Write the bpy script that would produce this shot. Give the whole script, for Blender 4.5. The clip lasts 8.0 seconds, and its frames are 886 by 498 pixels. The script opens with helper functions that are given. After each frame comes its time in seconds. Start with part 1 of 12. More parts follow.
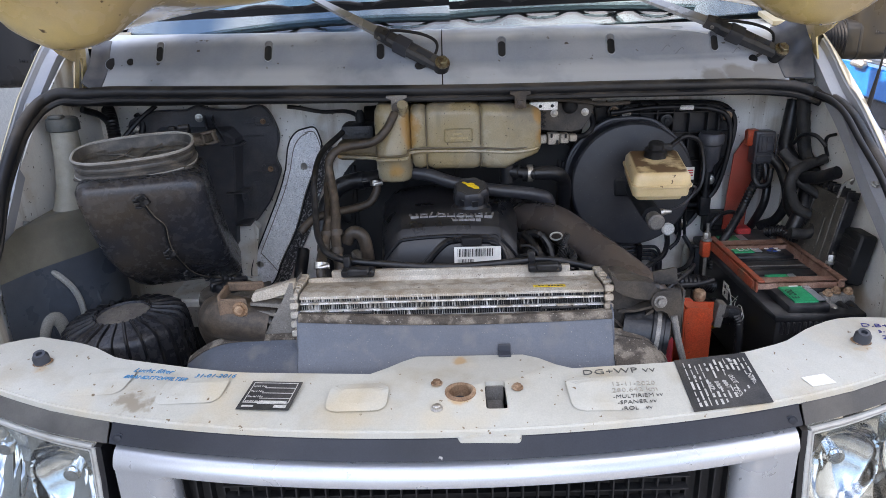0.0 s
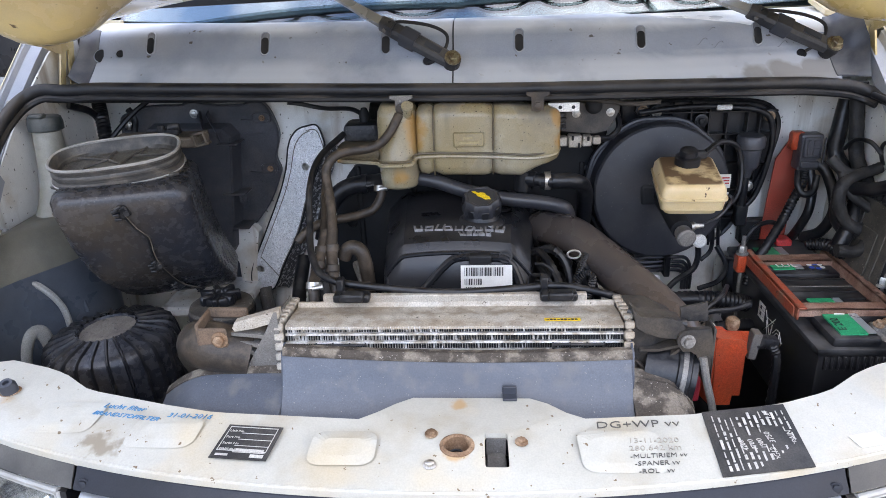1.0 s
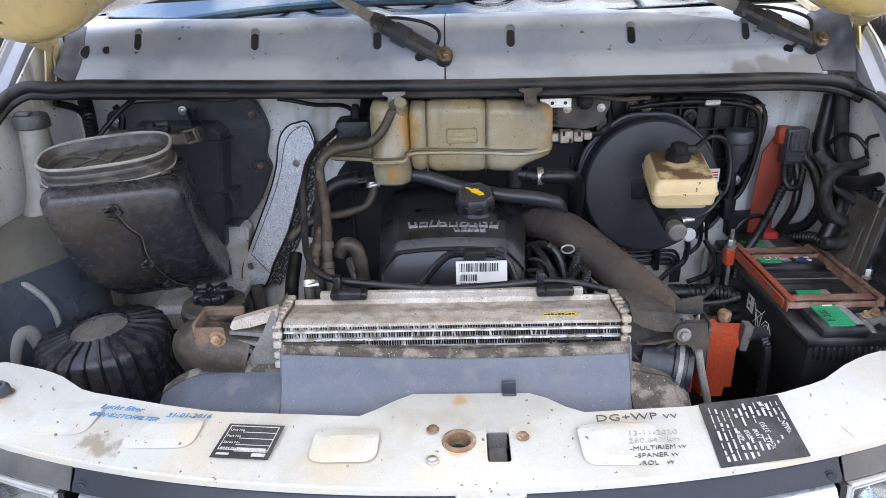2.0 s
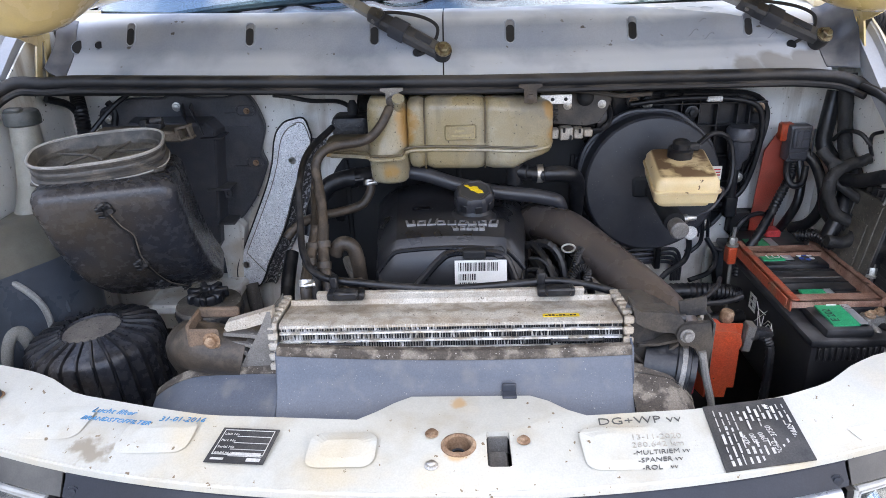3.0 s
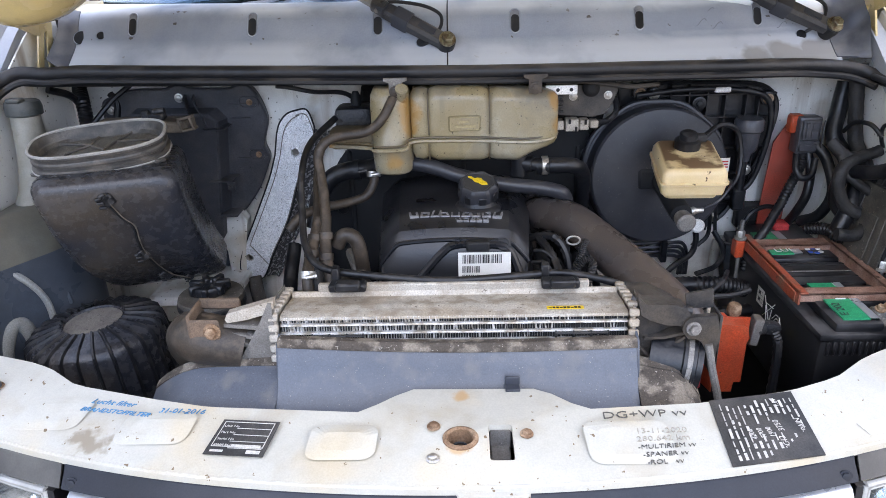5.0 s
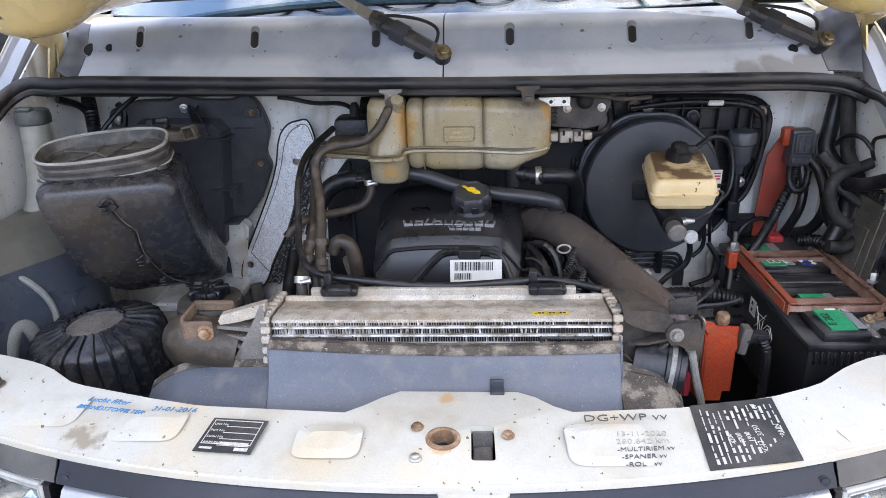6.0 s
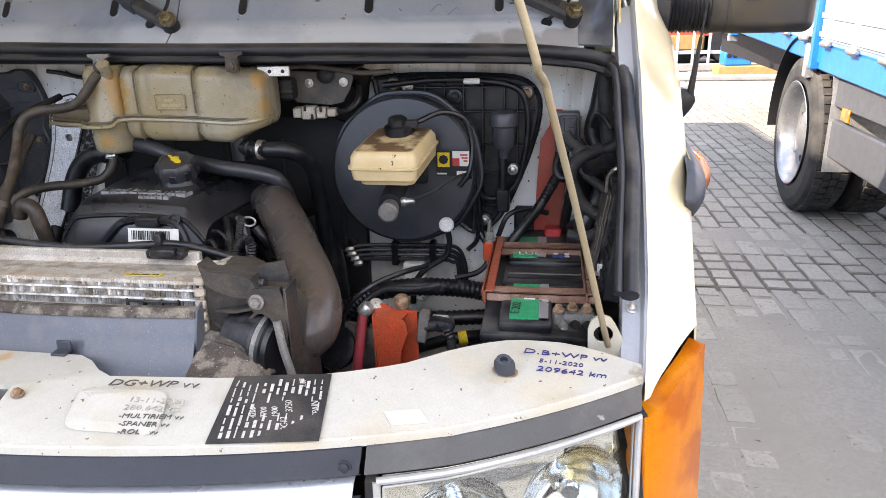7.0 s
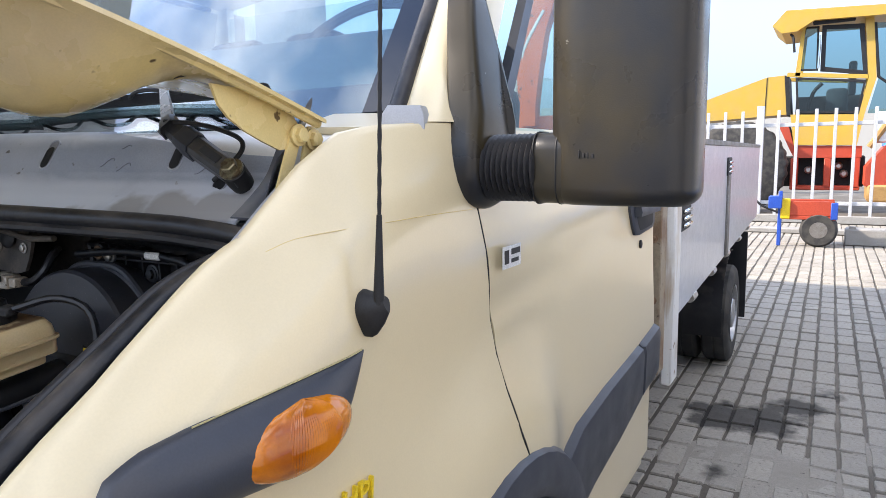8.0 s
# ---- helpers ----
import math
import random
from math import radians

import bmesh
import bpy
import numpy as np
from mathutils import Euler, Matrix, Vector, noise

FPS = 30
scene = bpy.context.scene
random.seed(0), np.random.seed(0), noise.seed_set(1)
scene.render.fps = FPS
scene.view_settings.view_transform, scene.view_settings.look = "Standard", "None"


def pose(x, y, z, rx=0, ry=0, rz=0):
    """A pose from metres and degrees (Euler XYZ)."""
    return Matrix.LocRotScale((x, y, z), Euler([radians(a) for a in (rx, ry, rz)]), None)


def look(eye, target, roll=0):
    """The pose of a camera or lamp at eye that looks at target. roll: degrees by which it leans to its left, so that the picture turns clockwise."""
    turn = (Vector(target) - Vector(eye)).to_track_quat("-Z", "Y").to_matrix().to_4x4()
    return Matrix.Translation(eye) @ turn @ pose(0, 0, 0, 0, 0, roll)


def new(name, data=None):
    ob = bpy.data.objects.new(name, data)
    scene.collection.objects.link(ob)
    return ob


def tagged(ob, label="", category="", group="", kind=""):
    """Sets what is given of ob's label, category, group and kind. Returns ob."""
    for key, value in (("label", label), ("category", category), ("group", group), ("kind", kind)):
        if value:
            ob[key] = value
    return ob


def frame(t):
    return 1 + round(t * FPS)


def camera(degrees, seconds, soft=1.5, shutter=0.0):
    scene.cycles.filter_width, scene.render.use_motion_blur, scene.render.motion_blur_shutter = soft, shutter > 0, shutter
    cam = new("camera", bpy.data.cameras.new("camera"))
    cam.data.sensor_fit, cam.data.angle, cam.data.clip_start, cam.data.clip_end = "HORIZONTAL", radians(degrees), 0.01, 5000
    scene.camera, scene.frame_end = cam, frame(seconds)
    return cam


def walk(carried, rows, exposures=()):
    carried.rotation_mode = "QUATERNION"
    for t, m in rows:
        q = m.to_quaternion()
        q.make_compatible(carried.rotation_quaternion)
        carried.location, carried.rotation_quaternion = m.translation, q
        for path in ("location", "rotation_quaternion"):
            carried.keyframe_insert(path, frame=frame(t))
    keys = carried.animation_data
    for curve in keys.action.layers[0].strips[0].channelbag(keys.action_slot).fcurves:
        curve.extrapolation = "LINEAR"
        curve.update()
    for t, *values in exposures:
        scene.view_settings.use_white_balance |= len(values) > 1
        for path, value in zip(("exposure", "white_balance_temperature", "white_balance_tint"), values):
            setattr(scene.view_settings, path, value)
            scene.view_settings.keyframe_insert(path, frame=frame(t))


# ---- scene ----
cam = camera(65.5, 8.0, 0.45)
PATH = [
    (0, (0.017, 0.173, 1.676), (-0.018, 2.053, 0.994), -2.0),
    (0.2, (0.033, 0.248, 1.7), (-0.074, 2.116, 0.992), -1.9),
    (0.5, (0.052, 0.302, 1.702), (-0.106, 2.154, 0.964), -1.8),
    (1, (0.058, 0.321, 1.713), (-0.06, 2.168, 0.957), -2.1),
    (1.5, (0.039, 0.313, 1.719), (-0.041, 2.158, 0.952), -2.1),
    (3, (0.029, 0.34, 1.715), (-0.026, 2.179, 0.931), -1.9),
    (3.5, (0.031, 0.345, 1.72), (-0.025, 2.18, 0.926), -2.0),
    (4, (0.033, 0.342, 1.72), (-0.019, 2.182, 0.938), -2.0),
    (4.5, (0.032, 0.355, 1.707), (-0.033, 2.189, 0.911), -2.0),
    (6, (0.072, 0.323, 1.698), (-0.038, 2.173, 0.945), -1.9),
    (6.2, (0.167, 0.318, 1.667), (-0.013, 2.173, 0.943), -1.9),
    (6.5, (0.357, 0.315, 1.635), (0.126, 2.172, 0.928), -1.8),
    (6.7, (0.496, 0.326, 1.601), (0.222, 2.183, 0.911), -1.7),
    (7, (0.741, 0.433, 1.552), (0.443, 2.297, 0.892), -1.5),
    (7.3, (0.987, 0.617, 1.547), (0.56, 2.496, 1.01), -1.5),
    (7.4, (1.056, 0.681, 1.547), (0.565, 2.558, 1.06), -1.1),
    (7.5, (1.128, 0.748, 1.54), (0.587, 2.622, 1.099), -1.3),
    (7.6, (1.193, 0.826, 1.53), (0.61, 2.695, 1.122), -1.2),
    (7.7, (1.266, 0.918, 1.52), (0.604, 2.767, 1.139), -1.1),
    (7.8, (1.339, 1.005, 1.523), (0.584, 2.824, 1.171), -1.0),
    (7.9, (1.408, 1.09, 1.54), (0.555, 2.871, 1.224), -0.8),
    (8, (1.469, 1.164, 1.557), (0.498, 2.891, 1.287), -0.8),
]
walk(cam, [(t, look(eye, target, roll)) for t, eye, target, roll in PATH], (
    (0, 2.18, 6950, 16), (0.5, 2.53, 6950, 16), (3.5, 2.69, 6850, 16), (6.5, 2.66, 6950, 17), (7.0, 2.60, 7350, 17), (7.5, 2.40, 7450, 16), (8.0, 1.88, 6800, 14)))

# ---- light ----
SUN_WAY = Vector((1.43, 0.60, -1.0)).normalized()
sun_data = bpy.data.lights.new("sun", "SUN")
sun_data.energy, sun_data.angle, sun_data.color = 2.4, radians(0.6), (1.0, 0.93, 0.82)
sun = new("sun", sun_data)
sun.matrix_basis = Matrix.Translation((-20, -8, 20)) @ SUN_WAY.to_track_quat("-Z", "Y").to_matrix().to_4x4()

world = bpy.data.worlds.new("sky")
scene.world = world
world.use_nodes = True
wn, wl = world.node_tree.nodes, world.node_tree.links
sky = wn.new("ShaderNodeTexSky")
sky.sky_type, sky.sun_disc = "NISHITA", False
sky.sun_elevation = math.asin(-SUN_WAY.z)
sky.sun_rotation = math.atan2(-SUN_WAY.x, -SUN_WAY.y)
sky.air_density, sky.dust_density, sky.ozone_density = 0.85, 0.15, 1.4
# thin broken cloud over the blue
tc = wn.new("ShaderNodeTexCoord")
cloud = wn.new("ShaderNodeTexNoise")
cloud.inputs["Scale"].default_value, cloud.inputs["Detail"].default_value = 2.6, 6.0
cramp = wn.new("ShaderNodeValToRGB")
cramp.color_ramp.elements[0].position, cramp.color_ramp.elements[1].position = 0.44, 0.72
mixw = wn.new("ShaderNodeMix")
mixw.data_type = "RGBA"
mixw.inputs[7].default_value = (9.5, 9.8, 10.2, 1)
wl.new(tc.outputs["Generated"], cloud.inputs["Vector"])
wl.new(cloud.outputs["Fac"], cramp.inputs["Fac"])
sepw = wn.new("ShaderNodeSeparateXYZ")
wl.new(tc.outputs["Generated"], sepw.inputs[0])
high = wn.new("ShaderNodeMapRange")
high.interpolation_type = "SMOOTHSTEP"
high.inputs[1].default_value, high.inputs[2].default_value = 0.10, 0.50
wl.new(sepw.outputs["Z"], high.inputs[0])
veil = wn.new("ShaderNodeMath")
veil.operation = "MULTIPLY"
wl.new(cramp.outputs["Color"], veil.inputs[0])
wl.new(high.outputs[0], veil.inputs[1])
wl.new(veil.outputs[0], mixw.inputs[0])
wl.new(sky.outputs["Color"], mixw.inputs[6])
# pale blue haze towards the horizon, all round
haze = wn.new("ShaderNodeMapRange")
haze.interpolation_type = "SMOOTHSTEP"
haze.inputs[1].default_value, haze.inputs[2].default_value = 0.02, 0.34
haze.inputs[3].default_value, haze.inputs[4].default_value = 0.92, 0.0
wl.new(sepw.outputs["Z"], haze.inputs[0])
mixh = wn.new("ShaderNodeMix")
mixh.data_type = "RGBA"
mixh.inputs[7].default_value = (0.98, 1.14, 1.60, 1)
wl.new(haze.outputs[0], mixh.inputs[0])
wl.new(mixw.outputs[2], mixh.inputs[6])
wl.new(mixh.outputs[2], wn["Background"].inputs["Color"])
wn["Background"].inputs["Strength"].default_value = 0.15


# ---- materials ----
def mat(name, base, rough=0.5, metal=0.0, alt=None, alt_scale=7.0, alt_at=(0.45, 0.7), dust=None, dust_amt=0.0, dust_scale=5.0,
        bump=0.0, bump_scale=120.0, coat=0.0, vary=0.0, speck=None, speck_scale=60.0, speck_at=(0.66, 0.72), trans=0.0, ior=1.45, sub=0.0, spec=0.5, grain_amt=0.20, fine=0.25, dust_up=(-0.3, 0.9, 0.25), dust_at=(0.40, 0.62), rvar=1.0, streak=None, streak_at=(0.55, 0.72), streak_scale=30.0):
    m = bpy.data.materials.new(name)
    m.use_nodes = True
    n, l = m.node_tree.nodes, m.node_tree.links
    b = n["Principled BSDF"]
    coord = n.new("ShaderNodeTexCoord")

    def noise_fac(scale, detail, lo, hi, w=0.0):
        t = n.new("ShaderNodeTexNoise")
        t.inputs["Scale"].default_value, t.inputs["Detail"].default_value = scale, detail
        shift = n.new("ShaderNodeVectorMath")
        shift.inputs[1].default_value = (w, w * 1.7, w * 0.3)
        l.new(coord.outputs["Object"], shift.inputs[0])
        l.new(shift.outputs[0], t.inputs["Vector"])
        r = n.new("ShaderNodeMapRange")
        r.inputs[1].default_value, r.inputs[2].default_value = lo, hi
        r.clamp = True
        l.new(t.outputs["Fac"], r.inputs[0])
        return r.outputs[0]

    def mix(a, c, fac):
        k = n.new("ShaderNodeMix")
        k.data_type = "RGBA"
        for slot, v in ((6, a), (7, c)):
            if isinstance(v, tuple):
                k.inputs[slot].default_value = (*v, 1)
            else:
                l.new(v, k.inputs[slot])
        l.new(fac, k.inputs[0])
        return k.outputs[2]

    def times(a, v):
        k = n.new("ShaderNodeMath")
        k.operation = "MULTIPLY"
        l.new(a, k.inputs[0])
        if isinstance(v, float):
            k.inputs[1].default_value = v
        else:
            l.new(v, k.inputs[1])
        return k.outputs[0]

    grain = noise_fac(55.0, 4.0, 0.3, 0.7, 3.1)
    dark = tuple(c * (1 - grain_amt) for c in base)
    col = mix(base, dark, grain)
    if alt:
        col = mix(col, alt, noise_fac(alt_scale, 6.0, alt_at[0], alt_at[1], 7.7))
    if vary:
        info = n.new("ShaderNodeObjectInfo")
        hsv = n.new("ShaderNodeHueSaturation")
        r = n.new("ShaderNodeMapRange")
        r.inputs[3].default_value, r.inputs[4].default_value = 1 - vary, 1 + vary
        l.new(info.outputs["Random"], r.inputs[0])
        l.new(r.outputs[0], hsv.inputs["Value"])
        l.new(col, hsv.inputs["Color"])
        col = hsv.outputs["Color"]
    if speck:
        col = mix(col, speck, noise_fac(speck_scale, 3.0, speck_at[0], speck_at[1], 1.3))
    if fine:
        f = n.new("ShaderNodeMapRange")
        f.inputs[3].default_value, f.inputs[4].default_value = 1 - fine, 1 + fine
        l.new(noise_fac(420.0, 3.0, 0.3, 0.7, 2.2), f.inputs[0])
        hs2 = n.new("ShaderNodeHueSaturation")
        l.new(f.outputs[0], hs2.inputs["Value"])
        l.new(col, hs2.inputs["Color"])
        col = hs2.outputs["Color"]
    if streak:
        t = n.new("ShaderNodeTexNoise")
        t.inputs["Scale"].default_value, t.inputs["Detail"].default_value = streak_scale, 5.0
        run = n.new("ShaderNodeVectorMath")
        run.operation, run.inputs[1].default_value = "MULTIPLY", (1.0, 1.0, 0.10)
        l.new(coord.outputs["Object"], run.inputs[0])
        l.new(run.outputs[0], t.inputs["Vector"])
        r = n.new("ShaderNodeMapRange")
        r.inputs[1].default_value, r.inputs[2].default_value = streak_at
        l.new(t.outputs["Fac"], r.inputs[0])
        col = mix(col, streak, times(r.outputs[0], 0.8))
    rough_sock = None
    if dust:
        geo = n.new("ShaderNodeNewGeometry")
        sep = n.new("ShaderNodeSeparateXYZ")
        l.new(geo.outputs["Normal"], sep.inputs[0])
        up = n.new("ShaderNodeMapRange")
        up.inputs[1].default_value, up.inputs[2].default_value = dust_up[0], dust_up[1]
        up.inputs[3].default_value, up.inputs[4].default_value = dust_up[2], 1.0
        l.new(sep.outputs["Z"], up.inputs[0])
        fac = times(times(noise_fac(dust_scale, 10.0, dust_at[0], dust_at[1], 5.5), up.outputs[0]), float(dust_amt))
        col = mix(col, dust, fac)
        rr = n.new("ShaderNodeMapRange")
        rr.inputs[3].default_value, rr.inputs[4].default_value = rough, min(1.0, rough + 0.45)
        l.new(fac, rr.inputs[0])
        rough_sock = rr.outputs[0]
    else:
        rr = n.new("ShaderNodeMapRange")
        rr.inputs[3].default_value, rr.inputs[4].default_value = max(0.02, rough - 0.06 * rvar), min(1.0, rough + 0.08 * rvar)
        l.new(noise_fac(14.0, 5.0, 0.3, 0.7, 9.0), rr.inputs[0])
        rough_sock = rr.outputs[0]
    l.new(col, b.inputs["Base Color"])
    l.new(rough_sock, b.inputs["Roughness"])
    b.inputs["Metallic"].default_value = metal
    b.inputs["Coat Weight"].default_value = coat
    b.inputs["Coat Roughness"].default_value = 0.12
    b.inputs["Transmission Weight"].default_value = trans
    b.inputs["IOR"].default_value = ior
    b.inputs["Specular IOR Level"].default_value = spec
    if sub:
        b.inputs["Subsurface Weight"].default_value = sub
        b.inputs["Subsurface Radius"].default_value = (0.03, 0.02, 0.01)
    if bump:
        t = n.new("ShaderNodeTexNoise")
        t.inputs["Scale"].default_value, t.inputs["Detail"].default_value = bump_scale, 5.0
        l.new(coord.outputs["Object"], t.inputs["Vector"])
        bp = n.new("ShaderNodeBump")
        bp.inputs["Strength"].default_value, bp.inputs["Distance"].default_value = bump, 0.004
        l.new(t.outputs["Fac"], bp.inputs["Height"])
        l.new(bp.outputs["Normal"], b.inputs["Normal"])
    return m


def glass_mat(name, tint=(1, 1, 1), rough=0.0, clear=0.85, face=0.05, edge=3.2):
    """Thin sheet glass: a clear pass with a mirror coat."""
    m = bpy.data.materials.new(name)
    m.use_nodes = True
    n, l = m.node_tree.nodes, m.node_tree.links
    n.remove(n["Principled BSDF"])
    tr, gl = n.new("ShaderNodeBsdfTransparent"), n.new("ShaderNodeBsdfGlossy")
    tr.inputs["Color"].default_value = (*[c * clear for c in tint], 1)
    gl.inputs["Roughness"].default_value = rough
    lw = n.new("ShaderNodeLayerWeight")
    lw.inputs["Blend"].default_value = 0.5
    pw = n.new("ShaderNodeMath")
    pw.operation, pw.inputs[1].default_value = "POWER", edge
    l.new(lw.outputs["Facing"], pw.inputs[0])
    fr = n.new("ShaderNodeMath")
    fr.operation, fr.inputs[1].default_value, fr.inputs[2].default_value = "MULTIPLY_ADD", 0.92, face
    fr.use_clamp = True
    l.new(pw.outputs[0], fr.inputs[0])
    mx = n.new("ShaderNodeMixShader")
    l.new(fr.outputs[0], mx.inputs[0])
    l.new(tr.outputs[0], mx.inputs[1])
    l.new(gl.outputs[0], mx.inputs[2])
    l.new(mx.outputs[0], n["Material Output"].inputs["Surface"])
    return m


DUST = (0.22, 0.19, 0.15)
M_CREAM = mat("cream_car_paint", (0.655, 0.55, 0.345), 0.32, coat=0.85, alt=(0.63, 0.54, 0.35), alt_scale=1.3, grain_amt=0.015, fine=0.02, rvar=0.0)
M_PANEL = mat("worn_white_paint", (0.475, 0.462, 0.405), 0.38, coat=0.15, alt=(0.50, 0.43, 0.31), alt_scale=7.0, alt_at=(0.52, 0.72), speck=(0.17, 0.12, 0.07), speck_scale=90.0, speck_at=(0.70, 0.715), dust=(0.36, 0.30, 0.21), dust_amt=0.5, dust_scale=13.0, dust_at=(0.52, 0.70), grain_amt=0.06, fine=0.06)
M_BAYPAINT = mat("dirty_white_paint", (0.80, 0.785, 0.74), 0.36, alt=(0.50, 0.40, 0.27), alt_scale=6.0, alt_at=(0.58, 0.72), speck=(0.05, 0.04, 0.03), speck_scale=110.0, speck_at=(0.69, 0.70), dust=(0.26, 0.20, 0.14), dust_amt=0.7, dust_scale=6.0, dust_at=(0.56, 0.68), dust_up=(-0.3, 0.9, 0.7), grain_amt=0.05, fine=0.05, streak=(0.34, 0.27, 0.19))
M_COWLWELL = mat("dusty_slot_patch_plastic", (0.16, 0.17, 0.20), 0.5, dust=(0.42, 0.42, 0.42), dust_amt=0.5, dust_scale=30.0)
M_CHEEK = mat("weathered_dark_scuttle_end_plastic", (0.060, 0.065, 0.080), 0.30, alt=(0.12, 0.125, 0.14), alt_scale=9.0, grain_amt=0.05, fine=0.06, dust=(0.40, 0.38, 0.35), dust_amt=0.45, dust_scale=12.0)
M_WIPERARM = mat("weathered_black_wiper_arm", (0.030, 0.032, 0.038), 0.34, alt=(0.06, 0.06, 0.065), alt_scale=20.0, dust=(0.25, 0.23, 0.20), dust_amt=0.35, dust_scale=18.0)
M_WIPERROD = mat("satin_wiper_rod_paint", (0.34, 0.34, 0.33), 0.25, metal=0.3, grain_amt=0.04, fine=0.04)
M_NUTBRASS = mat("yellowed_zinc_nut", (0.30, 0.27, 0.18), 0.36, metal=0.8, alt=(0.16, 0.12, 0.08), alt_scale=90.0, alt_at=(0.48, 0.60))
# cream plate whitened past the body paint to look brightly lit
M_COWLWHITE = mat("whitened_cowl_plate", (0.80, 0.78, 0.72), 0.30, coat=0.4, alt=(0.72, 0.69, 0.62), alt_scale=5.0, grain_amt=0.02, fine=0.03)
M_POSTWHITE = mat("stained_white_post_paint", (0.70, 0.70, 0.68), 0.40, alt=(0.55, 0.50, 0.42), alt_scale=6.0, alt_at=(0.5, 0.66), speck=(0.20, 0.12, 0.05), speck_scale=24.0, speck_at=(0.68, 0.72), streak=(0.36, 0.26, 0.15), streak_at=(0.57, 0.70), streak_scale=26.0, grain_amt=0.05, fine=0.05)
M_POSTBROWN = mat("weathered_brown_post", (0.34, 0.28, 0.20), 0.6, alt=(0.20, 0.13, 0.08), alt_scale=9.0, alt_at=(0.48, 0.62), speck=(0.08, 0.05, 0.03), speck_scale=50.0, bump=0.3, bump_scale=120.0)
M_LENSEDGE = mat("yellowed_housing_gasket", (0.46, 0.40, 0.20), 0.5)
M_GRIMEPL = mat("grimy_pressed_steel", (0.045, 0.041, 0.038), 0.5, alt=(0.085, 0.072, 0.058), alt_scale=16.0, alt_at=(0.46, 0.62), dust=(0.16, 0.135, 0.11), dust_amt=0.5, dust_scale=30.0, speck=(0.015, 0.014, 0.014), speck_scale=120.0)
M_SHADESHEET = mat("dark_shade_sheet", (0.016, 0.015, 0.015), 0.9, alt=(0.030, 0.027, 0.024), alt_scale=12.0, bump=0.6, bump_scale=80.0)
M_LOOMTAPE = mat("dusty_cloth_loom_tape", (0.014, 0.014, 0.015), 0.6, dust=(0.075, 0.068, 0.060), dust_amt=0.6, dust_scale=35.0, bump=0.4, bump_scale=160.0)
# real dust, and on upward faces also the sky's sheen put into colour
M_COWL = mat("dusty_sky_sheen_plastic", (0.270, 0.305, 0.365), 0.36, grain_amt=0.06, fine=0.08, alt=(0.34, 0.365, 0.41), alt_scale=6.0, alt_at=(0.48, 0.66), speck=(0.08, 0.07, 0.06), speck_scale=60.0, speck_at=(0.69, 0.72), dust=(0.68, 0.70, 0.72), dust_amt=0.85, dust_scale=5.0, dust_up=(0.62, 0.84, 0.10), dust_at=(0.34, 0.52))
M_FLANGE = mat("dusty_pale_flange_paint", (0.38, 0.395, 0.425), 0.34, alt=(0.25, 0.265, 0.30), alt_scale=5.0, grain_amt=0.05, fine=0.06)
M_HOODIN = mat("yellowed_inner_paint", (0.74, 0.57, 0.24), 0.26, coat=0.5, alt=(0.56, 0.44, 0.25), alt_scale=4.0, alt_at=(0.46, 0.64), speck=(0.13, 0.085, 0.04), speck_scale=38.0, speck_at=(0.68, 0.72), grain_amt=0.05, fine=0.04, streak=(0.40, 0.28, 0.13), streak_at=(0.58, 0.74), streak_scale=14.0)
M_RUBBER = mat("rubber_seal", (0.0107, 0.0118, 0.0149), 0.42, fine=0.1, dust=(0.135, 0.115, 0.095), dust_amt=0.55, dust_scale=9.0, dust_at=(0.46, 0.64), dust_up=(0.1, 0.9, 0.1), bump=0.25, bump_scale=90.0)
M_BLACK = mat("dusty_black_plastic", (0.0094, 0.0104, 0.0131), 0.32, dust=(0.060, 0.057, 0.055), dust_amt=0.5, dust_scale=60.0, dust_at=(0.48, 0.64), bump=0.12, bump_scale=200.0)
M_BLACKD = mat("very_dusty_black_plastic", (0.0133, 0.0142, 0.0170), 0.40, dust=(0.095, 0.086, 0.076), dust_amt=0.7, dust_scale=45.0, dust_at=(0.46, 0.64), bump=0.5, bump_scale=120.0, speck=(0.13, 0.118, 0.10), speck_scale=350.0, speck_at=(0.67, 0.71))
M_COVER = mat("satin_black_engine_cover", (0.0085, 0.0095, 0.0125), 0.24, grain_amt=0.08, fine=0.1, dust=(0.06, 0.058, 0.06), dust_amt=0.4, dust_scale=9.0, bump=0.10, bump_scale=300.0)
M_GLOSSBLK = mat("semi_gloss_black_paint", (0.0272, 0.0289, 0.0357), 0.30, fine=0.12, dust=(0.060, 0.058, 0.056), dust_amt=0.35, dust_scale=20.0, speck=(0.09, 0.085, 0.08), speck_scale=260.0, speck_at=(0.69, 0.71), spec=0.5)
M_HOSE = mat("black_rubber_hose", (0.0078, 0.0086, 0.0109), 0.36, dust=(0.058, 0.053, 0.050), dust_amt=0.5, dust_scale=40.0, dust_at=(0.48, 0.64), bump=0.2, bump_scale=110.0)
M_HOSEB = mat("brownish_dusty_hose", (0.036, 0.029, 0.023), 0.46, alt=(0.060, 0.044, 0.031), alt_scale=20.0, dust=(0.135, 0.105, 0.078), dust_amt=0.6, dust_scale=60.0, dust_at=(0.48, 0.64), bump=0.25, bump_scale=110.0)
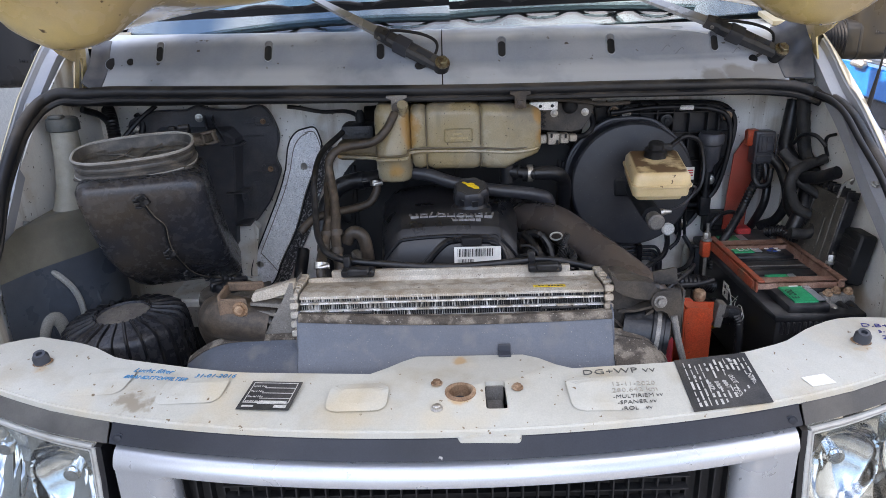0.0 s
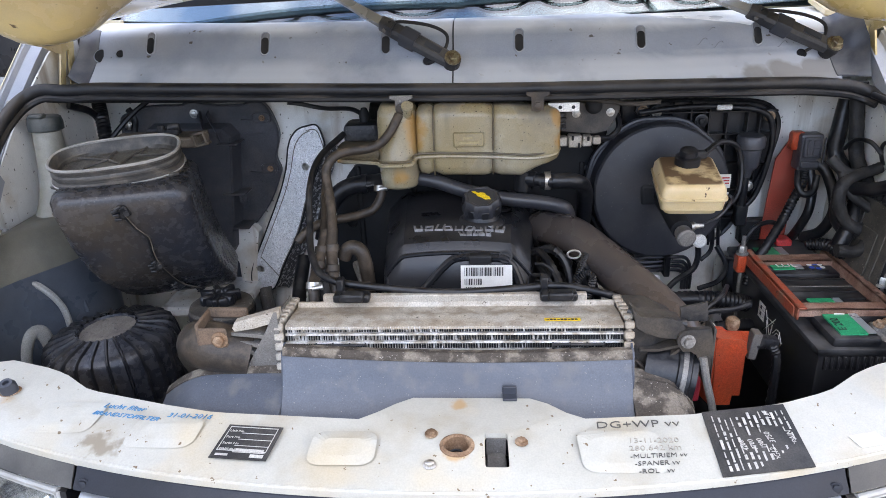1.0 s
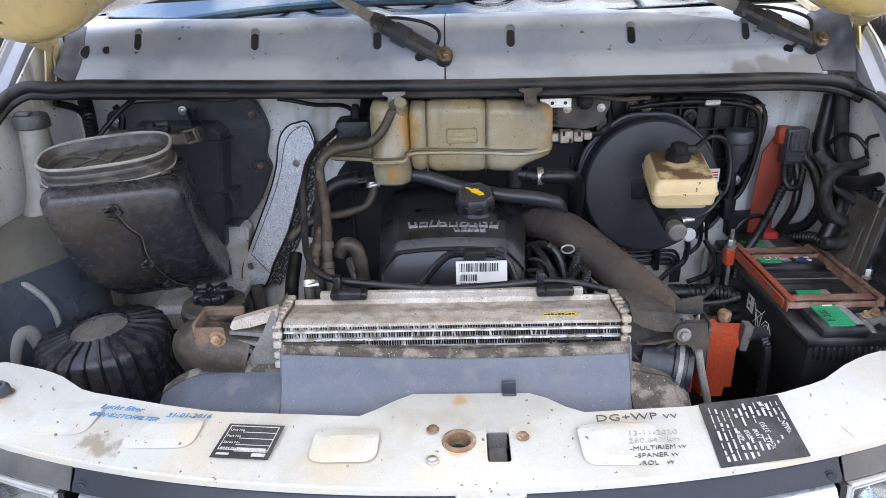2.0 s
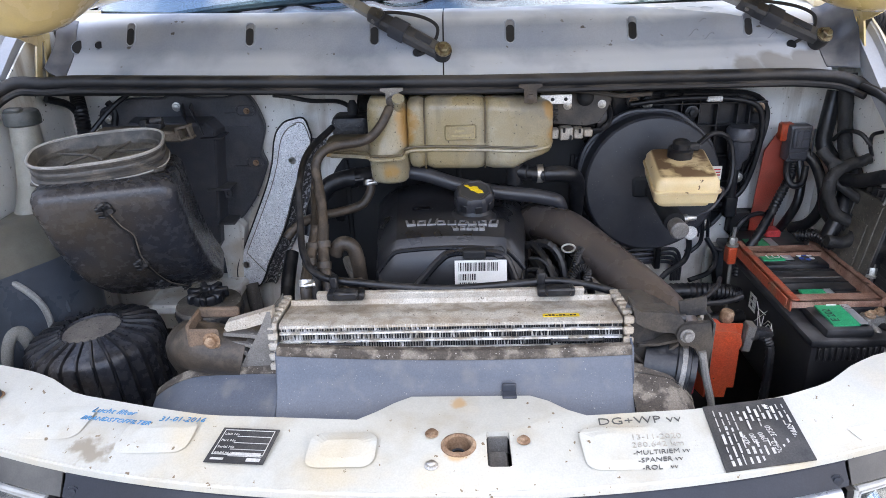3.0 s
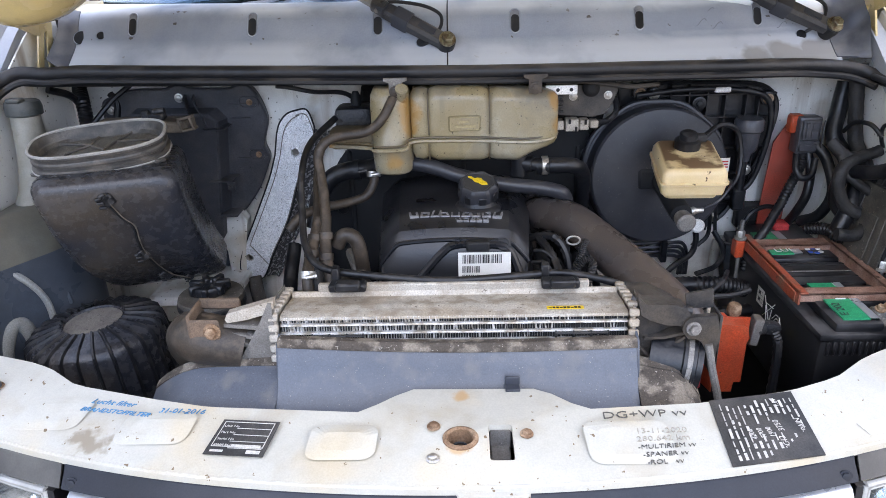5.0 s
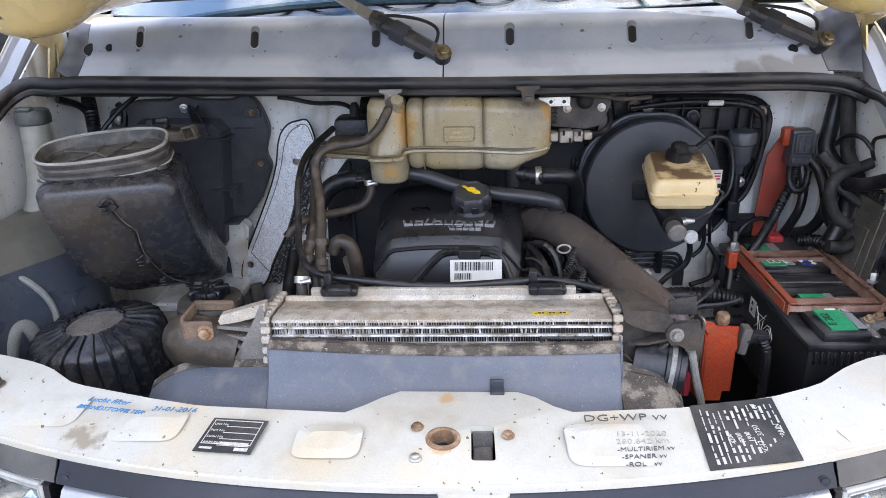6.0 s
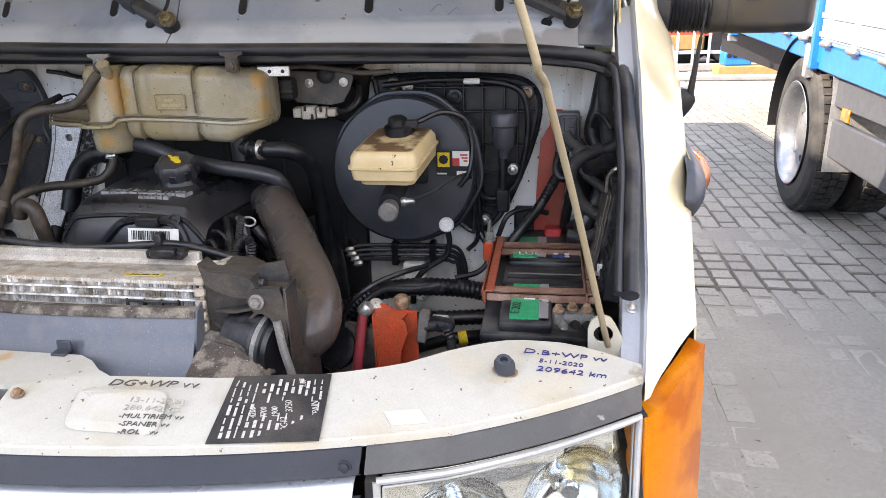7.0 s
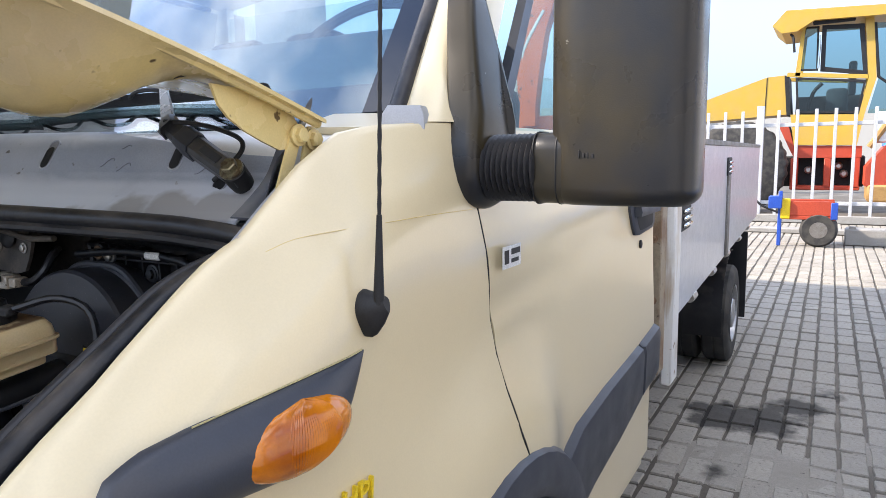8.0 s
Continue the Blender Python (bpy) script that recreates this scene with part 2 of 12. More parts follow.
M_SHROUD = mat("grey_blue_plastic", (0.088, 0.100, 0.124), 0.33, alt=(0.068, 0.076, 0.094), alt_scale=6.0, dust=(0.20, 0.185, 0.165), dust_amt=0.45, dust_scale=26.0, dust_at=(0.54, 0.70), speck=(0.26, 0.245, 0.22), speck_scale=420.0, speck_at=(0.69, 0.72), grain_amt=0.10, fine=0.12, bump=0.12, bump_scale=60.0)
M_SLATE = mat("slate_blue_tinted_plastic", (0.068, 0.082, 0.104), 0.26, alt=(0.05, 0.06, 0.075), alt_scale=5.0, fine=0.08, dust=(0.15, 0.14, 0.12), dust_amt=0.35, dust_scale=7.0)
M_RIMGREY = mat("worn_grey_rubber_lip", (0.33, 0.32, 0.30), 0.42, alt=(0.18, 0.175, 0.165), alt_scale=16.0, dust=(0.40, 0.385, 0.355), dust_amt=0.5, dust_scale=12.0)
M_SHROUDTOP = mat("dirt_caked_plastic", (0.075, 0.062, 0.050), 0.85, alt=(0.20, 0.172, 0.138), alt_scale=40.0, alt_at=(0.46, 0.58), speck=(0.34, 0.31, 0.27), speck_scale=300.0, speck_at=(0.66, 0.70), bump=0.9, bump_scale=110.0)
M_ALU = mat("dirty_aluminium", (0.52, 0.485, 0.425), 0.46, metal=0.25, alt=(0.40, 0.345, 0.275), alt_scale=11.0, alt_at=(0.46, 0.62), dust=(0.27, 0.22, 0.165), dust_amt=0.6, dust_scale=40.0, dust_at=(0.46, 0.62), speck=(0.07, 0.055, 0.04), speck_scale=170.0, speck_at=(0.68, 0.70))
M_ALUFIN = mat("bright_aluminium_fin", (0.78, 0.77, 0.75), 0.32, metal=0.35, alt=(0.40, 0.36, 0.30), alt_scale=60.0, alt_at=(0.46, 0.6))
M_ALUCAST = mat("grimy_cast_aluminium", (0.22, 0.21, 0.195), 0.50, metal=0.35, dust=(0.12, 0.10, 0.08), dust_amt=0.8, dust_scale=16.0, bump=0.5, bump_scale=90.0, speck=(0.35, 0.33, 0.30), speck_scale=120.0, speck_at=(0.66, 0.72))
# dark specks stand for the shade in the embossed dimples
M_HEATFOIL = mat("embossed_silver_foil", (0.93, 0.94, 0.96), 0.32, alt=(0.74, 0.76, 0.79), alt_scale=180.0, alt_at=(0.46, 0.58), speck=(0.24, 0.24, 0.25), speck_scale=420.0, speck_at=(0.60, 0.66), bump=0.8, bump_scale=300.0)
M_FOILRIM = mat("smooth_silver_border", (0.80, 0.81, 0.83), 0.34, metal=0.15, alt=(0.55, 0.55, 0.56), alt_scale=40.0, alt_at=(0.5, 0.66), speck=(0.2, 0.2, 0.2), speck_scale=200.0, speck_at=(0.66, 0.72))
M_FOILDARK = mat("crumpled_dark_foil", (0.10, 0.10, 0.105), 0.35, metal=0.3, alt=(0.55, 0.56, 0.58), alt_scale=160.0, alt_at=(0.52, 0.60), bump=1.0, bump_scale=150.0)
M_RIBBLK = mat("polished_black_rib", (0.012, 0.0125, 0.015), 0.32, dust=(0.10, 0.095, 0.09), dust_amt=0.5, dust_scale=40.0, dust_at=(0.5, 0.66))
M_WASHSEAM = mat("pale_grey_seam_plastic", (0.34, 0.345, 0.33), 0.40, sub=0.1, alt=(0.24, 0.24, 0.225), alt_scale=12.0, dust=(0.14, 0.13, 0.11), dust_amt=0.5)
M_WCAP = mat("dark_green_grey_cap", (0.035, 0.045, 0.047), 0.36, dust=(0.16, 0.15, 0.13), dust_amt=0.6, dust_scale=30.0)
M_NECK = mat("milky_grey_plastic", (0.32, 0.315, 0.275), 0.36, sub=0.2, alt=(0.22, 0.215, 0.185), alt_scale=10.0, fine=0.08, dust=(0.15, 0.14, 0.115), dust_amt=0.5, dust_scale=9.0)
M_BLACKPL = mat("satin_grey_black_plastic", (0.064, 0.066, 0.076), 0.32, alt=(0.048, 0.049, 0.056), alt_scale=9.0, dust=(0.14, 0.125, 0.11), dust_amt=0.45, dust_scale=30.0, dust_at=(0.48, 0.66), bump=0.1, bump_scale=200.0)
M_ARM = mat("brown_filmed_black_plastic", (0.030, 0.029, 0.029), 0.36, alt=(0.060, 0.049, 0.038), alt_scale=10.0, alt_at=(0.46, 0.62), dust=(0.11, 0.092, 0.074), dust_amt=0.5, dust_scale=90.0, dust_at=(0.48, 0.62), bump=0.3, bump_scale=120.0)
M_TANK = mat("yellowed_translucent_plastic", (0.335, 0.300, 0.215), 0.26, alt=(0.27, 0.22, 0.125), alt_scale=6.0, alt_at=(0.48, 0.64), sub=0.15, grain_amt=0.12, fine=0.12, dust=(0.125, 0.112, 0.092), dust_amt=0.85, dust_scale=12.0, dust_at=(0.46, 0.62), dust_up=(-0.3, 0.9, 0.6), speck=(0.03, 0.022, 0.016), speck_scale=190.0, speck_at=(0.685, 0.70), streak=(0.20, 0.165, 0.105), streak_scale=45.0)
M_RESV = mat("stained_ivory_plastic", (0.60, 0.47, 0.27), 0.32, sub=0.2, grain_amt=0.06, fine=0.05, alt=(0.52, 0.39, 0.20), alt_scale=14.0, dust=(0.12, 0.070, 0.033), dust_amt=1.0, dust_scale=20.0, dust_up=(0.80, 0.96, 0.0), dust_at=(0.38, 0.50), speck=(0.10, 0.06, 0.03), speck_scale=60.0, speck_at=(0.68, 0.71))
M_WASH = mat("translucent_grey_plastic", (0.155, 0.150, 0.122), 0.34, sub=0.15, alt=(0.085, 0.080, 0.064), alt_scale=6.0, alt_at=(0.42, 0.66), fine=0.08, dust=(0.12, 0.11, 0.09), dust_amt=0.5, dust_scale=9.0)
M_RED = mat("faded_red_paint", (0.36, 0.045, 0.025), 0.45, alt=(0.22, 0.035, 0.02), alt_scale=14.0, dust=(0.17, 0.11, 0.08), dust_amt=0.6, dust_scale=12.0)
M_REDRUST = mat("rusting_red_paint", (0.40, 0.085, 0.042), 0.5, alt=(0.24, 0.115, 0.075), alt_scale=22.0, alt_at=(0.46, 0.60), speck=(0.10, 0.05, 0.035), speck_scale=120.0, bump=0.3, bump_scale=140.0)
M_ORANGERED = mat("orange_red_plastic", (0.52, 0.075, 0.028), 0.32, alt=(0.40, 0.055, 0.024), alt_scale=16.0, dust=(0.20, 0.10, 0.06), dust_amt=0.4, dust_scale=30.0, speck=(0.10, 0.04, 0.03), speck_scale=150.0, speck_at=(0.68, 0.72))
M_RUST = mat("rusted_angle_iron", (0.24, 0.125, 0.085), 0.8, alt=(0.38, 0.24, 0.18), alt_scale=24.0, speck=(0.09, 0.045, 0.03), speck_scale=90.0, bump=0.5, bump_scale=140.0)
M_RUSTBOLT = mat("rusty_bolt", (0.24, 0.145, 0.085), 0.7, metal=0.4, alt=(0.42, 0.30, 0.2), alt_scale=60.0)
M_STEEL = mat("zinc_plated_steel", (0.55, 0.54, 0.51), 0.38, metal=0.8, alt=(0.36, 0.32, 0.27), alt_scale=30.0)
M_MARKGREY = mat("silver_grey_marking", (0.30, 0.30, 0.31), 0.40, metal=0.2, alt=(0.17, 0.165, 0.16), alt_scale=60.0)
M_PROP = mat("dull_plated_rod", (0.36, 0.30, 0.19), 0.40, metal=0.35, alt=(0.30, 0.24, 0.15), alt_scale=9.0, grain_amt=0.08, fine=0.08)
M_BATT = mat("battery_case_black", (0.0069, 0.0076, 0.0096), 0.32, fine=0.1, dust=(0.0800, 0.0776, 0.0776), dust_amt=0.4, dust_scale=9.0)
M_BATTTOP = mat("battery_lid_black", (0.0080, 0.0088, 0.0111), 0.36, dust=(0.1200, 0.1164, 0.1164), dust_amt=0.55, dust_scale=18.0)
M_GREEN = mat("green_label", (0.02, 0.34, 0.15), 0.35)
M_WHITE = mat("white_label", (0.76, 0.75, 0.71), 0.5, alt=(0.68, 0.66, 0.60), alt_scale=20.0, grain_amt=0.04, fine=0.04)
M_WHITEPL = mat("white_plastic_cap", (0.78, 0.77, 0.73), 0.4, dust=(0.4, 0.35, 0.28), dust_amt=0.3)
M_YELLOW = mat("yellow_print", (0.78, 0.55, 0.02), 0.45)
M_INKB = mat("blue_marker_ink", (0.06, 0.23, 0.42), 0.6)
M_INKN = mat("navy_marker_ink", (0.03, 0.03, 0.16), 0.6)
M_INKK = mat("faded_black_marker_ink", (0.10, 0.095, 0.085), 0.7)
M_INKF = mat("very_faded_marker_ink", (0.40, 0.37, 0.31), 0.7)
M_PLATE = mat("black_data_plate", (0.03, 0.03, 0.03), 0.4, alt=(0.07, 0.065, 0.06), alt_scale=18.0)
M_PLATEPR = mat("pale_plate_print", (0.50, 0.48, 0.44), 0.5)
M_REDPR = mat("red_print", (0.55, 0.05, 0.05), 0.5)
M_SILVER = mat("silver_grille_paint", (0.50, 0.52, 0.55), 0.30, metal=0.55, coat=0.5, alt=(0.47, 0.485, 0.51), alt_scale=2.0, grain_amt=0.03, fine=0.05)
M_GRILLE = mat("matt_black_grille", (0.0136, 0.0136, 0.0149), 0.55)
M_LENSRIM = mat("greyed_clear_lamp_rim", (0.42, 0.42, 0.40), 0.22, coat=0.5, alt=(0.30, 0.29, 0.26), alt_scale=14.0, grain_amt=0.05, fine=0.05)
M_SIDESTRIP = mat("faded_grey_strip", (0.060, 0.058, 0.055), 0.42, alt=(0.10, 0.096, 0.088), alt_scale=9.0, alt_at=(0.46, 0.64), grain_amt=0.1, fine=0.08, speck=(0.22, 0.21, 0.19), speck_scale=45.0, speck_at=(0.72, 0.76))
M_STRIP = mat("dark_blue_grey_strip", (0.030, 0.033, 0.041), 0.36, alt=(0.022, 0.024, 0.029), alt_scale=5.0, speck=(0.35, 0.34, 0.32), speck_scale=45.0, speck_at=(0.75, 0.78), grain_amt=0.1, fine=0.08, spec=0.25)
M_LENS = glass_mat("headlamp_glass", (0.93, 0.96, 0.98), 0.02, 0.92, 0.04, 4.0)
M_CHROME = mat("chrome_reflector", (0.86, 0.86, 0.85), 0.10, metal=1.0)
# yellow patches stand for the amber lamp mirrored in the reflector
M_REFLECT = mat("amber_flecked_silver_reflector", (0.80, 0.79, 0.76), 0.08, metal=1.0, alt=(0.78, 0.66, 0.36), alt_scale=12.0, alt_at=(0.58, 0.66), grain_amt=0.02, fine=0.02, rvar=0.3)
M_AMBER = mat("amber_lens", (0.66, 0.20, 0.008), 0.14, coat=0.5, alt=(0.46, 0.11, 0.006), alt_scale=14.0, alt_at=(0.45, 0.6), fine=0.1, grain_amt=0.1)
M_CHARGE = mat("dust_filmed_black_rubber", (0.052, 0.046, 0.046), 0.27, alt=(0.082, 0.064, 0.053), alt_scale=7.0, alt_at=(0.42, 0.68), grain_amt=0.10, fine=0.15, speck=(0.16, 0.13, 0.10), speck_scale=240.0, speck_at=(0.71, 0.73))
# brown patches stand for warm reflections on the shell
M_MIRROR = mat("grained_black_mirror_shell", (0.016, 0.0165, 0.019), 0.30, alt=(0.036, 0.027, 0.012), alt_scale=4.0, alt_at=(0.44, 0.60), bump=0.05, bump_scale=500.0, grain_amt=0.05, fine=0.05, spec=0.45, speck=(0.20, 0.19, 0.17), speck_scale=60.0, speck_at=(0.75, 0.76))
M_TRIM = mat("grey_black_body_trim", (0.0399, 0.0440, 0.0553), 0.42, bump=0.05, bump_scale=400.0, grain_amt=0.06, fine=0.06)
M_WGLASS = glass_mat("windscreen_glass", (0.86, 0.97, 0.98), 0.0, 0.93, 0.13)
M_GLASS = glass_mat("cab_glass", (0.88, 0.96, 0.96), 0.0, 0.92, 0.02, 7.0)
M_CABGLASS = glass_mat("tinted_machine_glass", (0.58, 0.76, 0.80), 0.0, 0.85, 0.06, 5.0)
M_FRIT = mat("black_glass_border", (0.010, 0.010, 0.013), 0.10, coat=0.5)
M_INTERIOR = mat("dark_cab_trim", (0.06, 0.065, 0.07), 0.7)
M_SEAT = mat("seat_cloth", (0.09, 0.10, 0.12), 0.9)
M_TYRE = mat("tyre_rubber", (0.030, 0.030, 0.030), 0.75, dust=(0.17, 0.155, 0.13), dust_amt=0.5, dust_scale=9.0, bump=0.3, bump_scale=60.0)
M_RIM = mat("silver_wheel_paint", (0.42, 0.43, 0.44), 0.32, metal=0.75, alt=(0.34, 0.34, 0.34), alt_scale=6.0)
M_PAVER = mat("concrete_paver", (0.385, 0.355, 0.305), 0.80, alt=(0.29, 0.268, 0.23), alt_scale=1.7, alt_at=(0.42, 0.68), vary=0.08, speck=(0.20, 0.18, 0.155), speck_scale=55.0, speck_at=(0.6, 0.72), bump=0.4, bump_scale=90.0)
M_JOINT = mat("earth_filled_joints", (0.125, 0.11, 0.09), 0.95, alt=(0.20, 0.178, 0.148), alt_scale=1.1, bump=0.6, bump_scale=50.0)
M_GRIT = mat("trodden_grit", (0.335, 0.31, 0.268), 0.9, alt=(0.27, 0.248, 0.212), alt_scale=2.2, alt_at=(0.4, 0.66), bump=0.3, bump_scale=60.0, speck=(0.13, 0.115, 0.10), speck_scale=28.0, speck_at=(0.70, 0.73))


def stained(m, spots, colour=None, dark=0.42, z=0.0, scale=7.0, wobble=0.42, full=0.85):
    """Ragged stains at places (x, y, radius): soaked dark, or of a colour."""
    n, l = m.node_tree.nodes, m.node_tree.links
    b = n["Principled BSDF"]
    col = b.inputs["Base Color"].links[0].from_socket
    geo = n.new("ShaderNodeNewGeometry")
    ns = n.new("ShaderNodeTexNoise")
    ns.inputs["Scale"].default_value, ns.inputs["Detail"].default_value = scale, 5.0
    l.new(geo.outputs["Position"], ns.inputs["Vector"])
    best = None
    for *at_, r in spots:
        d = n.new("ShaderNodeVectorMath")
        d.operation = "DISTANCE"
        d.inputs[1].default_value = (*at_, z)[:3]
        l.new(geo.outputs["Position"], d.inputs[0])
        k = n.new("ShaderNodeMath")
        k.operation = "SUBTRACT"
        k.inputs[0].default_value = r
        l.new(d.outputs["Value"], k.inputs[1])
        if best is None:
            best = k.outputs[0]
        else:
            mx = n.new("ShaderNodeMath")
            mx.operation = "MAXIMUM"
            l.new(best, mx.inputs[0])
            l.new(k.outputs[0], mx.inputs[1])
            best = mx.outputs[0]
    wob = n.new("ShaderNodeMath")
    wob.operation = "MULTIPLY_ADD"
    wob.inputs[1].default_value = wobble
    l.new(ns.outputs["Fac"], wob.inputs[0])
    l.new(best, wob.inputs[2])
    fac = n.new("ShaderNodeMapRange")
    fac.inputs[1].default_value, fac.inputs[2].default_value = wobble * 0.40, wobble * 0.62
    fac.inputs[4].default_value = full
    l.new(wob.outputs[0], fac.inputs[0])
    hs = n.new("ShaderNodeHueSaturation")
    hs.inputs["Value"].default_value = dark
    l.new(col, hs.inputs["Color"])
    mixn = n.new("ShaderNodeMix")
    mixn.data_type = "RGBA"
    l.new(fac.outputs[0], mixn.inputs[0])
    l.new(col, mixn.inputs[6])
    if colour:
        mixn.inputs[7].default_value = (*colour, 1)
    else:
        l.new(hs.outputs["Color"], mixn.inputs[7])
    l.new(mixn.outputs[2], b.inputs["Base Color"])


OIL_SPOTS = ((0.98, 5.40, 0.22), (1.17, 5.42, 0.23), (1.36, 5.72, 0.17), (1.52, 6.05, 0.08), (1.05, 4.62, 0.05))
for m in (M_PAVER, M_JOINT, M_GRIT):
    stained(m, OIL_SPOTS, dark=0.20, full=1.0)
# rust blooming round the stops, bolts and latch, and bare patches on the crossmember
stained(M_PANEL, ((0.690, 1.19, 0.016), (0.705, 1.175, 0.012), (-0.690, 1.19, 0.014), (-0.675, 1.172, 0.010), (0.019, 1.071, 0.018), (-0.017, 1.096, 0.006), (0.105, 1.079, 0.006), (0.02, 1.165, 0.010), (0.54, 1.14, 0.008)), (0.46, 0.27, 0.10), z=1.122, scale=34.0, wobble=0.035, full=0.7)
stained(M_PANEL, ((-0.494, 1.102, 1.092, 0.016), (-0.515, 1.112, 1.092, 0.014), (-0.475, 1.098, 1.092, 0.012), (-0.500, 1.118, 1.097, 0.010), (0.86, 1.215, 1.12, 0.01)), (0.25, 0.21, 0.15), scale=60.0, wobble=0.05, full=0.9)
# amber bloom on the corners of the old expansion tank
stained(M_COWL, ((0.62, 1.775, 1.490, 0.035), (0.69, 1.792, 1.490, 0.045), (0.76, 1.806, 1.487, 0.050), (0.53, 1.752, 1.490, 0.020)), (0.21, 0.175, 0.13), scale=16.0, wobble=0.07, full=0.6)
stained(M_TANK, ((-0.078, 1.665, 1.418, 0.022), (-0.074, 1.668, 1.39, 0.014), (0.205, 1.675, 1.43, 0.020), (0.208, 1.68, 1.39, 0.016), (-0.105, 1.645, 1.325, 0.016), (-0.24, 1.68, 1.37, 0.02)), (0.34, 0.185, 0.045), scale=22.0, wobble=0.045, full=0.7)
M_TRUCKBLUE = mat("bright_blue_paint", (0.01, 0.20, 0.62), 0.35, coat=0.3, alt=(0.015, 0.17, 0.50), alt_scale=3.0)
M_TRUCKWHITE = mat("white_sideboard", (0.62, 0.625, 0.635), 0.45, alt=(0.55, 0.555, 0.565), alt_scale=2.0)
M_BEDGREY = mat("pale_grey_sideboard", (0.48, 0.50, 0.54), 0.35, coat=0.2, alt=(0.43, 0.45, 0.49), alt_scale=2.0)
M_CHECKER = mat("checker_plate", (0.60, 0.59, 0.57), 0.35, metal=0.7, bump=0.8, bump_scale=38.0)
M_FENCE = mat("white_fence_paint", (0.50, 0.51, 0.53), 0.5)
M_MYELLOW = mat("machine_yellow", (0.56, 0.36, 0.05), 0.4, alt=(0.50, 0.31, 0.045), alt_scale=2.0, dust=(0.36, 0.30, 0.19), dust_amt=0.3)
M_MRED = mat("machine_red_orange", (0.46, 0.065, 0.03), 0.45, alt=(0.36, 0.05, 0.025), alt_scale=2.0)
# near black; also stands in for shade in gaps, holes and lower bay
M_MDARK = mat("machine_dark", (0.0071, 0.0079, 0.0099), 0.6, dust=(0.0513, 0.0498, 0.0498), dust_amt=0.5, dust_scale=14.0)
M_MWHITE = mat("machine_white", (0.68, 0.68, 0.66), 0.5)
M_MORANGE = mat("excavator_orange", (0.60, 0.115, 0.02), 0.45, alt=(0.45, 0.08, 0.015), alt_scale=1.2, speck=(0.12, 0.04, 0.02), speck_scale=3.0, speck_at=(0.64, 0.70))
M_WOOD = mat("weathered_timber", (0.40, 0.24, 0.09), 0.8, alt=(0.30, 0.17, 0.06), alt_scale=9.0)
M_CONC = mat("concrete_block", (0.33, 0.32, 0.30), 0.9, alt=(0.25, 0.24, 0.22), alt_scale=4.0, bump=0.4)
M_WALL = mat("pale_cladding", (0.45, 0.44, 0.41), 0.7, alt=(0.40, 0.39, 0.365), alt_scale=1.0)
M_BLUEPL = mat("blue_paint", (0.02, 0.08, 0.42), 0.45)
M_BADGE = mat("worn_badge_metal", (0.30, 0.30, 0.31), 0.34, metal=0.8, alt=(0.20, 0.20, 0.20), alt_scale=40.0)
M_SEALSIDE = mat("sheen_black_rubber", (0.012, 0.0135, 0.018), 0.34, fine=0.1, dust=(0.07, 0.068, 0.07), dust_amt=0.35, dust_scale=6.0, bump=0.1, bump_scale=60.0)
M_TANKDARK = mat("grimy_brown_groove_shade", (0.095, 0.075, 0.045), 0.4, alt=(0.16, 0.125, 0.07), alt_scale=12.0, dust=(0.06, 0.05, 0.04), dust_amt=0.6)
M_AIRBOX = mat("dust_greyed_black_plastic", (0.026, 0.028, 0.035), 0.24, alt=(0.060, 0.047, 0.034), alt_scale=4.0, alt_at=(0.52, 0.70), dust=(0.085, 0.084, 0.086), dust_amt=0.32, dust_scale=60.0, dust_at=(0.46, 0.66), dust_up=(-0.6, 0.7, 0.45), bump=0.14, bump_scale=260.0, speck=(0.16, 0.15, 0.13), speck_scale=420.0, speck_at=(0.68, 0.71), grain_amt=0.20)
# teal stands for sky reflected in the windscreen
M_DASH = mat("sky_teal_dashboard", (0.15, 0.21, 0.225), 0.6, alt=(0.12, 0.17, 0.185), alt_scale=3.0)
# brighter patches stand for sunlight glowing through the lens
M_AMBERD = mat("deep_amber_lens", (0.60, 0.185, 0.005), 0.12, coat=0.3, alt=(0.34, 0.082, 0.004), alt_scale=11.0, alt_at=(0.46, 0.62), fine=0.05, grain_amt=0.08)
M_GRIMELID = mat("grimy_brown_lid", (0.105, 0.092, 0.076), 0.6, alt=(0.06, 0.052, 0.044), alt_scale=18.0, speck=(0.22, 0.20, 0.17), speck_scale=120.0, speck_at=(0.66, 0.70), bump=0.4, bump_scale=90.0)


# ---- building helpers ----
def thing(name, at, label, category, group="", kind=""):
    """An Empty at the thing's base, to carry its parts."""
    ob = new(name)
    ob.empty_display_size = 0.05
    ob.location = at
    ob.matrix_basis = Matrix.Translation(at)
    return tagged(ob, label, category, group, kind)


def origin(ob):
    p = Vector((0, 0, 0))
    while ob:
        p += ob.matrix_basis.translation
        ob = ob.parent
    return p


def mesh_of(bm, material, flat=False, angle=40):
    me = bpy.data.meshes.new("mesh")
    bmesh.ops.recalc_face_normals(bm, faces=bm.faces)
    if not flat:
        for f in bm.faces:
            f.smooth = True
        lim = radians(angle)
        for e in bm.edges:
            if len(e.link_faces) != 2 or e.calc_face_angle(0) > lim:
                e.smooth = False
    bm.to_mesh(me)
    bm.free()
    me.materials.append(material)
    return me


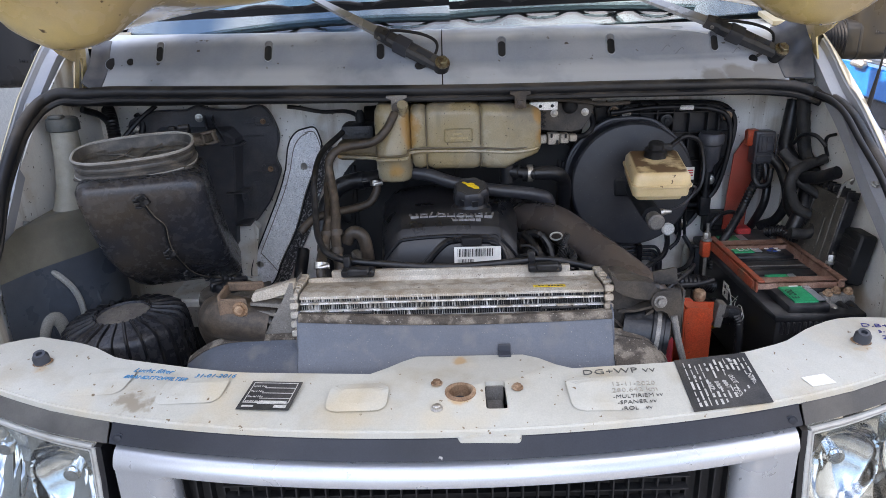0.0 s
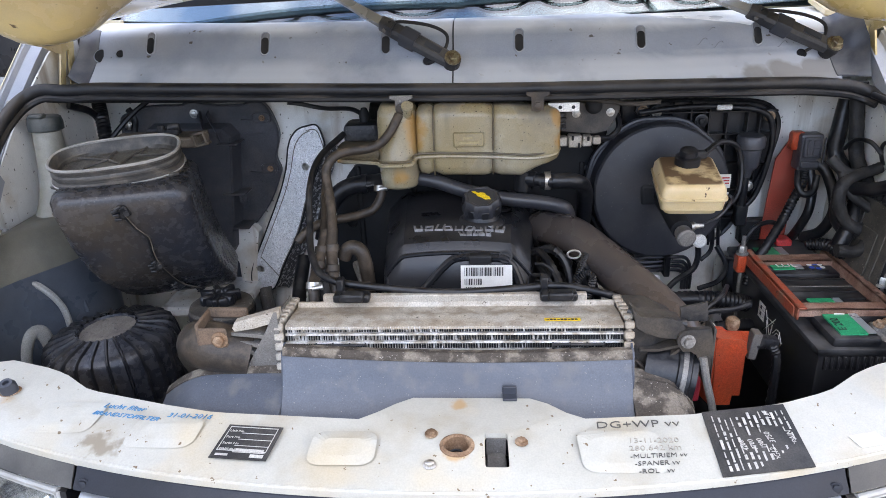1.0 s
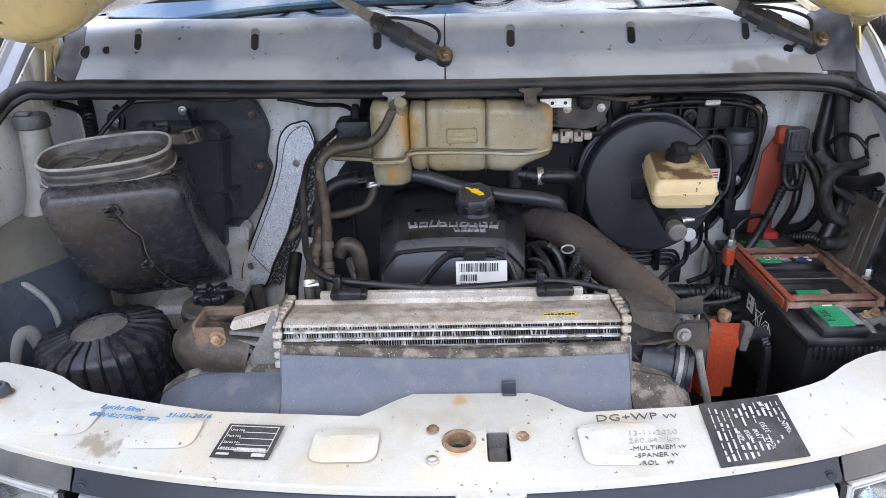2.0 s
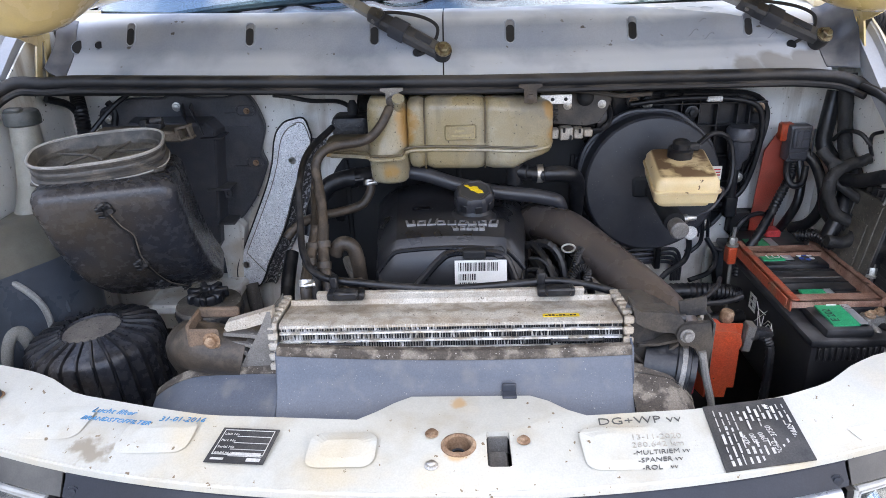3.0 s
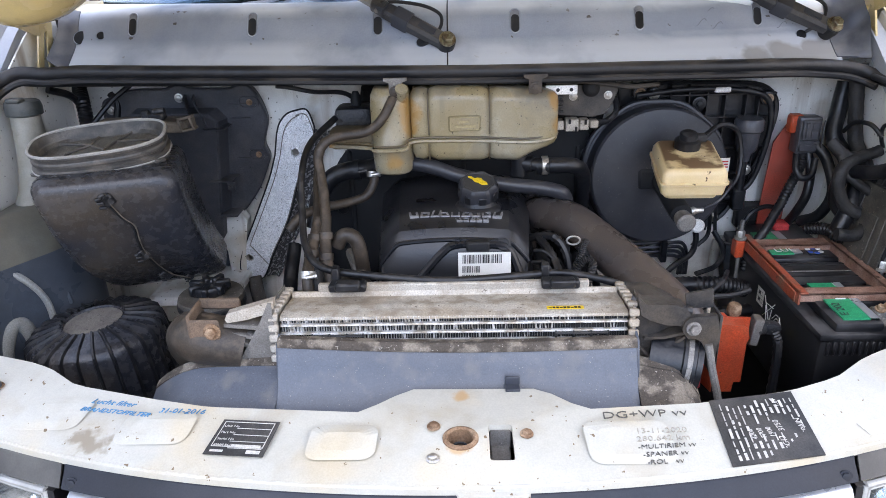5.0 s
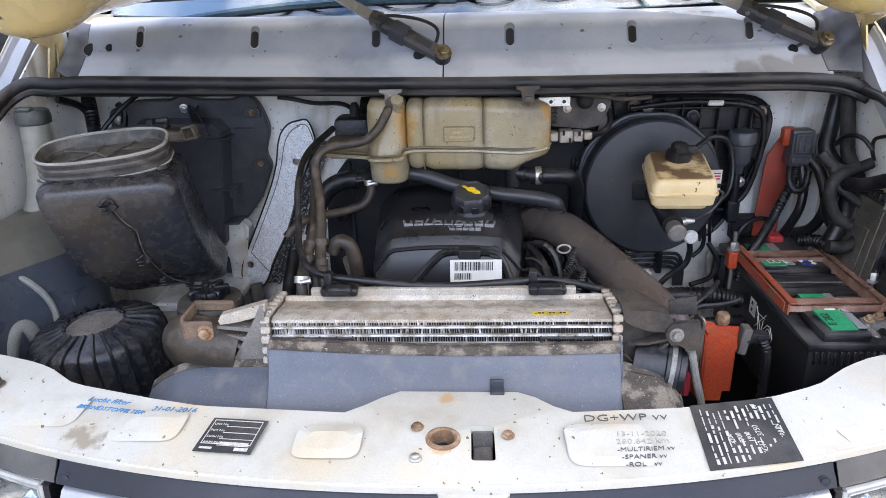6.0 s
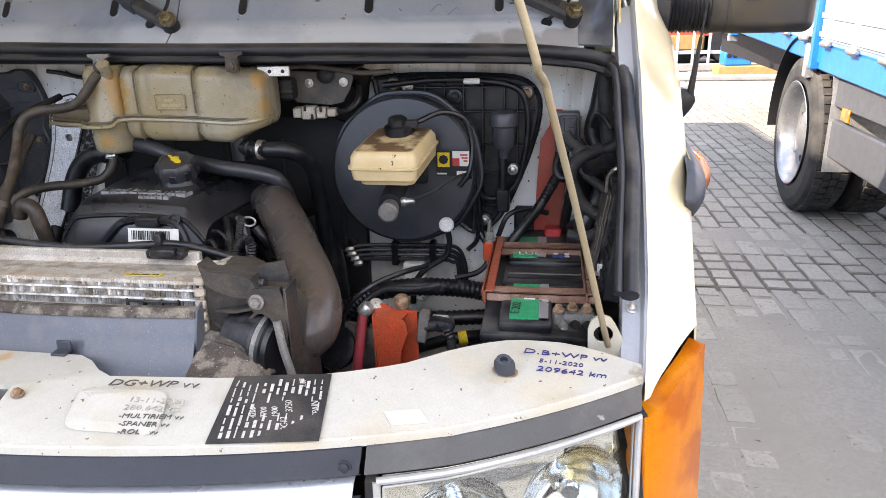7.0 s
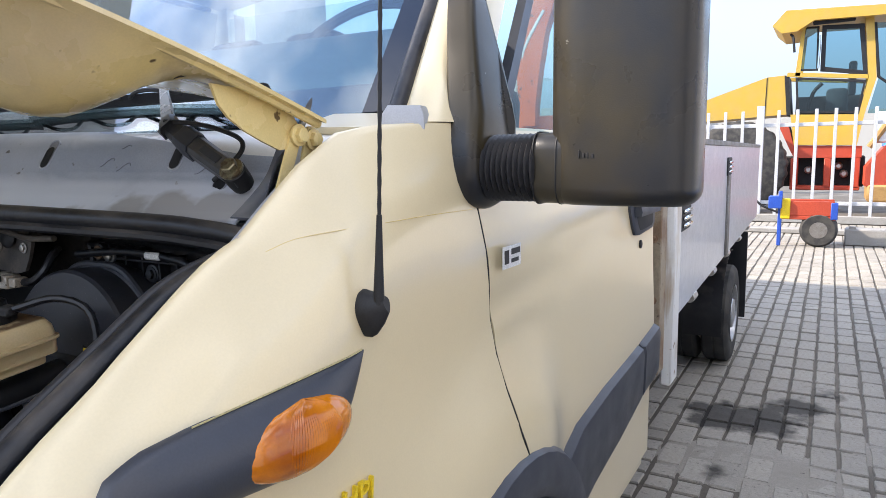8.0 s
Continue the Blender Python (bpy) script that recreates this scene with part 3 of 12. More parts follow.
def part(name, bm, material, parent, label="", flat=False, angle=40):
    """Links a bmesh, built in world metres, as one mesh object under a thing or a part."""
    bmesh.ops.translate(bm, verts=bm.verts, vec=-origin(parent))
    ob = new(name, mesh_of(bm, material, flat, angle))
    ob.data.name = name
    ob.parent = parent
    return tagged(ob, label)


def solo(name, bm, material, label, category, kind="", group="", flat=False, angle=40):
    """A thing of one mesh, with its origin at the middle of its base."""
    lo = Vector([min(v.co[i] for v in bm.verts) for i in range(3)])
    hi = Vector([max(v.co[i] for v in bm.verts) for i in range(3)])
    at = Vector(((lo.x + hi.x) / 2, (lo.y + hi.y) / 2, lo.z))
    bmesh.ops.translate(bm, verts=bm.verts, vec=-at)
    ob = new(name, mesh_of(bm, material, flat, angle))
    ob.data.name = name
    ob.matrix_basis = Matrix.Translation(at)
    return tagged(ob, label, category, group, kind)


def spline(points, steps=6):
    """Catmull-Rom through the points."""
    p = [Vector(q) for q in points]
    if len(p) < 3:
        return [p[0].lerp(p[-1], i / steps) for i in range(steps + 1)]
    p = [2 * p[0] - p[1]] + p + [2 * p[-1] - p[-2]]
    out = []
    for i in range(1, len(p) - 2):
        a, b, c, d = p[i - 1:i + 3]
        for k in range(steps):
            t = k / steps
            out.append(0.5 * (2 * b + (c - a) * t + (2 * a - 5 * b + 4 * c - d) * t * t + (3 * b - a - 3 * c + d) * t ** 3))
    out.append(p[-2])
    return out


def tube(bm, points, r, seg=10, steps=6, ridge=0.0, smooth=True, taper=None):
    """A round hose along the points. ridge: how far every second ring stands out (corrugated)."""
    p = spline(points, steps) if smooth else [Vector(q) for q in points]
    rings, side = [], None
    for i, q in enumerate(p):
        d = (p[min(i + 1, len(p) - 1)] - p[max(i - 1, 0)]).normalized()
        if side is None:
            side = d.cross(Vector((0.31, 0.2, 0.93))).normalized()
        side = (side - d * side.dot(d)).normalized()
        up = d.cross(side)
        rr = r * (1 + (taper - 1) * i / (len(p) - 1)) if taper else r
        rr += ridge if (ridge and i % 2) else 0.0
        rings.append([bm.verts.new(q + rr * (math.cos(a) * side + math.sin(a) * up)) for a in (2 * math.pi * k / seg for k in range(seg))])
    for a, b in zip(rings, rings[1:]):
        for k in range(seg):
            bm.faces.new((a[k], a[(k + 1) % seg], b[(k + 1) % seg], b[k]))
    bm.faces.new(rings[0][::-1])
    bm.faces.new(rings[-1])
    return rings


def hose(name, points, r, material, parent, seg=10, steps=6, ridge=0.0, label="", smooth=True, taper=None):
    bm = bmesh.new()
    tube(bm, points, r, seg, steps, ridge, smooth, taper)
    return part(name, bm, material, parent, label)


def frame_of(axis):
    w = Vector(axis).normalized()
    u = w.cross(Vector((0, 0, 1)) if abs(w.z) < 0.9 else Vector((1, 0, 0))).normalized()
    return u, w.cross(u), w


def lathe(bm, profile, at, axis=(0, 0, 1), seg=24, lobes=0, lobe=0.0, cap=True):
    """A body of revolution; profile: (radius, height along the axis). lobes: ribs round the rim."""
    u, v, w = frame_of(axis)
    at = Vector(at)
    rings = []
    for r, h in profile:
        ring = []
        for k in range(seg):
            a = 2 * math.pi * k / seg
            rr = r * (1 + lobe * (1 if lobes and (k * lobes * 2 // seg) % 2 else 0))
            ring.append(bm.verts.new(at + w * h + rr * (math.cos(a) * u + math.sin(a) * v)))
        rings.append(ring)
    for a, b in zip(rings, rings[1:]):
        for k in range(seg):
            bm.faces.new((a[k], a[(k + 1) % seg], b[(k + 1) % seg], b[k]))
    if cap:
        bm.faces.new(rings[0][::-1])
        bm.faces.new(rings[-1])
    return rings


def box(bm, x0, x1, y0, y1, z0, z1, bevel=0.0, seg=1, m=None):
    """A box, with its edges rounded by bevel; m turns or moves it."""
    v = [bm.verts.new((x, y, z)) for z in (z0, z1) for y in (y0, y1) for x in (x0, x1)]
    faces = [bm.faces.new([v[i] for i in q]) for q in ((0, 2, 3, 1), (4, 5, 7, 6), (0, 1, 5, 4), (2, 6, 7, 3), (0, 4, 6, 2), (1, 3, 7, 5))]
    made = v
    if bevel:
        es = {e for f in faces for e in f.edges}
        got = bmesh.ops.bevel(bm, geom=list(es), offset=bevel, segments=seg, affect="EDGES", profile=0.5)
        made = list({w for f in got["faces"] for w in f.verts})
    if m is not None:
        bmesh.ops.transform(bm, matrix=m, verts=made)
    return made


def about(x, y, z, rx=0, ry=0, rz=0):
    """A turn about the place x, y, z."""
    return pose(x, y, z, rx, ry, rz) @ Matrix.Translation((-x, -y, -z))


def loft(bm, rings, cap=True):
    """A skin over rings of equal length."""
    vs = [[bm.verts.new(p) for p in r] for r in rings]
    n = len(vs[0])
    for a, b in zip(vs, vs[1:]):
        for k in range(n):
            bm.faces.new((a[k], a[(k + 1) % n], b[(k + 1) % n], b[k]))
    if cap:
        bm.faces.new(vs[0][::-1])
        bm.faces.new(vs[-1])
    return vs


def rrect(cx, cy, w, d, r, z, n=5):
    """A rounded rectangle, level at height z."""
    out = []
    for sx, sy, a0 in ((1, 1, 0), (-1, 1, 90), (-1, -1, 180), (1, -1, 270)):
        for k in range(n):
            a = radians(a0 + 90 * k / (n - 1))
            out.append(Vector((cx + sx * (w / 2 - r) + r * math.cos(a), cy + sy * (d / 2 - r) + r * math.sin(a), z)))
    return out


def sheet(bm, rows, thick=0.0, way=None):
    """An open grid of points; with thick it gets a back, offset along way, and edges."""
    front = [[bm.verts.new(p) for p in r] for r in rows]
    for a, b in zip(front, front[1:]):
        for k in range(len(a) - 1):
            bm.faces.new((a[k], a[k + 1], b[k + 1], b[k]))
    if thick:
        off = Vector(way).normalized() * thick
        back = [[bm.verts.new(v.co + off) for v in r] for r in front]
        for a, b in zip(back, back[1:]):
            for k in range(len(a) - 1):
                bm.faces.new((a[k], b[k], b[k + 1], a[k + 1]))
        rim = [(front[0], back[0]), (front[-1], back[-1]), ([r[0] for r in front], [r[0] for r in back]), ([r[-1] for r in front], [r[-1] for r in back])]
        for a, b in rim:
            for k in range(len(a) - 1):
                bm.faces.new((a[k], a[k + 1], b[k + 1], b[k]))
    return front


def slab(bm, outline, thick, holes=(), way=(0, 0, -1)):
    """A plate with holes: outlines as lists of places, thick along way."""
    loops = []
    for loop in (outline, *holes):
        vs = [bm.verts.new(p) for p in loop]
        loops.append([bm.edges.new((vs[i], vs[(i + 1) % len(vs)])) for i in range(len(vs))])
    edges = [e for lp in loops for e in lp]
    got = bmesh.ops.triangle_fill(bm, use_beauty=True, use_dissolve=False, edges=edges)
    faces = [g for g in got["geom"] if isinstance(g, bmesh.types.BMFace)]
    ext = bmesh.ops.extrude_face_region(bm, geom=faces)
    bmesh.ops.translate(bm, verts=[g for g in ext["geom"] if isinstance(g, bmesh.types.BMVert)], vec=Vector(way).normalized() * thick)


def bolt(name, at, axis, r, h, material, parent, washer=True, label=""):
    """A hexagon head on its washer."""
    bm = bmesh.new()
    if washer:
        lathe(bm, [(r * 1.45, 0), (r * 1.45, h * 0.25), (r * 1.2, h * 0.3)], at, axis, 14)
    u, v, w = frame_of(axis)
    lathe(bm, [(r, h * 0.2), (r, h * 0.9), (r * 0.86, h)], at, axis, 6)
    return part(name, bm, material, parent, label)


def words(name, text, at, size, material, parent, rx=0.0, rz=0.0, slant=0.0, thick=0.0006, ry=0.0, label="", stretch=1.0, thin=0.0):
    """Flat lettering that lies on a surface."""
    cu = bpy.data.curves.new("words", "FONT")
    cu.body, cu.size, cu.shear, cu.extrude = text, size, slant, thick
    cu.resolution_u, cu.offset = 2, -thin * size
    tmp = bpy.data.objects.new("words", cu)
    scene.collection.objects.link(tmp)
    me = bpy.data.meshes.new_from_object(tmp.evaluated_get(bpy.context.evaluated_depsgraph_get()))
    bpy.data.objects.remove(tmp)
    bpy.data.curves.remove(cu)
    me.name = name
    me.transform(pose(0, 0, 0, rx, ry, rz) @ Matrix.Diagonal((stretch, 1, 1, 1)))
    me.transform(Matrix.Translation(Vector(at) - origin(parent)))
    me.materials.clear()
    me.materials.append(material)
    ob = new(name, me)
    ob.parent = parent
    return tagged(ob, label)


def lerp_at(x, xs, ys):
    return float(np.interp(x, xs, ys))


# ---- the ground and what closes the yard ----
GX0, GX1, GY0, GY1 = 0.9, 4.6, 2.6, 9.6
bm = bmesh.new()
box(bm, -400, 400, -300, 500, -0.4, -0.012)
ground = solo("ground", bm, M_JOINT, "earth-filled joints of the paved yard", "ground", "structure")

# unseen block, placed and sized to cast the shadow over van and yard
bm = bmesh.new()
box(bm, -14.0, -3.45, -2.3, 7.4, 0.0, 4.75, 0.03)
for k in range(8):
    y = -2.2 + k * 1.2
    box(bm, -3.45, -3.41, y, y + 0.5, 0.1, 4.6)
solo("building", bm, M_WALL, "unseen building added to cast the shadow over van and yard", "building", "structure")

# ---- the van ----
van = thing("flatbed_van", (0, 3.5, 0), "cream flatbed van with its bonnet propped open", "van")
PANEL_Z = 1.122


def front_line(x):
    return 0.985 + 0.225 * x * x + 0.10 * x ** 4


REAR_X = (-0.862, -0.80, -0.746, -0.656, -0.62, -0.56, -0.42, -0.338, -0.118, -0.085, -0.054, 0.135, 0.16, 0.19, 0.347, 0.48, 0.56, 0.62, 0.66, 0.70, 0.76, 0.80, 0.862)
REAR_Y = (1.232, 1.268, 1.294, 1.265, 1.247, 1.203, 1.164, 1.145, 1.129, 1.158, 1.182, 1.180, 1.155, 1.131, 1.142, 1.168, 1.200, 1.247, 1.270, 1.285, 1.283, 1.270, 1.232)

xs = [-0.862 + 1.724 * k / 70 for k in range(71)]
outline = [(x, front_line(x), PANEL_Z) for x in xs] + [(x, lerp_at(x, REAR_X, REAR_Y), PANEL_Z) for x in reversed(xs)]
latch = [(0.019 + 0.017 * math.cos(a), 1.071 + 0.017 * math.sin(a), PANEL_Z) for a in (2 * math.pi * k / 20 for k in range(20))]
slot = [(0.0715 + q.x, 1.064 + q.y, PANEL_Z) for q in rrect(0, 0, 0.031, 0.070, 0.004, 0, 3)]
bm = bmesh.new()
slab(bm, outline, 0.010, (latch, slot))
front_panel = part("front_panel", bm, M_PANEL, van, "worn white upper front crossmember with handwriting", angle=30)

# turned-down rear flange and rolled front edge of the crossmember
bm = bmesh.new()
sheet(bm, [[(x, lerp_at(x, REAR_X, REAR_Y) + 0.0005, PANEL_Z - 0.002) for x in xs], [(x, lerp_at(x, REAR_X, REAR_Y) + 0.003, PANEL_Z - 0.010) for x in xs], [(x, lerp_at(x, REAR_X, REAR_Y) + 0.002, PANEL_Z - 0.05) for x in xs]], 0.002, (0, -1, 0))
part("rear_flange", bm, M_PANEL, front_panel)
bm = bmesh.new()
sheet(bm, [[(x, front_line(x) + 0.001, PANEL_Z - 0.001) for x in xs], [(x, front_line(x) - 0.003, PANEL_Z - 0.003) for x in xs], [(x, front_line(x) - 0.004, PANEL_Z - 0.012) for x in xs]], 0.002, (0, 1, 0))
part("front_lip", bm, M_PANEL, front_panel)
# latch cup with its rusty collar, the cup's spring coil and the slot's well
bm = bmesh.new()
lathe(bm, [(0.0235, 0.0), (0.0235, 0.002), (0.019, 0.0045), (0.0165, 0.002), (0.0155, -0.03)], (0.019, 1.071, PANEL_Z), (0, 0, 1), 28, cap=False)
part("latch_collar", bm, M_RUSTBOLT, front_panel, "rust-stained bonnet latch collar")
hose("latch_spring", [(0.019 + 0.010 * math.cos(a), 1.071 + 0.010 * math.sin(a), PANEL_Z - 0.030 + a * 0.0011) for a in (k * 0.6 for k in range(30))], 0.0018, M_MDARK, front_panel, 6, 1)
bm = bmesh.new()
lathe(bm, [(0.016, -0.06), (0.016, -0.030)], (0.019, 1.071, PANEL_Z), (0, 0, 1), 18)
part("latch_well", bm, M_MDARK, front_panel)
bm = bmesh.new()
box(bm, 0.058, 0.085, 1.066, 1.098, PANEL_Z - 0.040, PANEL_Z - 0.032, 0.002)
box(bm, 0.058, 0.085, 1.096, 1.099, PANEL_Z - 0.04, PANEL_Z - 0.008)
part("latch_striker", bm, M_ALUCAST, front_panel)
# raised pressings
for px, py, w, d in ((-0.56, 1.135, 0.105, 0.075), (-0.395, 1.10, 0.10, 0.068), (-0.135, 1.068, 0.09, 0.07), (0.235, 1.064, 0.11, 0.085)):
    bm = bmesh.new()
    loft(bm, [rrect(px, py, w, d, 0.018, PANEL_Z - 0.001), rrect(px, py, w - 0.034, d - 0.034, 0.012, PANEL_Z + 0.0007)])
    part("pressing", bm, M_PANEL, front_panel, flat=True)
# tongue in the middle of the front edge
bm = bmesh.new()
loft(bm, [[Vector((p.x + 0.0575, p.y + 0.986, z)) for p in rrect(0, 0, w, 0.020, 0.008, 0)] for w, z in ((0.088, 1.098), (0.092, 1.104), (0.088, 1.113), (0.082, 1.114))])
part("tongue", bm, M_PANEL, front_panel)
# folded clip on the rear edge
bm = bmesh.new()
box(bm, 0.083, 0.104, 1.172, 1.190, PANEL_Z, PANEL_Z + 0.004, 0.001)
box(bm, 0.083, 0.104, 1.186, 1.191, PANEL_Z - 0.004, PANEL_Z + 0.016, 0.0015)
part("edge_clip", bm, M_TRIM, front_panel)
for bx, by, m in ((-0.017, 1.096, M_RUSTBOLT), (0.105, 1.079, M_RUSTBOLT), (-0.0155, 1.032, M_STEEL)):
    bolt("bolt", (bx, by, PANEL_Z), (0, 0, 1), 0.0062, 0.006, m, front_panel)
for sx in (-1, 1):
    bm = bmesh.new()
    lathe(bm, [(0.0120, 0), (0.0128, 0.009), (0.0126, 0.019), (0.0092, 0.024), (0.0092, 0.026), (0.005, 0.026), (0.005, 0.019)], (sx * 0.685, 1.2, PANEL_Z - 0.004), (-0.12 * sx, -0.35, 1), 16)
    part("bump_stop", bm, M_TRIM, front_panel, "grey rubber bonnet stop in rusty ring")
    bm = bmesh.new()
    lathe(bm, [(0.0155, 0), (0.0145, 0.0012)], (sx * 0.685, 1.2, PANEL_Z - 0.0005), (0, 0, 1), 18)
    part("rust_ring", bm, M_RUSTBOLT, front_panel)

# writing on the crossmember
ZW = PANEL_Z + 0.0012
words("marker_writing", "DG+WP vv", (0.208, 1.108, ZW), 0.021, M_INKK, front_panel, rz=3, slant=0.1, stretch=1.15, thin=0.014)
words("marker_writing", "13-11-2020", (0.245, 1.077, ZW), 0.0145, M_INKF, front_panel, rz=2, slant=0.15, thin=0.014)
words("marker_writing", "280.642 km", (0.243, 1.061, ZW), 0.0145, M_INKF, front_panel, rz=3, slant=0.15, thin=0.014)
words("marker_writing", "-MULTIRIEM vv", (0.241, 1.046, ZW), 0.0115, M_INKK, front_panel, rz=4, slant=0.25, thin=0.014)
words("marker_writing", "-SPANER vv", (0.244, 1.032, ZW), 0.0115, M_INKK, front_panel, rz=4, slant=0.25, thin=0.014)
words("marker_writing", "-ROL   vv", (0.246, 1.018, ZW), 0.0115, M_INKK, front_panel, rz=4, slant=0.25, thin=0.014)
words("marker_writing", "Lucht filter", (-0.513, 1.156, ZW), 0.0155, M_INKB, front_panel, rz=-9, slant=0.3, thin=0.014)
words("marker_writing", "BRANDSTOFFILTER", (-0.521, 1.139, ZW), 0.0125, M_INKB, front_panel, rz=-9, slant=0.3, thin=0.014)
words("marker_writing", "31-01-2016", (-0.405, 1.132, ZW), 0.0145, M_INKB, front_panel, rz=-4, slant=0.2, thin=0.014)
words("marker_writing", "D.B+WP vv", (0.712, 1.247, ZW), 0.0175, M_INKN, front_panel, rz=-8, slant=0.1, stretch=1.25, thin=0.014)
words("marker_writing", "5-11-2020", (0.728, 1.224, ZW), 0.0135, M_INKN, front_panel, rz=-8, slant=0.15, thin=0.014)
words("marker_writing", "209642 km", (0.722, 1.203, ZW), 0.0165, M_INKN, front_panel, rz=-7, slant=0.2, stretch=1.2, thin=0.014)
# maker's plate and chassis plate
PLATE_LONG = Matrix.Diagonal((0.97, 1.26, 1.0, 1.0))
bm = bmesh.new()
box(bm, -0.041, 0.041, -0.028, 0.028, 0, 0.0012, m=pose(-0.268, 1.0755, ZW - 0.0006, 0, 0, -5) @ PLATE_LONG)
plate = part("data_plate", bm, M_PLATE, front_panel, "small black data plate with pale print")
for k, (txt, bar) in enumerate((("Unit No", 0), ("Part No", 0), ("Serial No", 0), ("P.I.C. No", 1))):
    y = 0.0155 - k * 0.0105
    p = pose(-0.268, 1.0755, ZW + 0.0011, 0, 0, -5) @ PLATE_LONG @ Vector((-0.034, y, 0))
    words("plate_print", txt, p, 0.0062, M_PLATEPR, plate, rz=-5, thick=0.0002)
    bm = bmesh.new()
    box(bm, -0.014 if not bar else -0.012, 0.035, y - 0.0025, y - 0.0018, 0.0012, 0.0018, m=pose(-0.268, 1.0755, ZW, 0, 0, -5) @ PLATE_LONG)
    if bar:
        box(bm, -0.008, 0.032, y - 0.001, y + 0.0035, 0.0012, 0.0017, m=pose(-0.268, 1.0755, ZW, 0, 0, -5) @ PLATE_LONG)
    part("plate_rule", bm, M_PLATEPR, plate)
bm = bmesh.new()
for x0, x1, y0, y1 in ((-0.036, 0.036, -0.0165, -0.0155), (-0.036, 0.036, 0.023, 0.024), (-0.036, -0.035, -0.0165, 0.024), (0.035, 0.036, -0.0165, 0.024), (-0.034, -0.016, -0.0245, -0.0215), (0.016, 0.035, -0.0255, -0.0205)):
    box(bm, x0, x1, y0, y1, 0.0012, 0.0017, m=pose(-0.268, 1.0755, ZW, 0, 0, -5) @ PLATE_LONG)
part("plate_border", bm, M_PLATEPR, plate)
words("plate_print", "MADE IN SPAIN", pose(-0.268, 1.0755, ZW + 0.0011, 0, 0, -5) @ PLATE_LONG @ Vector((-0.033, -0.0145, 0)), 0.0048, M_PLATEPR, plate, rz=-5, thick=0.0002)
CP = Matrix(((1.214, 0.125, 0, 0.4125), (0.204, 1.179, 0, 1.088), (0, 0, 1.19, ZW), (0, 0, 0, 1)))
bm = bmesh.new()
box(bm, -0.049, 0.049, -0.056, 0.056, -0.0006, 0.0008, m=CP)
chassis = part("chassis_plate", bm, M_PLATE, front_panel, "large black chassis plate with worn print")
for k in range(13):
    x = -0.040 + k * 0.0068
    y = -0.050
    rngc = random.Random(60 + k)
    while y < 0.040:
        ln_ = rngc.uniform(0.004, 0.018)
        if not (-0.018 < x < 0.036 and -0.024 < y < 0.004):
            bm = bmesh.new()
            box(bm, x, x + rngc.choice((0.0012, 0.0022, 0.003)), y, min(0.046, y + ln_), 0.0008, 0.0013, m=CP)
            part("plate_rule", bm, M_PLATEPR, chassis, flat=True)
        y += ln_ + rngc.uniform(0.002, 0.006)
for txt, x, y, s in (("4200", -0.012, -0.02, 0.0085), ("7700", -0.002, -0.02, 0.0085), ("1900", 0.008, -0.02, 0.0085), ("40C12", 0.020, -0.046, 0.0095), ("3750", 0.020, -0.012, 0.0095), ("SPAIN", 0.045, -0.02, 0.0095), ("1.07", 0.028, 0.030, 0.009)):
    words("plate_print", txt, CP @ Vector((x, y, 0.0012)), s * 1.19, M_PLATEPR, chassis, rz=93.0, thick=0.0002)
bm = bmesh.new()
box(bm, -0.020, 0.020, -0.012, 0.012, 0, 0.0009, m=pose(0.556, 1.086, ZW - 0.0004, 0, 0, 14))
part("paper_label", bm, M_WHITE, front_panel)

# dark strip below the crossmember, in a middle and two side lengths
def strip(name, x0, x1, drop, out):
    bm = bmesh.new()
    px = [x0 + (x1 - x0) * k / 30 for k in range(31)]
    prof = ((0.002, PANEL_Z - 0.010), (-0.006, PANEL_Z - 0.012), (-0.010, PANEL_Z - 0.018), (-out, PANEL_Z - drop + 0.006), (-out - 0.004, PANEL_Z - drop), (-out + 0.004, PANEL_Z - drop - 0.006))
    sheet(bm, [[(x, front_line(x) + dy, z) for x in px] for dy, z in prof], 0.003, (0, 1, -0.2))
    return part(name, bm, M_STRIP if drop < 0.035 else M_SIDESTRIP, van, "scuffed dark grey strip")


strip("front_strip", -0.492, 0.508, 0.034, 0.022)
for x0, x1 in ((-0.86, -0.497), (0.513, 0.86)):
    strip("front_strip", x0, x1, 0.036, 0.020)
for bx in (-0.478, 0.492):
    bolt("strip_screw", (bx, front_line(bx) - 0.019, PANEL_Z - 0.028), (0, -1, 0.3), 0.006, 0.004, M_STRIP, van)

# silver grille surround, mesh and bumper
bm = bmesh.new()
px = [-0.486 + 0.988 * k / 40 for k in range(41)]
prof = ((0.004, 1.080), (-0.014, 1.081), (-0.026, 1.077), (-0.034, 1.069), (-0.0385, 1.060), (-0.038, 1.052), (-0.030, 1.046), (-0.004, 1.043))
sheet(bm, [[(x, front_line(x) + dy, z) for x in px] for dy, z in prof], 0.004, (0, 1, 0))
grille = part("grille_surround", bm, M_SILVER, van, "silver painted grille surround")
for x0, x1 in ((-0.486, -0.392), (0.408, 0.502)):
    bm = bmesh.new()
    px = [x0 + (x1 - x0) * k / 10 for k in range(11)]
    sheet(bm, [[(x, front_line(x) - 0.036 + 0.03 * max(0.0, 1 - abs(x - (x1 if x0 < 0 else x0)) / 0.035) ** 2, z) for x in px] for z in (1.060, 1.03, 0.99, 0.93, 0.86, 0.80)], 0.004, (0, 1, 0))
    part("surround_side", bm, M_SILVER, grille)
bm = bmesh.new()
box(bm, -0.0011, 0.0011, -0.009, 0.009, -0.13, 0.13)
me_bar = mesh_of(bm, M_GRILLE, True)
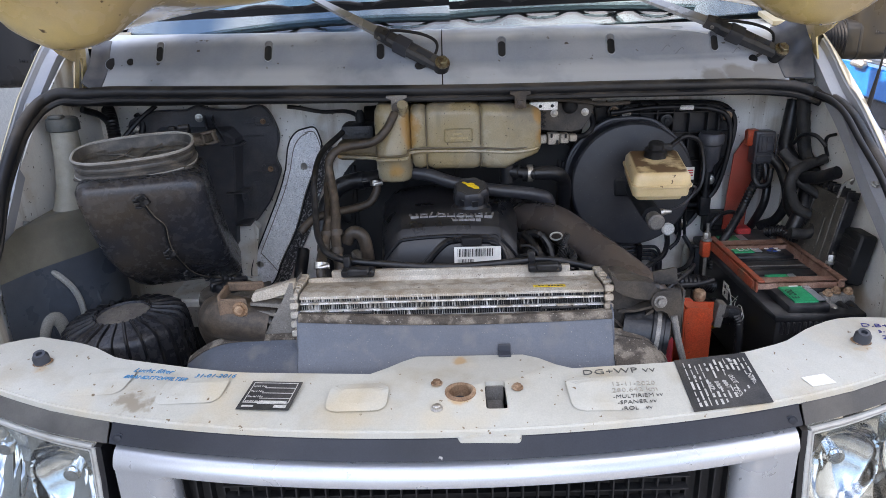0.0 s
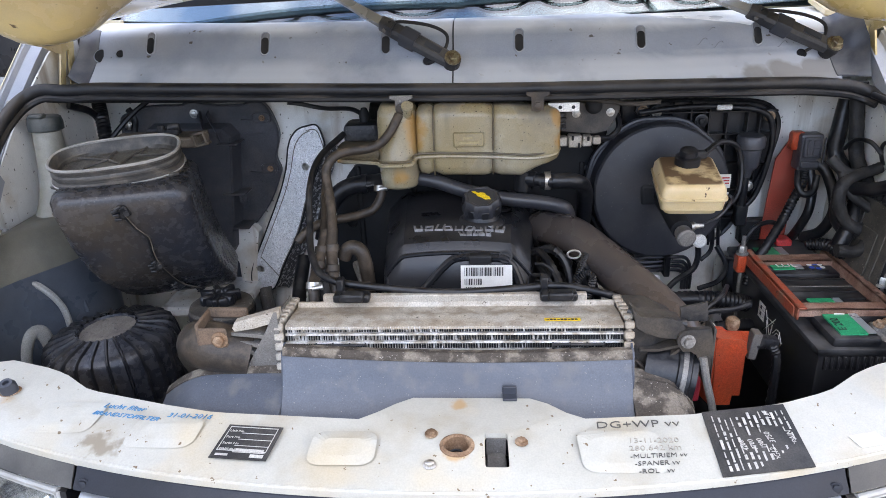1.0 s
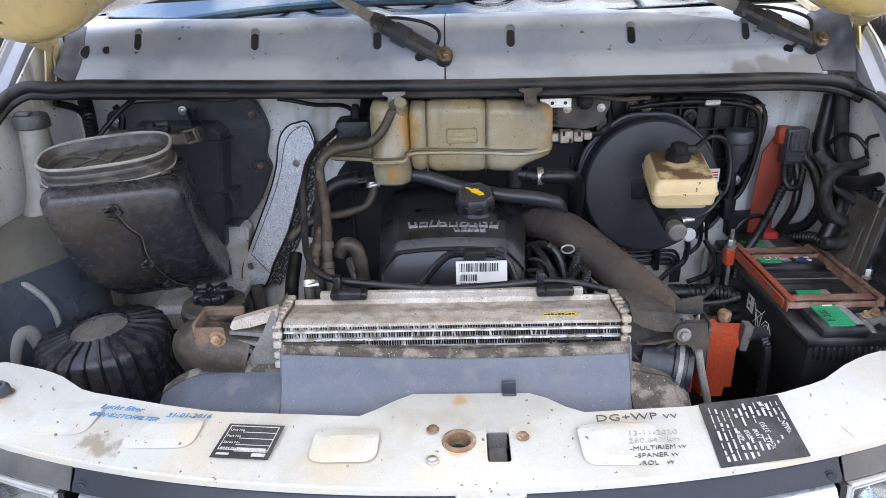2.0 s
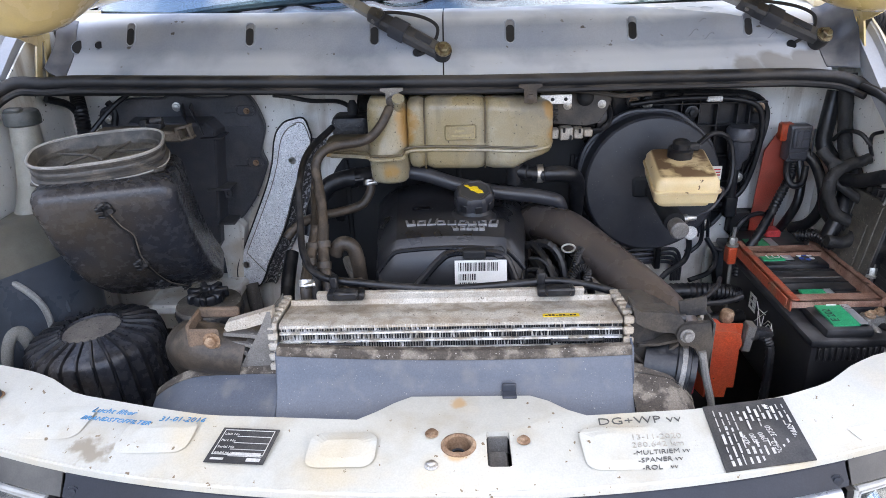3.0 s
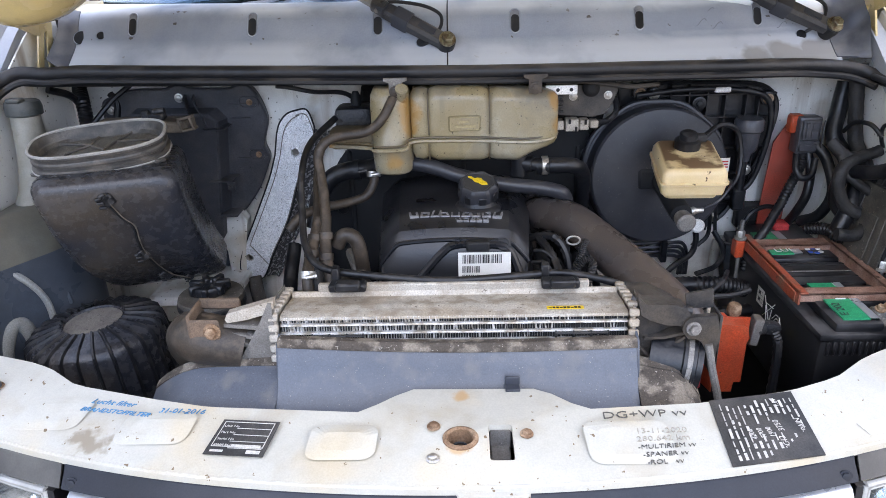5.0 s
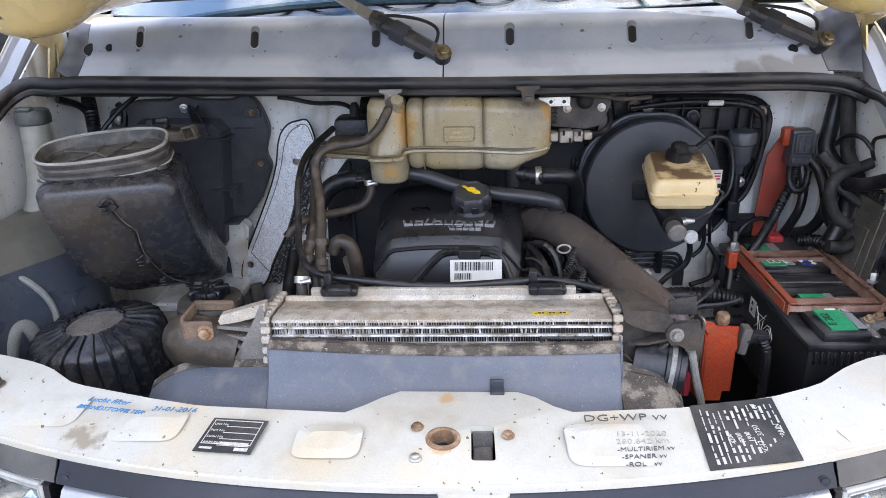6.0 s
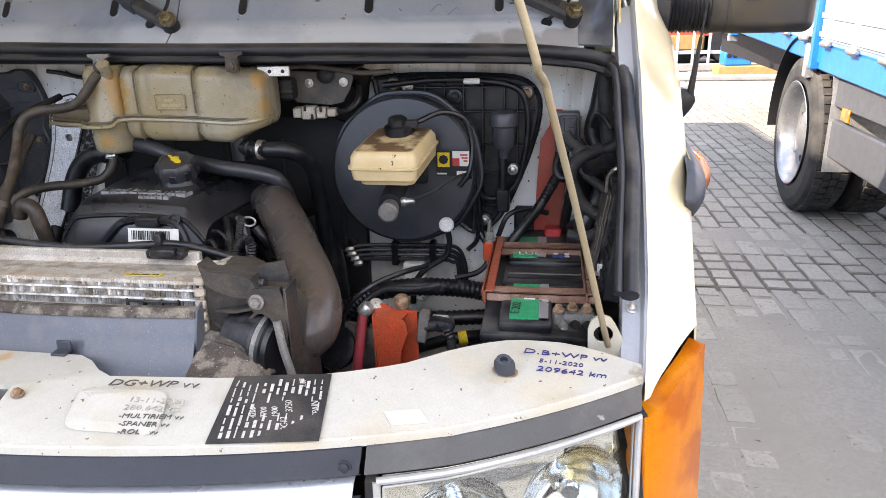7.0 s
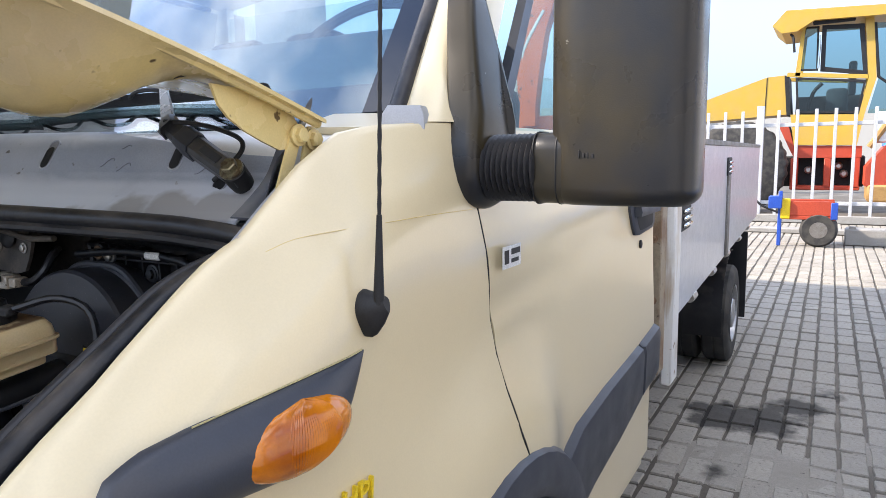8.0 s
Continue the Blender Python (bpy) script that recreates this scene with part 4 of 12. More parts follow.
bm = bmesh.new()
box(bm, -0.345, 0.345, -0.008, 0.008, -0.0011, 0.0011)
me_rail = mesh_of(bm, M_GRILLE, True)
for k in range(38):
    x = -0.385 + k * 0.0212
    ob = new("grille_bar", me_bar)
    ob.parent = grille
    ob.location = Vector((x, front_line(x) - 0.016, 0.918)) - origin(grille)
for k in range(12):
    ob = new("grille_rail", me_rail)
    ob.parent = grille
    ob.location = Vector((0.008, 0.988, 1.038 - k * 0.021)) - origin(grille)
bm = bmesh.new()
box(bm, -0.40, 0.415, 1.035, 1.043, 0.78, 1.06)
part("grille_backing", bm, M_GRILLE, grille)
bm = bmesh.new()
px = [-0.93 + 1.86 * k / 40 for k in range(41)]
sheet(bm, [[(x, front_line(x) * 1.0 - 0.085 + dy, z) for x in px] for dy, z in ((0.06, 0.80), (0.0, 0.79), (-0.02, 0.75), (-0.025, 0.60), (-0.01, 0.46), (0.05, 0.42))], 0.006, (0, 1, 0))
part("bumper", bm, M_TRIM, van, "dark grey plastic front bumper")


def headlamp(sx):
    """Clear glass over a chrome reflector with two bowls; amber corner lamp."""
    at = thing("headlamp", (0, 0, 0), "", "")
    at.parent = van
    at.matrix_basis = Matrix.Translation(Vector((sx * 0.69, 1.1, 0.85)) - origin(van))
    for key in ("label", "category"):
        if key in at:
            del at[key]
    pxs = [0.524 + 0.334 * k / 14 for k in range(15)]
    low = lambda x: 0.855 + 0.03 * (x - 0.52) / 0.34
    top = lambda x: 1.074 + 0.002 * (x - 0.52) / 0.34
    yy = lambda x, h: front_line(x) - 0.019 - 0.036 * (1 - h) ** 1.4
    bm = bmesh.new()
    sheet(bm, [[(sx * x, yy(x, h), low(x) + (top(x) - low(x)) * h) for x in pxs] for h in (0, 0.15, 0.35, 0.6, 0.8, 0.93, 1.0)], 0.003, (0, 1, 0))
    ln = part("lens", bm, M_LENS, at, "clear headlamp glass")
    ln.visible_shadow = False

    # fluted reflector with two bowls pressed into it
    def deep(x, z):
        d = 0.018 + 0.004 * abs(math.sin(x * 42)) + 0.003 * abs(math.sin(z * 60 + x * 9))
        for cx, r in ((0.612, 0.070), (0.765, 0.074)):
            q = ((x - cx) ** 2 + (z - 0.975) ** 2) / (r * r)
            if q < 1:
                d += 0.055 * (1 - q)
        return d

    bm = bmesh.new()
    fx = [0.526 + 0.330 * k / 120 for k in range(121)]
    sheet(bm, [[(sx * x, yy(x, h / 72) + deep(x, low(x) + (top(x) - low(x)) * h / 72), low(x) + (top(x) - low(x)) * h / 72) for x in fx] for h in range(73)], 0.003, (0, 1, 0))
    part("reflector", bm, M_REFLECT, at, "silver reflector with two bowls", angle=25)
    for x, r in ((0.612, 0.014), (0.765, 0.015)):
        bm = bmesh.new()
        c = (sx * x, front_line(x) + 0.012, 0.975)
        lathe(bm, [(0.010, 0.045), (0.012, 0.012), (r, 0.008), (r, 0.004), (0.012, 0.0)], c, (0, 1, 0.12), 16)
        part("bulb_shield", bm, M_CHROME, at)
    # moulded rim of the glass and a dark sheet for the shadow line above it
    rim = [(x, 1.0) for x in pxs] + [(0.858, h) for h in (0.9, 0.7, 0.5, 0.3, 0.1, 0.0)] + [(x, 0.0) for x in reversed(pxs)] + [(0.524, h) for h in (0.1, 0.3, 0.5, 0.7, 0.9, 1.0)]
    hose("lens_rim", [(sx * x, yy(x, h) - 0.002, low(x) + (top(x) - low(x)) * h) for x, h in rim], 0.0048, M_LENSRIM, at, 8, 1, smooth=False)
    hose("lens_bead", [(sx * (0.69 + (x - 0.69) * 0.955), yy(x, h) - 0.001, low(x) + (top(x) - low(x)) * (0.5 + (h - 0.5) * 0.93)) for x, h in rim], 0.0016, M_LENSRIM, at, 6, 1, smooth=False)
    bm = bmesh.new()
    sheet(bm, [[(sx * x, front_line(x) - 0.004, z) for x in pxs] for z in (1.070, 1.10)], 0.004, (0, 1, 0))
    part("lamp_gap", bm, M_MDARK, at)
    for x in (0.518, 0.862):
        bm = bmesh.new()
        sheet(bm, [[(sx * (x + dx), yy(x, h) - 0.003, low(x) + (top(x) - low(x)) * h) for dx in (-0.006, 0.006)] for h in (0, 0.25, 0.5, 0.75, 1)], 0.03, (0, 1, 0))
        part("lamp_gasket", bm, M_RUBBER, at)
    bm = bmesh.new()
    prof = ((0.862, 1.184, 1.074), (0.883, 1.202, 1.083), (0.906, 1.232, 1.098), (0.930, 1.266, 1.113), (0.949, 1.300, 1.122))
    rows = [prof] + [[(x * (1 + 0.010 * h), y - 0.020 * h - 0.010 * h * (1 - h), z - h * (z - 0.86)) for x, y, z in prof] for h in (0.08, 0.2, 0.4, 0.7, 1.0)]
    rows = [[(x + 0.003, y - 0.004, z) for x, y, z in r] for r in rows]
    sheet(bm, [[(sx * x, y, z) for x, y, z in r] for r in rows], 0.03, (-0.5 * sx, 0.8, -0.1))
    part("corner_lamp", bm, M_AMBER, at, "amber corner indicator")
    return at


lamp_by_side = {sx: headlamp(sx) for sx in (-1, 1)}


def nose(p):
    """Slopes crossmember, strip, grille and lamps forward, shaped to fit the camera's view."""
    # points slide along sight lines from one viewpoint at (0.03, 0.33, 1.71)
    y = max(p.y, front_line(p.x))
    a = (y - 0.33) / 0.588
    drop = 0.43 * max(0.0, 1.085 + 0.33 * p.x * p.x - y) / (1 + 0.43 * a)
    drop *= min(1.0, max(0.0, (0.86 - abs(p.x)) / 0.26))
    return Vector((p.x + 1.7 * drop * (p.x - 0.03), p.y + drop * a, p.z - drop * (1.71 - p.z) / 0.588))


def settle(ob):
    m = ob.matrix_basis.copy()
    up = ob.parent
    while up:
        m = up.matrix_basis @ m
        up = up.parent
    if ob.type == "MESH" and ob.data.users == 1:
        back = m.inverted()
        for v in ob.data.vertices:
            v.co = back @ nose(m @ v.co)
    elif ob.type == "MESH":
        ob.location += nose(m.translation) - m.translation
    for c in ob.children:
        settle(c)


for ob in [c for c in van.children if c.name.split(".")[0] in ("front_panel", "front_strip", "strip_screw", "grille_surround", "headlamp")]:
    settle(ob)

# ---- wings, flanges and inner walls ----
EDGE_Y = (1.20, 1.25, 1.34, 1.53, 1.70, 1.82, 1.90, 1.96, 2.13)
EDGE_Z = (1.065, 1.092, 1.152, 1.292, 1.453, 1.545, 1.588, 1.600, 1.607)
EDGE_X = (0.868, 0.874, 0.882, 0.888, 0.893, 0.893, 0.895, 0.912, 0.968)


def crown(sx, y):
    """How far the wing's top stands above its flange line."""
    if sx < 0:
        return 0.052 * min(1.0, max(0.0, (y - 1.25) / 0.25)) * min(1.0, max(0.0, (2.13 - y) / 0.2))
    return lerp_at(y, (1.20, 1.27, 1.34, 1.45, 1.50, 1.56, 1.62, 1.66, 1.72), (0.0, 0.018, 0.040, 0.056, 0.056, 0.047, 0.034, 0.025, 0.0))


def edge_z(sx, y):
    return lerp_at(y, EDGE_Y, EDGE_Z) + crown(sx, y)


def flange_z(sx, y):
    return edge_z(sx, y) - (0.45 * crown(sx, y) if sx > 0 else 0.0)


def edge_x(sx, y):
    return lerp_at(y, EDGE_Y, EDGE_X) + (0.040 * min(1.0, max(0.0, (y - 1.2) / 0.4)) if sx < 0 else 0.0)


def side_x(y, z=1.2):
    base = lerp_at(y, (1.2, 1.5, 1.8, 2.13, 2.6, 3.4), (0.925, 0.958, 0.983, 0.992, 0.996, 0.996))
    line = lerp_at(y, (1.80, 2.26, 2.46, 2.87, 3.40), (1.308, 1.330, 1.348, 1.395, 1.455))
    fold = 0.008 / (1 + math.exp((z - line) / 0.009)) * min(1.0, max(0.0, (y - 1.78) / 0.25)) * min(1.0, max(0.0, (3.3 - y) / 0.5))
    # the skin swells out to the wheel arch
    u = min(1.0, max(0.0, (0.64 - math.hypot(y - 2.205, z - 0.635)) / 0.23))
    swell = 0.035 * u * u * (3 - 2 * u) * min(1.0, max(0.0, (2.52 - y) / 0.15))
    return base + swell + 0.010 * math.exp(-((z - 1.02) / 0.16) ** 2) - fold - 0.03 * max(0.0, (z - 1.25) / 0.35) ** 2


def arch_z(y, floor):
    d = abs(y - 2.205)
    return max(floor, 0.635 + math.sqrt(max(0.0, 0.34 ** 2 - d * d))) if d < 0.34 else floor


def split_y(z):
    """Where wing and door meet at height z."""
    return lerp_at(z, (0.60, 0.994, 1.079, 1.16, 1.252, 1.347, 1.388, 1.473, 1.61), (2.30, 2.267, 2.222, 2.203, 2.191, 2.170, 2.170, 2.149, 2.134)) - 0.002


def facet(a):
    """How far out the wing's shoulder reaches at angle a of its turn: a flat slope with a soft lower bend."""
    return 0.10 * math.sin(a) ** 0.85 + 0.90 * (1 - math.cos(a))


def wing_x(y, z):
    """How far out the wing's skin lies at y and z."""
    ze, xe = edge_z(1, y), lerp_at(y, EDGE_Y, EDGE_X)
    d = 0.014 + 0.086 * min(1.0, max(0.0, y - 1.25) / 0.35)
    if z < ze - d:
        return side_x(y, z)
    a = math.acos(max(0.0, min(1.0, 1 - (ze - z) / d)))
    return xe + (side_x(y, ze - d) - xe) * facet(a)


def wing(sx):
    bm = bmesh.new()
    rows = []
    for k in range(17):
        row = []
        for i in range(37):
            s = i / 36
            y0 = lerp_at(k, (0, 2, 4, 7, 10, 16), (1.205, 1.232, 1.262, 1.318, 1.318, 1.30))
            y = y0 + s * (2.132 - y0)
            ze, xe = edge_z(sx, y), edge_x(sx, y)
            if k <= 7:
                a = math.pi / 2 * k / 7
                d = 0.014 + 0.086 * min(1.0, max(0.0, y - 1.25) / 0.35)
                zs = ze - d
                x = xe + (max(side_x(y, zs), xe + 0.03 * min(1.0, max(0.0, (2.0 - y) / 0.2))) - xe) * facet(a)
                z = ze - d * (1 - math.cos(a))
            else:
                zs = ze - (0.014 + 0.086 * min(1.0, max(0.0, y - 1.25) / 0.35))
                zb = arch_z(y, 0.52)
                z = zs + (zb - zs) * ((k - 7) / 9) ** 1.1
                y += s * (split_y(z) - 2.132)
                z = max(z, arch_z(y, 0.52))
                x = max(side_x(y, z), xe + 0.03 * min(1.0, max(0.0, (2.0 - y) / 0.2)))
            row.append((sx * x, y, z))
        rows.append(row)
    sheet(bm, rows, 0.0025, (-sx, 0, 0))
    w = part("front_wing", bm, M_CREAM, van, "cream front wing", angle=50)
    hose("panel_seam", [(sx * wing_x(y, z), y, z) for y, z in ((1.735, 1.452), (1.77, 1.463), (1.82, 1.469), (1.90, 1.472), (2.0, 1.473), (2.13, 1.472))], 0.0005, M_HOODIN, w, 6, 6)
    # flange between seal and wing edge, with its bolts
    bm = bmesh.new()
    ys = [1.24 + 0.62 * k / 20 for k in range(21)]
    sheet(bm, [[(sx * x(y), y, (edge_z(sx, y) if dz > -0.01 else flange_z(sx, y)) + dz) for y in ys] for x, dz in ((lambda y: edge_x(sx, y) + 0.001, -0.003), (lambda y: edge_x(sx, y) - 0.004, -0.006), (lambda y: edge_x(sx, y) - 0.008, -0.020), (lambda y: edge_x(sx, y) - 0.032, -0.024), (lambda y: edge_x(sx, y) - 0.034, -0.06))], 0.002, (-sx, 0, 0))
    fl = part("wing_flange", bm, M_FLANGE, w, "pale grey wing flange")
    for y in (1.339, 1.526, 1.70):
        bolt("flange_bolt", (sx * (edge_x(sx, y) - 0.022), y, flange_z(sx, y) - 0.0215), (0.1 * sx, -0.55, 0.8), 0.0065, 0.006, M_STEEL, fl)
    # inner wall of the bay
    bm = bmesh.new()
    ys = [1.22 + 0.72 * k / 12 for k in range(13)]
    sheet(bm, [[(sx * (0.886 - 0.015 * h + 0.008 * math.sin(9 * y)), y, (flange_z(sx, y) - 0.03) * (1 - h) + 0.60 * h) for y in ys] for h in (0, 0.15, 0.35, 0.6, 1.0)], 0.004, (sx, 0, 0))
    part("inner_wing", bm, M_BAYPAINT, w, "dirty cream inner wing")
    return w


wing_by_side = {sx: wing(sx) for sx in (-1, 1)}

# the corner lamp runs back along the wing; a dark pointed sheet stands for the shaded gap
TAIL_Y = (1.296, 1.34, 1.40, 1.47, 1.55, 1.60, 1.65, 1.685, 1.702)
TAIL_HI = (1.118, 1.098, 1.076, 1.062, 1.059, 1.062, 1.068, 1.074, 1.077)
TAIL_LO = (1.098, 1.066, 1.042, 1.020, 1.003, 1.010, 1.026, 1.052, 1.076)
for sx in (-1, 1):
    bm = bmesh.new()
    ys = [1.296 + 0.406 * k / 30 for k in range(31)]
    sheet(bm, [[(sx * (side_x(y, z) + 0.0012), y, z) for y in ys for z in [lerp_at(y, TAIL_Y, TAIL_LO) * (1 - c) + lerp_at(y, TAIL_Y, TAIL_HI) * c]] for c in (0, 0.5, 1)], 0.003, (-sx, 0, 0))
    part("lamp_gap", bm, M_GRILLE, lamp_by_side[sx])
    bm = bmesh.new()
    ys = [1.296 + 0.27 * k / 18 for k in range(19)]
    sheet(bm, [[(sx * (side_x(y, z) + o), y - 0.05 * (1 - c) * (y - 1.296) / 0.27, z) for y in ys for z in [0.86 * (1 - c) + (lerp_at(y, TAIL_Y, TAIL_LO) + 0.002) * c]] for c, o in ((0, 0.004), (0.3, 0.007), (0.6, 0.008), (0.85, 0.007), (0.97, 0.005), (1, 0.002))], 0.006, (-sx, 0, 0))
    part("corner_lens", bm, M_AMBER, lamp_by_side[sx], "amber corner indicator along the wing", angle=60)

# side indicator in its dark housing, badge and aerial, on the driver's side wing; the housing on the other wing too
for sx in (-1, 1):
    w = wing_by_side[sx]
    YS = (1.488, 1.500, 1.530, 1.580, 1.640, 1.700, 1.745, 1.775, 1.800, 1.815, 1.826)
    HI = (1.268, 1.290, 1.303, 1.309, 1.312, 1.315, 1.3175, 1.319, 1.321, 1.3225, 1.324)
    LO = (1.262, 1.238, 1.230, 1.227, 1.222, 1.217, 1.222, 1.240, 1.272, 1.298, 1.322)
    OUT = (0.002, 0.010, 0.022, 0.030, 0.032, 0.030, 0.024, 0.016, 0.008, 0.004, 0.001)
    bm = bmesh.new()
    rows = []
    for i in range(31):
        y = 1.488 + 0.338 * i / 30
        lo, hi, out = (lerp_at(y, YS, q) for q in (LO, HI, OUT))
        rows.append([(sx * (side_x(y, lo + (hi - lo) * c) + 0.001 + out * math.sin(math.pi * (0.03 + 0.94 * c)) ** 0.7), y, lo + (hi - lo) * c) for c in (0, 0.04, 0.12, 0.25, 0.4, 0.55, 0.7, 0.84, 0.94, 1)])
    sheet(bm, rows, 0.012, (-sx, 0, 0))
    hs = part("indicator_housing", bm, M_TRIM, w, "dark grey leaf-shaped housing", angle=60)
    hose("housing_gasket", [(sx * (side_x(y, lerp_at(y, YS, HI)) + 0.002), y, lerp_at(y, YS, HI) + 0.0015) for y in (1.58, 1.64, 1.70, 1.745, 1.80, 1.822)], 0.0010, M_LENSEDGE, hs, 6, 3)
    # ribbed oval lens that leans with the housing
    bm = bmesh.new()
    rings = []
    for k in range(91):
        u = -1 + k / 45
        ridge = (0.0013 if k % 2 else 0.0) * (1.0 if u < 0.45 else 0.15)
        rows_ = []
        for i in range(15):
            v = -1 + i / 7
            half = 0.083 * math.sqrt(max(0.0, 1 - v * v)) + 0.002
            z = 1.264 + 0.039 * v
            rows_.append((sx * (side_x(1.70, z) + 0.010 + (0.036 + ridge) * math.sqrt(max(0.0, 1 - u * u * 0.96)) * math.sqrt(max(0.02, 1 - v * v * 0.9))), 1.698 + half * u + 0.004 * v, z))
        rings.append(rows_)
    sheet(bm, rings, 0.008, (-sx, 0, 0))
    lens = part("indicator_lens", bm, M_AMBERD, hs, "ribbed amber indicator lens", angle=60)
w = wing_by_side[1]
words("model_badge", "40C12", (0.9745, 1.600, 1.134), 0.048, M_BADGE, w, rx=90, rz=85, slant=0.0, thick=0.003, stretch=1.12)
words("model_badge", "HPI", (0.9895, 1.764, 1.137), 0.042, M_YELLOW, w, rx=90, rz=86, slant=0.1, thick=0.003, stretch=0.95)
bm = bmesh.new()
leafp = spline([(0.0, 0.030), (0.017, 0.022), (0.024, 0.006), (0.018, -0.016), (0.004, -0.036), (-0.006, -0.036), (-0.018, -0.014), (-0.022, 0.006), (-0.014, 0.024), (0.0, 0.030)], 3)[:-1]
loft(bm, [[(0.9835 + o - 0.10 * p.y, 1.836 + 0.86 * p.x * g, 1.371 + 0.86 * p.y * g + lift) for p in leafp] for o, g, lift in ((-0.008, 1.0, 0), (0.004, 1.0, 0), (0.008, 0.93, 0.0), (0.011, 0.90, 0.001), (0.022, 0.62, 0.006), (0.029, 0.34, 0.011))])
aerial = part("aerial_base", bm, M_GRILLE, w, "black leaf-shaped aerial foot", angle=30)
AD = Vector((0.085, -0.07, 1.0)).normalized()
A0 = Vector((1.004, 1.832, 1.380))
hose("aerial_mast", [A0, A0 + AD * 0.05, A0 + AD * 0.11], 0.0072, M_GRILLE, aerial, 10, 3, taper=0.45)
hose("aerial_whip", [A0 + AD * (0.11 + 0.013 * k) for k in range(34)], 0.0022, M_GRILLE, aerial, 6, 1, ridge=0.0006, smooth=False)

# ---- cab ----
def door(sx):
    bm = bmesh.new()
    rows = []
    for k in range(41):
        row = []
        for i in range(25):
            y = 2.136 + 1.205 * i / 24
            zt, zb = 1.605, arch_z(y, 0.60)
            z = zt + (zb - zt) * k / 40
            y += (1 - i / 24) * (split_y(z) + 0.004 - 2.136)
            z = max(z, arch_z(y, 0.60))
            dent = 0.0035 * math.exp(-((z - 1.265 - 0.09 * (y - 2.2)) / 0.018) ** 2 - ((y - 2.25) / 0.22) ** 2)
            row.append((sx * (side_x(y, z) + dent), y, z))
        rows.append(row)
    sheet(bm, rows, 0.003, (-sx, 0, 0))
    d = part("door", bm, M_CREAM, van, "cream cab door", angle=60)
    hose("door_seam", [(sx * (side_x(split_y(z), z) - 0.0016), split_y(z) + 0.001, z) for z in [1.58 - 0.56 * k / 16 for k in range(17)]], 0.0026, M_MDARK, d, 6, 2)
    bm = bmesh.new()
    box(bm, 0.955, 0.972, 2.80, 3.335, 1.605, 2.16, 0.004)
    for v in bm.verts:
        v.co.x = sx * (v.co.x - 0.13 * (v.co.z - 1.605) / 0.55)
    part("rear_frame", bm, M_CREAM, d)
    # window frame: upright behind the mirror, top rail and glass
    bm = bmesh.new()
    def at(y, z, out=0.0):
        return (sx * (0.972 - 0.13 * (z - 1.605) / 0.6 + out), y, z)
    slope = lambda z: 2.245 + 0.60 * (z - 1.605) / 0.6
    sheet(bm, [[at(slope(z) + o, z) for z in (1.605, 1.75, 1.9, 2.05, 2.18)] for o in (0.0, 0.035)], 0.02, (-sx, 0, 0))
    sheet(bm, [[at(y, z) for y in (2.78, 3.0, 3.3)] for z in (2.14, 2.18)], 0.02, (-sx, 0, 0))
    part("window_frame", bm, M_TRIM, d)
    bm = bmesh.new()
    sheet(bm, [[at(y, z, -0.008) for y in (slope(z) + 0.02, 2.7 + (z - 1.6) * 0.2, 2.95)] for z in (1.60, 1.8, 2.0, 2.16)], 0.004, (-sx, 0, 0))
    gl = part("window_glass", bm, M_GLASS, d)
    gl.visible_shadow = False
    bm = bmesh.new()
    box(bm, 0.965, 0.985, 2.60, 3.34, 1.596, 1.612, 0.004)
    for v in bm.verts:
        v.co.x *= sx
    part("waist_seal", bm, M_RUBBER, d)
    # handle over a dark patch that stands for its recess's shade, lock and moulding
    def ring_on(pts, out):
        return [(sx * (side_x(y, z) + out), y, z) for y, z in pts]
    plate = [(3.065, 1.432), (3.062, 1.402), (3.085, 1.350), (3.105, 1.326), (3.150, 1.322), (3.300, 1.330), (3.326, 1.342), (3.330, 1.380), (3.322, 1.432)]
    bm = bmesh.new()
    loft(bm, [ring_on(plate, -0.004), ring_on(plate, 0.007), ring_on([(3.19 + (y - 3.19) * 0.94, 1.38 + (z - 1.38) * 0.90) for y, z in plate], 0.011)])
    hp = part("handle_plate", bm, M_TRIM, d, "dark grey handle surround")
    bm = bmesh.new()
    loft(bm, [ring_on([(3.20 + (y - 3.19) * g, 1.368 + (z - 1.38) * g * 0.8) for y, z in plate], o) for g, o in ((0.70, 0.0112), (0.66, 0.0122))])
    part("recess", bm, M_MDARK, hp)
    bm = bmesh.new()
    loft(bm, [[(sx * (side_x(y, 1.39) + o), y, z) for o, z in ((0.012, 1.378), (0.030, 1.380), (0.033, 1.392), (0.028, 1.412), (0.012, 1.414))] for y in (3.09, 3.11, 3.20, 3.30, 3.315)])
    part("door_handle", bm, M_TRIM, hp)
    bm = bmesh.new()
    lathe(bm, [(0.013, -0.002), (0.012, 0.004), (0.007, 0.006)], (sx * side_x(3.181, 1.292), 3.181, 1.292), (sx, 0, 0), 14)
    part("door_lock", bm, M_GRILLE, d)
    UP = ((2.50, 2.52, 2.60, 2.80, 3.065, 3.15, 3.36), (0.900, 0.935, 0.950, 0.972, 0.992, 1.000, 1.024))
    LOW = ((2.50, 2.66, 2.91, 3.166, 3.36), (0.70, 0.752, 0.785, 0.840, 0.864))
    for ya, yb in ((2.500, 3.148), (3.160, 3.345)):
        bm = bmesh.new()
        cuts = [ya, ya + 0.006] + [ya + (yb - ya) * k / 6 for k in range(1, 6)] + [yb - 0.006, yb]
        rows = []
        for y in cuts:
            lo, hi = lerp_at(y, *LOW), lerp_at(y, *UP)
            g = 0.6 if y in (ya, yb) else 1.0
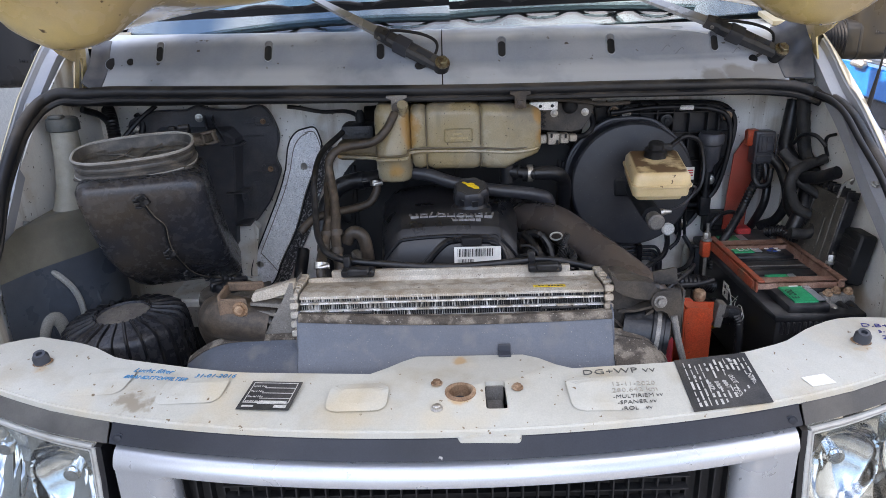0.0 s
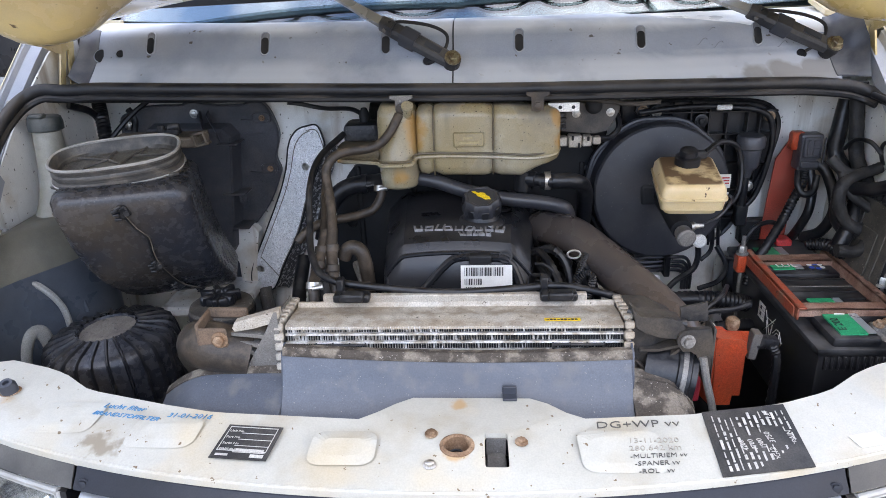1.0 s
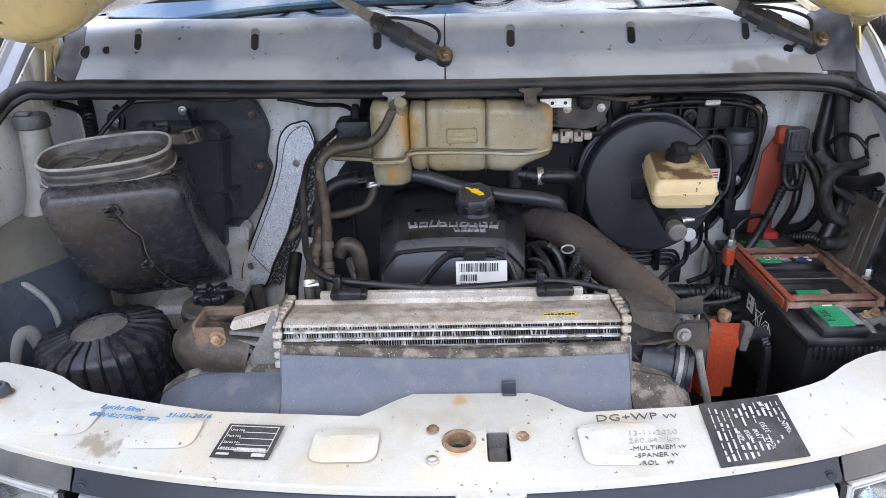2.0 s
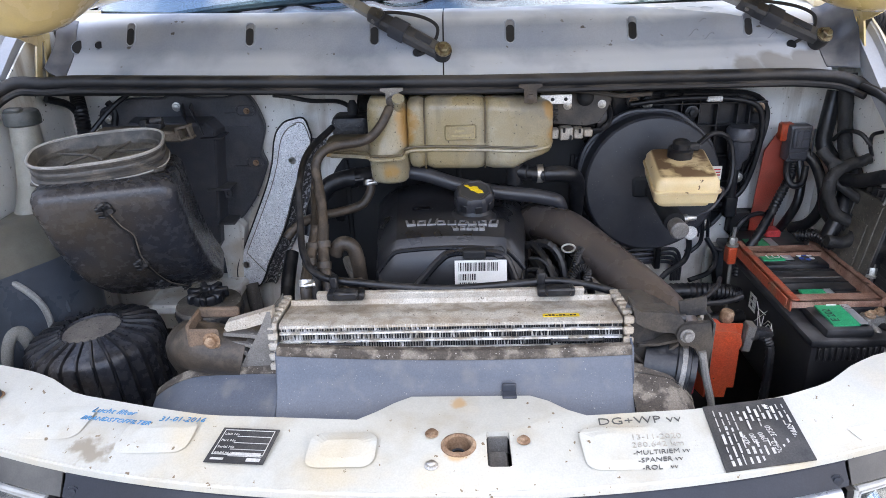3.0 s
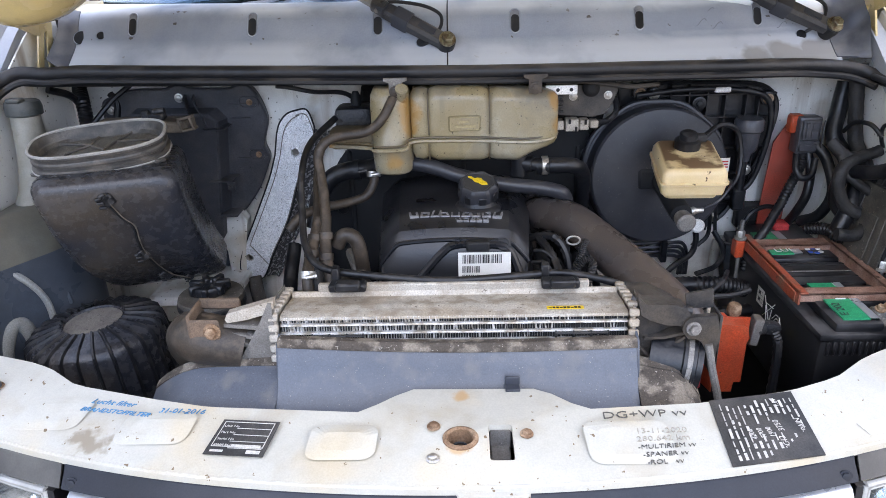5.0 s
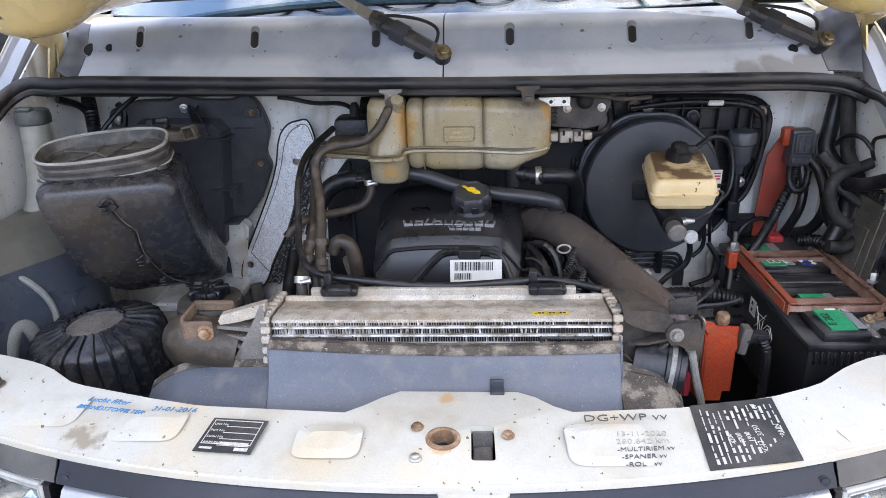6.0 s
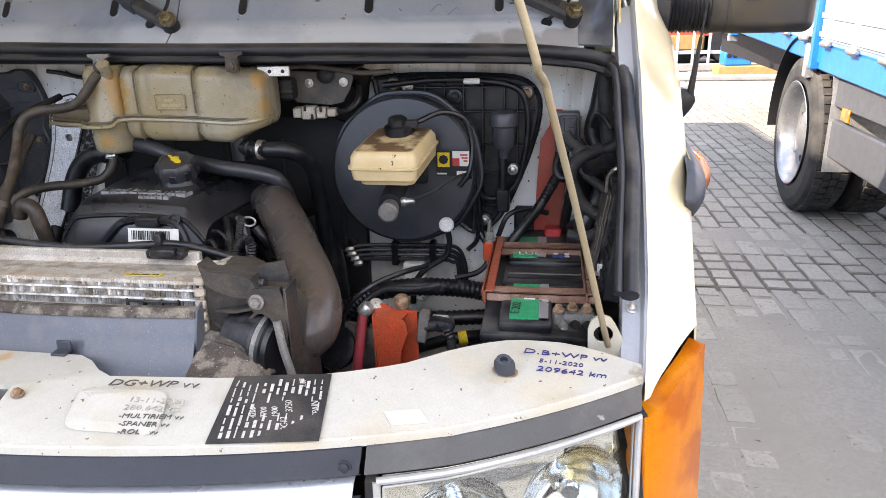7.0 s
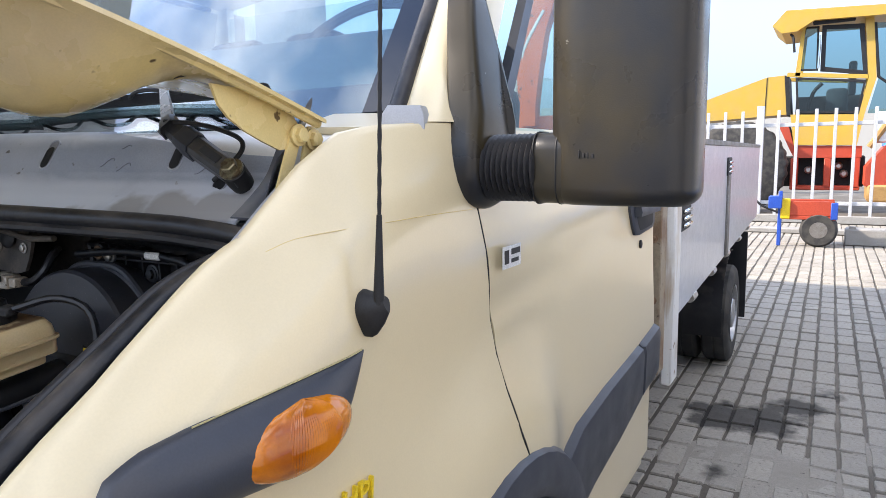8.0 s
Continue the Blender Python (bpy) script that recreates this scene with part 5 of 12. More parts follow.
            rows.append([(sx * (side_x(y, zz) + o * g), y, zz) for o, zz in ((-0.004, lo), (0.022, lo + 0.004), (0.026, lo + 0.016), (0.023, hi - 0.03), (0.019, hi - 0.010), (-0.004, hi))])
        loft(bm, rows)
        part("side_moulding", bm, M_TRIM, d, "dark grey side moulding")
    return d


for sx in (-1, 1):
    door(sx)
    bm = bmesh.new()
    n = 22
    ring = []
    for r, o in ((0.302, -0.065), (0.305, 0.000), (0.313, 0.008), (0.335, 0.013), (0.365, 0.013), (0.390, 0.009), (0.400, -0.005)):
        arc = [(2.205 - r * math.cos(a), 0.635 + r * math.sin(a)) for a in (math.pi * k / n for k in range(n + 1))]
        ring.append([(sx * (1.031 + o), y, z) for y, z in [(2.205 - r, 0.46)] + arc + [(2.205 + r, 0.46)]])
    sheet(bm, ring, 0.006, (-sx, 0, 0))
    part("arch_flare", bm, M_TRIM, van, "dark grey wheel-arch flare")
    bm = bmesh.new()
    sheet(bm, [[(sx * x, 2.21 - 0.43 * math.cos(a), 0.50 + 0.43 * math.sin(a)) for a in (math.pi * (-0.02 + 1.04 * k / n) for k in range(n + 1))] for x in (0.56, 0.75, 0.975)], 0.006, (0, 0, 1))
    part("wheel_house", bm, M_MDARK, van)
    bm = bmesh.new()
    box(bm, sx * 0.62, sx * 0.985, 3.345, 3.40, 0.62, 1.62, 0.01)
    part("rear_corner", bm, M_CREAM, van)
    bm = bmesh.new()
    sheet(bm, [[(sx * (0.988 - 0.01 * h), y, 0.80 - 0.25 * h) for y in (2.78, 3.0, 3.34)] for h in (0, 0.5, 1)], 0.02, (-sx, 0, 0))
    part("sill", bm, M_CREAM, van)
    # windscreen pillar
    bm = bmesh.new()
    rows = []
    for k in range(9):
        h = k / 8
        x, y, z = 0.968 - 0.128 * h, 2.130 + 0.545 * h, 1.607 + 0.613 * h
        rows.append([(sx * (x + dx), y + dy, z) for dx, dy in ((-0.075, -0.075), (-0.05, -0.082), (-0.02, -0.06), (0.0, -0.02), (0.002, 0.05))])
    sheet(bm, rows, 0.02, (-sx, 0.4, 0))
    part("windscreen_pillar", bm, M_CREAM, van, "cream windscreen pillar")
    # pale wedge at the foot of the pillar
    bm = bmesh.new()
    loft(bm, [[(sx * (0.918 + (x - 0.918) * g), 2.045 + (y - 2.045) * g, z) for x, y in ((0.896, 2.005), (0.945, 2.045), (0.935, 2.085), (0.893, 2.055))] for z, g in ((1.595, 1.0), (1.618, 0.95), (1.630, 0.75))])
    part("pillar_foot", bm, M_FLANGE, van)
    # scuttle end
    bm = bmesh.new()
    sheet(bm, [[(sx * 0.80, 1.93, 1.600), (sx * 0.85, 1.945, 1.598), (sx * 0.915, 1.965, 1.598)], [(sx * 0.80, 2.02, 1.622), (sx * 0.87, 2.05, 1.622), (sx * 0.955, 2.12, 1.612)]], 0.01, (0, 0, -1))
    part("scuttle_end", bm, M_CREAM, van)

bm = bmesh.new()
box(bm, -0.94, 0.94, 3.36, 3.40, 0.62, 1.62)
box(bm, -0.94, -0.80, 3.36, 3.40, 1.62, 2.2)
box(bm, 0.80, 0.94, 3.36, 3.40, 1.62, 2.2)
part("cab_rear_wall", bm, M_CREAM, van)
bm = bmesh.new()
box(bm, -0.8, 0.8, 3.37, 3.376, 1.62, 2.14)
rg = part("rear_glass", bm, M_GLASS, van)
rg.visible_shadow = False
bm = bmesh.new()
sheet(bm, [[(x, y, 2.205 + 0.06 * (1 - (x / 0.85) ** 2) + 0.03 * math.sin(math.pi * (y - 2.5) / 0.9)) for x in [-0.85 + 1.7 * k / 12 for k in range(13)]] for y in (2.50, 2.56, 2.7, 3.0, 3.3, 3.40)], 0.03, (0, 0, -1))
part("cab_roof", bm, M_CREAM, van, "cream cab roof")
bm = bmesh.new()
box(bm, -0.92, 0.92, 2.12, 3.38, 0.58, 0.64)
part("cab_floor", bm, M_INTERIOR, van)


def screen(u, v):
    """Windscreen: u across from -1 to 1, v up from 0 to 1."""
    x = u * (0.885 - 0.12 * v)
    y = 1.962 + 0.105 * abs(u) ** 2.2 + v * 0.56
    z = 1.602 + 0.020 * abs(u) ** 2 + v * (0.62 - 0.01 * u * u)
    return x, y, z


bm = bmesh.new()
sheet(bm, [[screen(-1 + 2 * k / 20, v / 10) for k in range(21)] for v in range(11)], 0.005, (0, 1, -0.6))
ws = part("windscreen", bm, M_WGLASS, van, "windscreen reflecting the sky")
ws.visible_shadow = False
bm = bmesh.new()
sheet(bm, [[(screen(-1 + 2 * k / 30, 0)[0], screen(-1 + 2 * k / 30, 0)[1] + dy, screen(-1 + 2 * k / 30, 0)[2] + dz) for k in range(31)] for dy, dz in ((0.010, -0.004), (0.050, 0.036), (0.066, 0.056))], 0.003, (0, 1, -0.8))
part("screen_border", bm, M_FRIT, ws)
for sx in (-1, 1):
    hose("screen_seal", [(screen(sx, v)[0], screen(sx, v)[1] - 0.004, screen(sx, v)[2]) for v in (0, 0.25, 0.5, 0.75, 1.0)], 0.014, M_RUBBER, ws)
    bm = bmesh.new()
    sheet(bm, [[(screen(sx * (1 - 0.06 * a), v / 6)[0], screen(sx * (1 - 0.06 * a), v / 6)[1] - 0.004, screen(sx * (1 - 0.06 * a), v / 6)[2] + 0.003) for v in range(7)] for a in (0, 1)], 0.002, (0, -1, 0.8))
    part("side_border", bm, M_FRIT, ws)

# dashboard, steering wheel and seats behind the screen
# top raised so its teal fills the screen like reflected sky
bm = bmesh.new()
sheet(bm, [[(x, y, z) for x in (-0.86, -0.4, 0, 0.4, 0.86)] for y, z in ((2.10, 1.62), (2.14, 1.665), (2.2, 1.725), (2.34, 1.805), (2.43, 1.805), (2.48, 1.75), (2.50, 1.25))], 0.02, (0, 0.2, -1))
part("dashboard", bm, M_DASH, van, "dashboard top tinted teal for the sky's reflection")
bm = bmesh.new()
ringm = pose(0.40, 2.62, 1.80, 50)
tube(bm, [ringm @ Vector((0.21 * math.cos(a), 0.21 * math.sin(a), 0)) for a in (2 * math.pi * k / 28 for k in range(29))], 0.015, 8, 1, smooth=False)
for a in (0.3, 2.84, 4.71):
    tube(bm, [ringm @ Vector((0, 0, -0.02)), ringm @ Vector((0.2 * math.cos(a), 0.2 * math.sin(a), 0))], 0.014, 8, 3)
lathe(bm, [(0.05, -0.04), (0.055, 0.0), (0.03, 0.012)], (0.40, 2.62, 1.80), ringm.to_3x3() @ Vector((0, 0, 1)), 14)
part("steering_wheel", bm, M_INTERIOR, van)
for x, wd in ((0.36, 0.42), (-0.45, 0.80)):
    bm = bmesh.new()
    box(bm, x - wd / 2, x + wd / 2, 2.78, 3.20, 1.05, 1.20, 0.04, 2)
    box(bm, x - wd / 2, x + wd / 2, 3.12, 3.26, 1.15, 1.78, 0.05, 2, m=about(x, 3.2, 1.15, -8))
    seat = part("cab_seat", bm, M_SEAT, van)
    for hx in ((x,) if wd < 0.6 else (x - 0.2, x + 0.2)):
        bm = bmesh.new()
        box(bm, hx - 0.13, hx + 0.13, 3.22, 3.32, 1.82, 2.02, 0.04, 2)
        part("headrest", bm, M_SEAT, seat)


def mirror(sx):
    def ring(z, gw, gd):
        out = []
        for k in range(40):
            a = 2 * math.pi * k / 40
            c, q = math.cos(a), math.sin(a)
            e = 2 / 3.6
            out.append((sx * (1.210 + 0.104 * gw * math.copysign(abs(c) ** e, c)), 2.172 + 0.064 * gd * math.copysign(abs(q) ** e, q), z))
        return out

    bm = bmesh.new()
    rows = []
    for k in range(7):
        a = radians(90 * k / 6)
        rows.append(ring(1.482 + 0.026 * (1 - math.cos(a)), 1 - 0.20 * (1 - math.sin(a)), 1 - 0.38 * (1 - math.sin(a))))
    rows += [ring(z, 1, 1) for z in (1.56, 1.64, 1.74, 1.84, 1.92)]
    for k in range(1, 6):
        a = radians(90 * k / 5)
        rows.append(ring(1.93 + 0.05 * math.sin(a), 1 - 0.3 * (1 - math.cos(a)), 1 - 0.5 * (1 - math.cos(a))))
    loft(bm, rows)
    mi = part("mirror", bm, M_MIRROR, van, "tall dark door mirror", angle=70)
    bm = bmesh.new()
    tube(bm, [(sx * (0.990 + 0.0045 * k), 2.160, 1.536) for k in range(23)], 0.0465, 20, 1, ridge=0.006, smooth=False)
    part("mirror_bellows", bm, M_RUBBER, mi, "ribbed rubber mirror arm")
    bm = bmesh.new()
    loft(bm, [[(sx * x, 2.160 + p.x * g, 1.536 + p.y * g) for p in rrect(0, 0, 0.086, 0.104, 0.026, 0, 6)] for x, g in ((1.084, 0.97), (1.087, 1.0), (1.110, 1.0), (1.122, 1.02), (1.130, 1.02))])
    part("arm_collar", bm, M_MIRROR, mi, "moulded block joining arm and mirror")
    for x in (1.0865, 1.1215):
        hose("collar_seam", [(sx * x, 2.160 + p.x * 1.022, 1.536 + p.y * 1.022) for p in rrect(0, 0, 0.086, 0.104, 0.026, 0, 6)], 0.0012, M_MDARK, mi, 5, 1, smooth=False)
    for k, (w, h) in enumerate(((0.002, 0.011), (0.003, 0.007), (0.002, 0.008), (0.004, 0.006))):
        bm = bmesh.new()
        box(bm, sx * 1.158 + 0.006 * k, sx * 1.158 + 0.006 * k + w, 2.1076, 2.1095, 1.550, 1.550 + h, 0.0004)
        part("embossed_bar", bm, M_GRILLE, mi)
    # smooth leaf-shaped foot on the door, its top running up along the window
    bm = bmesh.new()
    leaf = spline([(2.190, 1.83), (2.158, 1.765), (2.126, 1.68), (2.100, 1.60), (2.092, 1.535), (2.108, 1.492), (2.150, 1.472), (2.205, 1.474), (2.245, 1.50), (2.262, 1.56), (2.262, 1.64), (2.250, 1.74), (2.238, 1.83)], 3)
    cy, cz = 2.185, 1.60
    loft(bm, [[(sx * (x - 0.13 * max(0.0, p.y - 1.62) / 0.6), cy + (p.x - cy) * g, cz + (p.y - cz) * (g if p.y < cz else 1 - (1 - g) * 0.4)) for p in leaf] for x, g in ((0.955, 1.0), (0.984, 1.0), (0.994, 0.96), (1.001, 0.86), (1.005, 0.70))])
    part("mirror_foot", bm, M_MIRROR, mi, "smooth dark leaf-shaped mirror foot", angle=60)
    bm = bmesh.new()
    box(bm, sx * 1.125, sx * 1.295, 2.232, 2.236, 1.51, 1.95)
    part("mirror_glass", bm, M_CHROME, mi)


for sx in (-1, 1):
    mirror(sx)

# door sticker: a mark and two bars
bm = bmesh.new()
box(bm, 1.0015, 1.0022, 2.196, 2.272, 1.366, 1.404)
stick = part("door_sticker", bm, M_MWHITE, van, "small white sticker with a dark mark")
bm = bmesh.new()
box(bm, 1.0022, 1.0027, 2.203, 2.221, 1.374, 1.397)
box(bm, 1.0022, 1.0027, 2.231, 2.268, 1.388, 1.398)
box(bm, 1.0022, 1.0027, 2.231, 2.262, 1.374, 1.381)
part("sticker_mark", bm, M_GRILLE, stick)

# ---- scuttle, seal and wipers ----
SC = ((1.700, 1.470), (1.708, 1.482), (1.722, 1.490), (1.748, 1.508), (1.770, 1.525), (1.777, 1.532), (1.781, 1.538), (1.784, 1.5395), (1.790, 1.549), (1.803, 1.571), (1.816, 1.587), (1.832, 1.597), (1.850, 1.602), (1.952, 1.606))


def sweep(x):
    """How far the scuttle lies back at x, following the windscreen's foot."""
    return 0.125 * (abs(x) / 0.885) ** 2.2


def scuttle_z(x, y0):
    return lerp_at(y0, [a for a, b in SC], [b for a, b in SC]) - 0.012 * (x - 0.40) * min(1.0, max(0.0, (1.96 - y0) / 0.08))


def scuttle_pt(x, y0, lift=0.0):
    f = min(1.0, max(0.0, (y0 - 1.86) / 0.10))
    sw = sweep(x) * (1 - f) + 0.105 * (abs(x) / 0.885) ** 2.2 * f
    return Vector((x, y0 + sw - 0.75 * lift, scuttle_z(x, y0) + 0.65 * lift))


def scuttle_end(x):
    """The panel's rear edge; on the driver's side a cream plate cuts it lower towards the end."""
    return lerp_at(x, (-0.85, 0.36, 0.44, 0.62, 0.74, 0.85), (1.952, 1.952, 1.842, 1.812, 1.800, 1.796))


for x0, x1 in ((-0.815, -0.0015), (0.0015, 0.800)):
    bm = bmesh.new()
    n, m = 48, 34
    xs = [x0 + (x1 - x0) * k / n for k in range(n + 1)]
    sheet(bm, [[scuttle_pt(x, 1.700 + (scuttle_end(x) - 1.700) * (j / m) ** 1.25) for x in xs] for j in range(m + 1)], 0.004, (0, 0.4, -1))
    sc = part("scuttle_panel", bm, M_COWL, van, "dusty blue-grey scuttle panel below the windscreen", angle=35)
    for x in (-0.671, -0.401, -0.140, 0.136, 0.387, 0.637):
        if not x0 < x < x1:
            continue
        # a drain slot: raised lip round flat patches that put its shade in colour
        def capsule(w, h, lift, down=0.0):
            return [scuttle_pt(x + w * math.cos(a), 1.8015 - down + h * (1 if math.sin(a) > 0 else -1) + 0.62 * w * math.sin(a), lift) for a in (2 * math.pi * (j + 0.5) / 20 for j in range(20))]
        bm = bmesh.new()
        loft(bm, [capsule(0.0120, 0.0088, 0.0002), capsule(0.0104, 0.0088, 0.0022), capsule(0.0092, 0.0085, 0.0012)], cap=False)
        part("slot_lip", bm, M_COWL, sc)
        bm = bmesh.new()
        bm.faces.new([bm.verts.new(p) for p in capsule(0.0094, 0.0086, 0.0010)])
        part("slot_well", bm, M_COWLWELL, sc)
        bm = bmesh.new()
        bm.faces.new([bm.verts.new(p) for p in capsule(0.0080, 0.0052, 0.0016, 0.0036)])
        part("slot_opening", bm, M_MDARK, sc)
    # holes: dark discs on the surface stand for the shade inside
    for hx, hy, r in ((-0.796, 1.784, 0.0160), (-0.747, 1.787, 0.0090), (-0.052, 1.775, 0.0100), (0.729, 1.769, 0.0105)):
        if x0 < hx < x1:
            c = scuttle_pt(hx, hy, 0.0004)
            bm = bmesh.new()
            lathe(bm, [(r * 1.16, 0.0), (r * 1.06, 0.0022), (r, 0.0008)], c, (0.1, -0.8, 0.6), 20)
            part("hole_lip", bm, M_COWL, sc)
            bm = bmesh.new()
            lathe(bm, [(r, 0.0), (r * 0.98, 0.0016)], c, (0.1, -0.8, 0.6), 20)
            part("hole_well", bm, M_MDARK, sc)
    if x0 > 0:
        # curled scratches in the dust
        for hx, hy, w in ((0.516, 1.793, 0.011), (0.550, 1.789, 0.011), (0.538, 1.808, 0.007), (0.690, 1.786, 0.012)):
            hose("dust_scratch", [scuttle_pt(hx + w * math.cos(a), hy + 0.35 * w * math.sin(1.7 * a), 0.0004) for a in (0.2, 0.8, 1.5, 2.2, 2.9)], 0.0006, M_COWLWELL, sc, 5, 4)

# cream plate between the panel's cut edge and the glass
bm = bmesh.new()
xs = [0.34 + 0.52 * k / 26 for k in range(27)]
sheet(bm, [[scuttle_pt(x, scuttle_end(x) - 0.006 + (1.956 - scuttle_end(x)) * j / 14) - Vector((0, 0, 0.0035)) for x in xs] for j in range(15)], 0.004, (0, 0.4, -1))
part("cowl_plate", bm, M_COWLWHITE, van, "whitened body plate below the windscreen", angle=50)

bm = bmesh.new()
ys = [1.702, 1.72, 1.75, 1.775, 1.79, 1.81, 1.84, 1.95]
sheet(bm, [[scuttle_pt(x, y) - Vector((0, 0, 0.0045)) for y in ys] for x in (-0.005, 0.005)], 0.004, (0, 0.4, -1))
part("scuttle_seam", bm, M_MDARK, van)

# end pieces that sweep up to the hinges
for sx in (-1, 1):
    bm = bmesh.new()
    xa = 0.790 if sx > 0 else 0.806
    rows = []
    for k in range(11):
        s = k / 10
        row = []
        for j in range(13):
            y0 = 1.712 + (1.822 - 1.712) * j / 12
            q = scuttle_pt(sx * (xa + (0.852 - xa) * s), y0, 0.002)
            rise = 0.050 * s ** 2.2 * min(1.0, max(0.0, (y0 - 1.715) / 0.03)) if sx > 0 else 0.020 * s ** 2
            row.append((q.x, q.y - (0.030 * s * s if sx > 0 else 0.0), q.z + rise))
        rows.append(row)
    sheet(bm, rows, 0.004, (0, 0.4, -1))
    part("scuttle_cheek", bm, M_CHEEK, van, "grey plastic scuttle end", angle=60)

# bulb seal round the bay
seal_right = [(0.0, 1.694, 1.490), (0.24, 1.703, 1.486), (0.371, 1.715, 1.484), (0.58, 1.744, 1.478), (0.701, 1.768, 1.473), (0.764, 1.782, 1.467), (0.812, 1.792, 1.460), (0.846, 1.790, 1.450), (0.862, 1.768, 1.442), (0.866, 1.715, 1.436), (0.866, 1.650, 1.416), (0.865, 1.577, 1.372), (0.865, 1.495, 1.322), (0.862, 1.44, 1.282), (0.857, 1.38, 1.236), (0.852, 1.305, 1.184)]
seal_left = [(-0.850, 1.305, 1.176), (-0.858, 1.40, 1.256), (-0.875, 1.485, 1.338), (-0.882, 1.55, 1.392), (-0.884, 1.60, 1.432), (-0.884, 1.65, 1.460), (-0.878, 1.695, 1.480), (-0.845, 1.708, 1.494), (-0.79, 1.704, 1.502), (-0.72, 1.700, 1.505), (-0.60, 1.696, 1.502), (-0.30, 1.691, 1.494)]
seal_left = [(x, y, z + 0.004 + 0.010 * min(1.0, max(0.0, (-0.79 - x) / 0.05))) for x, y, z in seal_left]
seal_loop = seal_left + seal_right
hose("bay_seal", seal_loop, 0.0128, M_RUBBER, van, 12, 6, label="dusty black rubber bay seal")
hose("bay_seal_lip", [(x * 0.990, y - 0.006, z - 0.0165) for x, y, z in seal_left + seal_right[:9]], 0.0072, M_RUBBER, van, 8, 6)
hose("side_seal_lip", [(x - 0.016, y - 0.004, z + 0.004) for x, y, z in seal_right[8:]], 0.0065, M_SEALSIDE, van, 10, 6, label="smooth black rubber side seal")

# black closing sheet added under the scuttle to block light from the bay
bm = bmesh.new()
px = [-0.85 + 1.7 * k / 24 for k in range(25)]
sheet(bm, [[(x, y + sweep(x) * (0.9 if x > 0 else 0.2), z - 0.012 * (x / 0.85)) for x in px] for y, z in ((1.694, 1.474), (1.702, 1.468), (1.74, 1.460), (1.86, 1.456), (1.935, 1.455))], 0.006, (0, 0, 1))
part("scuttle_underside", bm, M_MDARK, van)


def wiper(pivot, knee, tip, blade0, blade1, loop):
    """A wiper arm from its nut to the blade, with the washer tube looping to its hole."""
    p, k, t = Vector(pivot), Vector(knee), Vector(tip)
    w = thing("wiper", (0, 0, 0), "", "")
    w.parent = van
    w.matrix_basis = Matrix.Translation(p - origin(van))
    for key in ("label", "category"):
        if key in w:
            del w[key]
    d = (k - p).normalized()
    up = Vector((0, -0.72, 0.69))
    up = (up - d * up.dot(d)).normalized()
    sd = d.cross(up).normalized()
    bm = bmesh.new()
    hexa = ((-1, -1), (1, -1), (1, 0.5), (0.65, 1), (-0.65, 1), (-1, 0.5))
    loft(bm, [[q + sd * a * wd + up * b * ht for a, b in hexa] for q, wd, ht in ((p - d * 0.014, 0.011, 0.007), (p - d * 0.004, 0.0145, 0.009), (p + d * 0.025, 0.0150, 0.0105), (p.lerp(k, 0.55), 0.0155, 0.012), (p.lerp(k, 0.9), 0.0145, 0.011), (k, 0.011, 0.008))])
    part("arm_head", bm, M_WIPERARM, w, "black wiper arm head")
    # channel down the arm's back
    bm = bmesh.new()
    loft(bm, [[q + sd * a * 0.006 + up * (0.0105 + b) for a, b in ((-1, 0), (1, 0), (1, 0.0025), (-1, 0.0025))] for q in (p.lerp(k, 0.18), p.lerp(k, 0.42))])
    part("arm_ridge", bm, M_TRIM, w)
    td = (t - k).normalized()
    bm = bmesh.new()
    loft(bm, [[q + sd * a * wd + up * b * ht for a, b in ((-1, -1), (1, -1), (1, 1), (-1, 1))] for q, wd, ht in ((k - td * 0.012, 0.010, 0.006), (k.lerp(t, 0.3), 0.010, 0.005), (t, 0.006, 0.004))])
    part("arm_rod", bm, M_WIPERROD, w, "satin grey wiper rod")
    # knee block with its pin
    bm = bmesh.new()
    loft(bm, [[k + td * o + sd * a * g + up * (b * 0.0105 + 0.002) for a, b in hexa] for o, g in ((-0.016, 0.0125), (-0.012, 0.0145), (0.016, 0.0140), (0.020, 0.0115))])
    kn = part("knee_block", bm, M_WIPERARM, w)
    bm = bmesh.new()
    lathe(bm, [(0.0045, -0.017), (0.0045, 0.017)], k + up * 0.003, sd, 10)
    part("knee_pin", bm, M_ALUCAST, kn)
    bm = bmesh.new()
    q = p.lerp(k, 0.66)
    loft(bm, [[q + d * o + sd * a * 0.0180 * g + up * b * 0.0150 * g for a, b in hexa] for o, g in ((-0.017, 0.95), (-0.015, 1.0), (0.015, 1.0), (0.017, 0.95))])
    part("arm_clip", bm, M_TRIM, w, "satin grey arm clip")
    bolt("pivot_nut", p + up * 0.010, up, 0.0115, 0.014, M_NUTBRASS, w)
    bm = bmesh.new()
    lathe(bm, [(0.0155, -0.022), (0.017, -0.010), (0.0175, 0.008), (0.0150, 0.0105)], p, up, 20)
    part("pivot_boss", bm, M_GRILLE, w)
    hose("washer_tube", [k + up * 0.012] + [Vector(q) for q in loop], 0.0034, M_GRILLE, w, 8, 6)
    b0, b1 = Vector(blade0), Vector(blade1)
    bm = bmesh.new()
    loft(bm, [[q + Vector((0, -0.3, 0.4)) * a + Vector((0, 0.9, -0.1)) * b * 0.006 for a, b in ((-0.022, -1), (0.022, -1), (0.022, 1), (-0.022, 1))] for q in (b0, b0.lerp(b1, 0.35), b0.lerp(b1, 0.7), b1)])
    part("blade", bm, M_GRILLE, w)
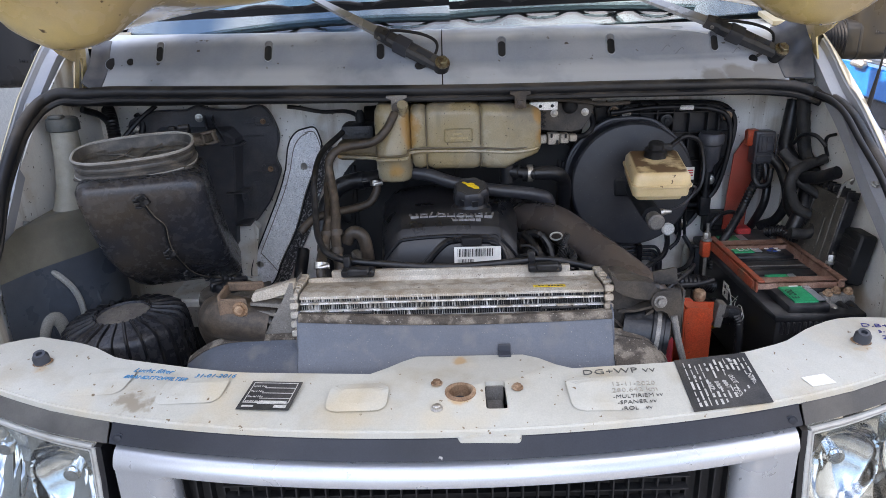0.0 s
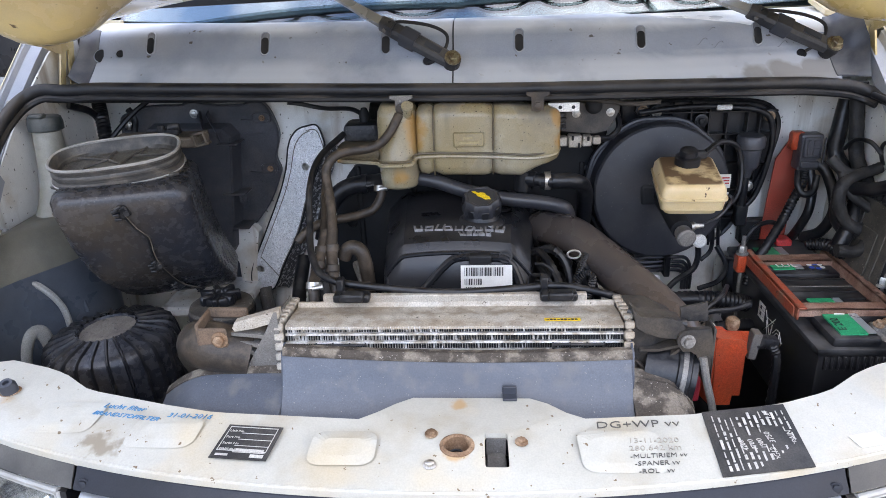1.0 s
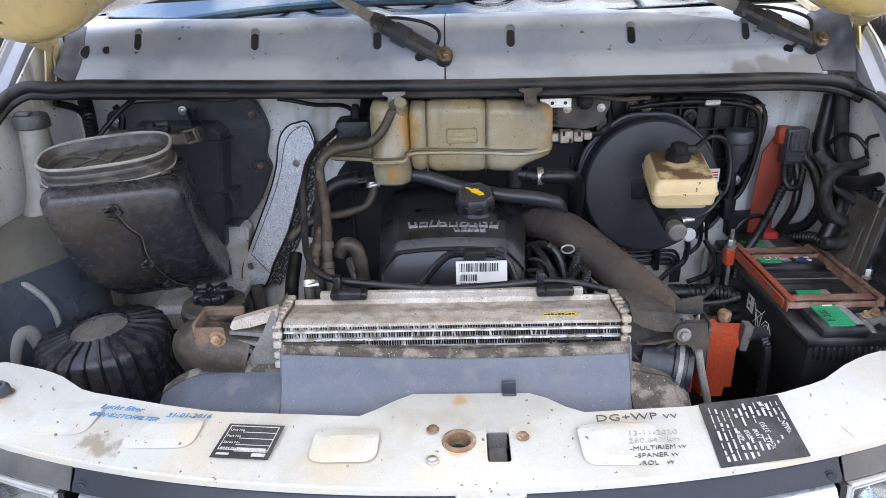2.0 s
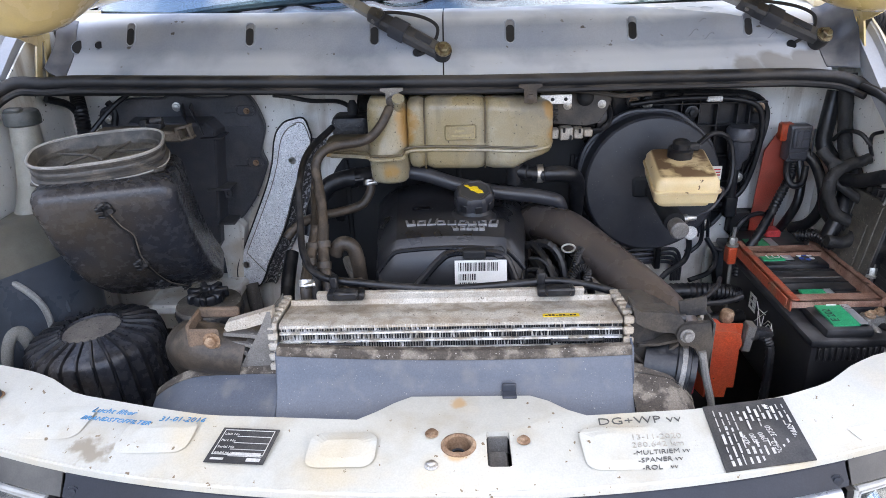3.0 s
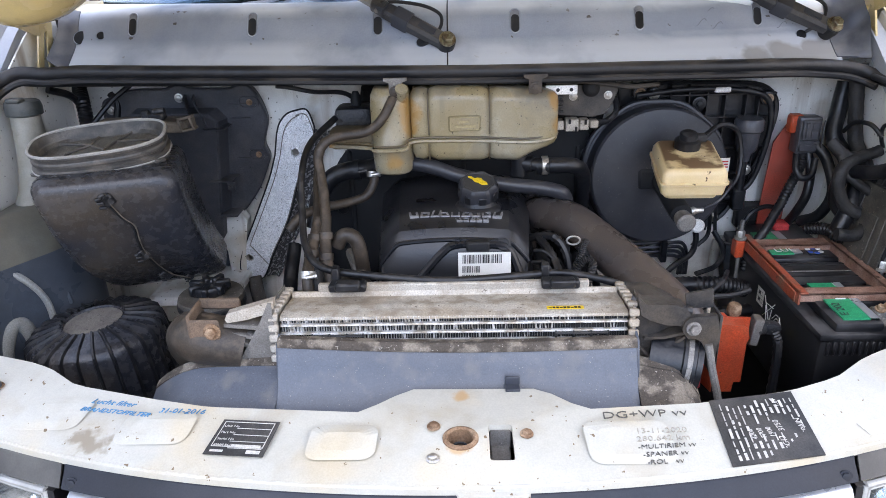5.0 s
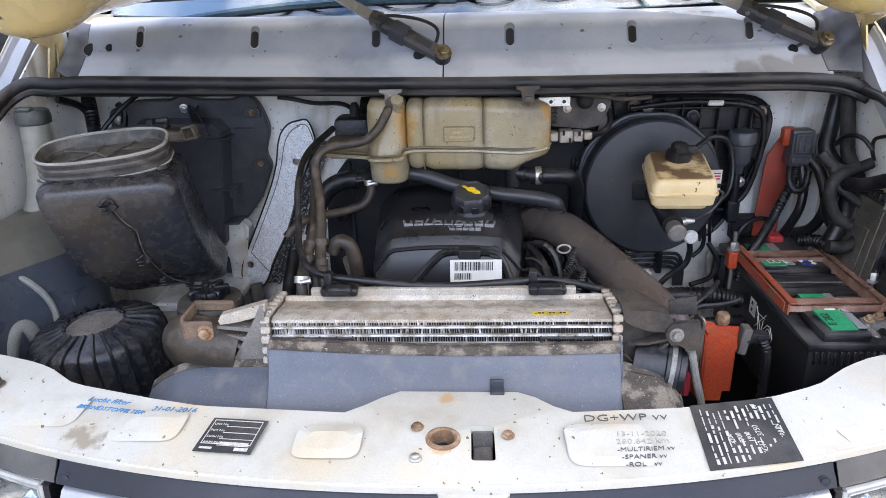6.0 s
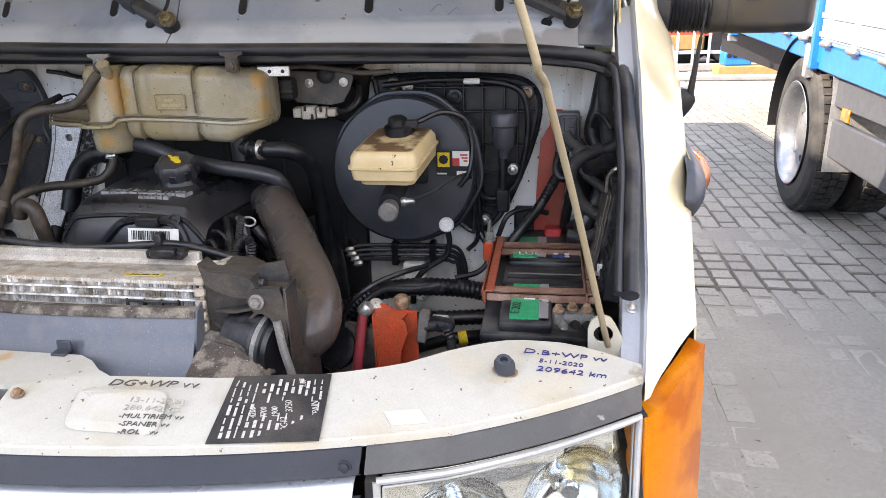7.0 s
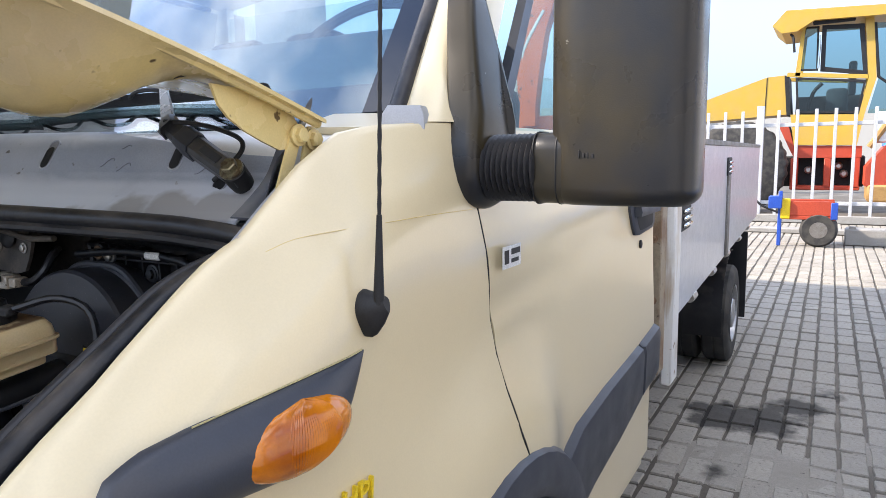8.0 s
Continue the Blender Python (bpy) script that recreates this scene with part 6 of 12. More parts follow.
    bm = bmesh.new()
    for j in range(4):
        q0, q1 = b0.lerp(b1, 0.04 + 0.235 * j), b0.lerp(b1, 0.04 + 0.235 * (j + 0.85))
        up2 = Vector((0, -0.022, 0.012))
        tube(bm, [q0 + up2 * 0.3, q0.lerp(q1, 0.3) + up2, q0.lerp(q1, 0.7) + up2, q1 + up2 * 0.3], 0.004, 6, 3)
    part("blade_yoke", bm, M_GRILLE, w)
    return w


wiper((-0.001, 1.757, 1.537), (-0.132, 1.790, 1.606), (-0.31, 1.935, 1.690), (-0.72, 2.00, 1.655), (0.02, 1.985, 1.670), ((-0.095, 1.79, 1.613), (-0.045, 1.79, 1.604), (-0.014, 1.785, 1.588), (-0.012, 1.772, 1.567), (-0.030, 1.762, 1.543), (-0.052, 1.772, 1.530)))
wiper((0.779, 1.832, 1.535), (0.629, 1.854, 1.603), (0.43, 2.01, 1.690), (0.02, 1.99, 1.660), (0.66, 2.03, 1.668), ((0.680, 1.854, 1.606), (0.727, 1.854, 1.597), (0.763, 1.858, 1.583), (0.772, 1.852, 1.567), (0.759, 1.838, 1.545), (0.731, 1.838, 1.527)))

# ---- bonnet, raised on its rod ----
def lid(x, s):
    u = x / 0.89
    y = 1.888 - math.cos(radians(18)) * s
    z = 1.602 + math.sin(radians(18)) * s - 0.10 * (s / 0.92) ** 2 + 0.105 * (1 - abs(u) ** 2.2)
    return y, z


def inner_drop(x, s):
    a = abs(x)
    lump = 0.102 * math.exp(-(abs(a - 0.715) / 0.135) ** 2.6 - (abs(s - 0.295) / 0.095) ** 2.6)
    roll = 0.040 * math.exp(-((a - 0.40) / 0.22) ** 2 - ((s - 0.16) / 0.08) ** 2)
    rib = 0.03 * math.exp(-((a - 0.1) / 0.06) ** 2) * min(1.0, s / 0.2)
    edge = min(1.0, (0.89 - a) / 0.05, s / 0.035, (0.92 - s) / 0.05)
    return 0.002 + max(0.0, edge) * (lump + roll + rib + 0.010)


bm = bmesh.new()
nx, ns = 64, 36
gx = [-0.89 + 1.78 * k / nx for k in range(nx + 1)]
gs = [0.92 * (j / ns) ** 1.15 for j in range(ns + 1)]
topv = [[bm.verts.new((x * (1 - 0.10 * (s / 0.92) ** 3), lid(x, s)[0], lid(x, s)[1] + 0.003)) for x in gx] for s in gs]
lowv = [[bm.verts.new((x * (1 - 0.10 * (s / 0.92) ** 3), lid(x, s)[0] - 0.2 * inner_drop(x, s), lid(x, s)[1] - inner_drop(x, s))) for x in gx] for s in gs]
for g in (topv, lowv):
    for a, b in zip(g, g[1:]):
        for k in range(nx):
            bm.faces.new((a[k], a[k + 1], b[k + 1], b[k]))
for a, b in ((topv[0], lowv[0]), (topv[-1], lowv[-1]), ([r[0] for r in topv], [r[0] for r in lowv]), ([r[-1] for r in topv], [r[-1] for r in lowv])):
    for k in range(len(a) - 1):
        bm.faces.new((a[k], a[k + 1], b[k + 1], b[k]))
bonnet = part("bonnet", bm, M_HOODIN, van, "raised cream bonnet with yellowed underside", angle=50)
for sx in (-1, 1):
    bm = bmesh.new()
    slab(bm, [(sx * 0.858, y, z) for y, z in ((1.722, 1.640), (1.732, 1.617), (1.746, 1.603), (1.771, 1.588), (1.800, 1.576), (1.828, 1.566), (1.846, 1.568), (1.868, 1.574), (1.876, 1.588), (1.862, 1.602), (1.846, 1.620), (1.835, 1.634))], 0.004, (), (sx, 0, 0))
    hg = part("hinge_arm", bm, M_HOODIN, bonnet, "cream bonnet hinge arm")
    for y, z in ((1.857, 1.585), (1.885, 1.580)):
        bolt("hinge_pin", (sx * 0.868, y, z), (sx, 0, 0), 0.010, 0.011, M_HOODIN, hg)
    bm = bmesh.new()
    for y0, y1 in ((1.857, 1.814), (1.885, 1.858)):
        slab(bm, [(sx * 0.866, y0 - 0.010, 1.588), (sx * 0.866, y0 - 0.004, 1.597), (sx * 0.866, y0 + 0.006, 1.597), (sx * 0.866, y0 + 0.011, 1.588), (sx * 0.866, y1 + 0.010, 1.49), (sx * 0.866, y1 - 0.010, 1.49)], 0.004, (), (-sx, 0, 0))
    part("hinge_link", bm, M_HOODIN, hg)
    # folded rim along the side of the lid
    hose("lid_rim", [(sx * 0.876 * (1 - 0.10 * (k / 10 * 0.9 / 0.92) ** 3), lid(0.876, 0.9 * k / 10)[0], lid(0.876, 0.9 * k / 10)[1] - 0.006) for k in range(11)], 0.006, M_HOODIN, bonnet, 8, 3)

bm = bmesh.new()
tube(bm, [(0.827, 1.298, 1.112), (0.815, 1.276, 1.160), (0.776, 1.209, 1.320), (0.740, 1.146, 1.460), (0.734, 1.132, 1.482), (0.728, 1.106, 1.494), (0.724, 1.092, 1.514), (0.684, 1.070, 1.64), (0.640, 1.046, 1.775)], 0.0043, 10, 5)
part("bonnet_rod", bm, M_PROP, van, "dull metal bonnet support rod")
bm = bmesh.new()
hole = [(0.820 + 0.013 * math.cos(a), 1.300, 1.128 + 0.013 * math.sin(a)) for a in (2 * math.pi * k / 18 for k in range(18))]
slab(bm, [(0.801, 1.300, 1.090), (0.799, 1.300, 1.134), (0.803, 1.300, 1.147), (0.811, 1.300, 1.154), (0.820, 1.300, 1.156), (0.829, 1.300, 1.152), (0.836, 1.300, 1.142), (0.848, 1.300, 1.118), (0.868, 1.300, 1.090)], 0.005, (hole,), (0, 1, 0))
part("rod_bracket", bm, M_PANEL, van, "white rod bracket")

# ---- bulkhead, floor and closing sheets of the bay ----
bm = bmesh.new()
px = [-0.93 + 1.86 * k / 30 for k in range(31)]
sheet(bm, [[(x, 1.925 - 0.02 * math.exp(-((x + 0.40) / 0.06) ** 2) - 0.015 * math.exp(-((x - 0.55) / 0.1) ** 2), z) for x in px] for z in (1.458, 1.40, 1.3, 1.2, 1.1, 1.0, 0.9, 0.8, 0.6)], 0.01, (0, 1, 0))
bulkhead = part("bulkhead", bm, M_BAYPAINT, van, "dirty white engine-bay bulkhead", angle=60)
# near-black floor and walls added so the lower bay stays dark
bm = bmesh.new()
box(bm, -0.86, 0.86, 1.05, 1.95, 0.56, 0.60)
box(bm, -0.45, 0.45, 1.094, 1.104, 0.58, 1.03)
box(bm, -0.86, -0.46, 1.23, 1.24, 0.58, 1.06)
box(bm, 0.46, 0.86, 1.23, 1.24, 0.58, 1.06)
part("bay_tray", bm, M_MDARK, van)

# ---- load bed, wheels ----
bed = thing("load_bed", (0, 0, 0), "", "")
for key in ("label", "category"):
    if key in bed:
        del bed[key]
bed.parent = van
bed.matrix_basis = Matrix.Translation(Vector((0, 5.8, 0.9)) - origin(van))
skew = lambda x, y: x * (1 - 0.026 * (y - 3.7))
bm = bmesh.new()
box(bm, -0.97, 0.97, 3.70, 8.2, 0.93, 0.985, 0.004)
for v in bm.verts:
    v.co.x = skew(v.co.x, v.co.y)
part("bed_floor", bm, M_WOOD, bed)
for sx in (-1, 1):
    bm = bmesh.new()
    box(bm, sx * 0.975, sx * 1.0, 3.72, 8.2, 0.95, 1.61, 0.006)
    for v in bm.verts:
        v.co.x = skew(v.co.x, v.co.y)
    sd = part("dropside", bm, M_BEDGREY, bed, "pale grey drop side")
    for y, z in ((3.87, 1.315), (5.45, 1.47)):
        # proud dark block stands for the shade in the latch recess
        bm = bmesh.new()
        box(bm, sx * 0.996, sx * 1.008, y - 0.11, y + 0.11, z - 0.052, z + 0.052, 0.006)
        for v in bm.verts:
            v.co.x = skew(v.co.x, v.co.y)
        lt = part("side_latch", bm, M_MDARK, sd, "dark block standing for the latch's shaded recess")
        for k in range(3):
            bm = bmesh.new()
            box(bm, sx * 1.006, sx * 1.020, y - 0.085, y + 0.085, z - 0.036 + 0.026 * k, z - 0.020 + 0.026 * k, 0.005)
            for v in bm.verts:
                v.co.x = skew(v.co.x, v.co.y)
            part("latch_lever", bm, M_CHROME, lt)
    bm = bmesh.new()
    box(bm, sx * 0.998, sx * 1.012, 5.38, 5.50, 0.96, 1.42, 0.004)
    box(bm, sx * 0.990, sx * 1.006, 3.72, 8.2, 1.585, 1.612, 0.003)
    for v in bm.verts:
        v.co.x = skew(v.co.x, v.co.y)
    part("side_profile", bm, M_ALUCAST, sd, "bright metal edge profile")
    for y in (4.2, 4.9, 5.6, 6.4, 7.2):
        bm = bmesh.new()
        lathe(bm, [(0.02, -0.05), (0.02, 0.05)], (skew(sx * 0.99, y), y, 0.945), (0, 1, 0), 8)
        part("side_hinge", bm, M_STEEL, sd)
    bm = bmesh.new()
    box(bm, sx * 0.976, sx * 1.014, 3.60, 3.715, 0.735, 2.3, 0.006)
    part("headboard_post", bm, M_POSTWHITE, bed, "white upright with brown weather stains")
    bm = bmesh.new()
    box(bm, sx * 0.92, sx * 0.990, 3.50, 3.585, 0.80, 2.2, 0.004)
    ip = part("inner_post", bm, M_POSTBROWN, bed, "weathered brown inner upright")
    for z in (0.92, 1.06, 1.27, 1.43):
        bolt("post_bolt", (sx * 0.965, 3.50, z), (0, -1, 0), 0.010, 0.006, M_RUSTBOLT, ip)
bm = bmesh.new()
box(bm, -0.93, 0.93, 3.62, 3.66, 0.98, 1.62, 0.005)
part("headboard", bm, M_BEDGREY, bed)
bm = bmesh.new()
box(bm, -0.86, 0.86, 8.16, 8.2, 0.95, 1.61, 0.005)
part("tailboard", bm, M_BEDGREY, bed)
bm = bmesh.new()
for x in (-0.42, 0.42):
    box(bm, x - 0.04, x + 0.04, 2.0, 8.1, 0.62, 0.86, 0.006)
part("chassis_rail", bm, M_MDARK, van)


def wheel(parent, name, x, y, r, w, rim_mat, sx, rim_r=None, dish=0.05):
    rim_r = rim_r or r * 0.58
    bm = bmesh.new()
    lathe(bm, [(rim_r, -w / 2 + 0.01), (r * 0.80, -w / 2), (r * 0.93, -w / 2 + 0.008), (r, -w / 2 + 0.03), (r, -0.01), (r - 0.008, -0.008), (r - 0.008, 0.008), (r, 0.01), (r, w / 2 - 0.03), (r * 0.93, w / 2 - 0.008), (r * 0.80, w / 2), (rim_r, w / 2 - 0.01)], (x, y, r), (1, 0, 0), 48, cap=False)
    t = part("tyre", bm, M_TYRE, parent)
    bm = bmesh.new()
    lathe(bm, [(rim_r * 1.02, w / 2 - 0.004), (rim_r * 0.96, w / 2 - 0.006), (rim_r * 0.90, w / 2 - dish), (rim_r * 0.55, w / 2 - dish * 0.7), (rim_r * 0.50, w / 2 - 0.01), (rim_r * 0.25, w / 2 + 0.0), (rim_r * 0.002, w / 2)], (x, y, r), (sx, 0, 0), 40, cap=False)
    part("rim", bm, rim_mat, parent)
    return t


for sx in (-1, 1):
    for nm, x, y in (("front_wheel", 0.875, 2.21), ("rear_wheel", 0.80, 6.6)):
        wh = thing(nm, (0, 0, 0), "", "")
        for key in ("label", "category"):
            if key in wh:
                del wh[key]
        wh.parent = van
        wh.matrix_basis = Matrix.Translation(Vector((sx * x, y, 0)) - origin(van))
        wheel(wh, nm, sx * x, y, 0.36, 0.195, M_RIM, sx)
        if nm == "rear_wheel":
            wheel(wh, nm, sx * (x - 0.22), y, 0.36, 0.195, M_RIM, sx)
            bm = bmesh.new()
            box(bm, sx * 0.48, sx * 0.93, 6.98, 7.0, 0.25, 0.93, 0.003)
            part("mudflap", bm, M_RUBBER, wh)
            bm = bmesh.new()
            sheet(bm, [[(sx * x, 6.60 - 0.43 * math.cos(a), 0.40 + 0.43 * math.sin(a)) for a in (math.pi * (-0.10 + 0.66 * k / 10) for k in range(11))] for x in (0.44, 0.86)], 0.006, (0, 0, 1))
            part("mudguard", bm, M_RUBBER, wh, "black curved mudguard")


# ---- engine bay: left side ----
def oval(c, u, v, hw, hd, r, n=7):
    """A rounded rectangle in the plane of u and v."""
    c, u, v = Vector(c), Vector(u), Vector(v)
    return [c + u * p.x + v * p.y for p in rrect(0, 0, 2 * hw, 2 * hd, r, 0, n)]


AU, AV = Vector((0.957, 0.2856, 0.05)).normalized(), Vector((-0.281, 0.941, 0.189)).normalized()
M_GAUZEDUST = mat("grey_dust_bed", (0.15, 0.138, 0.12), 0.9, alt=(0.24, 0.225, 0.20), alt_scale=40.0, alt_at=(0.44, 0.60), speck=(0.05, 0.045, 0.04), speck_scale=160.0, bump=0.5, bump_scale=140.0)
M_LEDGE = mat("brown_dusted_plastic", (0.105, 0.088, 0.070), 0.6, alt=(0.17, 0.145, 0.115), alt_scale=22.0, alt_at=(0.44, 0.60), speck=(0.03, 0.026, 0.022), speck_scale=120.0, bump=0.4, bump_scale=90.0)
M_RIMDARK = mat("worn_dark_rubber_collar", (0.050, 0.047, 0.044), 0.40, alt=(0.10, 0.088, 0.074), alt_scale=30.0, alt_at=(0.48, 0.62), dust=(0.17, 0.155, 0.135), dust_amt=0.4, dust_scale=26.0, dust_at=(0.46, 0.6))
airbox = thing("air_filter_box", (-0.60, 1.70, 1.08), "dusty black plastic air filter box with an open oval inlet", "air filter")
bm = bmesh.new()
lu, lv = Vector((0.957, 0.29, 0)), Vector((-0.29, 0.957, 0))
rings = []
for z, cx, cy, hw, hd, r in ((1.083, -0.610, 1.712, 0.092, 0.062, 0.025), (1.088, -0.610, 1.706, 0.108, 0.076, 0.028), (1.100, -0.611, 1.696, 0.115, 0.085, 0.028), (1.122, -0.612, 1.676, 0.118, 0.091, 0.028), (1.150, -0.613, 1.648, 0.119, 0.096, 0.027), (1.197, -0.614, 1.614, 0.120, 0.101, 0.026), (1.260, -0.615, 1.582, 0.120, 0.106, 0.026), (1.330, -0.616, 1.558, 0.120, 0.109, 0.026), (1.352, -0.617, 1.556, 0.119, 0.108, 0.026), (1.364, -0.618, 1.556, 0.113, 0.102, 0.025), (1.369, -0.619, 1.556, 0.104, 0.092, 0.024)):
    rings.append(oval((cx, cy, z), lu, lv, hw, hd, r))
loft(bm, rings)
part("body", bm, M_AIRBOX, airbox, "dusty tapered filter housing", angle=45)


def rim_ring(c, a, b, n=56):
    """A rounded oval in the plane of the inlet."""
    out = []
    for k in range(n):
        t = 2 * math.pi * k / n
        co, si = math.cos(t), math.sin(t)
        out.append(c + AU * a * math.copysign(abs(co) ** 0.72, co) + AV * b * math.copysign(abs(si) ** 0.72, si))
    return out


C = Vector((-0.628, 1.549, 1.411))
N = AU.cross(AV)
bm = bmesh.new()
loft(bm, [rim_ring(C + N * h, 0.1168 * g, 0.0688 * g) for h, g in ((-0.052, 0.95), (-0.040, 0.955), (-0.036, 1.0), (-0.028, 1.005), (-0.025, 0.955), (-0.020, 0.955), (-0.018, 0.985), (-0.013, 0.985), (-0.010, 0.955), (-0.004, 0.965), (-0.002, 1.0), (0.003, 1.0), (0.004, 0.965), (0.000, 0.935), (-0.012, 0.915), (-0.014, 0.895), (-0.045, 0.875))], cap=False)
part("inlet_rim", bm, M_RIMDARK, airbox, "oval inlet collar of worn rubber", angle=35)
lip = rim_ring(C + N * 0.003, 0.1150, 0.0670)
hose("inlet_lip", lip + [lip[0]], 0.0030, M_RIMGREY, airbox, 6, 1, smooth=False, label="pale worn lip")
lip = rim_ring(C - N * 0.032, 0.1172, 0.0692)
hose("inlet_lip", lip + [lip[0]], 0.0016, M_RIMGREY, airbox, 6, 1, smooth=False)
bm = bmesh.new()
vs = [bm.verts.new(p) for p in rim_ring(C - N * 0.026, 0.106, 0.062)]
bm.faces.new(vs)
part("inlet_floor", bm, M_GAUZEDUST, airbox, "dust-laden inlet floor")
# woven gauze: thin wires both ways over the oval
verts, faces = [], []
for way in (0, 1):
    for k in range(-46, 47):
        o = k * 0.0034
        d = Vector((1, 1, 0)).normalized() if way else Vector((1, -1, 0)).normalized()
        side_ = Vector((-d.y, d.x, 0))
        run = [s for s in [-0.125 + 0.0025 * j for j in range(101)] if abs((side_ * o + d * s).x / 0.104) ** 2.8 + abs((side_ * o + d * s).y / 0.0605) ** 2.8 < 1]
        if len(run) < 2:
            continue
        for e0, e1 in ((-0.0007, 0.0007),):
            b = len(verts)
            for s, e in ((run[0], e0), (run[-1], e0), (run[-1], e1), (run[0], e1)):
                q = side_ * (o + e) + d * s
                verts.append(C - N * (0.0215 - 0.0006 * way) + AU * q.x + AV * q.y - origin(airbox))
            faces.append((b, b + 1, b + 2, b + 3))
me = bpy.data.meshes.new("inlet_mesh")
me.from_pydata(verts, [], faces)
me.materials.append(mat("dusty_wire_gauze", (0.20, 0.19, 0.165), 0.6, metal=0.3, alt=(0.09, 0.082, 0.07), alt_scale=30.0))
ob = new("inlet_mesh", me)
ob.parent = airbox
tagged(ob, "dusty wire gauze in the inlet")
for a, b in (((-0.083, 0.050), (-0.023, 0.024)), ((-0.023, 0.024), (-0.012, 0.058)), ((-0.023, 0.024), (-0.060, 0.0)), ((-0.060, 0.0), (-0.066, -0.052)), ((-0.023, 0.024), (0.003, -0.003)), ((0.003, -0.003), (0.046, 0.059)), ((0.023, 0.026), (0.092, 0.012)), ((0.003, -0.003), (0.012, -0.060))):
    bm = bmesh.new()
    tube(bm, [C - N * 0.0195 + AU * a[0] + AV * a[1], C - N * 0.0195 + AU * b[0] + AV * b[1]], 0.0026, 6, 2)
    part("inlet_cross_bar", bm, M_RIMDARK, airbox)
for p, s in (((-0.585, 1.452, 1.328), 1.0), ((-0.575, 1.515, 1.197), 0.85), ((-0.572, 1.583, 1.124), 0.8), ((-0.548, 1.628, 1.096), 0.6)):
    bm = bmesh.new()
    box(bm, -0.010, 0.012, -0.004, 0.005, -0.013, 0.011, 0.003)
    box(bm, -0.017, -0.006, -0.010, -0.003, 0.006, 0.012, 0.0015, m=pose(0, 0, 0, 0, 25, 0))
    box(bm, -0.016, -0.004, -0.010, -0.003, -0.002, 0.003, 0.0012, m=pose(0, 0, 0, 0, 30, 0))
    box(bm, -0.012, 0.0, -0.009, -0.003, -0.014, -0.009, 0.0012, m=pose(0, 0, 0, 0, 40, 0))
    box(bm, -0.004, 0.010, -0.013, -0.006, 0.014, 0.020, 0.002)
    lathe(bm, [(0.0055, 0), (0.005, 0.004), (0.0025, 0.004)], (0.006, -0.004, -0.003), (0, -1, 0.2), 10)
    bmesh.ops.transform(bm, matrix=Matrix.Translation(p) @ pose(0, 0, 0, 18, -28, 17) @ Matrix.Scale(s, 4), verts=bm.verts)
    part("spring_clip", bm, M_BLACKD, airbox)
seam_pts = [(-0.585, 1.452, 1.322), (-0.578, 1.468, 1.292), (-0.566, 1.482, 1.268), (-0.571, 1.497, 1.235), (-0.573, 1.513, 1.204), (-0.570, 1.548, 1.160), (-0.565, 1.584, 1.125), (-0.548, 1.622, 1.098)]
hose("housing_seam", seam_pts, 0.0022, M_MDARK, airbox, 6, 4)
hose("housing_seam", [(x + 0.005, y - 0.0005, z) for x, y, z in seam_pts], 0.0011, M_LEDGE, airbox, 6, 4)
for du, dv, w in ((0.018, -0.069, 0.012), (0.100, -0.048, 0.010), (-0.108, -0.035, 0.009), (0.112, 0.012, 0.007)):
    bm = bmesh.new()
    box(bm, -w, w, -0.005, 0.004, -0.005, 0.002, 0.0015, m=Matrix.Translation(C - N * 0.033 + AU * du + AV * dv) @ pose(0, 0, 0, 10, 0, 17 + 350 * du * (1 if dv < 0 else 0)))
    part("rim_lug", bm, M_RIMDARK, airbox)
# brown moulded ledge behind the inlet, with its open catch
bm = bmesh.new()
box(bm, -0.705, -0.535, 1.690, 1.740, 1.386, 1.408, 0.004, m=about(-0.6, 1.71, 1.40, 0, 2, 3))
box(bm, -0.705, -0.545, 1.735, 1.80, 1.380, 1.398, 0.004)
part("rear_ledge", bm, M_LEDGE, airbox, "dusty brown moulded ledge")
bm = bmesh.new()
for x0, x1, z0, z1 in ((-0.536, -0.504, 1.414, 1.419), (-0.536, -0.504, 1.390, 1.395), (-0.536, -0.530, 1.390, 1.419), (-0.511, -0.506, 1.392, 1.417)):
    box(bm, x0, x1, 1.682, 1.700, z0, z1, 0.001, m=about(-0.52, 1.69, 1.405, 0, -12, 0))
part("catch_loop", bm, M_LEDGE, airbox)
bm = bmesh.new()
box(bm, -0.606, -0.572, 1.706, 1.726, 1.408, 1.422, 0.003)
lathe(bm, [(0.007, -0.012), (0.008, 0.0), (0.007, 0.012)], (-0.584, 1.716, 1.424), (1, 0.1, 0.1), 10)
box(bm, -0.618, -0.604, 1.708, 1.722, 1.404, 1.428, 0.002)
part("rear_clip", bm, M_BLACKD, airbox)

blower = thing("blower_cover", (-0.59, 1.90, 1.10), "flat black plastic cover screwed to the bulkhead", "cover")
bm = bmesh.new()
pts = spline([(-0.788, 1.402), (-0.780, 1.416), (-0.752, 1.426), (-0.715, 1.437), (-0.645, 1.437), (-0.628, 1.442), (-0.608, 1.447), (-0.588, 1.440), (-0.56, 1.436), (-0.50, 1.435), (-0.478, 1.441), (-0.455, 1.442), (-0.436, 1.425), (-0.422, 1.39), (-0.418, 1.36), (-0.430, 1.32), (-0.430, 1.302), (-0.423, 1.28), (-0.430, 1.258), (-0.455, 1.206), (-0.481, 1.171), (-0.505, 1.146), (-0.549, 1.130), (-0.575, 1.08), (-0.66, 1.08), (-0.76, 1.30), (-0.788, 1.36)], 3)
slab(bm, [(p.x, 1.892, p.y) for p in pts], 0.022, (), (0, 1, 0))
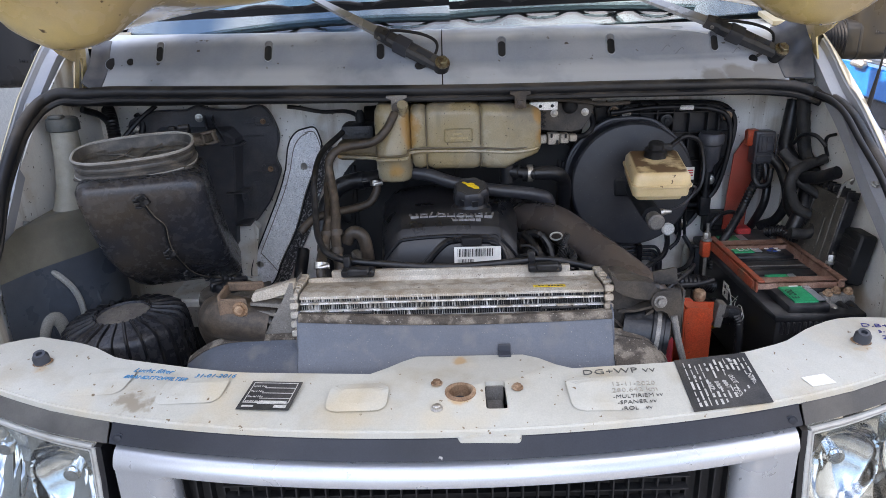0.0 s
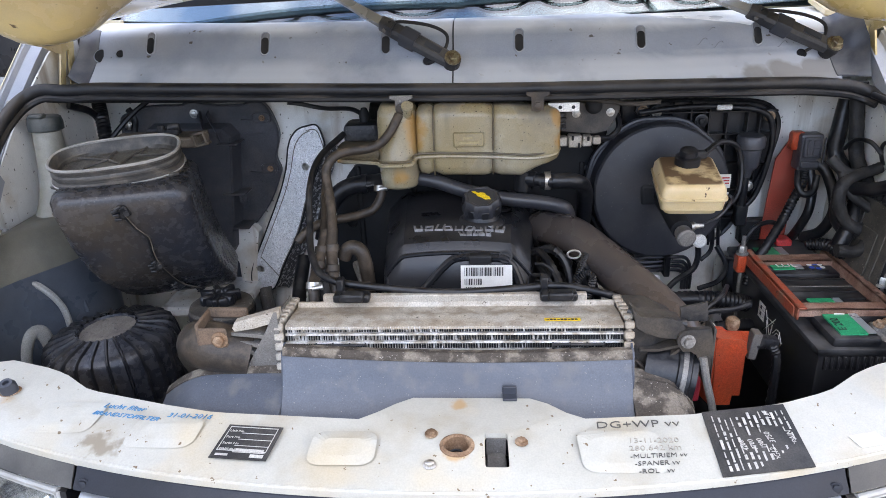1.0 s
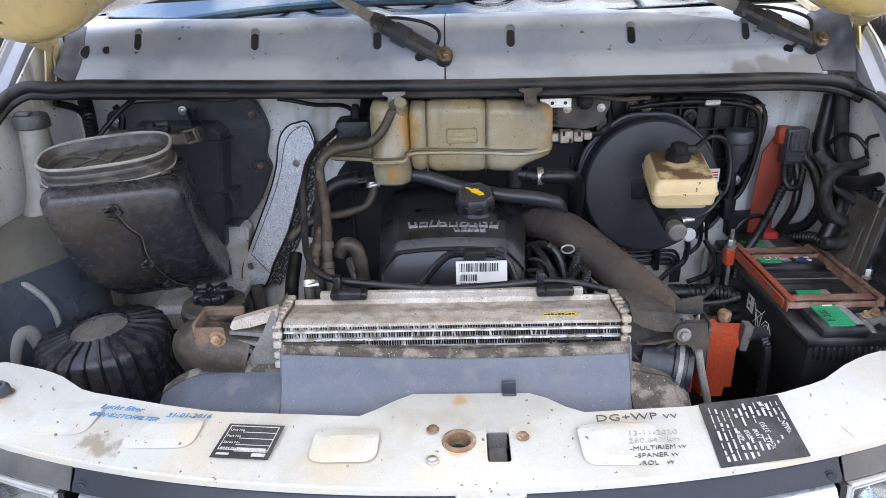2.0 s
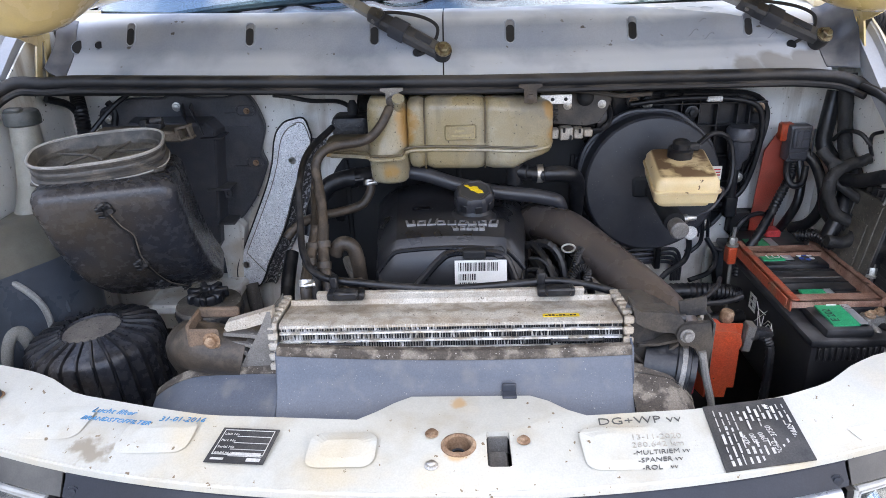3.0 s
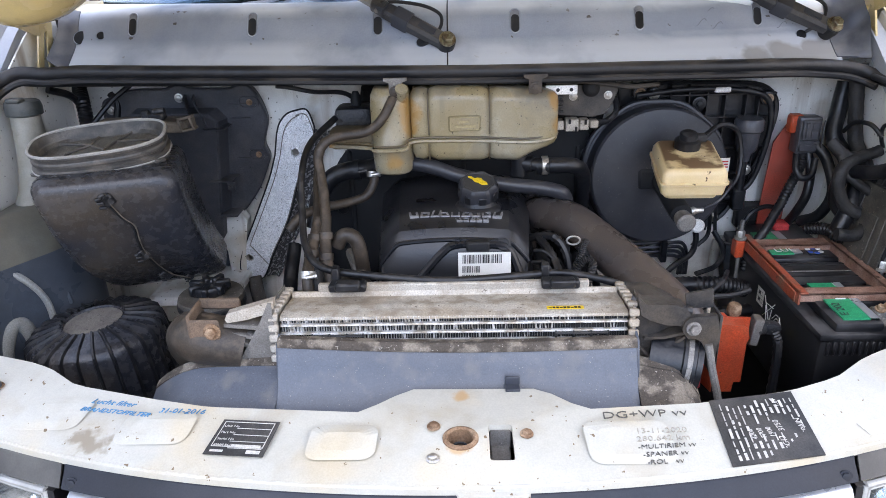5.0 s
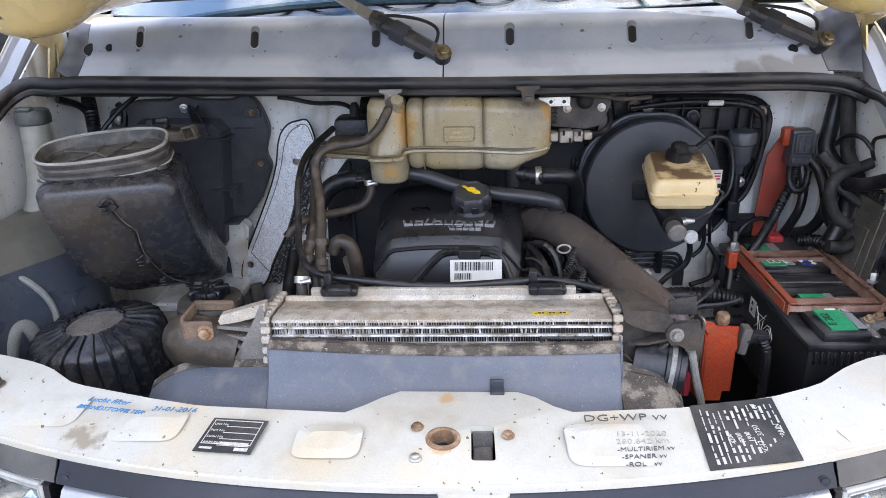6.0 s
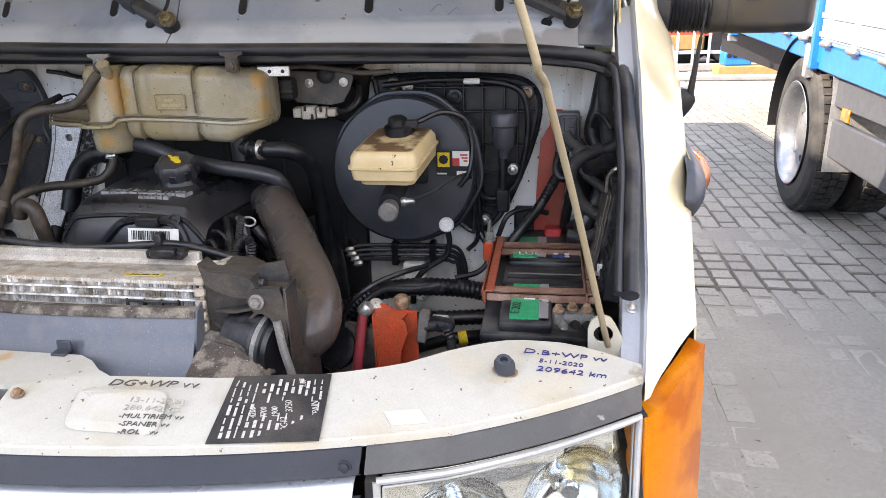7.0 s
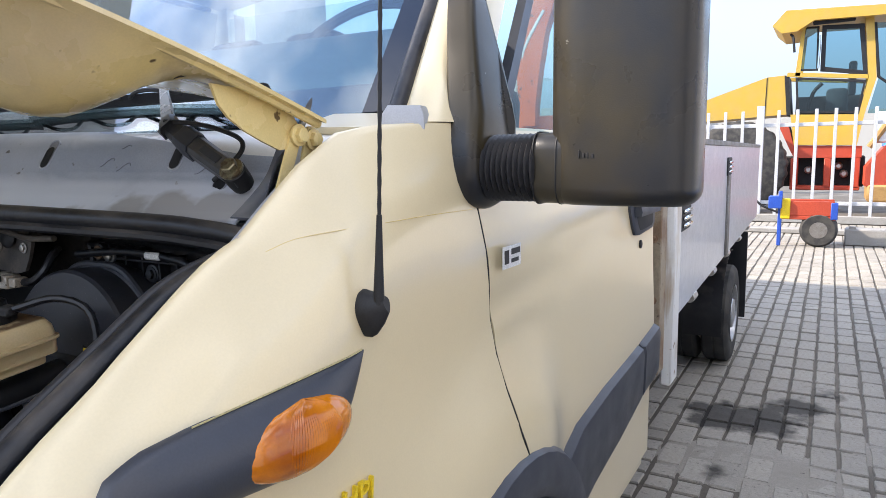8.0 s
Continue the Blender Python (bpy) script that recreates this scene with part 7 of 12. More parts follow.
part("plate", bm, M_BLACKPL, blower)
hose("plate_rim", [(p.x, 1.891, p.y) for p in pts] + [(pts[0].x, 1.891, pts[0].y)], 0.0030, M_BLACKPL, blower, 6, 1, smooth=False)
# fan housing standing proud of the cover
bm = bmesh.new()
loft(bm, [[(x, y, z) for x, z in ((-0.71, 1.08), (x1 - 0.04, 1.085), (x1 - 0.03, 1.10), (x1, 1.37), (x1 - 0.02, 1.382 + dz), (-0.71, 1.386 + dz))] for y, x1, dz in ((1.893, -0.508, 0.012), (1.852, -0.516, 0.006), (1.846, -0.520, 0.0))])
part("fan_housing", bm, M_BLACKPL, blower, angle=20)
for x0, x1, z0 in ((-0.548, -0.500, 1.3535), (-0.553, -0.498, 1.2335), (-0.540, -0.500, 1.150)):
    bm = bmesh.new()
    box(bm, x0, x1, 1.836, 1.892, z0, z0 + 0.004, 0.001)
    part("rib", bm, M_BLACKPL, blower)
bm = bmesh.new()
hole = [(-0.506 + 0.0045 * math.cos(a), 1.842, 1.2245 + 0.0045 * math.sin(a)) for a in (2 * math.pi * k / 10 for k in range(10))]
slab(bm, [(-0.515, 1.842, 1.232), (-0.497, 1.842, 1.232), (-0.498, 1.842, 1.214), (-0.514, 1.842, 1.214)], 0.004, (hole,), (0, 1, 0))
part("drilled_tab", bm, M_BLACKPL, blower)
for z0, x0, x1 in ((1.400, -0.502, -0.436), (1.275, -0.497, -0.425), (1.250, -0.495, -0.470), (1.368, -0.500, -0.455)):
    bm = bmesh.new()
    box(bm, x0, x1, 1.889, 1.893, z0, z0 + 0.0022, 0.0008)
    part("rib", bm, M_BLACKPL, blower)
for x, z, w in ((-0.455, 1.4045, 0.024), (-0.450, 1.2835, 0.020)):
    bm = bmesh.new()
    loft(bm, [[Vector((p.x, y, p.y)) for p in rrect(x, z, 2 * w * g, 0.026 * g, 0.011 * g, 0, 4)] for y, g in ((1.893, 1.0), (1.888, 0.96), (1.888, 0.80), (1.8905, 0.76))])
    part("screw_recess", bm, M_BLACKPL, blower)
# gusset fins by the upper screw
for x, lean in ((-0.598, 0.010), (-0.578, 0.022)):
    bm = bmesh.new()
    slab(bm, [(x, 1.892, 1.425), (x + 0.004, 1.892, 1.380), (x + lean + 0.030, 1.800, 1.372), (x + lean + 0.022, 1.815, 1.384), (x + 0.006, 1.862, 1.420)], 0.003, (), (1, 0, 0))
    part("gusset", bm, M_BLACKPL, blower)
for x, z, m in ((-0.770, 1.394, M_STEEL), (-0.610, 1.418, M_STEEL), (-0.452, 1.4045, M_RUSTBOLT), (-0.447, 1.2835, M_RUSTBOLT)):
    bolt("screw", (x, 1.890, z), (0, -1, 0), 0.0072 if m is M_STEEL else 0.005, 0.006, m, blower)

shield = thing("heat_shield", (-0.42, 1.86, 0.97), "embossed silver foil heat shield bracket", "heat shield")
out = spline([(-0.395, 1.335), (-0.386, 1.358), (-0.368, 1.378), (-0.345, 1.386), (-0.322, 1.387), (-0.311, 1.36), (-0.310, 1.335), (-0.332, 1.28), (-0.358, 1.222), (-0.392, 1.128), (-0.437, 1.045), (-0.462, 0.992), (-0.478, 0.975), (-0.506, 0.976), (-0.523, 0.992), (-0.524, 1.015), (-0.513, 1.049), (-0.473, 1.130), (-0.426, 1.228), (-0.405, 1.285)], 4)
yy = lambda p: 1.868 + 0.02 * (p.y - 1.0)


def ring_at(x, z, r, y):
    return [(x + r * math.cos(a), y, z + r * math.sin(a)) for a in (2 * math.pi * k / 18 for k in range(18))]


h1, h2 = ring_at(-0.357, 1.291, 0.0088, 1.868 + 0.02 * 0.291), ring_at(-0.499, 1.032, 0.0092, 1.8686)
bm = bmesh.new()
slab(bm, [(p.x, yy(p), p.y) for p in out], 0.003, (h1, h2), (0, 1, 0))
part("rim_face", bm, M_FOILRIM, shield, "smooth silver border of the shield")
# embossed field: dimpled foil lying on the bracket, a smooth border left free along one side
def inset(p):
    t = min(1.0, max(0.0, (p.y - 0.975) / 0.41))
    mid = -0.500 + 0.155 * t
    return Vector((p.x + (0.0125 if p.x < mid else -0.0025), p.y - 0.010 * (1 if p.y > 1.33 else 0)))
field_line = [inset(p) for p in out if p.y > 1.058 or p.x > -0.455]
h1b = ring_at(-0.357, 1.291, 0.0092, 1.868 + 0.02 * 0.291 - 0.0026)
bm = bmesh.new()
slab(bm, [(p.x, yy(p) - 0.0025, p.y) for p in field_line], 0.0022, (h1b,), (0, 1, 0))
part("foil_face", bm, M_HEATFOIL, shield, "silver embossed foil")
# dark line stands for the shade in the groove round the field
hose("crease", [(p.x, yy(p) - 0.0022, p.y) for p in field_line] + [(field_line[0].x, yy(field_line[0]) - 0.0022, field_line[0].y)], 0.0012, M_ALUCAST, shield, 5, 1, smooth=False)
hose("rolled_edge", [(p.x, yy(p) + 0.001, p.y) for p in out] + [(out[0].x, yy(out[0]) + 0.001, out[0].y)], 0.0022, M_MDARK, shield, 6, 1, smooth=False)
low = [p for p in out if p.x > -0.47 and p.y < 1.37 and p.x > -0.52 + 0.49 * (p.y - 0.975) + 0.03]
bm = bmesh.new()
rng = random.Random(31)
sheet(bm, [[(p.x + a + rng.uniform(-0.002, 0.002), yy(p) + b, p.y - c) for p in low] for a, b, c in ((0.001, 0.002, 0), (0.006, 0.012, 0.004), (0.011, 0.022, 0.006), (0.020, 0.032, 0.012), (0.026, 0.050, 0.016))], 0.002, (-1, 0, 0))
part("folded_side", bm, M_FOILDARK, shield, "crumpled dark foil fold")
hose("fold_hem", [(p.x + 0.026, yy(p) + 0.030, p.y - 0.012) for p in low], 0.004, M_FOILDARK, shield, 6, 2)
# painted bracket with its framed opening, beside the shield's foot
foot = thing("body_bracket", (-0.53, 1.88, 0.86), "dirty white body bracket with a framed opening", "bracket")
bm = bmesh.new()
hole = [(p.x, 1.868, p.y) for p in rrect(-0.575, 1.010, 0.056, 0.112, 0.018, 0, 5)]
slab(bm, [(-0.66, 1.868, 1.100), (-0.590, 1.868, 1.116), (-0.560, 1.868, 1.124), (-0.535, 1.868, 1.146), (-0.505, 1.868, 1.152), (-0.490, 1.868, 1.13), (-0.505, 1.868, 1.05), (-0.512, 1.868, 0.98), (-0.50, 1.868, 0.86), (-0.66, 1.868, 0.86)], 0.03, (hole,), (0, 1, 0))
part("plate", bm, M_BAYPAINT, foot)
lip = rrect(-0.575, 1.010, 0.058, 0.114, 0.019, 0, 5)
hose("opening_lip", [(p.x, 1.867, p.y) for p in lip] + [(lip[0].x, 1.867, lip[0].y)], 0.0028, M_BAYPAINT, foot, 6, 1, smooth=False)
bm = bmesh.new()
box(bm, -0.61, -0.54, 1.893, 1.897, 0.94, 1.08)
part("opening_back", bm, M_SLATE, foot)
hose("bracket_pipe", [(-0.492, 1.86, 0.985), (-0.486, 1.85, 0.95), (-0.478, 1.84, 0.90), (-0.475, 1.82, 0.86)], 0.017, M_ALUCAST, foot, 12, 4)

resonator = thing("intake_silencer", (-0.682, 1.485, 0.86), "ribbed round black plastic intake silencer", "silencer")
RC = (-0.682, 1.485)
SIL = [(0.0545, 1.0800), (0.0575, 1.0795), (0.062, 1.0775), (0.098, 1.0700), (0.111, 1.0650), (0.1185, 1.0560), (0.1220, 1.0430), (0.1240, 1.0200), (0.1270, 0.96), (0.1300, 0.90), (0.133, 0.865)]
TILT_S = about(*RC, 1.03, 1.5, -3)
bm = bmesh.new()
lathe(bm, [(0.050, 1.0745), (0.053, 1.0745)] + SIL + [(0.12, 0.86)], (*RC, 0), (0, 0, 1), 60)
bmesh.ops.transform(bm, matrix=TILT_S, verts=bm.verts)
part("body", bm, M_AIRBOX, resonator, "round ribbed moulding", angle=50)
bm = bmesh.new()
lathe(bm, [(0.0532, 1.0735), (0.0525, 1.0755), (0.03, 1.0762)], (*RC, 0), (0, 0, 1), 32)
bmesh.ops.transform(bm, matrix=TILT_S, verts=bm.verts)
part("centre_disc", bm, mat("dust_covered_disc", (0.16, 0.142, 0.120), 0.8, alt=(0.10, 0.088, 0.076), alt_scale=30.0, speck=(0.05, 0.045, 0.04), speck_scale=110.0, speck_at=(0.6, 0.68), bump=0.5, bump_scale=120.0), resonator, "dust-covered centre disc")
bm = bmesh.new()
path = SIL[1:]
def rib_row(o, s):
    return [Vector((r + o * (1 if z < 1.06 else 0.3), s * 0.0026 + 0.012 * (1.08 - z), z + o * (0.9 if z > 1.05 else 0.15))) for r, z in path]
sheet(bm, [rib_row(-0.002, -1.5), rib_row(0.0052, -0.6), rib_row(0.0052, 0.6), rib_row(-0.002, 1.5)])
me_rib = mesh_of(bm, M_RIBBLK, angle=25)
for k in range(26):
    ob = new("rib", me_rib)
    ob.parent = resonator
    ob.matrix_basis = Matrix.Translation(-origin(resonator)) @ TILT_S @ Matrix.Translation((*RC, 0)) @ pose(0, 0, 0, 0, 0, k * 360 / 26 + 4)
bm = bmesh.new()
box(bm, -0.595, -0.545, 1.365, 1.385, 0.925, 0.945, 0.003, m=about(-0.57, 1.37, 0.93, 0, 0, 35))
box(bm, -0.585, -0.555, 1.355, 1.372, 0.930, 0.940, 0.002, m=about(-0.57, 1.37, 0.93, 0, 0, 35))
part("foot_lug", bm, M_BLACKD, resonator)
hose("base_flange", [(RC[0] + 0.137 * math.cos(a), RC[1] + 0.137 * math.sin(a), 0.895) for a in (2 * math.pi * k / 40 for k in range(41))], 0.005, M_BLACKD, resonator, 6, 1, smooth=False)

psr = thing("steering_fluid_reservoir", (-0.480, 1.56, 0.97), "grimy power-steering reservoir with a star-shaped black cap", "reservoir")
bm = bmesh.new()
lathe(bm, [(0.056, 0.97), (0.061, 0.99), (0.0625, 1.055), (0.0645, 1.060), (0.0650, 1.084), (0.0625, 1.091), (0.060, 1.0905), (0.028, 1.096)], (-0.480, 1.56, 0), (0, 0, 1), 44)
part("body", bm, M_GRIMELID, psr)
bm = bmesh.new()
lathe(bm, [(0.0652, 1.066), (0.0668, 1.070), (0.0668, 1.078), (0.0652, 1.082)], (-0.480, 1.56, 0), (0, 0, 1), 44)
part("lid_band", bm, M_BLACKD, psr)
bm = bmesh.new()
lathe(bm, [(0.031, 1.093), (0.033, 1.098), (0.033, 1.110), (0.030, 1.114), (0.016, 1.115), (0.013, 1.110)], (-0.480, 1.56, 0), (0, 0, 1), 36)
cap = part("cap", bm, M_BLACK, psr, "black star-shaped cap")
for k in range(7):
    a = 2 * math.pi * k / 7 + 0.3
    bm = bmesh.new()
    box(bm, 0.012, 0.041, -0.0065, 0.0065, 1.098, 1.119, 0.003, m=Matrix.Translation((-0.480, 1.56, 0)) @ pose(0, 0, 0, 0, 0, math.degrees(a)))
    part("cap_lobe", bm, M_BLACK, cap)

washer = thing("washer_bottle", (-0.82, 1.64, 0.86), "large translucent washer bottle, half full, with a dark cap", "washer bottle")
FOOT = ((-0.872, 1.400), (-0.848, 1.478), (-0.812, 1.545), (-0.783, 1.600), (-0.768, 1.655), (-0.775, 1.710), (-0.820, 1.745), (-0.874, 1.750))


def tank_ring(z, g, shift=(0, 0)):
    """The bottle's outline at a height, drawn in towards its neck by g."""
    loop = [Vector((x, y, 0)) for x, y in FOOT]
    pts_ = spline(loop + [loop[0]], 5)[:-1]
    return [Vector((-0.838 + (p.x + 0.838) * g + shift[0], 1.680 + (p.y - 1.680) * g + shift[1], z)) for p in pts_]


bm = bmesh.new()
loft(bm, [tank_ring(z, g, s) for z, g, s in ((0.86, 0.98, (0, 0)), (0.98, 1.0, (0, 0)), (1.07, 1.0, (0, 0)), (1.12, 0.985, (0.004, -0.008)), (1.182, 0.95, (0.004, -0.016)))])
part("filled_part", bm, M_SLATE, washer, "slate-blue lower part, below the fluid's level", angle=60)
bm = bmesh.new()
loft(bm, [tank_ring(z, g, s) for z, g, s in ((1.182, 0.95, (0.004, -0.016)), (1.215, 0.91, (0.002, -0.020)), (1.250, 0.80, (-0.004, -0.016)), (1.268, 0.66, (-0.006, -0.010)))])
part("empty_part", bm, M_WASH, washer, "olive-grey translucent upper part", angle=60)
bm = bmesh.new()
spine = [((-0.838, 1.668, 1.255), 0.044, 0.075), ((-0.838, 1.672, 1.285), 0.036, 0.055), ((-0.838, 1.676, 1.32), 0.032, 0.040), ((-0.837, 1.680, 1.37), 0.030, 0.032), ((-0.836, 1.681, 1.432), 0.027, 0.028)]
loft(bm, [[Vector(c) + Vector((rx * math.cos(a), ry * math.sin(a), 0)) for a in (2 * math.pi * k / 24 for k in range(24))] for c, rx, ry in spine])
part("neck", bm, M_NECK, washer, "pale translucent neck", angle=60)
seam = [(-0.874, 1.535, 1.268), (-0.866, 1.510, 1.235), (-0.846, 1.505, 1.185), (-0.818, 1.516, 1.150), (-0.806, 1.532, 1.115), (-0.806, 1.548, 1.075), (-0.808, 1.552, 1.02), (-0.808, 1.553, 0.93)]
hose("moulded_seam", seam, 0.0068, M_WASHSEAM, washer, 8, 5, label="pale moulded seam")
hose("moulded_ridge", [(-0.842, 1.60, 1.215), (-0.826, 1.598, 1.185), (-0.812, 1.592, 1.155), (-0.796, 1.590, 1.12), (-0.788, 1.592, 1.06)], 0.006, M_SLATE, washer, 8, 5)
bm = bmesh.new()
lathe(bm, [(0.028, 0), (0.033, 0.003), (0.0335, 0.018), (0.031, 0.028), (0.026, 0.031), (0.010, 0.032)], (-0.836, 1.681, 1.430), (0, 0.04, 1), 28, 14, 0.025)
wcap = part("cap", bm, M_WCAP, washer, "green-black cap")
bm = bmesh.new()
box(bm, -0.851, -0.821, 1.650, 1.672, 1.459, 1.468, 0.003)
part("cap_tab", bm, M_WCAP, wcap)
bm = bmesh.new()
tube(bm, [(-0.872, 1.46, 0.96), (-0.862, 1.47, 1.03), (-0.852, 1.49, 1.065), (-0.842, 1.51, 1.05), (-0.84, 1.52, 0.98)], 0.017, 12, 5)
solo("drain_pipe", bm, M_WASHSEAM, "pale curved pipe beside the ribbed silencer", "pipe")
cables_l = thing("wiring_loom", (-0.80, 1.85, 1.30), "dusty black cables against the inner wing", "cables")
hose("conduit", [(-0.838, 1.90, 1.445), (-0.815, 1.86, 1.42), (-0.806, 1.84, 1.37), (-0.808, 1.82, 1.30), (-0.812, 1.80, 1.22)], 0.014, M_HOSE, cables_l, 12, 14, 0.002)
for pts, r in (([(-0.70, 1.86, 1.455), (-0.735, 1.83, 1.425), (-0.775, 1.79, 1.375), (-0.80, 1.76, 1.33)], 0.0058), ([(-0.85, 1.80, 1.46), (-0.825, 1.85, 1.43), (-0.81, 1.87, 1.36)], 0.008), ([(-0.77, 1.90, 1.43), (-0.755, 1.895, 1.41), (-0.76, 1.89, 1.38)], 0.008)):
    hose("cable", pts, r, M_HOSE, cables_l, 8, 5)
# stud and block low between bottle and silencer
bm = bmesh.new()
box(bm, -0.815, -0.770, 1.655, 1.690, 0.96, 1.062, 0.004)
lathe(bm, [(0.010, 1.06), (0.010, 1.072), (0.005, 1.074), (0.005, 1.088)], (-0.791, 1.668, 0), (0, 0, 1), 8)
solo("mounting_block", bm, M_BLACKD, "black rubber mounting block with a stud", "mounting")
bm = bmesh.new()
box(bm, -0.70, -0.50, 1.72, 1.90, 0.975, 1.00, 0.006)
solo("bay_shelf", bm, M_BAYPAINT, "dirty painted shelf beneath the air filter box", "shelf")

# ---- radiator group ----
ic = thing("intercooler", (0.01, 1.29, 0.95), "dirty aluminium intercooler with bent bright fins", "intercooler")
IX0, IX1 = -0.252, 0.268
tilt = about(0, 1.25, 1.205, -7)
bm = bmesh.new()
sheet(bm, [[tilt @ Vector((x, y, z)) for x in [IX0 + (IX1 - IX0) * k / 20 for k in range(21)]] for y, z in ((1.2515, 1.2015), (1.252, 1.204), (1.258, 1.207), (1.282, 1.2072), (1.285, 1.2084), (1.298, 1.2084), (1.301, 1.2072), (1.332, 1.2072), (1.337, 1.214), (1.342, 1.214), (1.342, 1.19))], 0.002, (0, 0, -1))
part("top_plate", bm, M_ALU, ic, "dusty aluminium top plate")
bm = bmesh.new()
box(bm, -0.21, 0.225, 1.338, 1.350, 1.196, 1.215, 0.002)
part("top_rail", bm, M_ALU, ic, "pale strip behind the top plate")
# dark backing close behind the fins stands for the shade between them
bm = bmesh.new()
box(bm, IX0, IX1, 1.2550, 1.335, 0.95, 1.203, m=tilt)
part("core", bm, M_MDARK, ic)
for r in range(5):
    z = 1.1925 - r * 0.0135
    bm = bmesh.new()
    box(bm, IX0, IX1, 1.2475, 1.30, z - 0.0016, z + 0.0016, 0.0007, m=tilt)
    part("tube", bm, M_ALUFIN, ic)
for r in range(4):
    zt = 1.2045 - r * 0.0135
    zl = zt - 0.0100
    rng = random.Random(40 + r)
    verts, faces = [], []
    x = IX0 + 0.003
    while x < IX1 - 0.004:
        bent = rng.random() < (0.30 if r < 2 else 0.16)
        w = rng.uniform(0.0018, 0.0034) if bent else rng.uniform(0.0007, 0.0011)
        sl = rng.uniform(-0.0018, 0.0018) if bent else rng.uniform(-0.0004, 0.0004)
        yf = 1.2500 + rng.uniform(0.0, 0.0015)
        b = len(verts)
        verts += [(x, yf, zl), (x + w, yf + 0.004, zl), (x + w + sl, yf + 0.004, zt), (x + sl, yf, zt), (x + w * 1.2, yf + 0.020, zl), (x + w * 1.2, yf + 0.020, zt)]
        faces += [(b, b + 1, b + 2, b + 3), (b + 1, b + 4, b + 5, b + 2)]
        x += w + (rng.uniform(0.0012, 0.0024) if bent else rng.uniform(0.0026, 0.0034))
    me = bpy.data.meshes.new("corrugated_fin")
    me.from_pydata([tilt @ Vector(v) - origin(ic) for v in verts], [], faces)
    me.materials.append(M_ALUFIN)
    ob = new("corrugated_fin", me)
    ob.parent = ic
bm = bmesh.new()
box(bm, 0.150, 0.205, 1.262, 1.273, 1.2078, 1.2086, m=tilt)
wl_ic = part("warning_label", bm, M_YELLOW, ic)
bm = bmesh.new()
for k in range(9):
    box(bm, 0.153 + 0.0054 * k, 0.157 + 0.0054 * k, 1.2640, 1.2665 + 0.003 * (k % 3 > 0), 1.2086, 1.2089, m=tilt)
part("label_print", bm, M_GRILLE, wl_ic, flat=True)
for xc in (-0.165, 0.20):
    bm = bmesh.new()
    for dz in (0.0, 0.012):
        box(bm, xc - 0.04, xc + 0.04, 1.240, 1.245, 1.163 + dz, 1.166 + dz, 0.001)
    for dx in (-0.04, -0.014, 0.012, 0.037):
        box(bm, xc + dx, xc + dx + 0.003, 1.240, 1.246, 1.160, 1.180, 0.001)
    part("guard_clip", bm, M_BLACKD, ic)
# crimped ends
for x in (IX0 - 0.010, IX1 + 0.004):
    bm = bmesh.new()
    box(bm, x, x + 0.006, 1.243, 1.352, 1.00, 1.216, 0.002, m=tilt)
    hp = part("header_plate", bm, M_ALU, ic)
    for k in range(6):
        bm = bmesh.new()
        box(bm, x - 0.005, x + 0.010, 1.252 + 0.017 * k, 1.264 + 0.017 * k, 1.212, 1.220, 0.002, m=tilt)
        part("crimp_tab", bm, M_ALU, hp)
    for k in range(12):
        bm = bmesh.new()
        box(bm, x - 0.005, x + 0.010, 1.238, 1.246, 1.203 - 0.0165 * k, 1.215 - 0.0165 * k, 0.002, m=tilt)
        part("crimp_tab", bm, M_ALU, hp)
# end tank with ribs, right
bm = bmesh.new()
loft(bm, [[(x, y, z) for y, z in ((y0, 1.0), (y0, zt), (1.34, zt + 0.004), (1.345, 1.0))] for x, y0, zt in ((0.280, 1.245, 1.208), (0.315, 1.256, 1.206), (0.355, 1.275, 1.185), (0.390, 1.29, 1.14), (0.40, 1.30, 1.05))])
tankr = part("end_tank", bm, M_ARM, ic, "ribbed black plastic end tank")
HUB = Vector((0.359, 1.237, 1.187))
for (ex, ez), (fx, fz), w in (((0.292, 1.165), (0.350, 1.172), 0.0022), ((0.302, 1.128), (0.352, 1.166), 0.0022), ((0.286, 1.150), (0.322, 1.118), 0.0018)):
    bm = bmesh.new()
    va, vb = Vector((ex, 1.243, ez)), Vector((fx, 1.243, fz))
    d = (vb - va).normalized()
    q = d.cross(Vector((0, 1, 0))) * w
    loft(bm, [[p + q, p - q, p - q + Vector((0, 0.022, 0)), p + q + Vector((0, 0.022, 0))] for p in (va, va.lerp(vb, 0.5) + Vector((0, 0, -0.003)), vb)])
    part("tank_rib", bm, M_ARM, tankr)
bm = bmesh.new()
slab(bm, [(x, 1.239, z) for x, z in ((0.277, 1.236), (0.290, 1.224), (0.330, 1.222), (0.349, 1.216), (0.362, 1.194), (0.345, 1.187), (0.322, 1.189), (0.298, 1.197), (0.284, 1.206))], 0.030, (), (0, 1, 0))
part("top_arm", bm, M_ARM, ic, "brown-filmed black plastic arm")
bm = bmesh.new()
slab(bm, [(x, 1.233, z) for x, z in ((0.347, 1.197), (0.352, 1.203), (0.362, 1.205), (0.392, 1.207), (0.396, 1.190), (0.398, 1.150), (0.400, 1.120), (0.388, 1.120), (0.380, 1.150), (0.374, 1.163), (0.364, 1.169), (0.354, 1.168), (0.347, 1.177), (0.344, 1.187))], 0.010, (), (0, 1, 0))
part("mounting_arm", bm, M_ARM, ic, "dusty black plastic mounting arm")
bm = bmesh.new()
box(bm, 0.396, 0.400, 1.233, 1.275, 1.10, 1.206, 0.001)
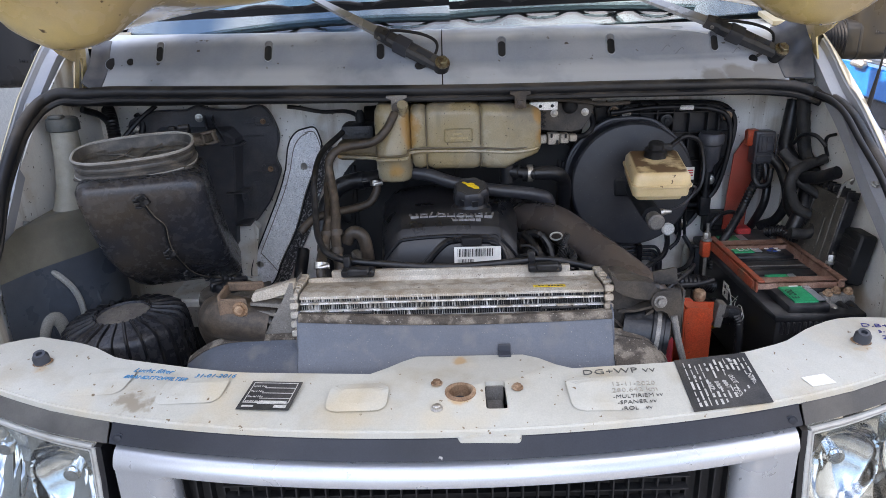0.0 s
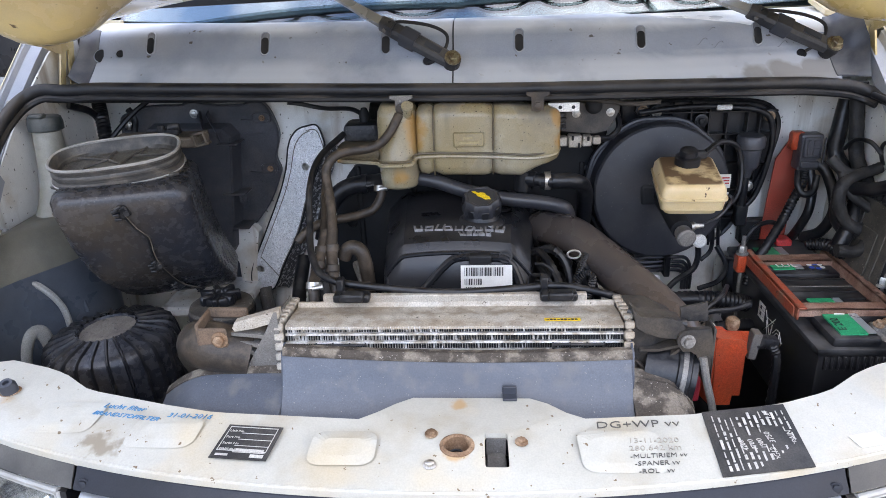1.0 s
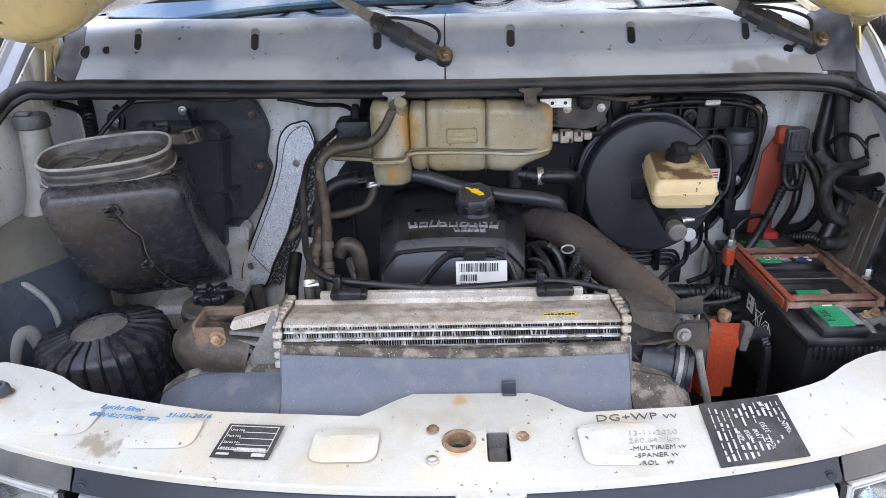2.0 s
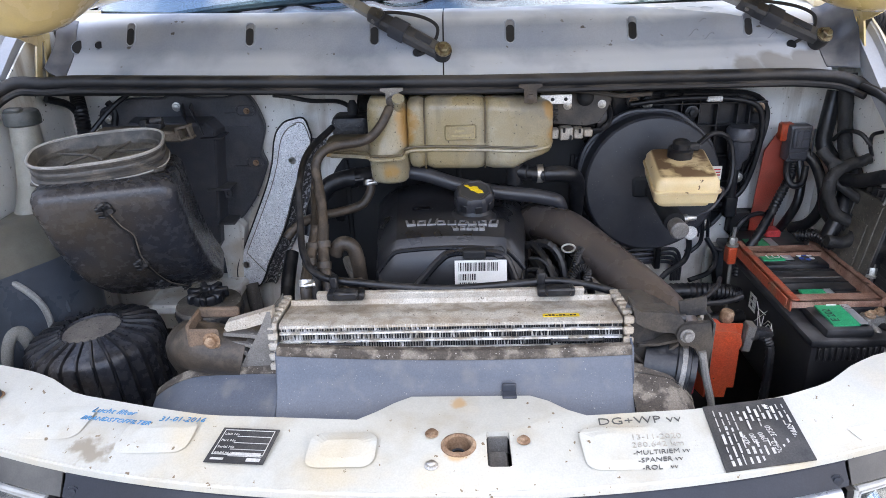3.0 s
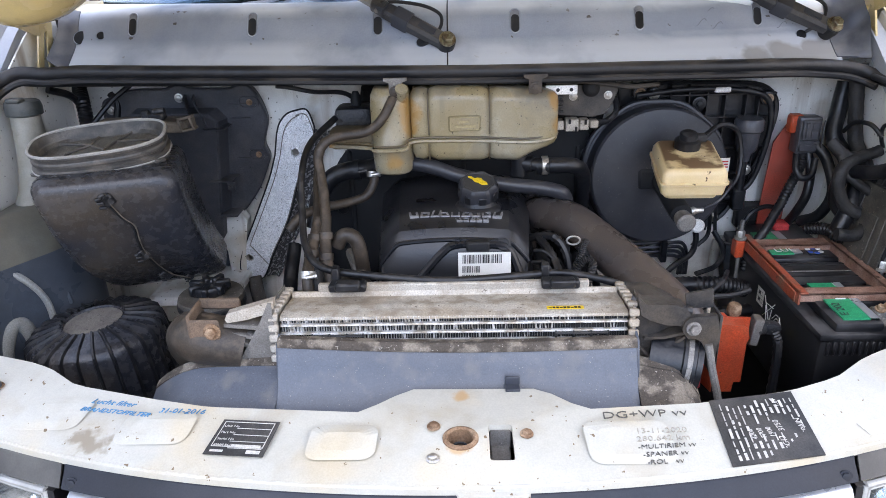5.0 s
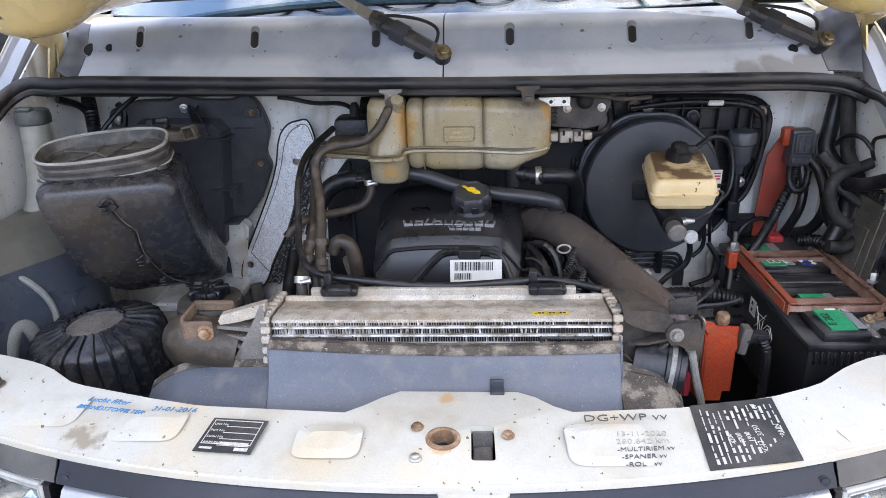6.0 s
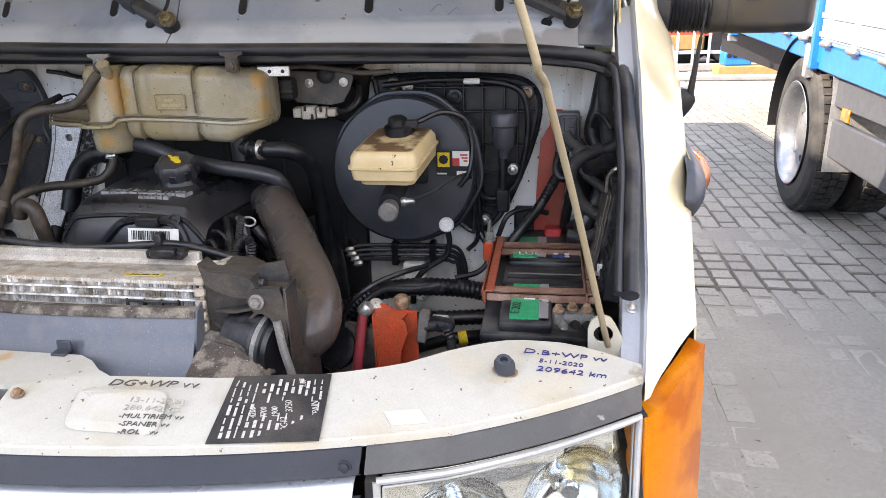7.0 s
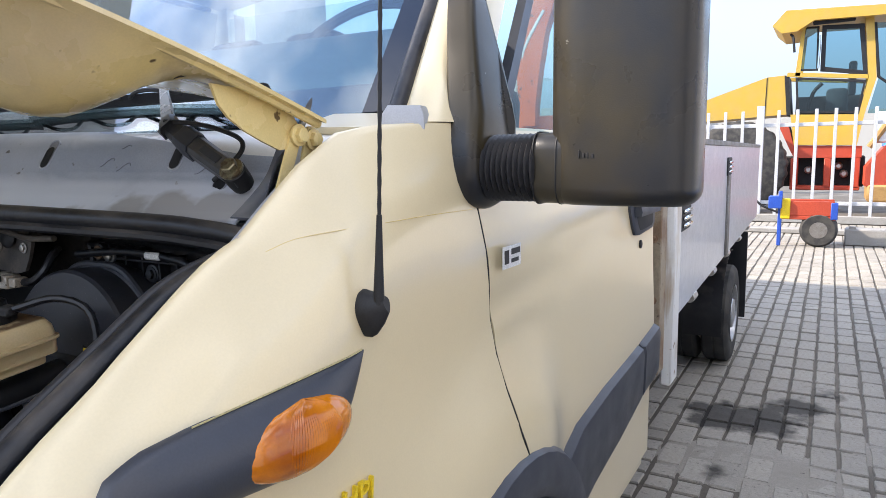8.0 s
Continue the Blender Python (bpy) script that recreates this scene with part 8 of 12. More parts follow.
part("arm_flange", bm, M_ARM, ic)
bm = bmesh.new()
slab(bm, [(x, 1.262, z) for x, z in ((0.352, 1.228), (0.392, 1.236), (0.396, 1.205), (0.356, 1.205))], 0.004, (), (0, 1, 0))
part("arm_ledge", bm, M_ARM, ic)
hose("tank_boss", [(0.276, 1.272, 1.218), (0.300, 1.264, 1.212), (0.330, 1.260, 1.204), (0.362, 1.258, 1.202)], 0.0080, M_ARM, ic, 12, 5)
bolt("mount_bolt", (0.359, 1.232, 1.187), (0, -1, 0.1), 0.0075, 0.010, M_ALUCAST, ic)
NECK = Vector((0.95, -0.22, -0.12))
bm = bmesh.new()
lathe(bm, [(0.040, -0.03), (0.043, 0), (0.044, 0.016), (0.047, 0.018), (0.047, 0.023), (0.043, 0.024), (0.043, 0.030), (0.047, 0.031), (0.047, 0.036), (0.043, 0.038), (0.043, 0.046)], (0.335, 1.262, 1.118), NECK, 28)
part("outlet_neck", bm, M_BLACK, ic)
bm = bmesh.new()
lathe(bm, [(0.044, -0.0045), (0.0465, -0.004), (0.0465, 0.004), (0.044, 0.0045)], Vector((0.335, 1.262, 1.118)) + NECK.normalized() * 0.0275, NECK, 32)
part("clamp_band", bm, M_ALUCAST, ic)
hose("drain_tube", [(0.384, 1.232, 1.16), (0.392, 1.226, 1.12), (0.405, 1.222, 1.07), (0.412, 1.222, 1.02)], 0.006, M_ALUCAST, ic, 8, 5)
# left end: cast tank, brown bracket and pipe elbow
bm = bmesh.new()
loft(bm, [[(x, y, z) for y, z in ((y0, 1.0), (y0, zt), (1.34, zt + 0.004), (1.345, 1.0))] for x, y0, zt in ((-0.264, 1.245, 1.213), (-0.285, 1.248, 1.188), (-0.310, 1.252, 1.145), (-0.318, 1.262, 1.10))])
tankl = part("end_tank", bm, M_ALUCAST, ic, "grimy cast end tank")
bm = bmesh.new()
slab(bm, [(x, 1.2385, z) for x, z in ((-0.258, 1.236), (-0.263, 1.236), (-0.278, 1.205), (-0.300, 1.168), (-0.318, 1.138), (-0.258, 1.128))], 0.02, (), (0, 1, 0))
part("cast_plate", bm, M_ALUCAST, tankl, "rough triangular cast plate")
bm = bmesh.new()
slab(bm, [(x, 1.240, z) for x, z in ((-0.254, 1.240), (-0.285, 1.231), (-0.326, 1.219), (-0.331, 1.209), (-0.328, 1.203), (-0.298, 1.208), (-0.268, 1.217), (-0.256, 1.226))], 0.014, (), (0, 1, 0))
part("mounting_arm", bm, M_ALU, ic, "bright dirty alloy arm")
for a, b in (((-0.268, 1.192), (-0.334, 1.199)), ((-0.268, 1.172), (-0.334, 1.186)), ((-0.284, 1.150), (-0.330, 1.182))):
    bm = bmesh.new()
    va, vb = Vector((a[0], 1.240, a[1])), Vector((b[0], 1.240, b[1]))
    sd = (vb - va).normalized().cross(Vector((0, 1, 0))) * 0.0035
    loft(bm, [[p + sd * g, p - sd * g, p - sd * g + Vector((0, 0.025, 0)), p + sd * g + Vector((0, 0.025, 0))] for p, g in ((va, 1.2), (va.lerp(vb, 0.4), 0.9), (vb, 0.8))])
    part("strut", bm, M_ALUCAST, ic)
bm = bmesh.new()
box(bm, -0.384, -0.337, 1.228, 1.234, 1.170, 1.214, 0.003)
box(bm, -0.386, -0.380, 1.228, 1.29, 1.150, 1.222, 0.003)
box(bm, -0.386, -0.32, 1.28, 1.29, 1.205, 1.222, 0.003)
part("bracket", bm, mat("brown_oxidised_steel", (0.12, 0.085, 0.06), 0.8, alt=(0.2, 0.13, 0.085), alt_scale=20.0), ic, "brown oxidised steel bracket")
bolt("mount_bolt", (-0.348, 1.228, 1.196), (0, -1, 0.1), 0.009, 0.010, M_RUSTBOLT, ic)
hose("inlet_elbow", [(-0.40, 1.36, 1.02), (-0.41, 1.32, 1.10), (-0.405, 1.285, 1.155), (-0.37, 1.26, 1.165), (-0.315, 1.265, 1.15)], 0.040, M_HOSEB, ic, 16, 6, label="brown dusty rubber elbow")

shroud = thing("air_shroud", (0.0, 1.2, 1.0), "grey-blue plastic air shroud in front of the intercooler", "shroud")
bm = bmesh.new()
xs2 = [-0.250 + 0.526 * k / 24 for k in range(25)]
sag = lambda x: -0.008 * math.sin(math.pi * (x + 0.25) / 0.526) - 0.008 * (x + 0.25) / 0.526
sheet(bm, [[(x, y, z + sag(x)) for x in xs2] for y, z in ((1.2365, 1.178), (1.224, 1.181), (1.219, 1.176), (1.208, 1.150), (1.190, 1.118), (1.165, 1.096), (1.120, 1.080))], 0.003, (0, 0.5, -1))
part("front_face", bm, M_SHROUD, shroud, "scratched grey-blue face", angle=30)
bm = bmesh.new()
sheet(bm, [[(x, y, z + sag(x)) for x in xs2] for y, z in ((1.238, 1.183), (1.222, 1.1865), (1.2165, 1.182), (1.2145, 1.177))], 0.003, (0, 0.3, -1))
part("dirty_ledge", bm, M_SHROUDTOP, shroud, "ledge caked with dried dirt")
for sgn, x0, xe in ((-1, -0.250, -0.462), (1, 0.276, 0.372)):
    bm = bmesh.new()
    rows = []
    for k in range(13):
        s = k / 12
        x = x0 + (xe - x0) * s
        lift = 0.018 * math.cos(s * math.pi / 2) if sgn < 0 else 0.012 * (1 - s)
        rows.append([(x, y + (0.02 * s * s if sgn < 0 else -0.02 * s), z + lift * w - 0.030 * max(0.0, s - 0.55) ** 2 * 6) for y, z, w in ((1.255, 1.118, 1), (1.240, 1.124, 1), (1.205, 1.112, 0.8), (1.165, 1.096, 0.4), (1.110, 1.080, 0))])
    sheet(bm, rows, 0.003, (0, 0.3, -1))
    part("side_wing", bm, M_SHROUD if sgn < 0 else M_SHROUDTOP, shroud, angle=30)
    bm = bmesh.new()
    sheet(bm, [[(r[0][0], r[0][1] + 0.012, r[0][2] - 0.008) for r in rows], [(r[0][0], r[0][1] - 0.002, r[0][2] + 0.003) for r in rows], [(r[1][0], r[1][1], r[1][2] + 0.003) for r in rows], [(r[1][0], r[1][1] * 0.6 + r[2][1] * 0.4, r[1][2] * 0.6 + r[2][2] * 0.4 + 0.003) for r in rows]], 0.002, (0, 0.2, -1))
    part("dirty_ledge", bm, M_SHROUDTOP, shroud)
    bm = bmesh.new()
    xx = x0
    slab(bm, [(xx, y, z) for y, z in ((1.240, 1.184), (1.219, 1.176), (1.205, 1.135), (1.206, 1.110), (1.240, 1.112))], 0.003, (), (sgn, 0, 0))
    part("side_cheek", bm, M_SHROUD, shroud)

# cable across the top of the intercooler, with its clips
loom = thing("bonnet_cable", (0, 1.355, 1.20), "black sheathed cable clipped across the intercooler", "cable")
hose("sheath", [(-0.225, 1.70, 1.405), (-0.262, 1.62, 1.375), (-0.268, 1.55, 1.335), (-0.262, 1.50, 1.28), (-0.245, 1.43, 1.245), (-0.205, 1.375, 1.228), (-0.10, 1.355, 1.220), (0.0, 1.350, 1.214), (0.10, 1.352, 1.218), (0.17, 1.355, 1.222), (0.22, 1.357, 1.215), (0.28, 1.362, 1.195), (0.32, 1.38, 1.16)], 0.0064, M_HOSE, loom, 10, 6)
for xc in (-0.16, 0.178):
    bm = bmesh.new()
    box(bm, xc - 0.030, xc + 0.030, 1.322, 1.345, 1.208, 1.222, 0.003)
    box(bm, xc - 0.018, xc + 0.022, 1.312, 1.330, 1.214, 1.228, 0.003)
    box(bm, xc - 0.028, xc - 0.016, 1.345, 1.362, 1.208, 1.240, 0.002)
    part("clip", bm, M_BLACK, loom)

# ---- engine ----
engine = thing("engine", (0.03, 1.60, 0.64), "black engine with a moulded plastic top cover", "engine")
bm = bmesh.new()
box(bm, -0.17, 0.21, 1.44, 1.86, 0.62, 1.06, 0.02)
box(bm, -0.12, 0.15, 1.52, 1.84, 1.04, 1.15, 0.02)
part("block", bm, M_MDARK, engine)

bm = bmesh.new()
rows = []
for y, f in ((1.480, -0.170), (1.484, -0.100), (1.494, -0.050), (1.506, -0.026), (1.520, -0.008), (1.540, 0.0), (1.60, 0.003), (1.68, 0.006), (1.74, 0.008), (1.80, 0.006), (1.815, -0.02), (1.82, -0.10)):
    w = 0.132 + 0.03 * (y - 1.45) / 0.35
    row = []
    for k in range(21):
        u = -1 + k / 10
        x = 0.008 + w * math.copysign(abs(u) ** 0.9, u)
        z = 1.246 + f - 0.012 * u * u - 0.16 * max(0.0, abs(u) - 0.72) ** 1.2
        row.append((x, y, z))
    rows.append(row)
sheet(bm, rows, 0.004, (0, 0, -1))
cover = part("top_cover", bm, M_COVER, engine, "satin black engine cover", angle=26)
for s in (-1, 1):
    bm = bmesh.new()
    ysr = [1.482, 1.506, 1.54, 1.60, 1.68, 1.74, 1.80]
    sheet(bm, [[(0.008 + s * (0.132 + 0.03 * (y - 1.45) / 0.35) + s * dx, y, 1.19 - max(0.0, 1.53 - y) * 0.9 - dz) for y in ysr] for dx, dz in ((-0.002, -0.006), (0.004, 0.02), (0.012, 0.10))], 0.004, (-s, 0, 0))
    part("cover_side", bm, M_COVER, cover)
hose("cover_edge", [(0.008 + (0.132 + 0.03 * 0.05 / 0.35) * math.copysign(abs(u) ** 0.9, u), 1.5055, 1.246 - 0.0255 - 0.012 * u * u - 0.16 * max(0.0, abs(u) - 0.72) ** 1.2) for u in [-1 + k / 12 for k in range(25)]], 0.0042, M_COVER, cover, 8, 2)
# raised arch, notch and recess on the cover's face
hose("arch_moulding", [(-0.085, 1.482, 1.120), (-0.05, 1.486, 1.160), (-0.015, 1.494, 1.198), (0.010, 1.500, 1.212), (0.06, 1.500, 1.212), (0.105, 1.495, 1.205), (0.13, 1.484, 1.15)], 0.0075, M_COVER, cover, 8, 6)
bm = bmesh.new()
box(bm, 0.030, 0.072, 1.484, 1.504, 1.204, 1.222, 0.003)
part("cover_notch", bm, M_GRILLE, cover)
bm = bmesh.new()
lathe(bm, [(0.013, 0), (0.013, 0.004), (0.009, 0.004), (0.009, 0.001)], (0.098, 1.498, 1.214), (0, -0.8, 0.6), 16)
part("cover_socket", bm, M_GRILLE, cover)
bm = bmesh.new()
box(bm, 0.015, 0.110, 1.4805, 1.4820, 1.148, 1.203, m=about(0.06, 1.481, 1.175, -12))
label = part("paper_label", bm, M_WHITE, engine, "white paper label with a bar code")
rng = random.Random(3)
for z0, z1, x1 in ((1.183, 1.199, 0.092), (1.166, 1.178, 0.055), (1.152, 1.162, 0.055)):
    x = 0.022
    while x < x1:
        wd = rng.choice((0.0008, 0.0012, 0.002))
        bm = bmesh.new()
        box(bm, x, x + wd, 1.4797, 1.4804, z0, z1, m=about(0.06, 1.481, 1.175, -12))
        part("bar", bm, M_GRILLE, label, flat=True)
        x += wd + rng.choice((0.0009, 0.0013, 0.0020))
# raised mark on the cover: a row of slanted frames, with a shorter row below
for n, x0, y0, pitch, tall, zt, drop in ((9, -0.074, 1.556, 0.0192, 0.021, 1.2490, -0.0010), (5, 0.014, 1.533, 0.0120, 0.012, 1.2475, 0.0)):
    for k in range(n):
        hi = tall * (1.45 if n == 9 and k == 2 else 1.0)
        x, wd, th, lean = x0 + k * pitch, pitch * 0.86, 0.0034 if n == 9 else 0.0024, 0.004 * (k % 3 - 1)
        y = y0 + drop * k
        ring_ = [Vector((x + u * wd + lean * v, y + v * hi, zt)) for u, v in ((0, 0), (1, 0), (1, 1), (0, 1))]
        gap = [Vector((x + th + u * (wd - 2 * th) + lean * v, y + th + v * (hi - th * (2 if k % 2 else 0.9)), zt)) for u, v in ((0, 0), (1, 0), (1, 1), (0, 1))]
        bm = bmesh.new()
        if k % 2:
            slab(bm, ring_, 0.007, (gap,))
        else:
            slab(bm, [ring_[0], ring_[1], ring_[2], Vector((x + wd - th + lean, y + hi, zt)), Vector((x + wd - th + lean * 0.2, y + th, zt)), Vector((x + th, y + th, zt)), Vector((x + th + lean, y + hi, zt)), ring_[3]], 0.007)
        part("raised_mark", bm, M_MARKGREY, cover)
bm = bmesh.new()
lathe(bm, [(0.046, 1.235), (0.048, 1.244), (0.044, 1.251), (0.038, 1.254), (0.036, 1.262)], (0.055, 1.61, 0), (0, 0, 1), 28)
part("filler_collar", bm, M_COVER, cover)
bm = bmesh.new()
lathe(bm, [(0.033, 1.258), (0.036, 1.262), (0.036, 1.284), (0.033, 1.292), (0.031, 1.2945), (0.027, 1.295), (0.025, 1.2935), (0.010, 1.2935)], (0.055, 1.61, 0), (0, 0, 1), 32, 8, 0.08)
TILTCAP = Matrix.Translation((0, 0, 0.006)) @ about(0.055, 1.61, 1.268, 20)
bmesh.ops.transform(bm, matrix=TILTCAP, verts=bm.verts)
oil = part("oil_cap", bm, M_GLOSSBLK, engine, "black fluted oil filler cap with a yellow oil-can mark", angle=25)
for a in range(8):
    ang = 2 * math.pi * (a + 0.25) / 8
    bm = bmesh.new()
    box(bm, -0.007, 0.007, -0.0015, 0.0015, -0.009, 0.009, 0.0012, m=TILTCAP @ Matrix.Translation((0.055 + 0.0375 * math.sin(ang), 1.61 - 0.0375 * math.cos(ang), 1.273)) @ pose(0, 0, 0, 0, 0, math.degrees(ang)))
    part("cap_flute", bm, M_BLACK, oil)
bm = bmesh.new()
slab(bm, [TILTCAP @ pose(0.055, 1.612, 1.2962, 0, 0, -18) @ Vector((x, y, 0)) for x, y in ((-0.022, 0.006), (-0.016, 0.0085), (-0.008, 0.004), (-0.004, 0.008), (0.004, 0.008), (0.008, 0.003), (0.017, -0.001), (0.020, -0.006), (0.016, -0.006), (0.010, -0.009), (0.002, -0.005), (-0.006, -0.004), (-0.012, 0.002))], 0.002)
part("cap_mark", bm, M_YELLOW, oil)
# small pipes, sensors and springy looms beside the head
hose("coiled_loom", [(0.221, 1.460, 1.167), (0.228, 1.460, 1.186), (0.241, 1.460, 1.196), (0.252, 1.460, 1.188), (0.250, 1.460, 1.165), (0.240, 1.460, 1.139)], 0.0062, M_HOSE, engine, 10, 9, 0.0022)
hose("coiled_loom", [(0.240, 1.465, 1.233), (0.235, 1.465, 1.218), (0.230, 1.465, 1.200), (0.223, 1.465, 1.178)], 0.0050, M_HOSE, engine, 10, 9, 0.0018)
hose("dipstick_tube", [(0.236, 1.520, 1.198), (0.252, 1.520, 1.175), (0.271, 1.540, 1.131), (0.283, 1.560, 1.091)], 0.0075, M_HOSE, engine, 10, 5)
for pts, r, m, ridge in (
        ([(0.165, 1.56, 1.20), (0.185, 1.52, 1.185), (0.20, 1.48, 1.15), (0.195, 1.45, 1.11)], 0.007, M_HOSE, 0.002),
        ([(0.15, 1.58, 1.19), (0.19, 1.55, 1.205), (0.215, 1.53, 1.18), (0.225, 1.50, 1.12)], 0.007, M_HOSE, 0.002),
        ([(0.150, 1.50, 1.175), (0.172, 1.485, 1.18), (0.185, 1.47, 1.155), (0.18, 1.455, 1.11)], 0.004, M_GRILLE, 0.0),
        ([(0.155, 1.52, 1.19), (0.175, 1.51, 1.19), (0.20, 1.50, 1.165), (0.23, 1.48, 1.12)], 0.003, M_GRILLE, 0.0),
        ([(0.17, 1.60, 1.15), (0.19, 1.54, 1.13), (0.17, 1.48, 1.09), (0.14, 1.45, 1.05)], 0.012, M_MDARK, 0.0)):
    hose("engine_pipe", pts, r, m, engine, 8, 8 if ridge else 5, ridge)
bm = bmesh.new()
tube(bm, [(0.226 + 0.012 * math.cos(a), 1.518, 1.209 + 0.008 * math.sin(a)) for a in (2 * math.pi * k / 18 for k in range(19))], 0.0020, 8, 1, smooth=False)
part("dipstick_loop", bm, M_STEEL, engine)
bm = bmesh.new()
lathe(bm, [(0.024, 0), (0.026, 0.01), (0.024, 0.03), (0.018, 0.032)], (0.165, 1.47, 1.10), (0.5, -0.8, 0.3), 18)
part("solenoid", bm, M_STEEL, engine)
bm = bmesh.new()
lathe(bm, [(0.03, 0), (0.033, 0.01), (0.033, 0.04), (0.02, 0.05)], (-0.155, 1.50, 1.08), (-0.2, -0.9, 0.4), 20)
part("thermostat_housing", bm, M_ALUCAST, engine)
bm = bmesh.new()
lathe(bm, [(0.055, -0.012), (0.055, -0.008), (0.045, -0.006), (0.045, 0.006), (0.055, 0.008), (0.055, 0.012)], (-0.14, 1.44, 1.03), (0, 1, 0), 30)
part("belt_pulley", bm, M_ALUCAST, engine)
hose("drive_belt", [(-0.20, 1.435, 1.04), (-0.14, 1.435, 1.09), (0.02, 1.435, 1.08), (0.14, 1.435, 1.0), (0.18, 1.435, 0.9)], 0.008, M_RUBBER, engine, 6, 5)

# ---- coolant tank and its hoses ----
coolant = thing("coolant_tank", (0.02, 1.70, 1.29), "yellowed translucent coolant expansion tank with dark grime", "coolant tank")
bm = bmesh.new()
rings = []
for x, zl, zt, d in ((-0.072, 1.335, 1.455, 0.90), (-0.066, 1.325, 1.462, 1.0), (-0.052, 1.322, 1.464, 1.0), (-0.0425, 1.325, 1.461, 0.97), (-0.0385, 1.328, 1.458, 0.92), (-0.0345, 1.325, 1.461, 0.97), (-0.022, 1.320, 1.465, 1.0), (0.062, 1.318, 1.463, 1.0), (0.075, 1.321, 1.459, 0.97), (0.079, 1.325, 1.455, 0.92), (0.083, 1.321, 1.459, 0.97), (0.095, 1.318, 1.460, 1.0), (0.135, 1.316, 1.457, 1.0), (0.165, 1.332, 1.455, 1.0), (0.192, 1.342, 1.452, 0.98), (0.206, 1.348, 1.446, 0.88), (0.212, 1.355, 1.44, 0.7)):
    cz, hz = (zl + zt) / 2, (zt - zl) / 2
    rings.append([Vector((x, 1.715 + p.x * d, cz + p.y)) for p in rrect(0, 0, 0.105, 2 * hz, 0.024, 0, 5)])
loft(bm, rings)
body = part("main_chamber", bm, M_TANK, coolant, "ribbed chamber with a stained corner", angle=60)
bm = bmesh.new()
loft(bm, [[Vector((p.x, p.y, z)) for p in rrect(-0.112, 1.702, 0.080 * g, 0.108 * g, 0.036 * g, 0, 6)] for z, g in ((1.298, 0.84), (1.304, 0.95), (1.325, 1.0), (1.350, 1.0), (1.354, 1.06), (1.360, 1.06), (1.364, 1.0), (1.43, 1.0), (1.452, 0.95), (1.465, 0.80))])
part("side_chamber", bm, M_TANK, coolant, angle=60)
bm = bmesh.new()
box(bm, -0.24, -0.14, 1.675, 1.735, 1.345, 1.385, 0.012, 2)
part("side_arm", bm, M_TANKDARK, coolant)
hose("weld_seam", [(-0.235, 1.668, 1.357), (-0.155, 1.655, 1.354), (-0.14, 1.634, 1.354), (-0.085, 1.634, 1.355), (-0.066, 1.655, 1.365), (0.06, 1.661, 1.362), (0.15, 1.661, 1.357), (0.20, 1.668, 1.362), (0.213, 1.70, 1.366)], 0.0038, M_TANK, coolant, 6, 5)
hose("weld_seam", [(-0.235, 1.668, 1.365), (-0.155, 1.655, 1.362), (-0.14, 1.634, 1.362), (-0.085, 1.634, 1.363), (-0.066, 1.655, 1.372), (0.06, 1.661, 1.369), (0.15, 1.661, 1.364), (0.20, 1.668, 1.369)], 0.0020, M_TANKDARK, coolant, 6, 5)
# dark tubes along the grooves put their shade into colour
for x in (-0.0385, 0.079):
    hose("cell_groove", [(x, 1.69, 1.459), (x, 1.668, 1.455), (x, 1.6610, 1.44), (x, 1.6606, 1.40), (x, 1.6608, 1.376)], 0.0016, M_TANKDARK, coolant, 6, 4)
    hose("cell_groove", [(x, 1.6608, 1.358), (x, 1.6608, 1.34), (x, 1.668, 1.324)], 0.0016, M_TANKDARK, coolant, 6, 4)
bm = bmesh.new()
box(bm, 0.000, 0.062, 1.6595, 1.6625, 1.382, 1.412, 0.003)
part("moulded_panel", bm, M_TANK, coolant)
bm = bmesh.new()
for x0, x1, z0, z1 in ((0.003, 0.059, 1.3845, 1.3855), (0.003, 0.059, 1.4085, 1.4095), (0.003, 0.004, 1.3845, 1.4095), (0.058, 0.059, 1.3845, 1.4095), (0.012, 0.052, 1.389, 1.394), (0.020, 0.040, 1.398, 1.403)):
    box(bm, x0, x1, 1.6585, 1.6600, z0, z1)
part("moulded_marks", bm, mat("raised_tan_marks", (0.36, 0.29, 0.15), 0.5), coolant)
for x in (-0.098, 0.165):
    bm = bmesh.new()
    slab(bm, [(x - 0.012, 1.655, 1.452), (x - 0.012, 1.655, 1.478), (x - 0.022, 1.655, 1.482), (x - 0.022, 1.655, 1.487), (x + 0.022, 1.655, 1.487), (x + 0.022, 1.655, 1.482), (x + 0.012, 1.655, 1.478), (x + 0.012, 1.655, 1.452)], 0.006, (), (0, 1, 0))
    br = part("hanger", bm, M_ALUCAST if x < 0 else M_HOSEB, coolant)
    bolt("hanger_bolt", (x, 1.653, 1.462), (0, -1, 0), 0.008, 0.006, M_HOSEB, br)
bm = bmesh.new()
lathe(bm, [(0.010, 0), (0.010, 0.03), (0.012, 0.031), (0.012, 0.036)], (-0.09, 1.668, 1.442), (0.1, -0.5, 0.6), 14)
part("overflow_spigot", bm, M_TANK, coolant)
bm = bmesh.new()
lathe(bm, [(0.016, 0), (0.016, 0.022), (0.013, 0.024), (0.013, 0.06)], (0.145, 1.70, 1.305), (0.9, -0.35, -0.05), 16)
lathe(bm, [(0.017, -0.02), (0.017, 0.03)], (0.140, 1.70, 1.300), (0, 0, 1), 14)
part("outlet_spigot", bm, M_HOSE, coolant)
